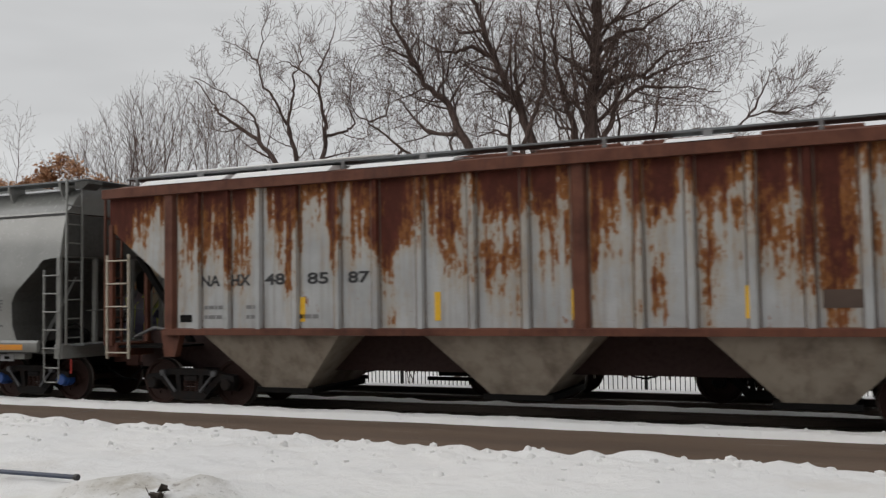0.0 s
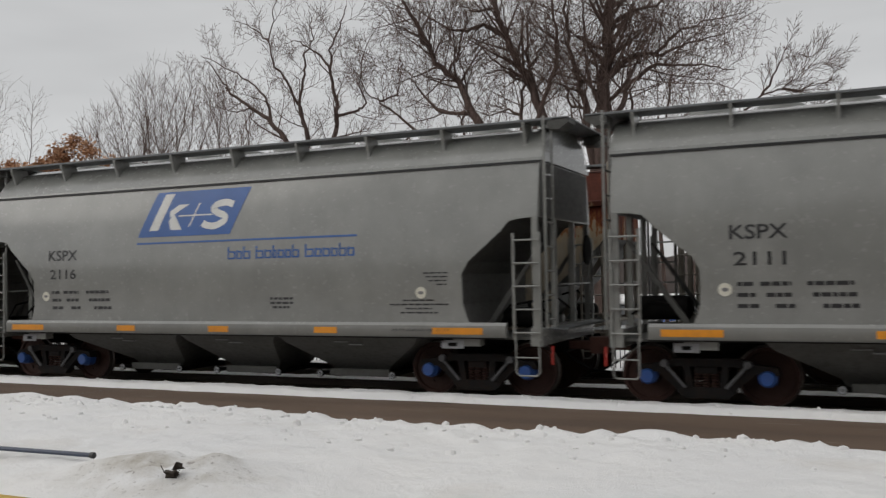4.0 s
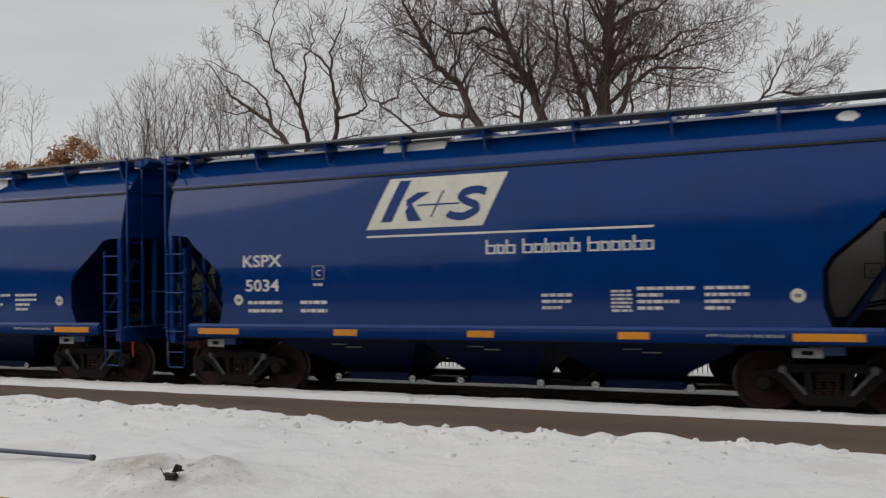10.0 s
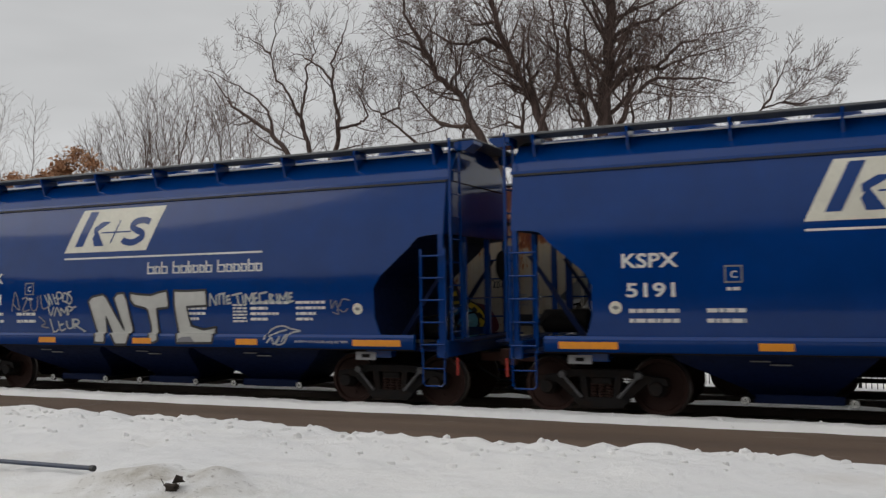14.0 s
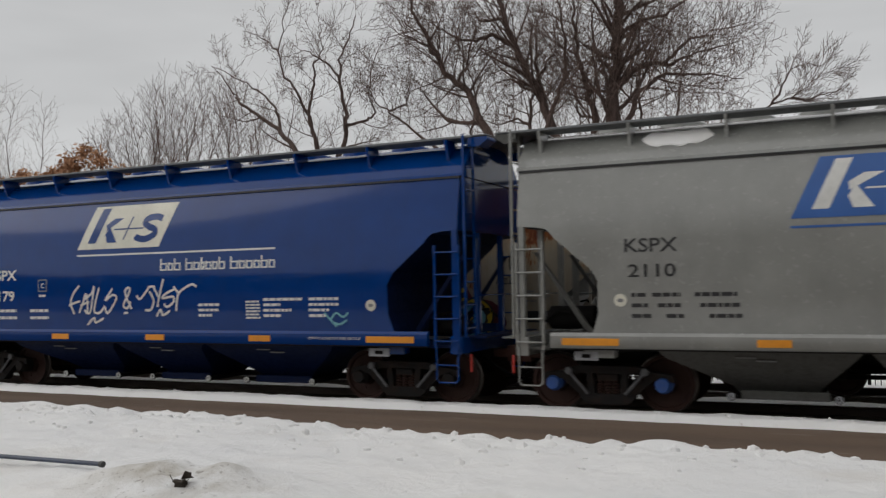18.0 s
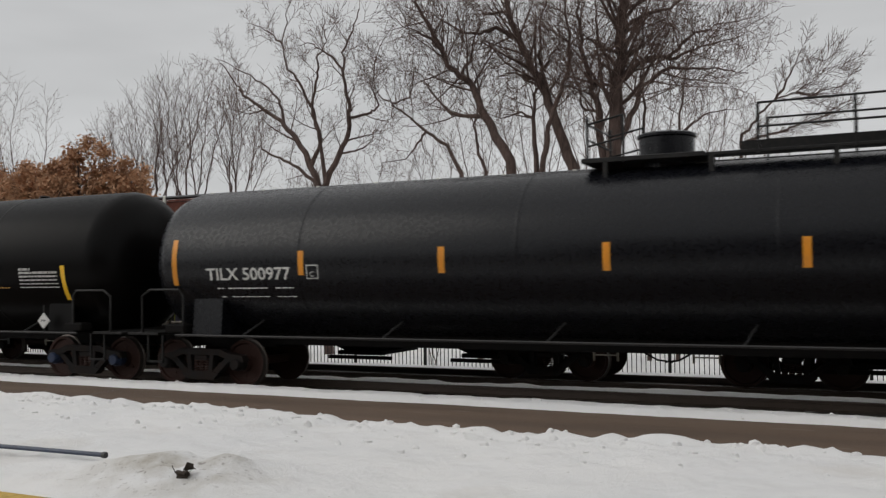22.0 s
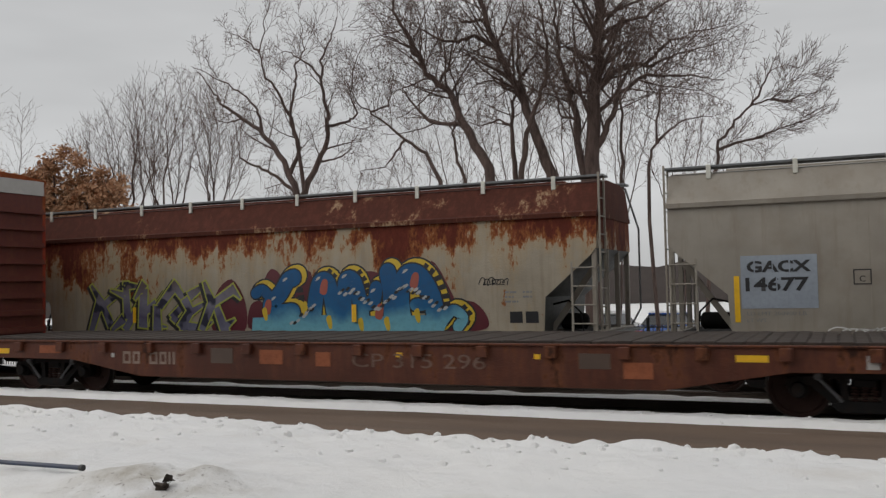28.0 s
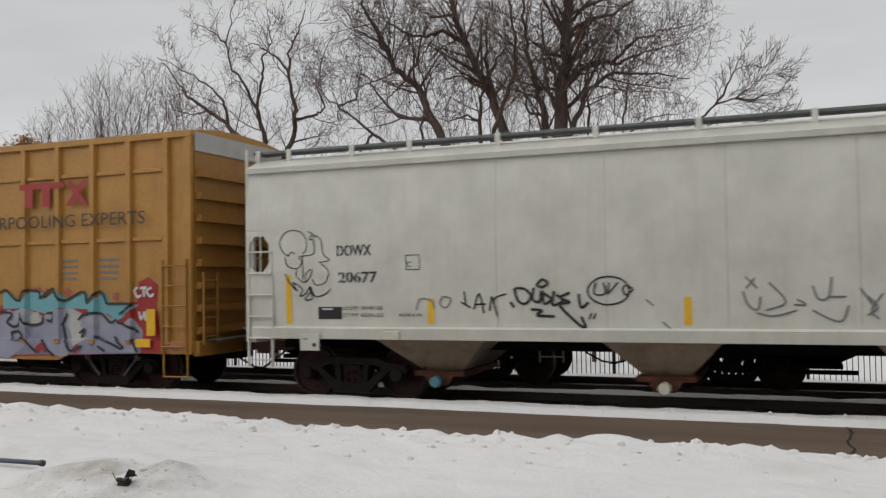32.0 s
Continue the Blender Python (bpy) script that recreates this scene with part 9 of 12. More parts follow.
def build_flat():
    car = thing("flat_wagon", "rusty red-brown empty flat wagon with faded white lettering", "flat wagon", group="wagons of the passing train")
    P = lambda n, s, m="rust_deck", l="": part(n, s, m, car, l)
    for i in range(93):
        x = -10.05 + 0.2094 * i
        P("deck_board", FLAT_BOARD, "deck_wood").matrix_basis = pose(x + 0.105, 0, 1.135 + 0.004 * ((i * 7) % 3))
    P("deck_frame", Shape().box(-10.07, 9.45, -1.40, 1.40, 1.02, 1.10), "underframe")
    for sy in (-1, 1):
        P("side_sill", Shape().prism([(-10.12, 1.10), (-10.12, 0.76), (-7.0, 0.74), (-5.2, 0.44), (4.9, 0.44), (6.7, 0.74), (9.48, 0.76), (9.48, 1.10)], sy * 1.50 - 0.03, sy * 1.50 + 0.03, "y"))
        P("sill_flange", Shape().box(-10.12, 9.48, sy * 1.50 - 0.08, sy * 1.50 + 0.08, 1.095, 1.125, 0.006))
        for i in range(17):
            x = -9.6 + 1.16 * i
            P("stake_pocket", Shape().box(x - 0.09, x + 0.09, sy * 1.58 - 0.05, sy * 1.58 + 0.05, 0.90, 1.09, 0.01))
    P("centre_sill", Shape().prism([(-10.17, 0.70), (-5.5, 0.45), (5.0, 0.45), (9.53, 0.70), (9.53, 1.02), (-10.17, 1.02)], -0.4, 0.4, "y"), "underframe")
    for i in range(9):
        x = -8.3 + 2 * i
        P("cross_bearer", Shape().box(x - 0.05, x + 0.05, -1.46, 1.46, 0.72, 1.02), "underframe")
    for sgn in (-1, 1):
        e = 9.46 if sgn > 0 else -10.10
        P("end_sill", Shape().box(*sorted((e, e + sgn * 0.14)), -1.52, 1.52, 0.78, 1.14, 0.015))
        P("stirrup", Shape().tube([(e - sgn * 0.1, -1.5, 0.78), (e - sgn * 0.1, -1.5, 0.40), (e - sgn * 0.5, -1.5, 0.40), (e - sgn * 0.5, -1.5, 0.78)], 0.016, 6), "coupler_rust")
        P("brake_rigging", Shape().tube([(sgn * 5.8, -0.8, 0.5), (sgn * 3.0, -0.7, 0.42)], 0.03, 6), "underframe")
        truck(car, 7.65 if sgn > 0 else -8.03, "cast_steel")
        coupler(car, e + sgn * 0.08, sgn)
    y = -1.531
    plate(car, "paint_dot", -5.95, -5.87, 0.80, 0.88, y, "faded_white")
    mock_letters(car, -5.65, 0.68, 0.24, (0.20, 0.18, 0, 0.20, 0.17, 0.05, 0.06), y, "old_letter", 0.05)
    words(car, "CP 315 296", -0.46, 0.70, 0.24, y, "faded_rust", 2.5)["kind"] = "stuff"
    for x0, x1, z0, z1, m in ((-9.88, -9.41, 0.84, 0.95, "yellow_tape"), (-9.22, -8.78, 0.84, 0.95, "yellow_tape"), (5.95, 6.4, 0.88, 0.98, "yellow_tape"), (0.40, 0.52, 0.88, 0.96, "yellow_tape"), (2.87, 2.97, 0.88, 0.96, "yellow_tape"), (7.68, 7.84, 0.80, 0.99, "faded_white"), (8.5, 9.4, 0.92, 1.06, "rust_patch"), (8.46, 8.95, 0.80, 0.90, "yellow_tape"), (-2.4, -1.9, 0.72, 0.98, "rust_patch"), (-1.2, -0.9, 0.70, 0.95, "rust_patch"), (3.6, 4.1, 0.74, 0.98, "spray_brown"), (-3.5, -3.0, 0.72, 1.0, "spray_brown"), (4.3, 4.75, 0.60, 0.85, "rust_patch"), (-7.9, -7.3, 0.86, 1.02, "rust_patch")):
        plate(car, "side_patch" if "tape" not in m else "reflector", x0, x1, z0, z1, y, m)
    TRAIN.append((car, -352.2))


paint("deck_wood", (0.036, 0.026, 0.021), 0.85, amount=0.6, grain=3.0, dirt=(0.075, 0.052, 0.040), streak=0.1, bump=0.3)
paint("old_letter", (0.27, 0.20, 0.16), 0.8, amount=0.6, grain=5.0, streak=0.5, bump=0, dirt=(0.10, 0.05, 0.035))
paint("faded_rust", (0.17, 0.105, 0.08), 0.8, amount=0.7, grain=5.0, streak=0.5, bump=0, dirt=(0.07, 0.032, 0.022))
paint("rust_patch", (0.30, 0.09, 0.035), 0.8, amount=0.5, streak=0.3, bump=0.2, dirt=(0.12, 0.04, 0.02))
FLAT_BOARD = Shape().box(-0.098, 0.098, -1.44, 1.44, -0.03, 0.03, 0.006).mesh("deck_board")
build_flat()


# ---- box wagons ----
def build_box(name, label, half, ribs, door, skin, end_skin, place, z1=5.03, rails=(4.50, 3.31), tc=6.95):
    car = thing(name, label, "box wagon", group="wagons of the passing train")
    P = lambda n, s, m=skin, l="": part(n, s, m, car, l)
    P("body", Shape().box(-half, half, -1.50, 1.50, 0.95, z1 - 0.12, 0.02))
    P("roof", Shape().prism([(-1.58, z1 - 0.16), (-1.58, z1 - 0.08), (-0.8, z1 + 0.02), (0, z1 + 0.05), (0.8, z1 + 0.02), (1.58, z1 - 0.08), (1.58, z1 - 0.16)], -half - 0.03, half + 0.03))
    for sy in (-1, 1):
        P("side_sill", Shape().prism([(-half, 0.78), (-half + 2.9, 0.78), (-half + 3.2, 0.62), (half - 3.2, 0.62), (half - 2.9, 0.78), (half, 0.78), (half, 1.02), (-half, 1.02)], sy * 1.50 - 0.04, sy * 1.50 + 0.04, "y"))
        P("eave_angle", Shape().box(-half, half, sy * 1.54 - 0.04, sy * 1.54 + 0.04, z1 - 0.20, z1 - 0.10, 0.008))
        for x in ribs:
            P("side_post", Shape().prism([(x - 0.085, sy * 1.495), (x - 0.055, sy * 1.58), (x + 0.055, sy * 1.58), (x + 0.085, sy * 1.495)], 0.95, z1 - 0.19, "z"), "ochre_rib" if skin == "rust_red" else skin)
        xs = sorted(ribs)
        for z in rails:
            for a, b in zip(xs, xs[1:]):
                if door and a < 0 < b or b - a > 1.6:
                    continue
                P("side_batten", Shape().box(a + 0.09, b - 0.09, sy * 1.52 - 0.03, sy * 1.52 + 0.03, z - 0.04, z + 0.04, 0.012))
        for x in (-half + 0.06, half - 0.06):
            P("corner_post", Shape().box(x - 0.08, x + 0.08, sy * 1.52 - 0.05, sy * 1.52 + 0.05, 0.78, z1 - 0.12, 0.012))
    if door:
        a, b = door
        d = part("sliding_door", Shape().box(a, b, -1.565, -1.50, 1.05, z1 - 0.30, 0.01), "door_red", car, "dark red sliding door")
        for x in (a + 0.05, a + 0.62, b - 0.62, b - 0.05):
            part("door_post", Shape().box(x - 0.05, x + 0.05, -1.60, -1.565, 1.05, z1 - 0.30, 0.008), "door_red", d)
        for z in (1.15, 2.35, 3.2, 4.0, z1 - 0.36):
            part("door_batten", Shape().box(a + 0.1, b - 0.1, -1.59, -1.565, z - 0.03, z + 0.03, 0.006), "door_red", d)
        part("lock_rod", Shape().tube([(b - 0.3, -1.63, 1.1), (b - 0.3, -1.63, z1 - 0.35)], 0.018, 6), "door_red", d)
        P("door_track", Shape().box(a - 3.4, b + 3.4, -1.66, -1.56, z1 - 0.10, z1 + 0.06, 0.012), "door_red")
        P("door_sill", Shape().box(a - 3.2, b + 0.2, -1.645, -1.55, 0.95, 0.985, 0.006), "spray_white" if skin == "rust_red" else skin)
    for sgn in (-1, 1):
        P("end_wall", Shape().box(*sorted((sgn * half, sgn * (half + 0.03))), -1.46, 1.46, 0.95, z1 - 0.16), end_skin)
        for k in range(8):
            z = 1.15 + 0.42 * k
            P("end_rib", Shape().prism([(-1.44, z), (1.44, z), (1.40, z + 0.13), (-1.40, z + 0.13)], sgn * (half + 0.02), sgn * (half + 0.14)) if True else None, end_skin)
        P("end_header", Shape().box(*sorted((sgn * (half + 0.03), sgn * (half + 0.06))), -1.48, 1.48, z1 - 0.46, z1 - 0.10, 0.004), "faded_white", "white painted band across the end")
        small_print(car, 0, 0, [], -1.5, "black_mark")
        P("end_sill", Shape().box(*sorted((sgn * half, sgn * (half + 0.14))), -1.5, 1.5, 0.74, 1.02, 0.015), end_skin)
        a, b = sorted((sgn * (half - 0.08), sgn * (half - 0.62)))
        ladder(car, a, b, -1.60, 0.80, 2.55, 5, end_skin)
        P("stirrup", Shape().tube([(a, -1.55, 0.82), (a, -1.55, 0.36), (b, -1.55, 0.36), (b, -1.55, 0.82)], 0.02, 6), skin)
        end_ladder(car, sgn * (half + 0.18), -1.40, -0.98, 0.95, 2.3, 4, end_skin)
        P("crossover_step", Shape().box(*sorted((sgn * (half + 0.1), sgn * (half + 0.42))), -1.2, 1.2, 1.02, 1.05), "roof_walk")
        truck(car, sgn * tc, "cast_steel")
        coupler(car, sgn * half, sgn)
    P("centre_sill", Shape().box(-half - 0.1, half + 0.1, -0.32, 0.32, 0.60, 0.95), "underframe")
    TRAIN.append((car, place))
    return car


paint("seam_dark", (0.05, 0.03, 0.022), 0.8, amount=0.3, streak=0.2, bump=0)
paint("door_red", (0.19, 0.018, 0.015), 0.55, amount=0.3, streak=0.3, bump=0.08, dirt=(0.07, 0.012, 0.012))
paint("end_red", (0.10, 0.018, 0.013), 0.6, amount=0.4, streak=0.35, bump=0.1, dirt=(0.19, 0.075, 0.03))
paint("yellow_end", (0.36, 0.17, 0.03), 0.55, amount=0.35, streak=0.35, bump=0.08, dirt=(0.17, 0.085, 0.03))


paint("emblem_ink", (0.022, 0.022, 0.026), 0.6, amount=0.3, streak=0.2, bump=0)
paint("emblem_line", (0.10, 0.075, 0.055), 0.6, amount=0.3, streak=0.2, bump=0)
paint("emblem_pale", (0.42, 0.34, 0.25), 0.6, amount=0.3, streak=0.2, bump=0)
paint("emblem_beige", (0.25, 0.175, 0.095), 0.6, amount=0.35, streak=0.3, bump=0)
paint("ochre_rib", (0.33, 0.135, 0.032), 0.6, amount=0.75, grain=2.2, streak=0.6, bump=0.1, dirt=(0.19, 0.04, 0.018))


paint("spray_tan", (0.42, 0.27, 0.13), 0.55, amount=0.35, grain=2.0, streak=0.3, bump=0, dirt=(0.24, 0.12, 0.06))
paint("spray_coral", (0.36, 0.09, 0.06), 0.55, amount=0.15, streak=0.1, bump=0)
paint("spray_frost", (0.33, 0.34, 0.44), 0.5, amount=0.3, grain=3.0, streak=0.1, bump=0, dirt=(0.22, 0.23, 0.33))
paint("spray_leaf", (0.10, 0.14, 0.05), 0.55, amount=0.2, streak=0.1, bump=0)


def build_red_box():
    ribs = [-8.53, -7.71, -6.88, -6.02, -5.2, -4.41, -3.54, -2.73, -1.72, 1.98, 2.84, 3.7, 4.54, 5.37, 6.14, 7.0, 7.89, 8.63]
    car = build_box("box_wagon", "rust-red ribbed box wagon covered below with white and green graffiti", 9.40, ribs, (-1.5, 1.72), "rust_red", "end_red", -372.75)
    y = -1.503
    skin_face = Ribbed(-1.502, -1.581, ribs, 0.085)
    ring = lambda k, n=36: [(-7.70 + 0.56 * k * math.cos(2 * math.pi * a / n), 3.93 + 0.585 * k * math.sin(2 * math.pi * a / n)) for a in range(n)]
    part("emblem_ring", blob_concave(ring(1.0), skin_face, 0.004), "emblem_ink", car, "round dark emblem")
    part("emblem_disc", blob_concave(ring(0.83), skin_face, 0.006), "emblem_beige", car)
    bars = Shape()
    for a in list(range(-48, 229, 12)):
        if a in (24, 132):
            continue
        u, w = math.radians(a - 3), math.radians(a + 3)
        q = [(-7.70 + 0.56 * k * math.cos(v), 3.93 + 0.585 * k * math.sin(v)) for k, v in ((0.87, u), (0.87, w), (0.96, w), (0.96, u))]
        bars.add([(x, skin_face.at(x, z) - 0.007, z) for x, z in q], [(0, 1, 2, 3)])
    part("emblem_print", bars, "emblem_beige", car)["kind"] = "stuff"
    part("emblem_banner", blob_concave([(-8.08, 3.53), (-7.85, 3.48), (-7.55, 3.47), (-7.33, 3.47), (-7.39, 3.38), (-7.35, 3.33), (-7.70, 3.36), (-8.07, 3.37), (-8.02, 3.43)], skin_face, 0.0075), "emblem_ink", car)
    part("emblem_shield", blob_concave([(-8.02, 4.08), (-7.77, 4.05), (-7.59, 4.07), (-7.40, 4.04), (-7.38, 3.76), (-7.49, 3.56), (-7.70, 3.48), (-7.92, 3.55), (-8.02, 3.77)], skin_face, 0.0072), "emblem_line", car)
    part("emblem_field", blob_concave([(-7.99, 4.05), (-7.77, 4.02), (-7.59, 4.03), (-7.43, 4.01), (-7.41, 3.77), (-7.51, 3.58), (-7.70, 3.51), (-7.90, 3.59), (-7.99, 3.78)], skin_face, 0.0082), "emblem_beige", car)
    part("emblem_beaver", blob_concave([(-8.03, 4.25), (-7.97, 4.33), (-7.85, 4.37), (-7.73, 4.39), (-7.58, 4.37), (-7.47, 4.32), (-7.45, 4.22), (-7.47, 4.11), (-7.56, 4.08), (-7.63, 4.17), (-7.73, 4.14), (-7.83, 4.10), (-7.95, 4.10), (-7.93, 4.19)], skin_face, 0.0092), "emblem_ink", car)
    part("emblem_tail", blob_concave([(-7.47, 4.07), (-7.39, 4.08), (-7.34, 3.98), (-7.36, 3.87), (-7.42, 3.86), (-7.46, 3.96)], skin_face, 0.009), "emblem_line", car)
    part("emblem_leaf", blob_concave([(-7.71, 4.00), (-7.67, 3.91), (-7.63, 3.83), (-7.54, 3.80), (-7.57, 3.74), (-7.51, 3.71), (-7.62, 3.65), (-7.69, 3.62), (-7.78, 3.64), (-7.89, 3.71), (-7.82, 3.76), (-7.85, 3.83), (-7.76, 3.84)], skin_face, 0.0092), "emblem_ink", car)
    part("emblem_column", blob_concave([(-7.77, 4.10), (-7.65, 4.09), (-7.65, 3.97), (-7.71, 4.03), (-7.77, 3.97)], skin_face, 0.0088), "emblem_pale", car)
    part("emblem_foot", blob_concave([(-7.74, 3.61), (-7.66, 3.60), (-7.66, 3.51), (-7.75, 3.51)], skin_face, 0.0088), "emblem_pale", car)
    scrawl(car, "emblem_line", 0.02, skin_face,
           [(-7.95, 3.98), (-7.82, 3.96)],
           [(-7.95, 3.92), (-7.80, 3.90)],
           [(-7.61, 3.95), (-7.44, 3.93)],
           [(-7.61, 3.88), (-7.45, 3.86)],
           [(-7.94, 3.80), (-7.87, 3.79)],
           [(-7.51, 3.75), (-7.42, 3.74)],
           [(-7.90, 3.65), (-7.78, 3.63)],
           [(-7.63, 3.60), (-7.53, 3.59)], off=-0.0075, name="emblem_line")
    scrawl(car, "emblem_beige", 0.05, skin_face,
           [(-7.88, 3.43), (-7.84, 3.43)],
           [(-7.81, 3.42), (-7.77, 3.42)],
           [(-7.73, 3.42), (-7.69, 3.42)],
           [(-7.65, 3.42), (-7.61, 3.41)],
           [(-7.57, 3.41), (-7.54, 3.41)], off=-0.007, name="emblem_print")
    s = Shape()
    rnd = random.Random(4)
    for z, w in ((4.07, 1.70), (3.79, 1.25), (3.51, 1.35)):
        q = 0.0
        while q < w:
            k = rnd.choice((0.10, 0.13, 0.15))
            s.box(-6.76 + q, -6.76 + q + k, -1.586, -1.582, z, z + 0.15)
            q += k + 0.035
    part("name_sign", s, "emblem_beige", car, "three rows of faded name bars")["kind"] = "stuff"
    words(car, "CP", -8.32, 2.57, 0.235, y, "white_mark", 0.43, lean=0.22, bold=0.025)
    words(car, "220", -8.36, 2.10, 0.245, y, "white_mark", 0.54, lean=0.22, bold=0.025)
    words(car, "164", -7.53, 2.10, 0.245, y, "white_mark", 0.50, lean=0.22, bold=0.025)
    words(car, "Ld Lmt", -8.25, 1.735, 0.075, y, "emblem_pale", 0.36, lean=0.1, bold=0.02)
    words(car, "Lt Wt", -8.24, 1.605, 0.075, y, "emblem_pale", 0.27, lean=0.1, bold=0.02)
    small_print(car, -7.33, 1.80, [[(0, 0.34)], [(0, 0.30)]], y, "emblem_pale", 0.06, 0.12)
    small_print(car, -8.21, 0.86, [[(0, 0.12), (0.16, 0.1), (0.3, 0.25), (0.6, 0.2)]], -1.548, "emblem_pale", 0.035, 0.06)
    part("card_board", Shape().box(-8.28, -7.79, -1.53, -1.50, 1.26, 1.50, 0.006), "grey_steel", car, "dark board for route cards")
    part("board_edge", Shape().box(-8.28, -7.79, -1.535, -1.50, 1.505, 1.535, 0.004), "ochre_rib", car)
    for x in (-9.30, 9.26):
        plate(car, "reflector", x, x + 0.12, 1.33, 2.30, -1.585, "yellow_tape", "yellow reflector tape")
    for x in (-4.28, -1.4, 1.80, 4.36, 7.55):
        plate(car, "reflector", x, x + 0.12, 1.40, 1.85, -1.629, "yellow_tape")
    face = Ribbed(-1.502, -1.581, ribs, 0.085, (-1.5, 1.72, -1.602), (1.03, -1.545))
    for a, b in ((-9.2, -1.55), (1.78, 9.2)):
        for z in (1.08, 1.97):
            part("panel_seam", Shape().box(a, b, -1.522, -1.50, z - 0.008, z + 0.008), "seam_dark", car)
    for z in (1.10, 1.16, 1.95, 2.34, 2.40):
        part("door_rib", Shape().box(-1.44, 1.66, -1.622, -1.60, z - 0.012, z + 0.012, 0.004), "spray_white", car)
    part("graffiti_form", blob_concave([(-7.10, 0.76), (-7.16, 0.87), (-6.97, 1.06), (-6.87, 1.33), (-6.97, 1.45), (-7.18, 1.48), (-7.36, 1.51), (-6.75, 1.77), (-6.68, 1.96), (-6.68, 2.36), (-6.60, 2.57), (-7.21, 2.63), (-6.81, 2.72), (-6.52, 2.69), (-6.35, 2.90), (-6.08, 3.03), (-5.84, 2.90), (-5.59, 2.68), (-5.26, 2.61), (-5.19, 2.80), (-4.89, 2.93), (-4.61, 2.92), (-4.37, 2.78), (-4.15, 2.74), (-3.80, 2.85), (-3.56, 2.89), (-3.35, 2.79), (-3.07, 2.84), (-2.80, 2.92), (-2.40, 2.91), (-2.19, 2.80), (-1.78, 2.76), (-1.39, 2.62), (-1.25, 2.71), (-0.97, 2.77), (-0.84, 2.70), (-0.94, 2.31), (-0.80, 1.87), (-0.74, 1.63), (-0.77, 0.53), (-4.01, 0.50), (-5.92, 0.56), (-5.99, 0.71)], face, 0.01), "spray_white", car, "large white graffiti letters with black lines")
    part("graffiti_form", blob_concave([(-0.77, 0.53), (-0.74, 1.63), (-0.64, 1.87), (-0.47, 1.94), (-0.62, 2.00), (-0.73, 2.31), (-0.68, 2.54), (-0.54, 2.78), (-0.26, 2.94), (0.07, 2.96), (0.35, 2.79), (0.49, 2.65), (0.64, 2.72), (0.97, 2.68), (1.41, 2.51), (1.47, 2.40), (0.84, 2.35), (0.89, 2.18), (1.08, 2.05), (1.38, 1.84), (1.65, 1.56), (1.63, 1.16), (1.36, 0.98), (1.67, 0.73), (1.78, 0.55)], face, 0.01), "spray_white", car)
    scrawl(car, "spray_black", 0.06, face,
           [(-6.62, 2.36), (-6.52, 2.67), (-6.29, 2.92), (-6.08, 3.01), (-5.78, 2.88), (-5.56, 2.61), (-5.47, 2.30)],
           [(-6.34, 2.69), (-6.22, 2.47), (-5.96, 2.49), (-5.88, 2.67), (-5.97, 2.80)],
           [(-6.68, 1.98), (-6.56, 1.74), (-6.23, 1.53), (-5.98, 1.55), (-5.79, 1.70)],
           [(-6.10, 2.00), (-5.89, 2.10), (-5.54, 2.13), (-5.22, 2.02), (-4.98, 1.88), (-4.81, 1.73), (-5.10, 1.61), (-5.23, 1.41), (-5.20, 1.12), (-5.06, 0.87), (-4.82, 0.67), (-4.97, 0.52)],
           [(-5.72, 2.67), (-5.41, 2.69), (-5.04, 2.65), (-4.68, 2.53)],
           [(-5.26, 2.35), (-5.17, 2.47), (-4.68, 2.51)],
           [(-4.62, 2.53), (-4.50, 2.73), (-4.15, 2.77)],
           [(-4.56, 2.53), (-4.39, 2.12), (-4.22, 2.07), (-4.10, 2.52), (-3.86, 2.76), (-3.58, 2.88), (-3.39, 2.64), (-3.30, 2.38), (-3.42, 1.91), (-3.54, 1.57)])
    scrawl(car, "spray_black", 0.055, face,
           [(-4.81, 2.28), (-4.45, 2.07), (-3.99, 2.21)],
           [(-3.82, 2.06), (-3.59, 2.26), (-3.36, 2.30)],
           [(-4.33, 2.07), (-4.16, 1.92), (-3.65, 1.89)],
           [(-3.37, 1.99), (-2.98, 2.02), (-2.44, 2.04), (-1.92, 2.08), (-1.61, 1.98), (-1.35, 1.83), (-1.19, 1.77)],
           [(-3.26, 1.98), (-3.09, 1.76), (-2.88, 1.59), (-2.55, 1.66)],
           [(-3.36, 2.59), (-3.08, 2.82), (-2.80, 2.89), (-2.37, 2.87), (-2.16, 2.65), (-2.06, 2.41), (-2.04, 2.12)],
           [(-2.86, 2.72), (-2.81, 2.57), (-2.70, 2.52), (-2.59, 2.62), (-2.61, 2.81)],
           [(-2.81, 2.29), (-2.65, 2.33), (-2.60, 2.18), (-2.74, 2.13), (-2.81, 2.29)],
           [(-2.27, 2.82), (-1.90, 2.78), (-1.59, 2.68), (-1.37, 2.56), (-1.75, 2.45)])
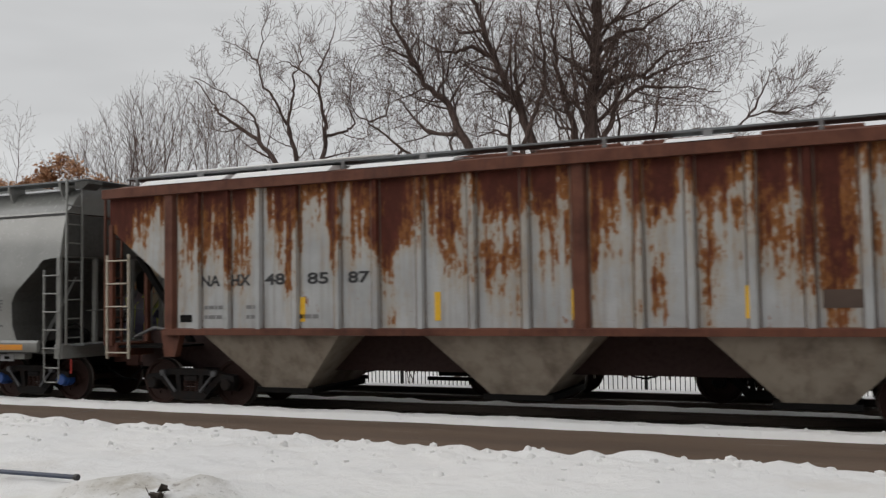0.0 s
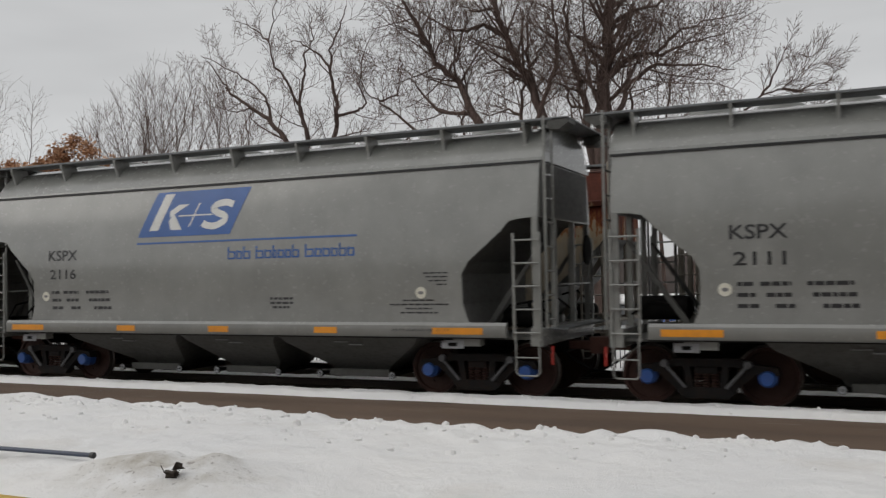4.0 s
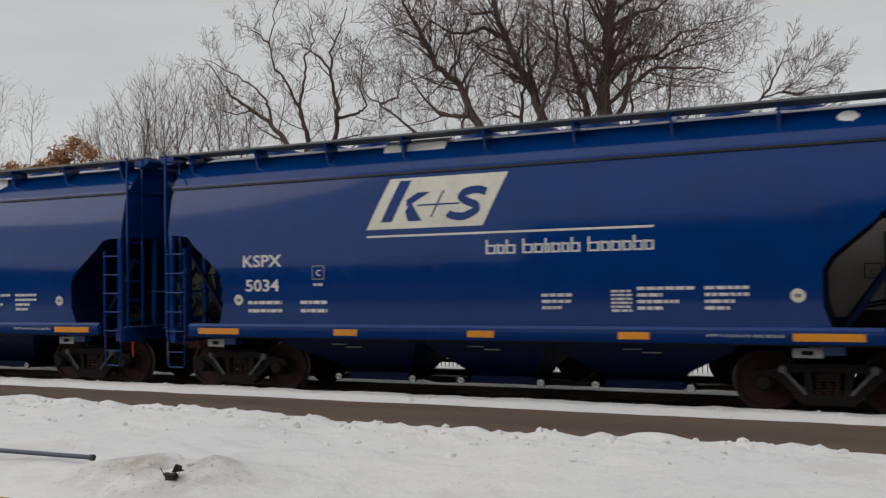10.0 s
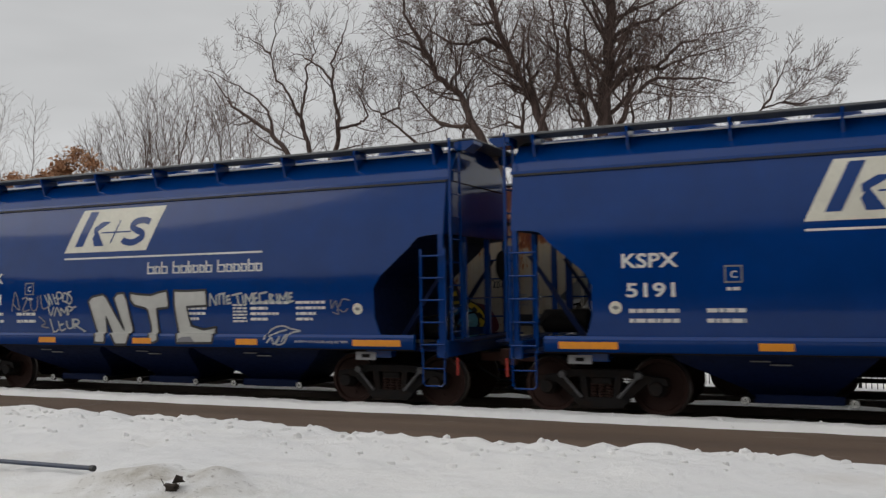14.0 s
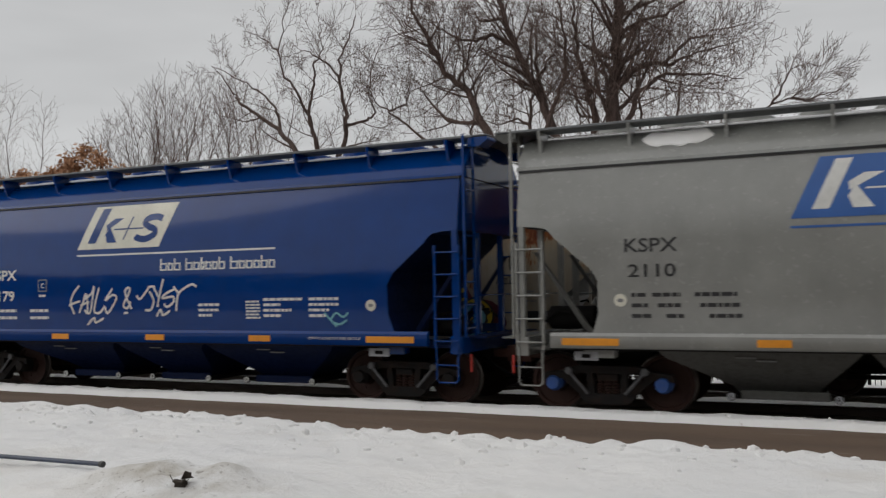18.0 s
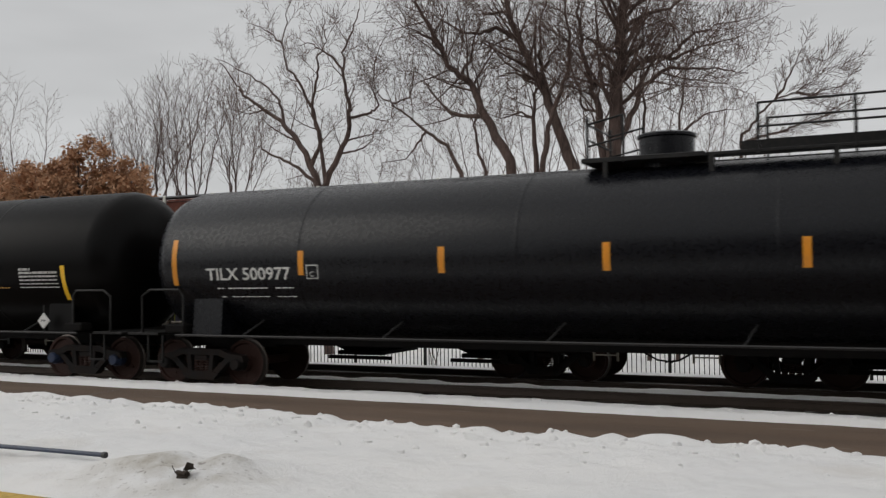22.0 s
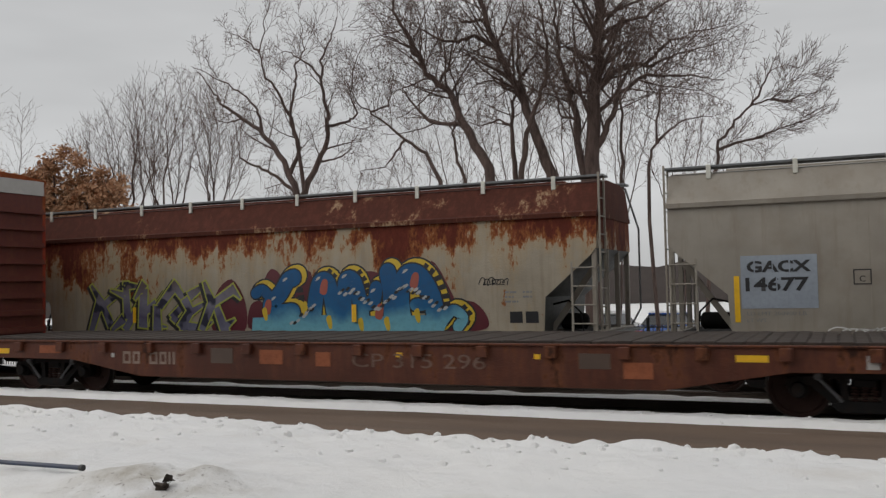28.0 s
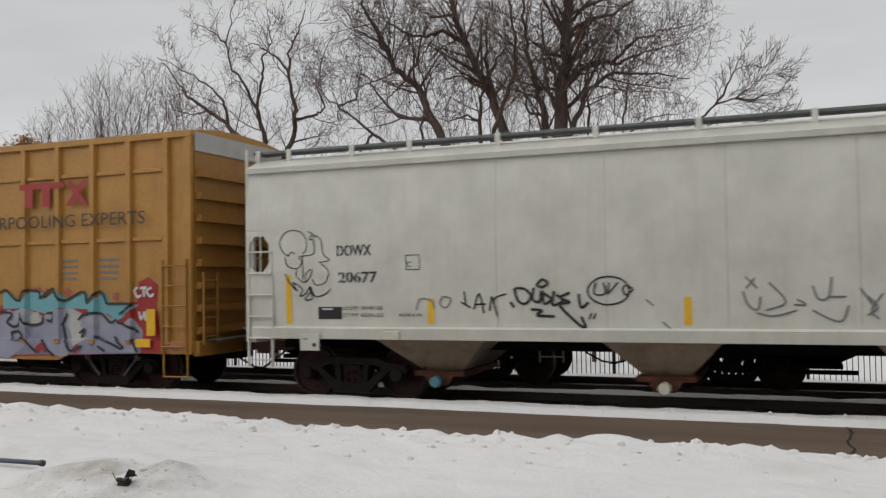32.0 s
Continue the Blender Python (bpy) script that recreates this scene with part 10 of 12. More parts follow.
    scrawl(car, "spray_black", 0.055, face,
           [(-3.82, 1.52), (-3.60, 1.28), (-3.44, 1.03), (-3.11, 0.89), (-3.28, 0.57)],
           [(-3.55, 1.18), (-3.21, 1.42), (-2.99, 1.52)],
           [(-2.94, 1.18), (-2.72, 1.34), (-2.35, 1.40), (-2.04, 1.28), (-1.83, 1.14)],
           [(-6.56, 1.22), (-6.17, 1.35), (-5.73, 1.27), (-5.84, 1.63), (-5.98, 1.53)],
           [(-4.29, 0.93), (-4.24, 0.68), (-4.07, 0.54)],
           [(-2.58, 0.57), (-2.31, 0.81), (-2.10, 0.58)],
           [(-5.43, 0.80), (-5.28, 0.70), (-5.06, 0.77)],
           [(-2.79, 0.66), (-2.57, 0.78)])
    scrawl(car, "spray_black", 0.06, face,
           [(-0.48, 1.94), (-0.69, 2.14), (-0.73, 2.46), (-0.60, 2.73), (-0.35, 2.91), (-0.02, 2.96), (0.26, 2.88), (0.43, 2.65), (0.50, 2.38)],
           [(-0.52, 2.00), (-0.14, 2.00), (0.00, 1.86)],
           [(-0.10, 2.00), (0.51, 2.03), (0.88, 2.06)],
           [(0.88, 1.98), (0.51, 1.59), (0.17, 1.37)],
           [(-0.44, 1.69), (-0.06, 1.46), (-0.16, 1.24)],
           [(0.12, 1.37), (0.07, 1.15), (0.48, 1.06), (0.83, 1.02)],
           [(0.31, 1.46), (0.53, 1.19), (0.74, 1.02)],
           [(-0.72, 1.64), (-0.54, 1.42), (-0.45, 1.15), (-0.07, 1.15)],
           [(-1.46, 1.51), (-1.43, 1.14), (-1.23, 0.87), (-0.94, 0.69), (-1.00, 0.55)])
    scrawl(car, "spray_black", 0.06, face,
           [(-0.74, 1.05), (-0.65, 0.69), (-0.56, 0.56)],
           [(-0.08, 1.01), (0.01, 0.79), (0.34, 0.62)],
           [(0.86, 2.02), (1.38, 1.82), (1.72, 1.65)],
           [(1.06, 1.24), (1.27, 1.03), (1.52, 0.82), (1.77, 0.74)],
           [(-1.39, 2.60), (-1.27, 2.51), (-1.08, 2.38), (-0.89, 1.96)],
           [(-1.41, 1.88), (-1.16, 1.74), (-1.42, 1.51)],
           [(0.52, 2.66), (0.80, 2.71), (1.06, 2.63)])
    scrawl(car, "spray_black", 0.16, face,
           [(0.78, 2.27), (1.05, 2.38), (1.44, 2.35)],
           [(0.52, 0.73), (0.57, 0.63)],
           [(1.64, 1.84), (1.53, 1.16), (1.77, 0.74)])
    part("graffiti_smear", blob_concave([(-8.66, 1.25), (-8.42, 1.31), (-8.32, 1.39), (-8.29, 1.27), (-8.16, 1.23), (-7.93, 1.24), (-7.81, 1.26), (-7.79, 1.45), (-7.75, 1.57), (-7.82, 1.63), (-7.72, 1.75), (-7.57, 1.79), (-7.50, 1.85), (-7.40, 1.85), (-7.35, 1.75), (-7.32, 1.64), (-7.37, 1.45), (-7.46, 1.37), (-7.51, 1.21), (-7.52, 1.06), (-7.67, 1.05), (-7.71, 1.16), (-7.93, 1.18), (-8.16, 1.14), (-8.39, 1.22)], face, 0.009), "spray_lilac_white", car, "lilac white smear of paint")
    part("graffiti_smear", blob_concave([(-7.74, 0.75), (-7.69, 0.89), (-7.53, 0.94), (-7.42, 0.86), (-7.34, 0.76)], face, 0.009), "spray_lilac_white", car)
    part("graffiti_smear", blob_concave([(-7.11, 1.61), (-6.96, 1.80), (-6.85, 1.87), (-6.71, 1.84), (-6.85, 1.76), (-7.04, 1.62)], face, 0.009), "spray_lilac_white", car)
    part("graffiti_mask", blob_concave([(-7.50, 1.29), (-7.43, 1.44), (-7.46, 1.51), (-7.33, 1.50), (-7.15, 1.53), (-6.98, 1.50), (-6.88, 1.37), (-6.89, 1.23), (-6.97, 1.09), (-7.06, 1.06), (-7.16, 0.93), (-7.23, 0.75), (-7.34, 0.74), (-7.35, 0.84), (-7.45, 0.90), (-7.50, 1.06)], face, 0.012), "spray_black", car, "black sprayed mask")
    part("graffiti_mask_lens", blob_concave([(-7.10, 1.37), (-6.98, 1.34), (-6.92, 1.25), (-6.98, 1.15), (-7.05, 1.15)], face, 0.0135), "spray_white", car)
    part("graffiti_mask_disc", blob_concave([(-7.09, 1.20), (-7.10, 1.13), (-7.15, 1.07), (-7.21, 1.03), (-7.29, 1.01), (-7.36, 1.02), (-7.42, 1.06), (-7.47, 1.13), (-7.48, 1.20), (-7.46, 1.27), (-7.41, 1.33), (-7.35, 1.37), (-7.27, 1.39), (-7.20, 1.37), (-7.14, 1.33), (-7.10, 1.27)], face, 0.0135), "spray_white", car)
    scrawl(car, "spray_black", 0.035, face,
           [(-7.27, 1.37), (-7.27, 1.03)], off=-0.003)
    scrawl(car, "spray_black", 0.045, face,
           [(-7.36, 1.32), (-7.33, 1.32)],
           [(-7.37, 1.21), (-7.34, 1.21)],
           [(-7.34, 1.10), (-7.31, 1.10)],
           [(-7.20, 1.32), (-7.18, 1.32)],
           [(-7.21, 1.21), (-7.18, 1.21)],
           [(-7.20, 1.10), (-7.17, 1.10)], off=-0.003)
    part("graffiti_visor", blob_concave([(-7.40, 2.43), (-7.37, 2.64), (-7.22, 2.59), (-7.00, 2.50), (-6.81, 2.39), (-6.71, 2.29), (-6.60, 2.21), (-6.60, 1.96), (-6.70, 1.98), (-6.84, 2.18), (-7.01, 2.34), (-7.22, 2.46), (-7.31, 2.46)], face, 0.0115), "spray_black", car, "black edge of a sprayed cap")
    scrawl(car, "spray_black", 0.06, face,
           [(-7.37, 2.63), (-7.14, 2.74), (-6.88, 2.78), (-6.60, 2.74)],
           [(-7.40, 1.51), (-7.11, 1.64), (-6.64, 1.80)],
           [(-7.06, 1.09), (-6.87, 1.20), (-6.66, 1.34)],
           [(-7.12, 0.87), (-6.92, 0.98), (-6.77, 1.06)],
           [(-7.16, 0.87), (-7.00, 0.73)])
    scrawl(car, "spray_white", 0.035, -1.547,
           [(-9.29, 0.95), (-9.20, 0.96), (-9.28, 0.76), (-9.19, 0.77)],
           [(-9.10, 0.95), (-9.16, 0.94), (-9.15, 0.76), (-9.09, 0.77)],
           [(-9.15, 0.86), (-9.10, 0.87)],
           [(-9.07, 0.75), (-9.07, 0.94), (-9.01, 0.76), (-9.00, 0.95)],
           [(-8.97, 0.94), (-8.97, 0.76)],
           [(-8.91, 0.95), (-8.97, 0.86), (-8.91, 0.77)],
           [(-8.86, 0.94), (-8.89, 0.86), (-8.87, 0.77), (-8.82, 0.85), (-8.86, 0.94)],
           [(-8.80, 0.86), (-8.75, 0.87)],
           [(-8.67, 0.96), (-8.73, 0.95), (-8.72, 0.77), (-8.66, 0.78)],
           [(-8.72, 0.86), (-8.67, 0.87)],
           [(-8.65, 0.76), (-8.60, 0.95), (-8.57, 0.76)],
           [(-8.64, 0.83), (-8.57, 0.83)],
           [(-8.55, 0.95), (-8.46, 0.96)],
           [(-8.50, 0.95), (-8.50, 0.76)],
           [(-8.39, 0.96), (-8.45, 0.95), (-8.44, 0.77), (-8.38, 0.78)],
           [(-8.44, 0.87), (-8.39, 0.88)],
           [(-8.29, 0.95), (-8.35, 0.93), (-8.29, 0.86), (-8.28, 0.78), (-8.35, 0.77)], straight=True, name="graffiti_tag")
    part("graffiti_eye", blob_concave([(1.71, 1.39), (1.66, 1.23), (1.54, 1.13), (1.39, 1.13), (1.27, 1.23), (1.23, 1.39), (1.28, 1.56), (1.41, 1.65), (1.56, 1.65), (1.67, 1.55)], face, 0.0135), "spray_black", car)
    part("graffiti_eye", blob_concave([(1.57, 1.39), (1.55, 1.32), (1.50, 1.27), (1.44, 1.27), (1.39, 1.32), (1.37, 1.39), (1.39, 1.47), (1.44, 1.52), (1.51, 1.52), (1.56, 1.47)], face, 0.0145), "spray_grey", car)
    part("graffiti_ground", blob_concave([(1.45, 0.44), (1.52, 2.52), (2.55, 2.88), (2.94, 2.69), (3.39, 2.93), (3.95, 2.60), (4.44, 2.89), (5.03, 2.54), (5.36, 2.83), (5.50, 2.43), (5.85, 2.91), (6.62, 2.84), (7.05, 2.88), (7.47, 2.86), (7.98, 2.71), (8.11, 1.41), (8.32, 0.58)], face, 0.005), "spray_tan", car, "tan sprayed ground")
    scrawl(car, "spray_white", 0.1, face,
           [(1.52, 2.54), (1.87, 2.73), (2.55, 2.90), (2.94, 2.71), (3.39, 2.97), (3.95, 2.64), (4.44, 2.93), (5.03, 2.58), (5.37, 2.87), (5.50, 2.61), (5.85, 2.93), (6.57, 2.88)],
           [(6.57, 2.88), (7.05, 2.92), (7.52, 2.90), (7.98, 2.75)], straight=True)
    scrawl(car, "spray_black", 0.13, face,
           [(1.52, 2.44), (1.90, 2.64), (2.55, 2.79), (2.94, 2.61), (3.39, 2.85), (3.95, 2.49), (4.44, 2.79), (5.03, 2.44), (5.36, 2.73), (5.49, 2.33), (5.84, 2.81), (6.12, 2.70), (6.60, 2.74)],
           [(1.54, 2.30), (1.59, 1.54), (1.75, 0.47)],
           [(3.01, 2.59), (2.95, 1.74), (2.85, 0.49)],
           [(3.95, 2.45), (4.04, 2.04), (3.81, 1.43)],
           [(5.03, 2.42), (4.92, 1.62), (4.94, 0.52)],
           [(5.94, 2.00), (6.10, 1.42), (6.35, 0.55)], off=0.008, straight=True)
    part("graffiti_form", blob_concave([(1.76, 2.55), (2.36, 2.71), (2.33, 2.02), (2.59, 1.98), (2.57, 2.73), (2.94, 2.62), (2.86, 1.85), (2.72, 0.91), (2.55, 0.48), (2.26, 0.48), (2.43, 1.41), (2.27, 1.41), (2.15, 0.48), (1.91, 0.47), (1.81, 1.44)], face, 0.01), "fade_moss", car)
    part("graffiti_form", blob_concave([(3.13, 2.56), (3.51, 2.76), (3.76, 2.67), (3.95, 2.43), (3.99, 2.14), (3.66, 1.74), (4.00, 1.68), (4.08, 1.51), (3.87, 1.02), (3.67, 0.50), (3.20, 0.49), (3.08, 1.53)], face, 0.01), "fade_denim", car)
    part("graffiti_form", blob_concave([(4.00, 2.48), (4.46, 2.72), (5.03, 2.45), (5.00, 2.02), (4.84, 1.42), (4.83, 0.80), (4.65, 0.74), (4.45, 1.50), (4.24, 0.51), (3.99, 0.51), (4.13, 1.43), (4.07, 2.04)], face, 0.01), "fade_moss", car)
    part("graffiti_form", blob_concave([(5.05, 2.40), (5.44, 2.71), (5.40, 1.82), (5.32, 0.53), (5.09, 0.53), (5.03, 1.62)], face, 0.01), "fade_denim", car)
    part("graffiti_form", blob_concave([(5.52, 2.31), (5.84, 2.72), (6.15, 2.49), (5.78, 2.01), (5.69, 1.81), (6.08, 0.54), (5.60, 0.54), (5.43, 1.42)], face, 0.01), "fade_denim", car)
    part("graffiti_form", blob_concave([(6.11, 2.71), (6.56, 2.70), (6.39, 2.09), (6.22, 1.51), (6.14, 1.51), (6.09, 2.00)], face, 0.01), "fade_moss", car)
    part("graffiti_form", blob_concave([(6.53, 1.07), (6.47, 0.90), (6.32, 0.79), (6.14, 0.79), (5.99, 0.90), (5.93, 1.07), (5.99, 1.24), (6.15, 1.34), (6.33, 1.34), (6.48, 1.24)], face, 0.01), "fade_moss", car)
    part("graffiti_shade", blob_concave([(3.39, 2.31), (3.57, 2.15), (3.54, 1.99), (3.42, 1.99)], face, 0.0115), "spray_black", car)
    part("graffiti_shade", blob_concave([(3.38, 1.43), (3.69, 1.39), (3.58, 1.02), (3.40, 0.97)], face, 0.0115), "spray_black", car)
    scrawl(car, "spray_silver", 0.035, face,
           [(2.96, 2.59), (2.88, 1.85), (2.74, 0.91)],
           [(3.95, 2.40), (4.00, 2.12), (3.64, 1.74), (4.06, 1.61), (3.90, 1.02)],
           [(5.05, 2.42), (5.00, 1.97), (4.85, 1.42)],
           [(5.87, 2.72), (6.15, 2.49), (5.76, 2.01)],
           [(1.76, 2.52), (1.84, 1.44)])
    scrawl(car, "spray_sky", 0.055, face,
           [(3.22, 2.45), (3.26, 2.44)],
           [(3.33, 2.41), (3.36, 2.40)],
           [(3.47, 2.51), (3.50, 2.50)],
           [(3.40, 2.29), (3.44, 2.29)],
           [(3.54, 2.41), (3.58, 2.41)],
           [(3.78, 2.32), (3.82, 2.32)],
           [(3.82, 2.29), (3.86, 2.29)],
           [(3.86, 2.35), (3.90, 2.34)],
           [(3.92, 1.44), (3.96, 1.43)])
    scrawl(car, "spray_sky", 0.055, face,
           [(3.86, 1.36), (3.89, 1.35)],
           [(3.85, 1.42), (3.89, 1.41)],
           [(3.83, 1.18), (3.86, 1.17)],
           [(3.68, 1.21), (3.72, 1.20)],
           [(3.76, 0.99), (3.80, 0.99)],
           [(3.69, 0.78), (3.72, 0.78)],
           [(3.64, 0.66), (3.68, 0.66)],
           [(3.53, 0.58), (3.57, 0.58)],
           [(5.60, 2.30), (5.64, 2.30)])
    scrawl(car, "spray_sky", 0.055, face,
           [(5.75, 2.50), (5.78, 2.49)],
           [(5.64, 2.47), (5.68, 2.47)],
           [(5.86, 2.41), (5.90, 2.41)],
           [(5.84, 2.45), (5.88, 2.44)],
           [(5.87, 2.42), (5.90, 2.42)],
           [(5.88, 2.38), (5.92, 2.37)],
           [(5.98, 2.30), (6.01, 2.29)],
           [(5.21, 1.26), (5.25, 1.26)],
           [(5.25, 1.13), (5.29, 1.13)])
    scrawl(car, "spray_sky", 0.055, face,
           [(5.22, 1.22), (5.26, 1.21)],
           [(5.27, 0.91), (5.30, 0.91)],
           [(5.28, 0.89), (5.32, 0.89)],
           [(5.25, 0.87), (5.29, 0.86)],
           [(5.28, 0.67), (5.32, 0.66)],
           [(5.77, 1.46), (5.81, 1.45)],
           [(5.91, 1.11), (5.94, 1.10)],
           [(5.78, 1.02), (5.81, 1.02)],
           [(5.87, 1.04), (5.91, 1.04)])
    scrawl(car, "spray_sky", 0.055, face,
           [(5.87, 0.77), (5.91, 0.77)],
           [(6.02, 0.81), (6.05, 0.81)])
    scrawl(car, "spray_leaf", 0.03, face,
           [(2.71, 2.15), (2.67, 2.10), (2.59, 2.15), (2.67, 2.25), (2.80, 2.17), (2.75, 2.02), (2.56, 2.03)])
    scrawl(car, "spray_sky", 0.03, face,
           [(3.25, 1.66), (3.21, 1.61), (3.13, 1.66), (3.21, 1.75), (3.34, 1.68), (3.28, 1.53), (3.11, 1.53)])
    scrawl(car, "spray_leaf", 0.03, face,
           [(4.41, 1.98), (4.37, 1.93), (4.30, 1.98), (4.37, 2.07), (4.49, 2.00), (4.44, 1.86), (4.27, 1.86)])
    scrawl(car, "spray_sky", 0.03, face,
           [(5.47, 1.72), (5.44, 1.67), (5.37, 1.72), (5.44, 1.80), (5.55, 1.73), (5.50, 1.60), (5.34, 1.60)])
    scrawl(car, "spray_leaf", 0.03, face,
           [(6.20, 1.07), (6.17, 1.02), (6.10, 1.07), (6.17, 1.15), (6.28, 1.09), (6.23, 0.95), (6.08, 0.95)])
    scrawl(car, "spray_leaf", 0.03, face,
           [(2.42, 1.67), (2.38, 1.61), (2.30, 1.67), (2.38, 1.76), (2.51, 1.69), (2.45, 1.54), (2.27, 1.54)])
    part("graffiti_form", blob_concave([(6.76, 0.56), (6.90, 0.94), (7.06, 1.15), (7.43, 1.02), (7.86, 1.30), (8.04, 1.22), (8.19, 0.99), (8.21, 0.58)], face, 0.009), "spray_green", car, "pale green sprayed body")
    part("graffiti_form", blob_concave([(6.67, 1.32), (6.69, 2.18), (6.83, 2.64), (7.11, 2.78), (7.34, 2.72), (7.68, 2.77), (7.94, 2.60), (8.01, 2.15), (8.02, 1.41), (7.79, 1.27), (7.67, 1.78), (7.08, 1.79), (7.14, 1.03), (6.90, 1.03)], face, 0.0105), "spray_brown", car, "brown sprayed hair")
    part("graffiti_form", blob_concave([(6.89, 2.32), (7.25, 2.36), (7.63, 2.40), (7.70, 1.92), (7.62, 1.41), (7.45, 1.04), (7.27, 1.39), (7.07, 1.87), (6.77, 1.91)], face, 0.0115), "spray_sand", car, "pale sprayed face")
    part("graffiti_eye", blob_concave([(7.13, 2.22), (7.11, 2.15), (7.04, 2.10), (6.96, 2.10), (6.90, 2.15), (6.88, 2.22), (6.90, 2.30), (6.97, 2.34), (7.05, 2.34), (7.11, 2.29)], face, 0.0125), "spray_white", car)
    part("graffiti_eye", blob_concave([(7.46, 2.21), (7.43, 2.14), (7.37, 2.10), (7.29, 2.10), (7.23, 2.14), (7.21, 2.22), (7.23, 2.29), (7.30, 2.33), (7.37, 2.33), (7.43, 2.28)], face, 0.0125), "spray_white", car)
    part("graffiti_eye", blob_concave([(7.05, 2.21), (7.04, 2.19), (7.02, 2.18), (7.00, 2.18), (6.99, 2.20), (6.98, 2.21), (6.99, 2.23), (7.01, 2.24), (7.03, 2.24), (7.04, 2.23)], face, 0.0135), "spray_black", car)
    part("graffiti_eye", blob_concave([(7.38, 2.20), (7.38, 2.19), (7.36, 2.18), (7.34, 2.18), (7.33, 2.19), (7.32, 2.20), (7.33, 2.22), (7.34, 2.23), (7.36, 2.23), (7.38, 2.22)], face, 0.0135), "spray_black", car)
    part("graffiti_eye", blob_concave([(7.63, 1.78), (7.59, 1.74), (7.47, 1.71), (7.33, 1.72), (7.22, 1.75), (7.17, 1.79), (7.22, 1.83), (7.34, 1.86), (7.48, 1.86), (7.59, 1.83)], face, 0.0128), "spray_brown", car)
    part("graffiti_eye", blob_concave([(7.59, 1.39), (7.57, 1.33), (7.52, 1.28), (7.47, 1.28), (7.42, 1.33), (7.40, 1.39), (7.42, 1.46), (7.47, 1.50), (7.53, 1.50), (7.57, 1.46)], face, 0.0125), "spray_red", car)
    scrawl(car, "faded_white", 0.05, face,
           [(8.80, 3.06), (9.12, 3.12), (9.44, 3.15)],
           [(8.78, 2.86), (9.17, 2.95), (9.51, 3.01)],
           [(8.87, 2.75), (9.21, 2.84), (9.54, 2.90)],
           [(9.01, 2.58), (9.08, 2.76), (9.15, 2.57), (9.24, 2.75), (9.31, 2.57), (9.39, 2.76)],
           [(9.13, 3.50), (9.04, 3.40), (9.20, 3.32), (9.08, 3.20), (9.00, 3.26)])
    scrawl(car, "spray_lilac", 0.05, face,
           [(8.85, 1.95), (9.09, 1.99), (9.27, 1.76), (9.24, 1.49), (9.02, 1.31), (8.80, 1.39), (8.70, 1.59)],
           [(9.16, 1.18), (9.30, 1.00), (9.36, 0.69)])
    scrawl(car, "spray_pink", 0.09, face,
           [(8.65, 1.04), (8.70, 0.86), (8.64, 0.68)],
           [(8.82, 0.79), (9.06, 0.87)])
    scrawl(car, "faded_white", 0.045, face,
           [(8.09, 2.97), (8.31, 2.97)],
           [(8.47, 2.96), (8.64, 2.96)],
           [(8.08, 2.81), (8.38, 2.81)],
           [(8.46, 2.80), (8.64, 2.80)],
           [(8.08, 2.65), (8.46, 2.65)],
           [(8.46, 2.65), (8.64, 2.65)],
           [(8.08, 2.49), (8.30, 2.49)],
           [(8.46, 2.49), (8.63, 2.49)],
           [(8.07, 2.33), (8.37, 2.33)])
    scrawl(car, "faded_white", 0.045, face,
           [(8.45, 2.33), (8.63, 2.34)],
           [(8.07, 2.18), (8.45, 2.18)],
           [(8.45, 2.18), (8.62, 2.18)],
           [(8.06, 2.02), (8.28, 2.02)],
           [(8.44, 2.02), (8.62, 2.03)],
           [(8.06, 1.86), (8.36, 1.87)],
           [(8.44, 1.86), (8.61, 1.87)])
    small_print(car, 7.95, 2.85, [[(0, 0.5)]] * 3, y, "white_mark", 0.045, 0.11)


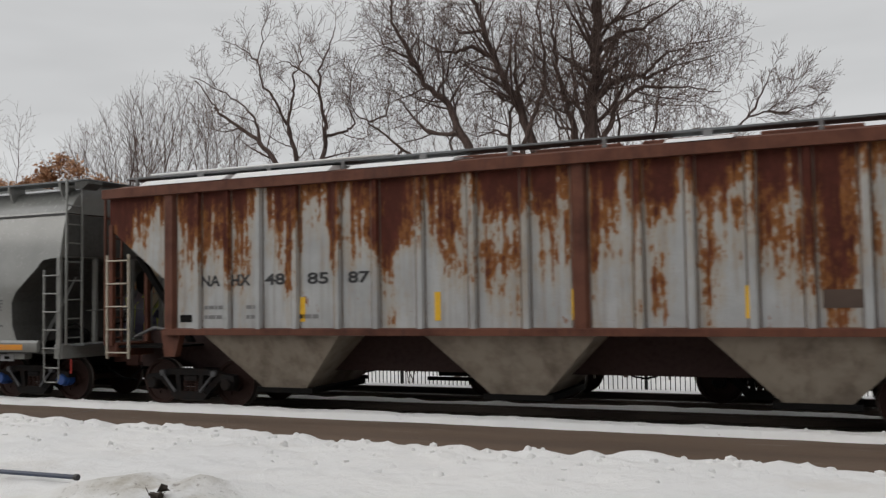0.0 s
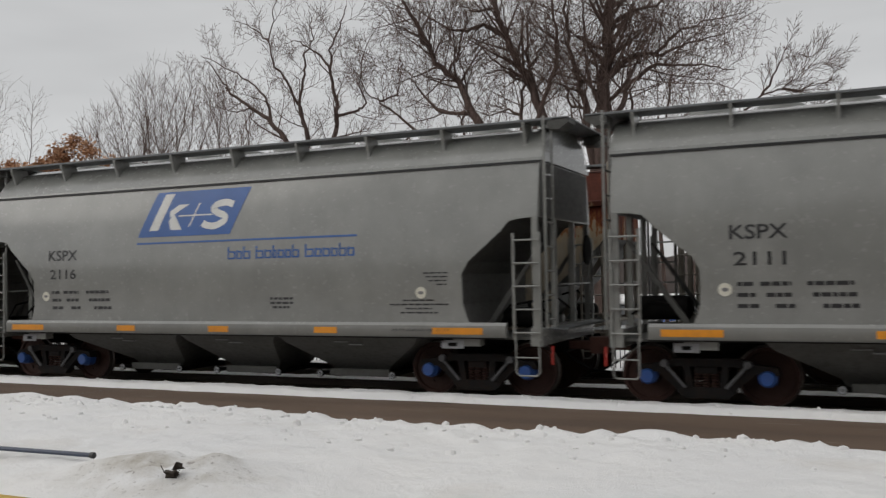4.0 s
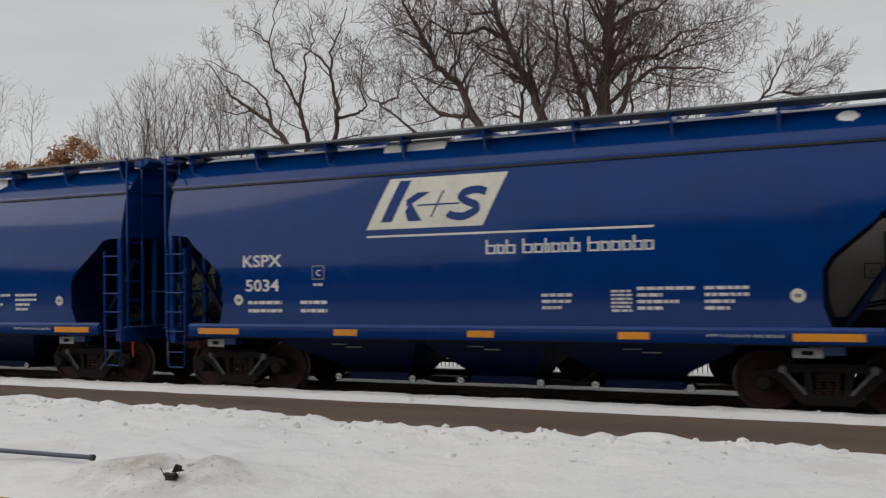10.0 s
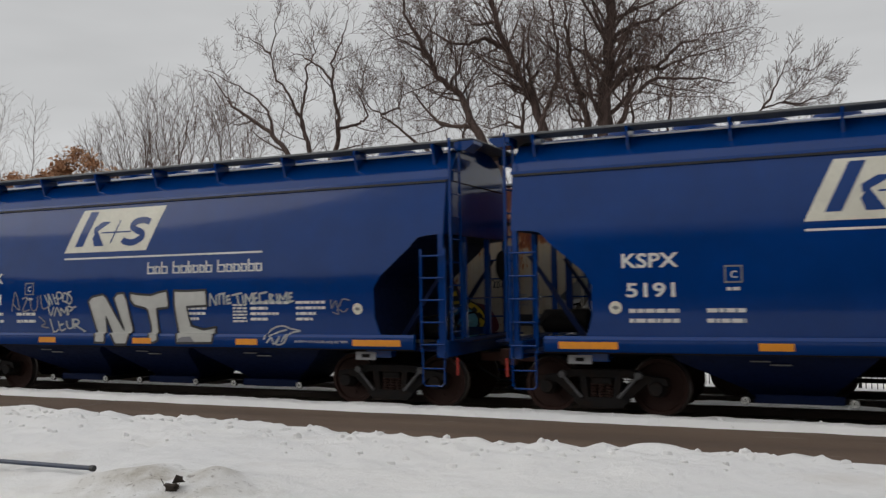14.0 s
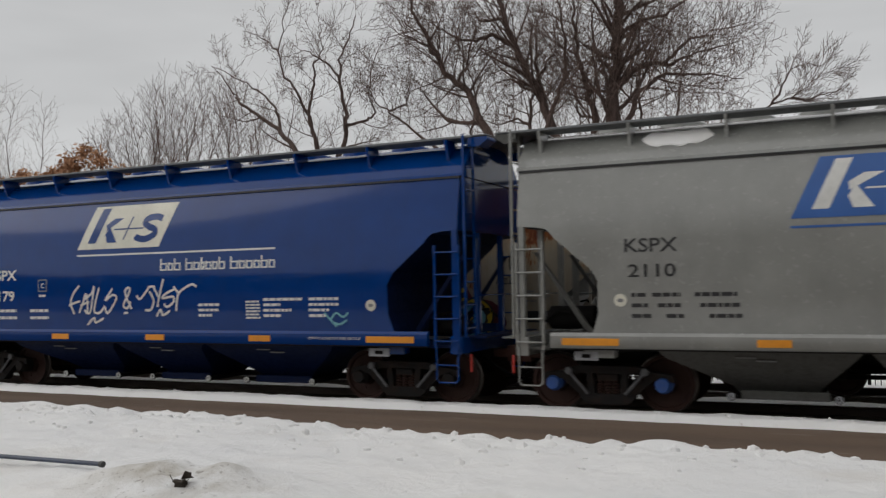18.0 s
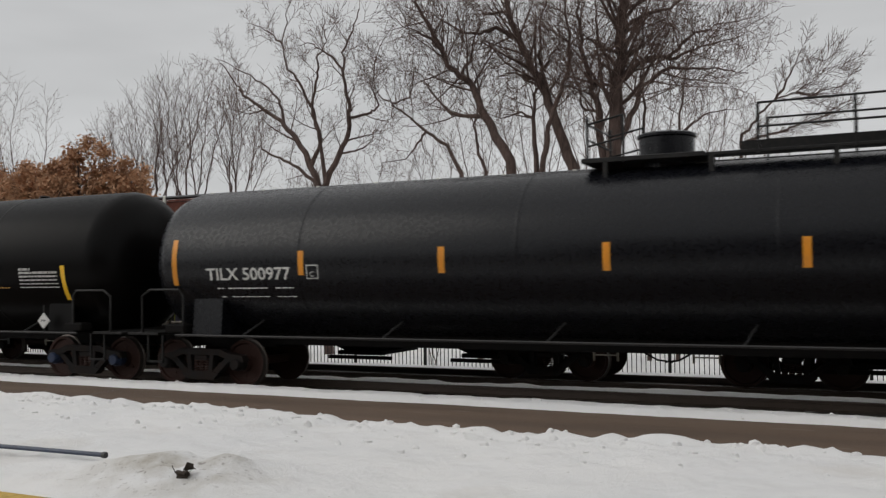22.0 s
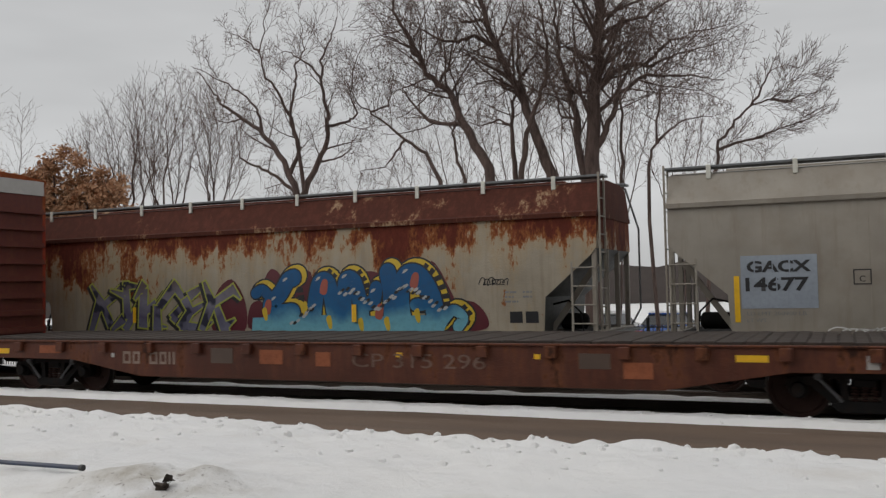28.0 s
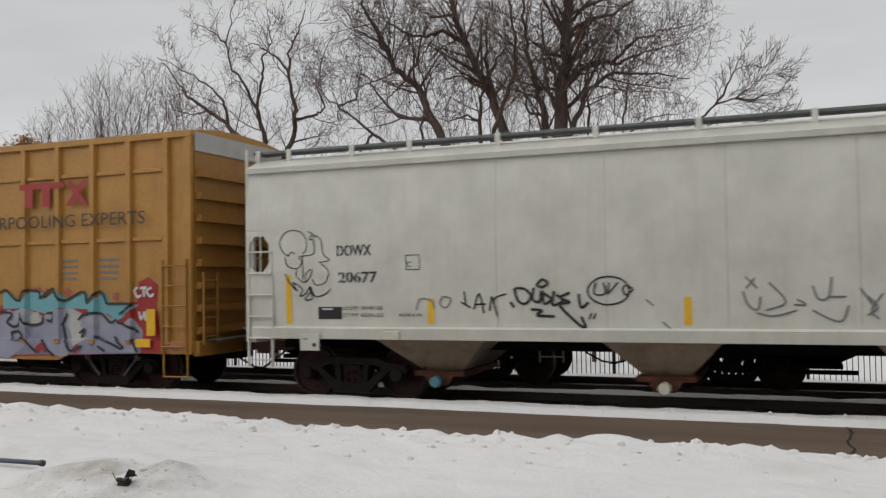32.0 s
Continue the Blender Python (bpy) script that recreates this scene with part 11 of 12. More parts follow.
def build_yellow_box():
    ribs = [9.56 - 0.885 * k for k in range(9)] + [-9.56 + 0.885 * k for k in range(9)]
    car = build_box("box_wagon", "ochre yellow ribbed box wagon with teal and silver graffiti", 10.12, ribs, (-1.6, 1.6), "yellow_box", "yellow_end", -412.68, rails=(4.25, 2.95), tc=7.9)
    y = -1.588
    s = Shape()
    for a, b, c, d in ((5.95, 7.05, 4.02, 4.14), (6.10, 6.30, 3.66, 4.02), (6.55, 6.75, 3.66, 4.02), (6.95, 7.10, 4.02, 4.14)):
        s.box(a, b, y - 0.004, y, c, d)
    s.prism([(7.15, 3.66), (7.32, 3.66), (7.72, 4.14), (7.55, 4.14)], y - 0.004, y, "y")
    s.prism([(7.55, 3.66), (7.72, 3.66), (7.34, 4.14), (7.17, 4.14)], y - 0.008, y - 0.004, "y")
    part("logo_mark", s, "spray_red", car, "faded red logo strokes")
    words(car, "CARPOOLING EXPERTS", 4.85, 3.24, 0.25, -1.588, "black_mark", 4.25)
    small_print(car, 7.0, 2.55, [[(0, 0.4), (0.9, 0.5)]] * 4, -1.503, "grey_mark", 0.05, 0.12)
    face = Ribbed(-1.502, -1.581, ribs, 0.085, (-1.6, 1.6, -1.602), (1.03, -1.545))
    part("graffiti_ground", blob_concave([(5.35, 0.66), (5.35, 1.70), (6.9, 1.72), (8.2, 1.68), (8.84, 1.76), (8.88, 2.13), (9.12, 2.23), (9.34, 2.07), (9.30, 1.65), (9.47, 0.80)], face, 0.006), "spray_red", car, "red sprayed ground")
    part("graffiti_form", blob_concave([(5.43, 0.70), (5.43, 1.53), (6.04, 1.65), (6.49, 1.48), (6.86, 1.62), (7.22, 1.65), (7.64, 1.48), (7.99, 1.59), (8.20, 1.46), (8.54, 1.31), (8.74, 1.46), (8.98, 1.21), (8.96, 0.78)], face, 0.01), "fade_silver", car, "silver sprayed letters")
    part("graffiti_form", blob_concave([(5.43, 1.63), (5.43, 1.94), (5.58, 1.99), (5.81, 1.83), (5.98, 1.77), (6.13, 1.96), (6.49, 1.96), (6.55, 1.82), (6.87, 2.02), (7.12, 1.81), (7.64, 1.95), (7.76, 1.76), (8.06, 1.96), (8.23, 1.72), (8.88, 1.70), (8.56, 1.49), (8.34, 1.38), (8.15, 1.53), (7.78, 1.49), (7.64, 1.62), (6.93, 1.65), (6.55, 1.53), (6.04, 1.64)], face, 0.011), "spray_aqua", car, "teal crest of the sprayed letters")
    part("graffiti_mist", blob_concave([(6.18, 1.89), (6.28, 2.07), (6.49, 2.00), (6.55, 1.82), (6.34, 1.78)], face, 0.005), "spray_coral", car)
    part("graffiti_mist", blob_concave([(6.34, 2.02), (6.40, 2.09), (6.46, 2.02)], face, 0.005), "spray_coral", car)
    part("graffiti_mist", blob_concave([(6.49, 1.84), (6.58, 2.07), (6.70, 1.93)], face, 0.005), "spray_coral", car)
    part("graffiti_mist", blob_concave([(7.02, 1.93), (7.11, 2.06), (7.25, 1.97), (7.19, 1.84)], face, 0.005), "spray_coral", car)
    part("graffiti_mist", blob_concave([(8.24, 1.81), (8.31, 1.96), (8.40, 1.92), (8.39, 1.76)], face, 0.005), "spray_coral", car)
    part("graffiti_glint", blob_concave([(5.34, 0.65), (5.34, 1.48), (5.56, 1.62), (5.71, 1.57), (5.68, 1.31), (5.95, 1.25), (6.05, 0.89), (5.65, 0.63)], face, 0.0115), "spray_frost", car)
    part("graffiti_glint", blob_concave([(6.13, 1.48), (6.37, 1.59), (6.43, 1.34), (6.19, 1.28)], face, 0.0115), "spray_bone", car)
    part("graffiti_glint", blob_concave([(6.52, 1.03), (6.64, 1.48), (6.85, 1.65), (7.14, 1.61), (7.11, 1.37), (6.96, 1.15), (7.19, 0.73), (7.02, 0.68), (6.73, 0.75)], face, 0.0115), "spray_frost", car)
    part("graffiti_glint", blob_concave([(7.17, 1.26), (7.22, 1.53), (7.54, 1.53), (7.45, 1.32), (7.62, 1.04), (7.31, 0.90)], face, 0.0115), "spray_bone", car)
    part("graffiti_glint", blob_concave([(8.10, 1.15), (8.21, 1.29), (8.62, 1.35), (8.83, 1.21), (8.70, 1.05), (8.86, 0.80), (8.12, 0.81), (7.93, 0.91)], face, 0.0115), "spray_frost", car)
    scrawl(car, "emblem_ink", 0.05, face,
           [(5.34, 1.95), (5.52, 2.01), (5.77, 1.82), (5.95, 1.82), (6.07, 1.99), (6.39, 1.97), (6.43, 1.83)],
           [(6.43, 1.83), (6.79, 2.03), (7.04, 1.79), (7.54, 1.96), (7.65, 1.74), (7.96, 1.96), (8.13, 1.72)],
           [(8.13, 1.72), (8.75, 1.71), (8.43, 1.53)],
           [(5.34, 1.57), (5.68, 1.53), (5.56, 1.36), (5.80, 1.27), (5.95, 1.46), (5.89, 1.57)],
           [(5.68, 1.16), (5.95, 1.18), (6.01, 1.05), (5.74, 1.02), (5.68, 1.16)],
           [(5.95, 1.48), (6.13, 1.32), (6.46, 1.34), (6.52, 1.48)],
           [(6.01, 1.05), (6.23, 0.87), (6.40, 0.76)],
           [(6.61, 1.54), (6.79, 1.53), (6.73, 1.39), (6.61, 1.41)],
           [(6.52, 1.03), (6.64, 0.85), (6.85, 0.70)],
           [(7.05, 1.31), (7.11, 1.04), (7.25, 0.81), (7.54, 0.91)],
           [(7.14, 1.54), (7.02, 1.31)],
           [(7.42, 1.41), (7.59, 1.53), (7.99, 1.53), (8.21, 1.37), (8.37, 1.42)],
           [(7.87, 1.09), (8.21, 0.98), (8.51, 0.86)],
           [(8.32, 1.09), (8.56, 0.88)],
           [(8.37, 1.37), (8.70, 1.29), (8.89, 1.18)],
           [(8.75, 1.05), (8.89, 0.80)],
           [(7.93, 0.91), (8.12, 0.81)],
           [(7.45, 1.15), (7.57, 1.22), (7.51, 1.06)])
    scrawl(car, "spray_red", 0.12, face,
           [(6.37, 0.79), (6.52, 0.90), (6.64, 0.79)],
           [(7.33, 0.80), (7.47, 0.91)])
    scrawl(car, "spray_white", 0.05, face,
           [(8.88, 2.04), (8.80, 1.96), (8.88, 1.85), (8.96, 1.89)],
           [(8.93, 2.02), (9.09, 2.03)],
           [(9.01, 2.02), (9.03, 1.85)],
           [(9.20, 2.03), (9.09, 1.96), (9.17, 1.86), (9.25, 1.91)],
           [(8.91, 1.57), (8.96, 1.43), (9.04, 1.56), (9.06, 1.40)],
           [(9.12, 1.43), (9.22, 1.49), (9.20, 1.36), (9.09, 1.33)])
    plate(car, "reflector", 9.14, 9.34, 1.12, 1.62, -1.596, "yellow_tape", "yellow panel")
    plate(car, "sign_plate", 8.88, 9.22, 0.90, 1.06, -1.596, "yellow_tape")
    tag(car, 9.55, 0.82, 0.5, 0.2, -1.575, "spray_pink", 63, 0.03, 3)


build_red_box()
build_yellow_box()


paint("seam_stain", (0.56, 0.53, 0.47), 0.6, amount=0.4, grain=4.0, streak=0.5, bump=0, dirt=(0.36, 0.30, 0.22))
paint("cap_aqua", (0.10, 0.26, 0.34), 0.5, amount=0.3, grain=5.0, streak=0.1, bump=0, dirt=(0.05, 0.12, 0.16))
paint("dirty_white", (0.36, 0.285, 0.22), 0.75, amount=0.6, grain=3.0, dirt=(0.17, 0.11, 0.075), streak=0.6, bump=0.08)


# ---- flat-sided covered hoppers: one in the train, three on the siding ----
def build_flow_hopper(name, label, half, cut, skin, roof_skin, z_sill, z_eave, z_roof, w, tc, bays, posts, group, window=False, rust_bay=None, walk_mat="roof_walk", cap="cast_steel", end_skin=None):
    """cut: (height, shortfall from the end), bottom to top."""
    car = thing(name, label, "hopper wagon", group=group)
    P = lambda n, s, m=skin, l="": part(n, s, m, car, l)

    def reach(z):
        for (za, a), (zb, b) in zip(cut, cut[1:]):
            if z <= zb:
                return half - (a + (b - a) * max(0.0, z - za) / (zb - za))
        return half - cut[-1][1]
    zs = sorted(set([z_sill + (z_eave - z_sill) * i / 12 for i in range(13)] + [c[0] for c in cut if z_sill < c[0] < z_eave]))
    bulge = lambda z: w + 0.05 * math.sin(math.pi * (z - z_sill) / (z_eave - z_sill)) - 0.03 * max(0, z - z_eave + 0.8)
    P("body", Shape().stack([(z, -reach(z), reach(z), -bulge(z), bulge(z)) for z in zs]))
    if not window:
        # dark overlay: shade inside the end recess is put into its colour
        slope = [z for z in sorted(set([z_sill + 0.01, cut[-1][0] - 0.01] + [c[0] for c in cut])) if z_sill < z < cut[-1][0]]
        P("slope_sheet", Shape().stack([(z, -reach(z) - 0.006, reach(z) + 0.006, 0.02 - bulge(z), bulge(z) - 0.02) for z in slope]).mesh("slope_sheet", 4), "siding_dark", "sloping end sheet darkened for the recess shade")
    P("roof", Shape().prism([(-w - 0.05, z_eave - 0.06), (-w - 0.06, z_eave + 0.03), (-w + 0.02, z_eave + 0.06), (-w + 0.38, z_roof - 0.10), (-0.6, z_roof), (0.6, z_roof), (w - 0.38, z_roof - 0.10), (w - 0.02, z_eave + 0.06), (w + 0.06, z_eave + 0.03), (w + 0.05, z_eave - 0.06)], -half - 0.02, half + 0.02), roof_skin)
    P("hatch_trough", Shape().box(-half + 1.0, half - 1.0, -0.3, 0.3, z_roof, z_roof + 0.08, 0.02), roof_skin)
    for x in (-4.39, -2.63, -0.85, 0.91, 2.73, 4.50, 6.29, 8.34) if window else [-half + 2 * half * i / 9 for i in range(2, 8)]:
        P("side_seam", slab([(x - 0.008, z_sill + 0.03), (x + 0.008, z_sill + 0.03), (x + 0.008, z_eave - 0.10), (x - 0.008, z_eave - 0.10)], bulge, off=0.004), "seam_stain" if window else skin)
    for sy in (-1, 1):
        P("running_board", Shape().box(-half - 0.1, half + 0.1, sy * 1.02 - 0.2, sy * 1.02 + 0.2, z_roof + 0.02, z_roof + 0.07, 0.008), walk_mat)
        for x in posts:
            P("walk_bracket", Shape().box(x - 0.045, x + 0.045, sy * 1.24 - 0.02, sy * 1.24 + 0.02, z_roof - 0.20, z_roof + 0.08, 0.006), "old_white")
        P("side_sill", Shape().prism([(sy * (w - 0.06), z_sill - 0.20), (sy * (w + 0.06), z_sill - 0.20), (sy * (w + 0.075), z_sill - 0.02), (sy * (w - 0.02), z_sill + 0.02)], -half + 0.1, half - 0.1), end_skin or skin)
    for sgn in (-1, 1):
        P("end_sill", Shape().box(*sorted((sgn * (half - 0.16), sgn * (half + 0.06))), -w, w, z_sill - 0.28, z_sill + 0.02, 0.015), end_skin or skin)
        for y in (-w + 0.04, -0.5, 0.5, w - 0.04):
            P("end_post", Shape().box(sgn * (half - 0.06) - 0.05, sgn * (half - 0.06) + 0.05, y - 0.045, y + 0.045, z_sill, cut[-1][0] + 0.05, 0.01), end_skin or skin)
        P("end_floor", Shape().box(*sorted((sgn * (half - 1.3), sgn * half)), -w + 0.05, w - 0.05, z_sill - 0.08, z_sill - 0.03), "underframe")
        P("end_hoop", Shape().tube([(sgn * (half + 0.02), w - 0.1, z_sill), (sgn * (half + 0.25), w - 0.1, z_sill + 0.4), (sgn * (half + 0.25), w - 0.1, z_eave - 0.2), (sgn * half, w - 0.3, z_roof)], 0.025, 6), "grey_mark")
        a, b = sorted((sgn * (half - 0.03), sgn * (half - 0.52)))
        ladder(car, a, b, -w - 0.045, z_sill - 0.70, z_sill + 1.45, 6, end_skin or skin)
        end_ladder(car, sgn * (half + 0.06), -w + 0.06, -w + 0.50, z_sill, z_roof + 0.08, 9, end_skin or skin)
        P("crossover_step", Shape().box(*sorted((sgn * half, sgn * (half + 0.38))), -1.2, 1.2, z_sill - 0.06, z_sill - 0.03), "roof_walk")
        P("end_brace", Shape().prism([(sgn * (half - 1.25), z_sill), (sgn * (half - 1.1), z_sill), (sgn * (half - 0.1), z_sill + 1.4), (sgn * (half - 0.25), z_sill + 1.4)], -0.95, -0.87, "y"), end_skin or skin)
        P("brake_pipe", Shape().tube([(sgn * (half - 1.2), -1.0, z_sill + 0.55), (sgn * (half - 0.75), -1.05, z_sill + 0.65), (sgn * (half - 0.5), -1.05, z_sill + 0.4), (sgn * (half - 0.45), -1.05, z_sill)], 0.022, 6), "underframe")
        P("air_tank", Shape().lathe([(-0.3, 0.1), (-0.25, 0.17), (0.25, 0.17), (0.3, 0.1)], "x", (sgn * (half - 0.75), -0.6, z_sill + 0.2), 12), "underframe")
        if window:
            x0, x1 = half - 0.82, half
            for sy in (-1, 1):
                yy = sorted((sy * (w + 0.012), sy * (w + 0.042)))
                for xa, xb, za, zb in ((x0, x1, z_sill, 2.28), (x0, x1, 2.91, 3.01), (x0, x1 - 0.46, 2.28, 2.91), (x1 - 0.04, x1, 2.28, 2.91)):
                    P("end_panel", Shape().stack([(z, *sorted((sgn * xa, sgn * xb)), *sorted((sy * bulge(z), sy * (bulge(z) - 0.03)))) for z in [za + (zb - za) * k / 6 for k in range(7)]]))
                for xa, za, k, m in ((x1 - 0.46, 2.28, 1, 1), (x1 - 0.04, 2.28, -1, 1), (x1 - 0.46, 2.91, 1, -1), (x1 - 0.04, 2.91, -1, -1)):
                    P("panel_corner", Shape().prism([(sgn * xa, za), (sgn * (xa + k * 0.12), za), (sgn * xa, za + m * 0.15)], *yy, "y"))
        truck(car, sgn * tc, cap, bars=False)
        coupler(car, sgn * (half - 0.05), sgn)
    P("centre_sill", Shape().box(-half, half, -0.35, 0.35, z_sill - 0.45, z_sill - 0.1), "underframe")
    for x, hw, bw in bays:
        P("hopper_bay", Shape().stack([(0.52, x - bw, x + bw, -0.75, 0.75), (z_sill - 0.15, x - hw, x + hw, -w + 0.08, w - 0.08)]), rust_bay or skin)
        P("outlet_frame", Shape().box(x - bw - 0.10, x + bw + 0.10, -0.95, 0.95, 0.44, 0.53, 0.01), "rust_brown" if window else "underframe")
        if window:
            outlet = P("outlet_tube", Shape().lathe([(-1.02, 0.075), (-1.02, 0.082), (1.1, 0.082), (1.1, 0.02)], "y", (x, 0, 0.36), 14), "rust_brown")
            part("outlet_cap", Shape().lathe([(-1.16, 0.02), (-1.16, 0.085), (-1.13, 0.10), (-1.03, 0.10), (-1.03, 0.05)], "y", (x, 0, 0.36), 16), "cream_mark" if x > -3 and x < 0 else "cap_aqua", outlet, "round plastic outlet cap")
            P("outlet_lever", Shape().prism([(x - 0.28, 0.46), (x + 0.28, 0.46), (x + 0.15, 0.28), (x - 0.15, 0.28)], -0.96, -0.90, "y"), "rust_brown")
        else:
            P("gate_rack", Shape().box(x - bw - 0.35, x + bw + 0.35, -1.0, -0.9, 0.34, 0.42), "underframe")
    return car


def bridges(car, xs, z, h, y, material):
    """Unpainted bridges of stencilled letters."""
    for x in xs:
        part("stencil_gap", slab([(x - 0.011, z - 0.01), (x + 0.011, z - 0.01), (x + 0.011, z + h + 0.01), (x - 0.011, z + h + 0.01)], y, off=0.0165), material, car)


def build_white_hopper():
    cut = [(1.28, 0.82), (3.0, 0.82), (3.02, 0.0)]
    car = build_flow_hopper("covered_hopper", "off-white covered hopper wagon with thin black sprayed scrawls", 9.10, cut, "old_white", "old_white", 1.30, 4.10, 4.42, 1.55, 7.29,
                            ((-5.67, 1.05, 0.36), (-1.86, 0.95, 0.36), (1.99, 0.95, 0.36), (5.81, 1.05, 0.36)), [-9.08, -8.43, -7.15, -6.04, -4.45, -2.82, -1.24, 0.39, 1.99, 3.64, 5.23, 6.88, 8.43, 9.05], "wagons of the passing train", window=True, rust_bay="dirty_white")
    y = lambda z: 1.55 + 0.05 * math.sin(math.pi * (z - 1.30) / 2.8) - 0.03 * max(0, z - 3.3)
    for x, t in ((-8.25, 0.85), (-5.55, 0.42), (-1.43, 0.42), (1.94, 0.42), (5.74, 0.42), (8.48, 0.85)):
        part("reflector", slab([(x - 0.05, 1.36), (x + 0.06, 1.36), (x + 0.06, 1.36 + t), (x - 0.05, 1.36 + t)], y), "yellow_tape", car, "yellow reflector tape")
    words(car, "DOWX", -7.27, 2.52, 0.19, y, "black_mark", 0.66, bold=0.02)
    words(car, "20677", -7.25, 2.06, 0.19, y, "black_mark", 0.74, bold=0.02)
    bridges(car, [-7.183, -7.035, -6.880], 2.06, 0.19, y, "old_white")
    bridges(car, [-7.211, -7.026], 2.52, 0.19, y, "old_white")
    s = Shape()
    for a, b, c, d in ((-5.98, -5.72, 2.26, 2.275), (-5.98, -5.72, 2.50, 2.515), (-5.98, -5.965, 2.26, 2.515), (-5.735, -5.72, 2.26, 2.515)):
        slab([(a, c), (b, c), (b, d), (a, d)], y, s)
    part("plate_box", s, "black_mark", car)
    words(car, "C", -5.95, 2.31, 0.09, y, "black_mark")
    for x0, x1, z0, z1 in ((-7.66, -7.2, 1.44, 1.65), (5.80, 6.20, 1.41, 1.70), (7.47, 7.95, 1.45, 1.66)):
        part("stencil_panel", slab([(x0, z0), (x1, z0), (x1, z1), (x0, z1)], y), "spray_black", car)
    words(car, "LD LMT 198700 LBS", -7.17, 1.60, 0.06, y, "black_mark", 0.75)
    words(car, "LT WT  65300 LBS", -7.17, 1.48, 0.06, y, "black_mark", 0.75)
    words(car, "NEW 8-94", -6.11, 1.48, 0.06, y, "black_mark", 0.40)
    small_print(car, 6.97, 2.62, [[(0, 0.5)], [(0, 0.45)], [(0, 0.2), (0.40, 0.15)], [(0, 0.5)], [(0, 0.55)], [(0, 0.2), (0.40, 0.2)]], y, "grey_mark", 0.035, 0.10)
    part("sign_bar", slab([(6.95, 1.92), (8.10, 1.92), (8.10, 2.09), (6.95, 2.09)], y), "black_mark", car)
    words(car, "PLASTIC GRANULES", 7.02, 1.95, 0.11, lambda z: y(z) + 0.004, "white_mark", 1.0)
    small_print(car, 4.65, 1.66, [[(0, 0.4)], [(0, 0.4)], [(0, 0.35)]], y, "grey_mark", 0.035, 0.09)
    for xa, xb, za in ((-7.98, -7.60, 0.90), (7.66, 8.04, 0.90)):
        tab = part("service_plate", Shape().box(xa, xb, -1.66, -1.64, za, 1.19, 0.004), "old_white", car, "white plate with a black dot")
        # a flat black disc laid on the plate
        part("plate_hole", Shape().lathe([(-1.68, 0.0), (-1.68, 0.035), (-1.68, 0.035)], "y", (xb - 0.09, 0, za + 0.10), 12), "black_mark", tab)
        part("plate_print", Shape().box(xa + 0.06, xa + 0.16, -1.663, -1.660, za + 0.19, za + 0.21), "grey_mark", tab)
    sill = part("oval_plate", Shape().prism([(6.22 + 0.27 * math.cos(a * math.pi / 6), 1.19 + 0.065 * math.sin(a * math.pi / 6)) for a in range(12)], -1.642, -1.632, "y"), "spray_green", car, "oval green plate in a dark frame")
    part("plate_frame", Shape().box(5.86, 6.52, -1.634, -1.60, 1.11, 1.27, 0.006), "grey_steel", sill)
    small_print(car, 6.97, 1.23, [[(0, 0.08), (0.14, 0.2), (0.42, 0.12), (0.61, 0.2), (0.86, 0.25)]], -1.632, "grey_mark", 0.03, 0.06)
    for x0, x1, z0, z1 in ((5.42, 5.62, 1.12, 1.26), (6.56, 6.80, 1.08, 1.20), (8.10, 8.35, 1.20, 1.28), (-6.4, -6.1, 1.10, 1.24)):
        part("sill_patch", Shape().box(x0, x1, -1.634, -1.60, z0, z1, 0.004), "cream_mark", car)
    part("label", slab([(8.15, 1.39), (8.31, 1.39), (8.32, 1.60), (8.16, 1.60)], y, off=0.008), "cream_mark", car, "small pale label")
    part("label", slab([(6.57, 1.40), (6.83, 1.40), (6.83, 1.52), (6.57, 1.52)], y, off=0.006), "cream_mark", car)
    part("label_print", slab([(8.21, 1.49), (8.28, 1.49), (8.28, 1.54), (8.21, 1.54)], y, off=0.010), "grey_mark", car)
    part("stencil_print", slab([(-7.58, 1.600), (-7.37, 1.600), (-7.37, 1.628), (-7.58, 1.628)], y, off=0.010), "white_mark", car)
    part("stencil_print", slab([(5.90, 1.620), (6.04, 1.620), (6.04, 1.648), (5.90, 1.648)], y, off=0.010), "white_mark", car)
    part("stencil_print", slab([(6.08, 1.620), (6.22, 1.620), (6.22, 1.648), (6.08, 1.648)], y, off=0.010), "white_mark", car)
    part("stencil_print", slab([(5.90, 1.550), (5.98, 1.550), (5.98, 1.578), (5.90, 1.578)], y, off=0.010), "white_mark", car)
    part("stencil_print", slab([(6.11, 1.550), (6.22, 1.550), (6.22, 1.578), (6.11, 1.578)], y, off=0.010), "white_mark", car)
    part("stencil_print", slab([(5.90, 1.460), (6.22, 1.460), (6.22, 1.488), (5.90, 1.488)], y, off=0.010), "white_mark", car)
    part("stencil_print", slab([(7.70, 1.610), (7.88, 1.610), (7.88, 1.638), (7.70, 1.638)], y, off=0.010), "grey_mark", car)
    part("stencil_print", slab([(7.64, 1.570), (7.94, 1.570), (7.94, 1.598), (7.64, 1.598)], y, off=0.010), "grey_mark", car)
    part("stencil_print", slab([(7.60, 1.500), (7.98, 1.500), (7.98, 1.528), (7.60, 1.528)], y, off=0.010), "grey_mark", car)
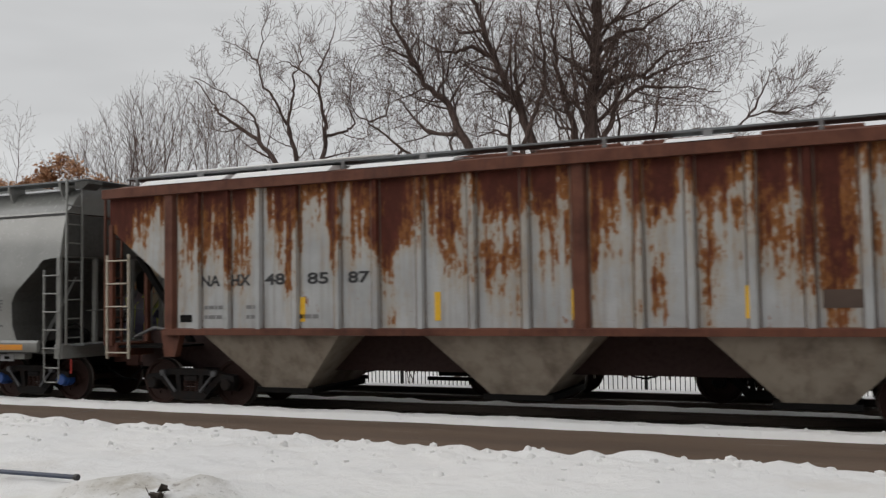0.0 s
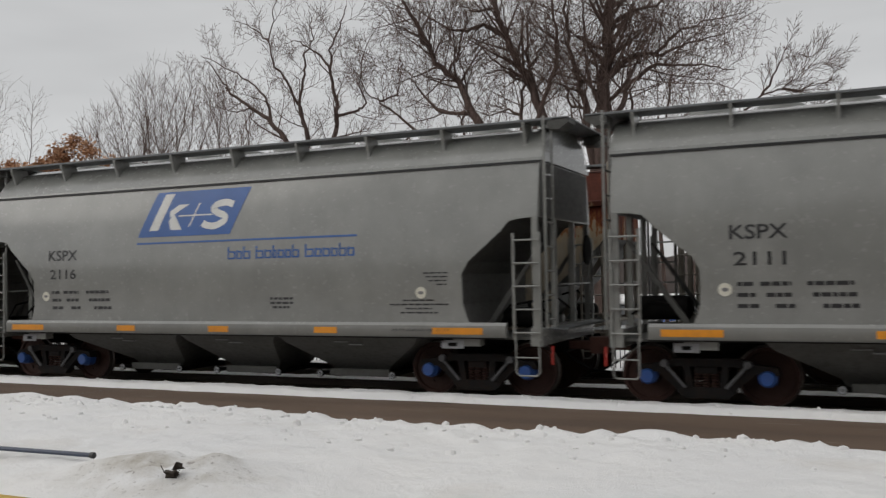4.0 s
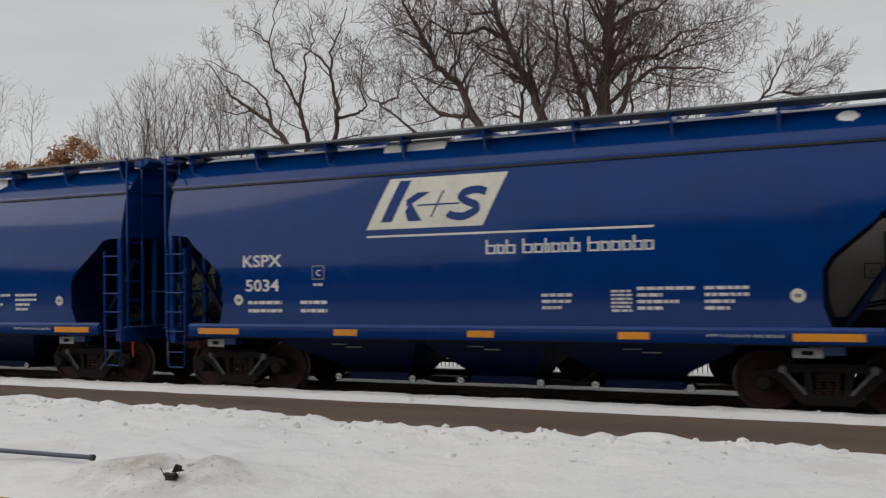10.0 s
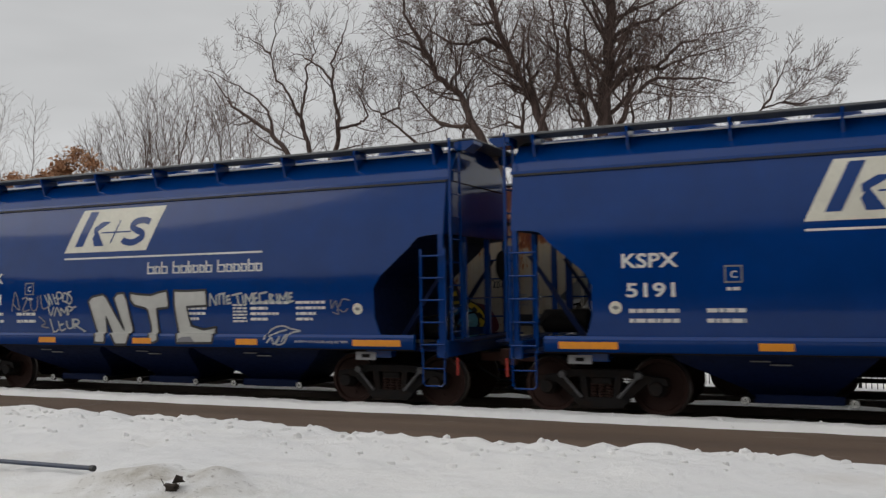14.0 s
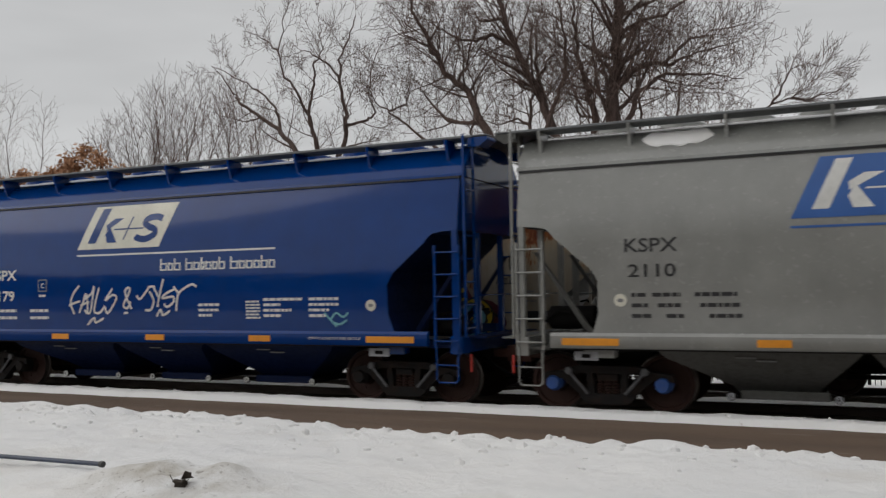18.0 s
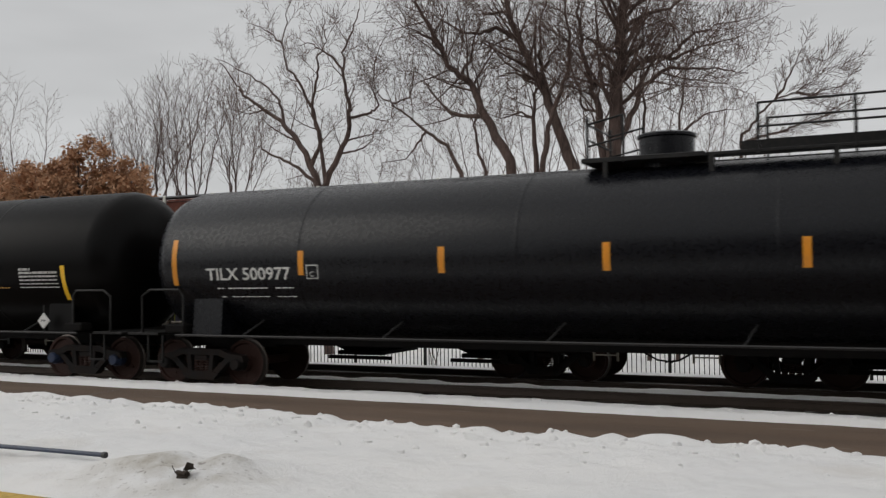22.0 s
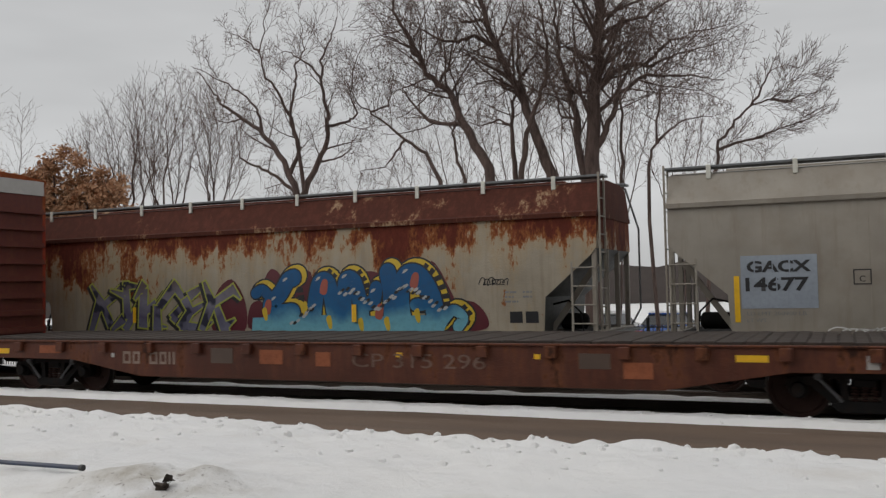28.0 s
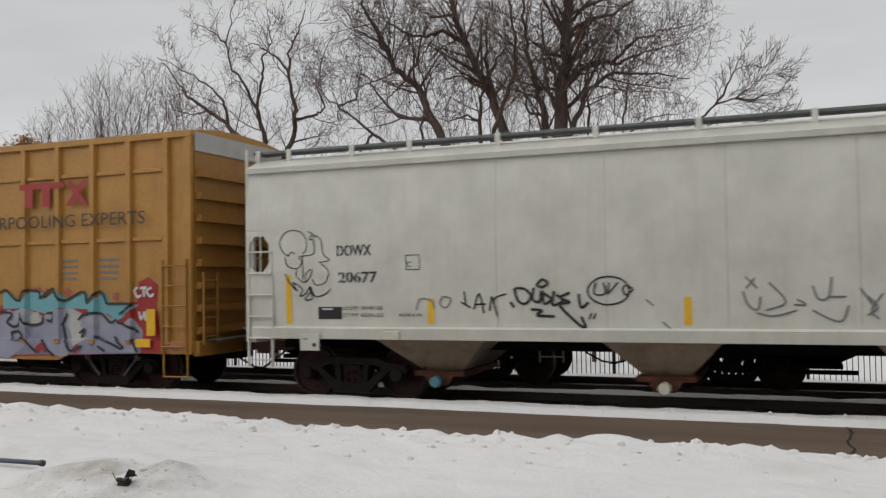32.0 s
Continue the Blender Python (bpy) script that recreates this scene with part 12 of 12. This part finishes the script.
    scrawl(car, "spray_black", 0.016, y,
           [(-7.95, 2.57), (-7.87, 2.67), (-7.89, 2.87), (-8.06, 2.99), (-8.29, 2.96), (-8.41, 2.79), (-8.35, 2.63), (-8.24, 2.55)],
           [(-8.24, 2.53), (-8.18, 2.61), (-8.10, 2.58)],
           [(-8.30, 2.53), (-8.26, 2.38), (-8.07, 2.32), (-7.96, 2.43), (-8.01, 2.53), (-7.78, 2.55), (-7.71, 2.62), (-7.73, 2.82), (-7.80, 2.82), (-7.78, 2.89), (-7.69, 2.86)],
           [(-7.84, 2.97), (-7.71, 2.90), (-7.58, 2.81), (-7.53, 2.56), (-7.41, 2.46), (-7.62, 2.42)],
           [(-7.58, 2.40), (-7.44, 2.27), (-7.50, 2.08), (-7.68, 2.03), (-7.76, 2.13)],
           [(-8.07, 2.30), (-8.07, 2.18), (-7.90, 2.08), (-7.77, 2.23), (-7.79, 2.30), (-7.88, 2.23), (-7.90, 2.08)],
           [(-7.95, 2.53), (-7.94, 2.13)])
    scrawl(car, "spray_black", 0.022, y,
           [(-8.30, 2.23), (-8.22, 2.08), (-8.07, 1.93), (-8.15, 2.08), (-7.96, 1.96), (-8.02, 1.84), (-7.90, 1.88), (-7.81, 2.00), (-7.79, 1.93), (-7.91, 1.78), (-7.77, 1.80), (-7.81, 1.98), (-7.70, 1.83), (-7.50, 1.88), (-7.41, 1.96)])
    scrawl(car, "grey_mark", 0.022, y,
           [(-5.81, 1.59), (-5.74, 1.77), (-5.53, 1.75), (-5.48, 1.60)],
           [(-5.33, 1.82), (-5.18, 1.77), (-5.28, 1.63), (-5.38, 1.70), (-5.33, 1.82)])
    scrawl(car, "spray_black", 0.026, y,
           [(-4.95, 1.90), (-4.93, 1.68)],
           [(-5.01, 1.72), (-4.84, 1.63)],
           [(-4.79, 1.60), (-4.69, 1.86), (-4.62, 1.54)],
           [(-4.76, 1.68), (-4.58, 1.69)],
           [(-4.52, 1.58), (-4.48, 1.81), (-4.44, 1.66)],
           [(-4.39, 1.49), (-4.44, 1.76), (-4.23, 1.85)])
    scrawl(car, "spray_black", 0.042, y,
           [(-4.10, 1.94), (-4.04, 1.74), (-3.92, 1.69), (-3.83, 1.81), (-3.92, 1.92), (-4.07, 1.94)],
           [(-3.78, 1.94), (-3.80, 1.76), (-3.69, 1.72), (-3.66, 1.89)],
           [(-3.63, 1.89), (-3.62, 1.69), (-3.50, 1.76), (-3.61, 1.85)],
           [(-3.73, 1.98), (-3.64, 2.07), (-3.55, 2.01), (-3.64, 1.95), (-3.73, 1.98)],
           [(-3.45, 1.89), (-3.48, 1.67), (-3.31, 1.74), (-3.42, 1.83)],
           [(-3.20, 1.86), (-3.36, 1.78), (-3.20, 1.71), (-3.36, 1.65), (-2.98, 1.30), (-3.03, 1.49)],
           [(-3.06, 1.84), (-3.03, 1.63), (-2.91, 1.71)],
           [(-3.83, 1.60), (-3.65, 1.58), (-3.74, 1.51), (-3.45, 1.49)],
           [(-4.17, 1.72), (-4.11, 1.63)])
    scrawl(car, "spray_black", 0.026, y,
           [(-2.28, 1.88), (-2.33, 1.77), (-2.44, 1.70), (-2.61, 1.67), (-2.76, 1.70), (-2.88, 1.78), (-2.92, 1.89), (-2.87, 1.99), (-2.76, 2.07), (-2.60, 2.10), (-2.43, 2.07), (-2.32, 1.99), (-2.28, 1.88)],
           [(-2.79, 2.01), (-2.82, 1.84), (-2.65, 1.84), (-2.67, 2.01)],
           [(-2.58, 2.01), (-2.61, 1.84), (-2.45, 2.01)],
           [(-2.33, 1.97), (-2.23, 1.90), (-2.34, 1.82), (-2.38, 1.91), (-2.33, 1.97)],
           [(-2.87, 1.54), (-2.91, 1.45)],
           [(-2.80, 1.54), (-2.84, 1.45)])
    scrawl(car, "grey_mark", 0.026, y,
           [(-0.61, 2.07), (-0.45, 1.90)],
           [(-0.48, 2.05), (-0.60, 1.90)],
           [(-0.65, 1.86), (-0.58, 1.66), (-0.45, 1.59), (-0.41, 1.78)],
           [(-0.34, 1.58), (-0.07, 1.70), (-0.29, 1.98)],
           [(-0.46, 1.54), (-0.23, 1.50), (0.08, 1.58)],
           [(0.08, 1.74), (0.19, 1.66), (0.04, 1.66)],
           [(0.29, 1.93), (0.36, 1.74), (0.49, 1.77), (0.54, 2.05)],
           [(0.49, 1.77), (0.72, 1.77)],
           [(0.28, 1.58), (0.63, 1.42), (0.75, 1.65)])
    scrawl(car, "grey_mark", 0.026, y,
           [(0.90, 1.89), (1.07, 1.61)],
           [(1.18, 1.81), (1.03, 1.58), (1.13, 1.46)],
           [(-2.04, 1.75), (-1.92, 1.65)],
           [(-1.80, 1.41), (-1.69, 1.31)])
    scrawl(car, "grey_mark", 0.03, y,
           [(1.57, 1.82), (1.82, 1.85)],
           [(1.69, 1.84), (1.75, 1.51)],
           [(1.88, 1.48), (1.94, 1.75), (2.03, 1.61), (2.13, 1.77), (2.19, 1.46)],
           [(2.25, 1.71), (2.37, 1.74)],
           [(0.98, 1.78), (1.11, 1.62), (0.98, 1.51)],
           [(6.88, 2.10), (6.83, 1.91), (6.99, 1.73), (7.06, 1.59)])
    TRAIN.append((car, -392.20))


paint("siding_grey", (0.285, 0.256, 0.214), 0.6, amount=0.4, grain=1.8, streak=0.6, bump=0.06, dirt=(0.19, 0.15, 0.11))
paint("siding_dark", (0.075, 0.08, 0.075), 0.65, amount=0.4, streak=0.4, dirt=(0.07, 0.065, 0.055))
build_white_hopper()

SIDING = "wagons parked on the siding"
CUT = [(1.20, 1.15), (1.95, 1.10), (2.80, 0.12), (2.95, 0.0)]
POSTS = [-7.3 + 1.6 * i for i in range(10)]
BAYS = ((-4.9, 1.5, 0.5), (-1.65, 1.45, 0.5), (1.65, 1.45, 0.5), (4.9, 1.5, 0.5))




def bubble_piece(c, x, z, y):
    """A wide painted piece of round swollen forms that spell nothing, blue above and pale below."""
    at = lambda pts: [(x + u, z + v) for u, v in pts]
    for pts in ([(0.35, 1.2), (0.55, 1.5), (0.8, 1.35), (0.6, 1.1)], [(1.2, 0.7), (1.25, 1.35), (1.65, 1.4), (1.7, 0.8)], [(2.9, 0.9), (3.0, 1.35), (3.5, 1.3), (3.5, 0.9)],
                [(4.7, 0.1), (4.7, 1.5), (5.0, 1.3), (5.2, 0.75), (5.75, 0.65), (6.05, 0.3), (5.9, 0.05)], [(-0.15, 0.1), (-0.05, 0.65), (0.3, 0.7), (0.4, 0.1)]):
        part("graffiti_halo", blob(at(pts), y, 0.005), "spray_wine", c, "wine red overspray")
    bodies = (
        ([(1.20, 1.28), (1.02, 1.20), (0.80, 0.90), (0.52, 0.66), (0.62, 0.46), (1.15, 0.48)], 0.40),
        ([(1.70, 0.30), (1.78, 0.75), (1.90, 1.14), (2.10, 1.16), (2.20, 0.85), (2.28, 0.30)], 0.40),
        ([(2.55, 0.30), (2.55, 0.85), (2.62, 1.20), (2.82, 1.14), (2.95, 0.70), (3.00, 0.30)], 0.38),
        ([(3.00, 0.62), (3.30, 0.70), (3.38, 1.00)], 0.32),
        ([(3.68, 1.34), (3.76, 0.90), (3.76, 0.25)], 0.42),
        ([(4.02, 0.25), (3.98, 0.85), (4.15, 1.26), (4.45, 1.24), (4.74, 0.80), (4.85, 0.25)], 0.44),
        ([(4.35, 0.60), (4.55, 0.62)], 0.28),
        ([(0.10, 0.92), (0.30, 1.00), (0.50, 0.85)], 0.26),
        ([(5.00, 0.25), (5.25, 0.48), (5.48, 0.32), (5.35, 0.12)], 0.24))
    shift = lambda pts, du, dv: [(u + du, v + dv) for u, v in pts]
    for name, grow, du, dv, off, mt in (("graffiti_shade", 0.20, 0.10, 0.05, 0.008, "spray_black"), ("graffiti_side", 0.12, 0.10, 0.05, 0.010, "spray_yellow"), ("graffiti_line", 0.07, 0.0, 0.0, 0.014, "spray_black"), ("graffiti_form", 0.0, 0.0, 0.0, 0.016, "fade_sea")):
        s = Shape()
        for k, (pts, w) in enumerate(bodies):
            stroke(at(shift(pts, du, dv)), w + grow, y, off=off + 0.0003 * k * (name == "graffiti_form"), s=s)
            for end in (pts[0], pts[-1]):
                r = (w + grow) * 0.48
                e = (end[0] + du, max(end[1] + dv, r * 0.7))
                blob(at([(e[0] + r * math.cos(q * 0.785), e[1] + r * math.sin(q * 0.785)) for q in range(8)]), y, off + 0.0003 * k * (name == "graffiti_form"), s)
        part(name, s, mt, c)["kind"] = "stuff"
    part("graffiti_base", blob(at([(-0.05, 0.0), (0.0, 0.34), (0.9, 0.36), (2.2, 0.40), (3.5, 0.36), (4.8, 0.38), (5.1, 0.2), (5.0, 0.0)]), y, 0.0194, smooth=False), "fade_sea", c)
    s = Shape()
    for way, n in (([(4.55, 1.47), (4.86, 1.25), (5.05, 0.85), (5.12, 0.50)], 6), ([(2.10, 1.42), (2.36, 1.20), (2.46, 0.80)], 4), ([(2.90, 1.40), (3.12, 1.10), (3.20, 0.85)], 4), ([(5.45, 0.56), (5.62, 0.38), (5.5, 0.14)], 3), ([(1.30, 1.30), (1.36, 0.95), (1.40, 0.70)], 3)):
        for k in range(n):
            f = (k + 0.35) / n * (len(way) - 1)
            i = min(int(f), len(way) - 2)
            p = Vector(way[i]).lerp(Vector(way[i + 1]), f - i)
            d = (Vector(way[i + 1]) - Vector(way[i])).normalized()
            nrm = Vector((-d.y, d.x))
            q = [p + nrm * 0.09 + d * 0.07, p - nrm * 0.09 + d * 0.05, p - nrm * 0.09 - d * 0.06, p + nrm * 0.09 - d * 0.05]
            blob(at([(e.x, e.y) for e in q]), y, 0.0126, s, smooth=False)
    part("graffiti_stripe", s, "spray_black", c)["kind"] = "stuff"
    light, dark, red, gold = Shape(), Shape(), Shape(), Shape()
    rnd = random.Random(77)
    for way in ([(1.05, 0.15), (1.50, 0.45), (1.75, 0.62)], [(2.40, 0.90), (2.75, 0.95), (3.05, 0.75), (3.40, 0.55), (3.80, 0.80), (4.10, 1.0), (4.40, 0.90), (4.75, 0.65), (5.1, 0.45)]):
        for a, b in zip(way, way[1:]):
            for k in range(5):
                u, v = a[0] + (b[0] - a[0]) * (k + 0.5) / 5, a[1] + (b[1] - a[1]) * (k + 0.5) / 5 + rnd.uniform(-0.06, 0.06)
                blob(at([(u - 0.06, v - 0.02), (u + 0.02, v + 0.045), (u + 0.07, v + 0.02), (u, v - 0.045)]), y, 0.0208, dark if k % 2 else light)
    for u, v in ((0.95, 1.22), (1.86, 1.22), (2.56, 1.26), (4.12, 1.34), (0.62, 0.78), (3.30, 0.92)):
        blob(at([(u - 0.07, v - 0.03), (u - 0.02, v + 0.05), (u + 0.07, v + 0.06), (u + 0.02, v)]), y, 0.0208, light)
    for u, v in ((0.45, 0.55), (2.02, 1.0), (4.35, 1.10), (3.45, 0.42)):
        blob(at([(u - 0.12, v - 0.08), (u - 0.04, v + 0.2), (u + 0.10, v + 0.18), (u + 0.05, v - 0.12)]), y, 0.0202, red)
    for u, v in ((1.48, 0.55), (2.12, 0.22), (2.95, 0.16), (3.62, 0.18), (0.35, 0.42), (4.38, 0.36)):
        blob(at([(u - 0.07, v + 0.1), (u + 0.05, v + 0.16), (u + 0.08, v - 0.1), (u, v - 0.14)]), y, 0.0205, gold)
    for nm, sh, mt in (("graffiti_fleck", light, "spray_silver"), ("graffiti_fleck", dark, "spray_black"), ("graffiti_wedge", red, "spray_coral"), ("graffiti_wedge", gold, "spray_yellow")):
        part(nm, sh, mt, c)["kind"] = "stuff"


def build_siding():
    rusty = build_flow_hopper("covered_hopper", "parked beige hopper wagon with wide rust patches and blue graffiti", 8.07, CUT, "rust_beige", "rust_roof", 1.22, 3.66, 4.42, 1.55, 6.3, BAYS, POSTS, SIDING, rust_bay="underframe", end_skin="siding_grey")
    rusty.matrix_basis = pose(-12.63, TRACK_2, TRACK_2_Z)
    y = lambda z: 1.55 + 0.05 * math.sin(math.pi * (z - 1.22) / 2.44) - 0.03 * max(0, z - 2.86)
    o = 12.63
    c = rusty
    bubble_piece(c, -13.0 + o, 1.22, y)
    spray_piece(c, -18.2 + o, -13.9 + o, 1.22, 2.40, y, 10, 6, ["fade_olive"], "spray_lime", None, line_width=0.04, slant=0.15, kinds=(0, 3, 6, 4, 5, 0), overlap=1.35)
    part("graffiti_patch", blob([(-14.2 + o, 1.2), (-14.1 + o, 2.1), (-13.6 + o, 2.5), (-13.2 + o, 1.9), (-13.3 + o, 1.2)], y, 0.006), "spray_wine", c)
    plate(c, "reflector", -16.7 + o, -16.6 + o, 1.45, 1.85, -1.612, "yellow_tape")
    plate(c, "reflector", -10.25 + o, -10.13 + o, 1.45, 1.85, -1.625, "yellow_tape")
    tag(c, -7.1 + o, 2.25, 0.6, 0.12, y, "spray_black", 81, 0.02, 6)
    small_print(c, -6.55 + o, 2.05, [[(0, 0.3), (0.4, 0.2)], [(0, 0.2), (0.4, 0.2)], [(0, 0.3)]], y, "grey_mark", 0.04, 0.10)
    for x in (-6.45, -6.1):
        part("stencil_panel", slab([(x + o, 1.42), (x + 0.28 + o, 1.42), (x + 0.28 + o, 1.66), (x + o, 1.66)], y), "spray_black", c)
    grey = build_flow_hopper("covered_hopper", "parked stained light grey hopper wagon with a patched number panel", 8.07, CUT, "siding_grey", "siding_grey", 1.22, 3.72, 4.44, 1.55, 6.3, BAYS, POSTS, SIDING, rust_bay="underframe")
    grey.matrix_basis = pose(4.95, TRACK_2, TRACK_2_Z)
    o = -4.95
    part("number_panel", slab([(-1.77 + o, 1.68), (-0.42 + o, 1.68), (-0.42 + o, 2.68), (-1.77 + o, 2.68)], y), "patch_blue", grey, "pale blue repainted number panel")
    words(grey, "GACX", -1.66 + o, 2.36, 0.22, lambda z: y(z) + 0.006, "black_mark", 1.14, bold=0.035)
    words(grey, "14677", -1.69 + o, 2.00, 0.27, lambda z: y(z) + 0.006, "black_mark", 1.12, bold=0.03)
    bridges(grey, [-1.52 + o, -1.20 + o, -0.90 + o], 2.36, 0.22, lambda z: y(z) + 0.004, "patch_blue")
    bridges(grey, [-1.13 + o], 2.00, 0.27, lambda z: y(z) + 0.004, "patch_blue")
    words(grey, "LD LMT 200900 LB", -1.68 + o, 1.55, 0.07, y, "grey_mark", 1.05)
    words(grey, "LT WT", -1.68 + o, 1.42, 0.07, y, "grey_mark", 0.35)
    part("reflector", slab([(-1.90 + o, 1.42), (-1.80 + o, 1.42), (-1.80 + o, 2.30), (-1.90 + o, 2.30)], y), "yellow_tape", grey, "yellow reflector tape")
    s = Shape()
    for a, b, cc, d in ((0.18, 0.48, 2.10, 2.12), (0.18, 0.48, 2.36, 2.38), (0.18, 0.20, 2.10, 2.38), (0.46, 0.48, 2.10, 2.38)):
        slab([(a + o, cc), (b + o, cc), (b + o, d), (a + o, d)], y, s)
    part("plate_box", s, "black_mark", grey)
    words(grey, "C", 0.28 + o, 2.15, 0.11, y, "black_mark")
    tag(grey, -0.2 + o, 1.21, 1.9, 0.10, -1.64, "spray_white", 82, 0.025, 9)
    plate(grey, "reflector", -2.35 + o, -2.25 + o, 1.05, 1.15, -1.63, "red_mark")
    dark = build_flow_hopper("covered_hopper", "parked dark grey-green hopper wagon", 8.07, CUT, "siding_dark", "siding_dark", 1.22, 3.66, 4.42, 1.55, 6.3, BAYS, POSTS, SIDING, rust_bay="underframe")
    dark.matrix_basis = pose(-30.2, TRACK_2, TRACK_2_Z)


paint("patch_blue", (0.30, 0.34, 0.39), 0.6, amount=0.2, streak=0.15, bump=0)
rusted("rust_roof", (0.36, 0.25, 0.17), 3.9, 0.0, cover=0.42, patch=0.55, broad=0.7, run=0.8, edge=0.05, dark=(0.080, 0.024, 0.015), bright=(0.21, 0.085, 0.045))
build_siding()


# ---- what moves ----
def motions():
    steps = [0.5 * i for i in range(65)]
    for car, place in TRAIN:
        walk(car, [(t, pose(place + travelled(t), TRACK_1, 0)) for t in steps])
    where = {car: place for car, place in TRAIN}
    for car, wheel, ax in WHEELSETS:
        if car not in where:
            continue
        seen = [i / FPS for i in range(frame(CLIP)) if -30 < where[car] + travelled(i / FPS) < 13]
        if not seen:
            continue
        first = travelled(seen[0])
        turn = lambda t: math.degrees((travelled(t) - first) / 0.457)
        rows = [(t, pose(ax, 0, 0.457, 0, turn(t) % 360, 0)) for t in seen]
        if seen[0] > 0:
            rows.insert(0, (0.0, rows[0][1]))
        if seen[-1] < CLIP:
            rows.append((CLIP, rows[-1][1]))
        walk(wheel, rows)


motions()
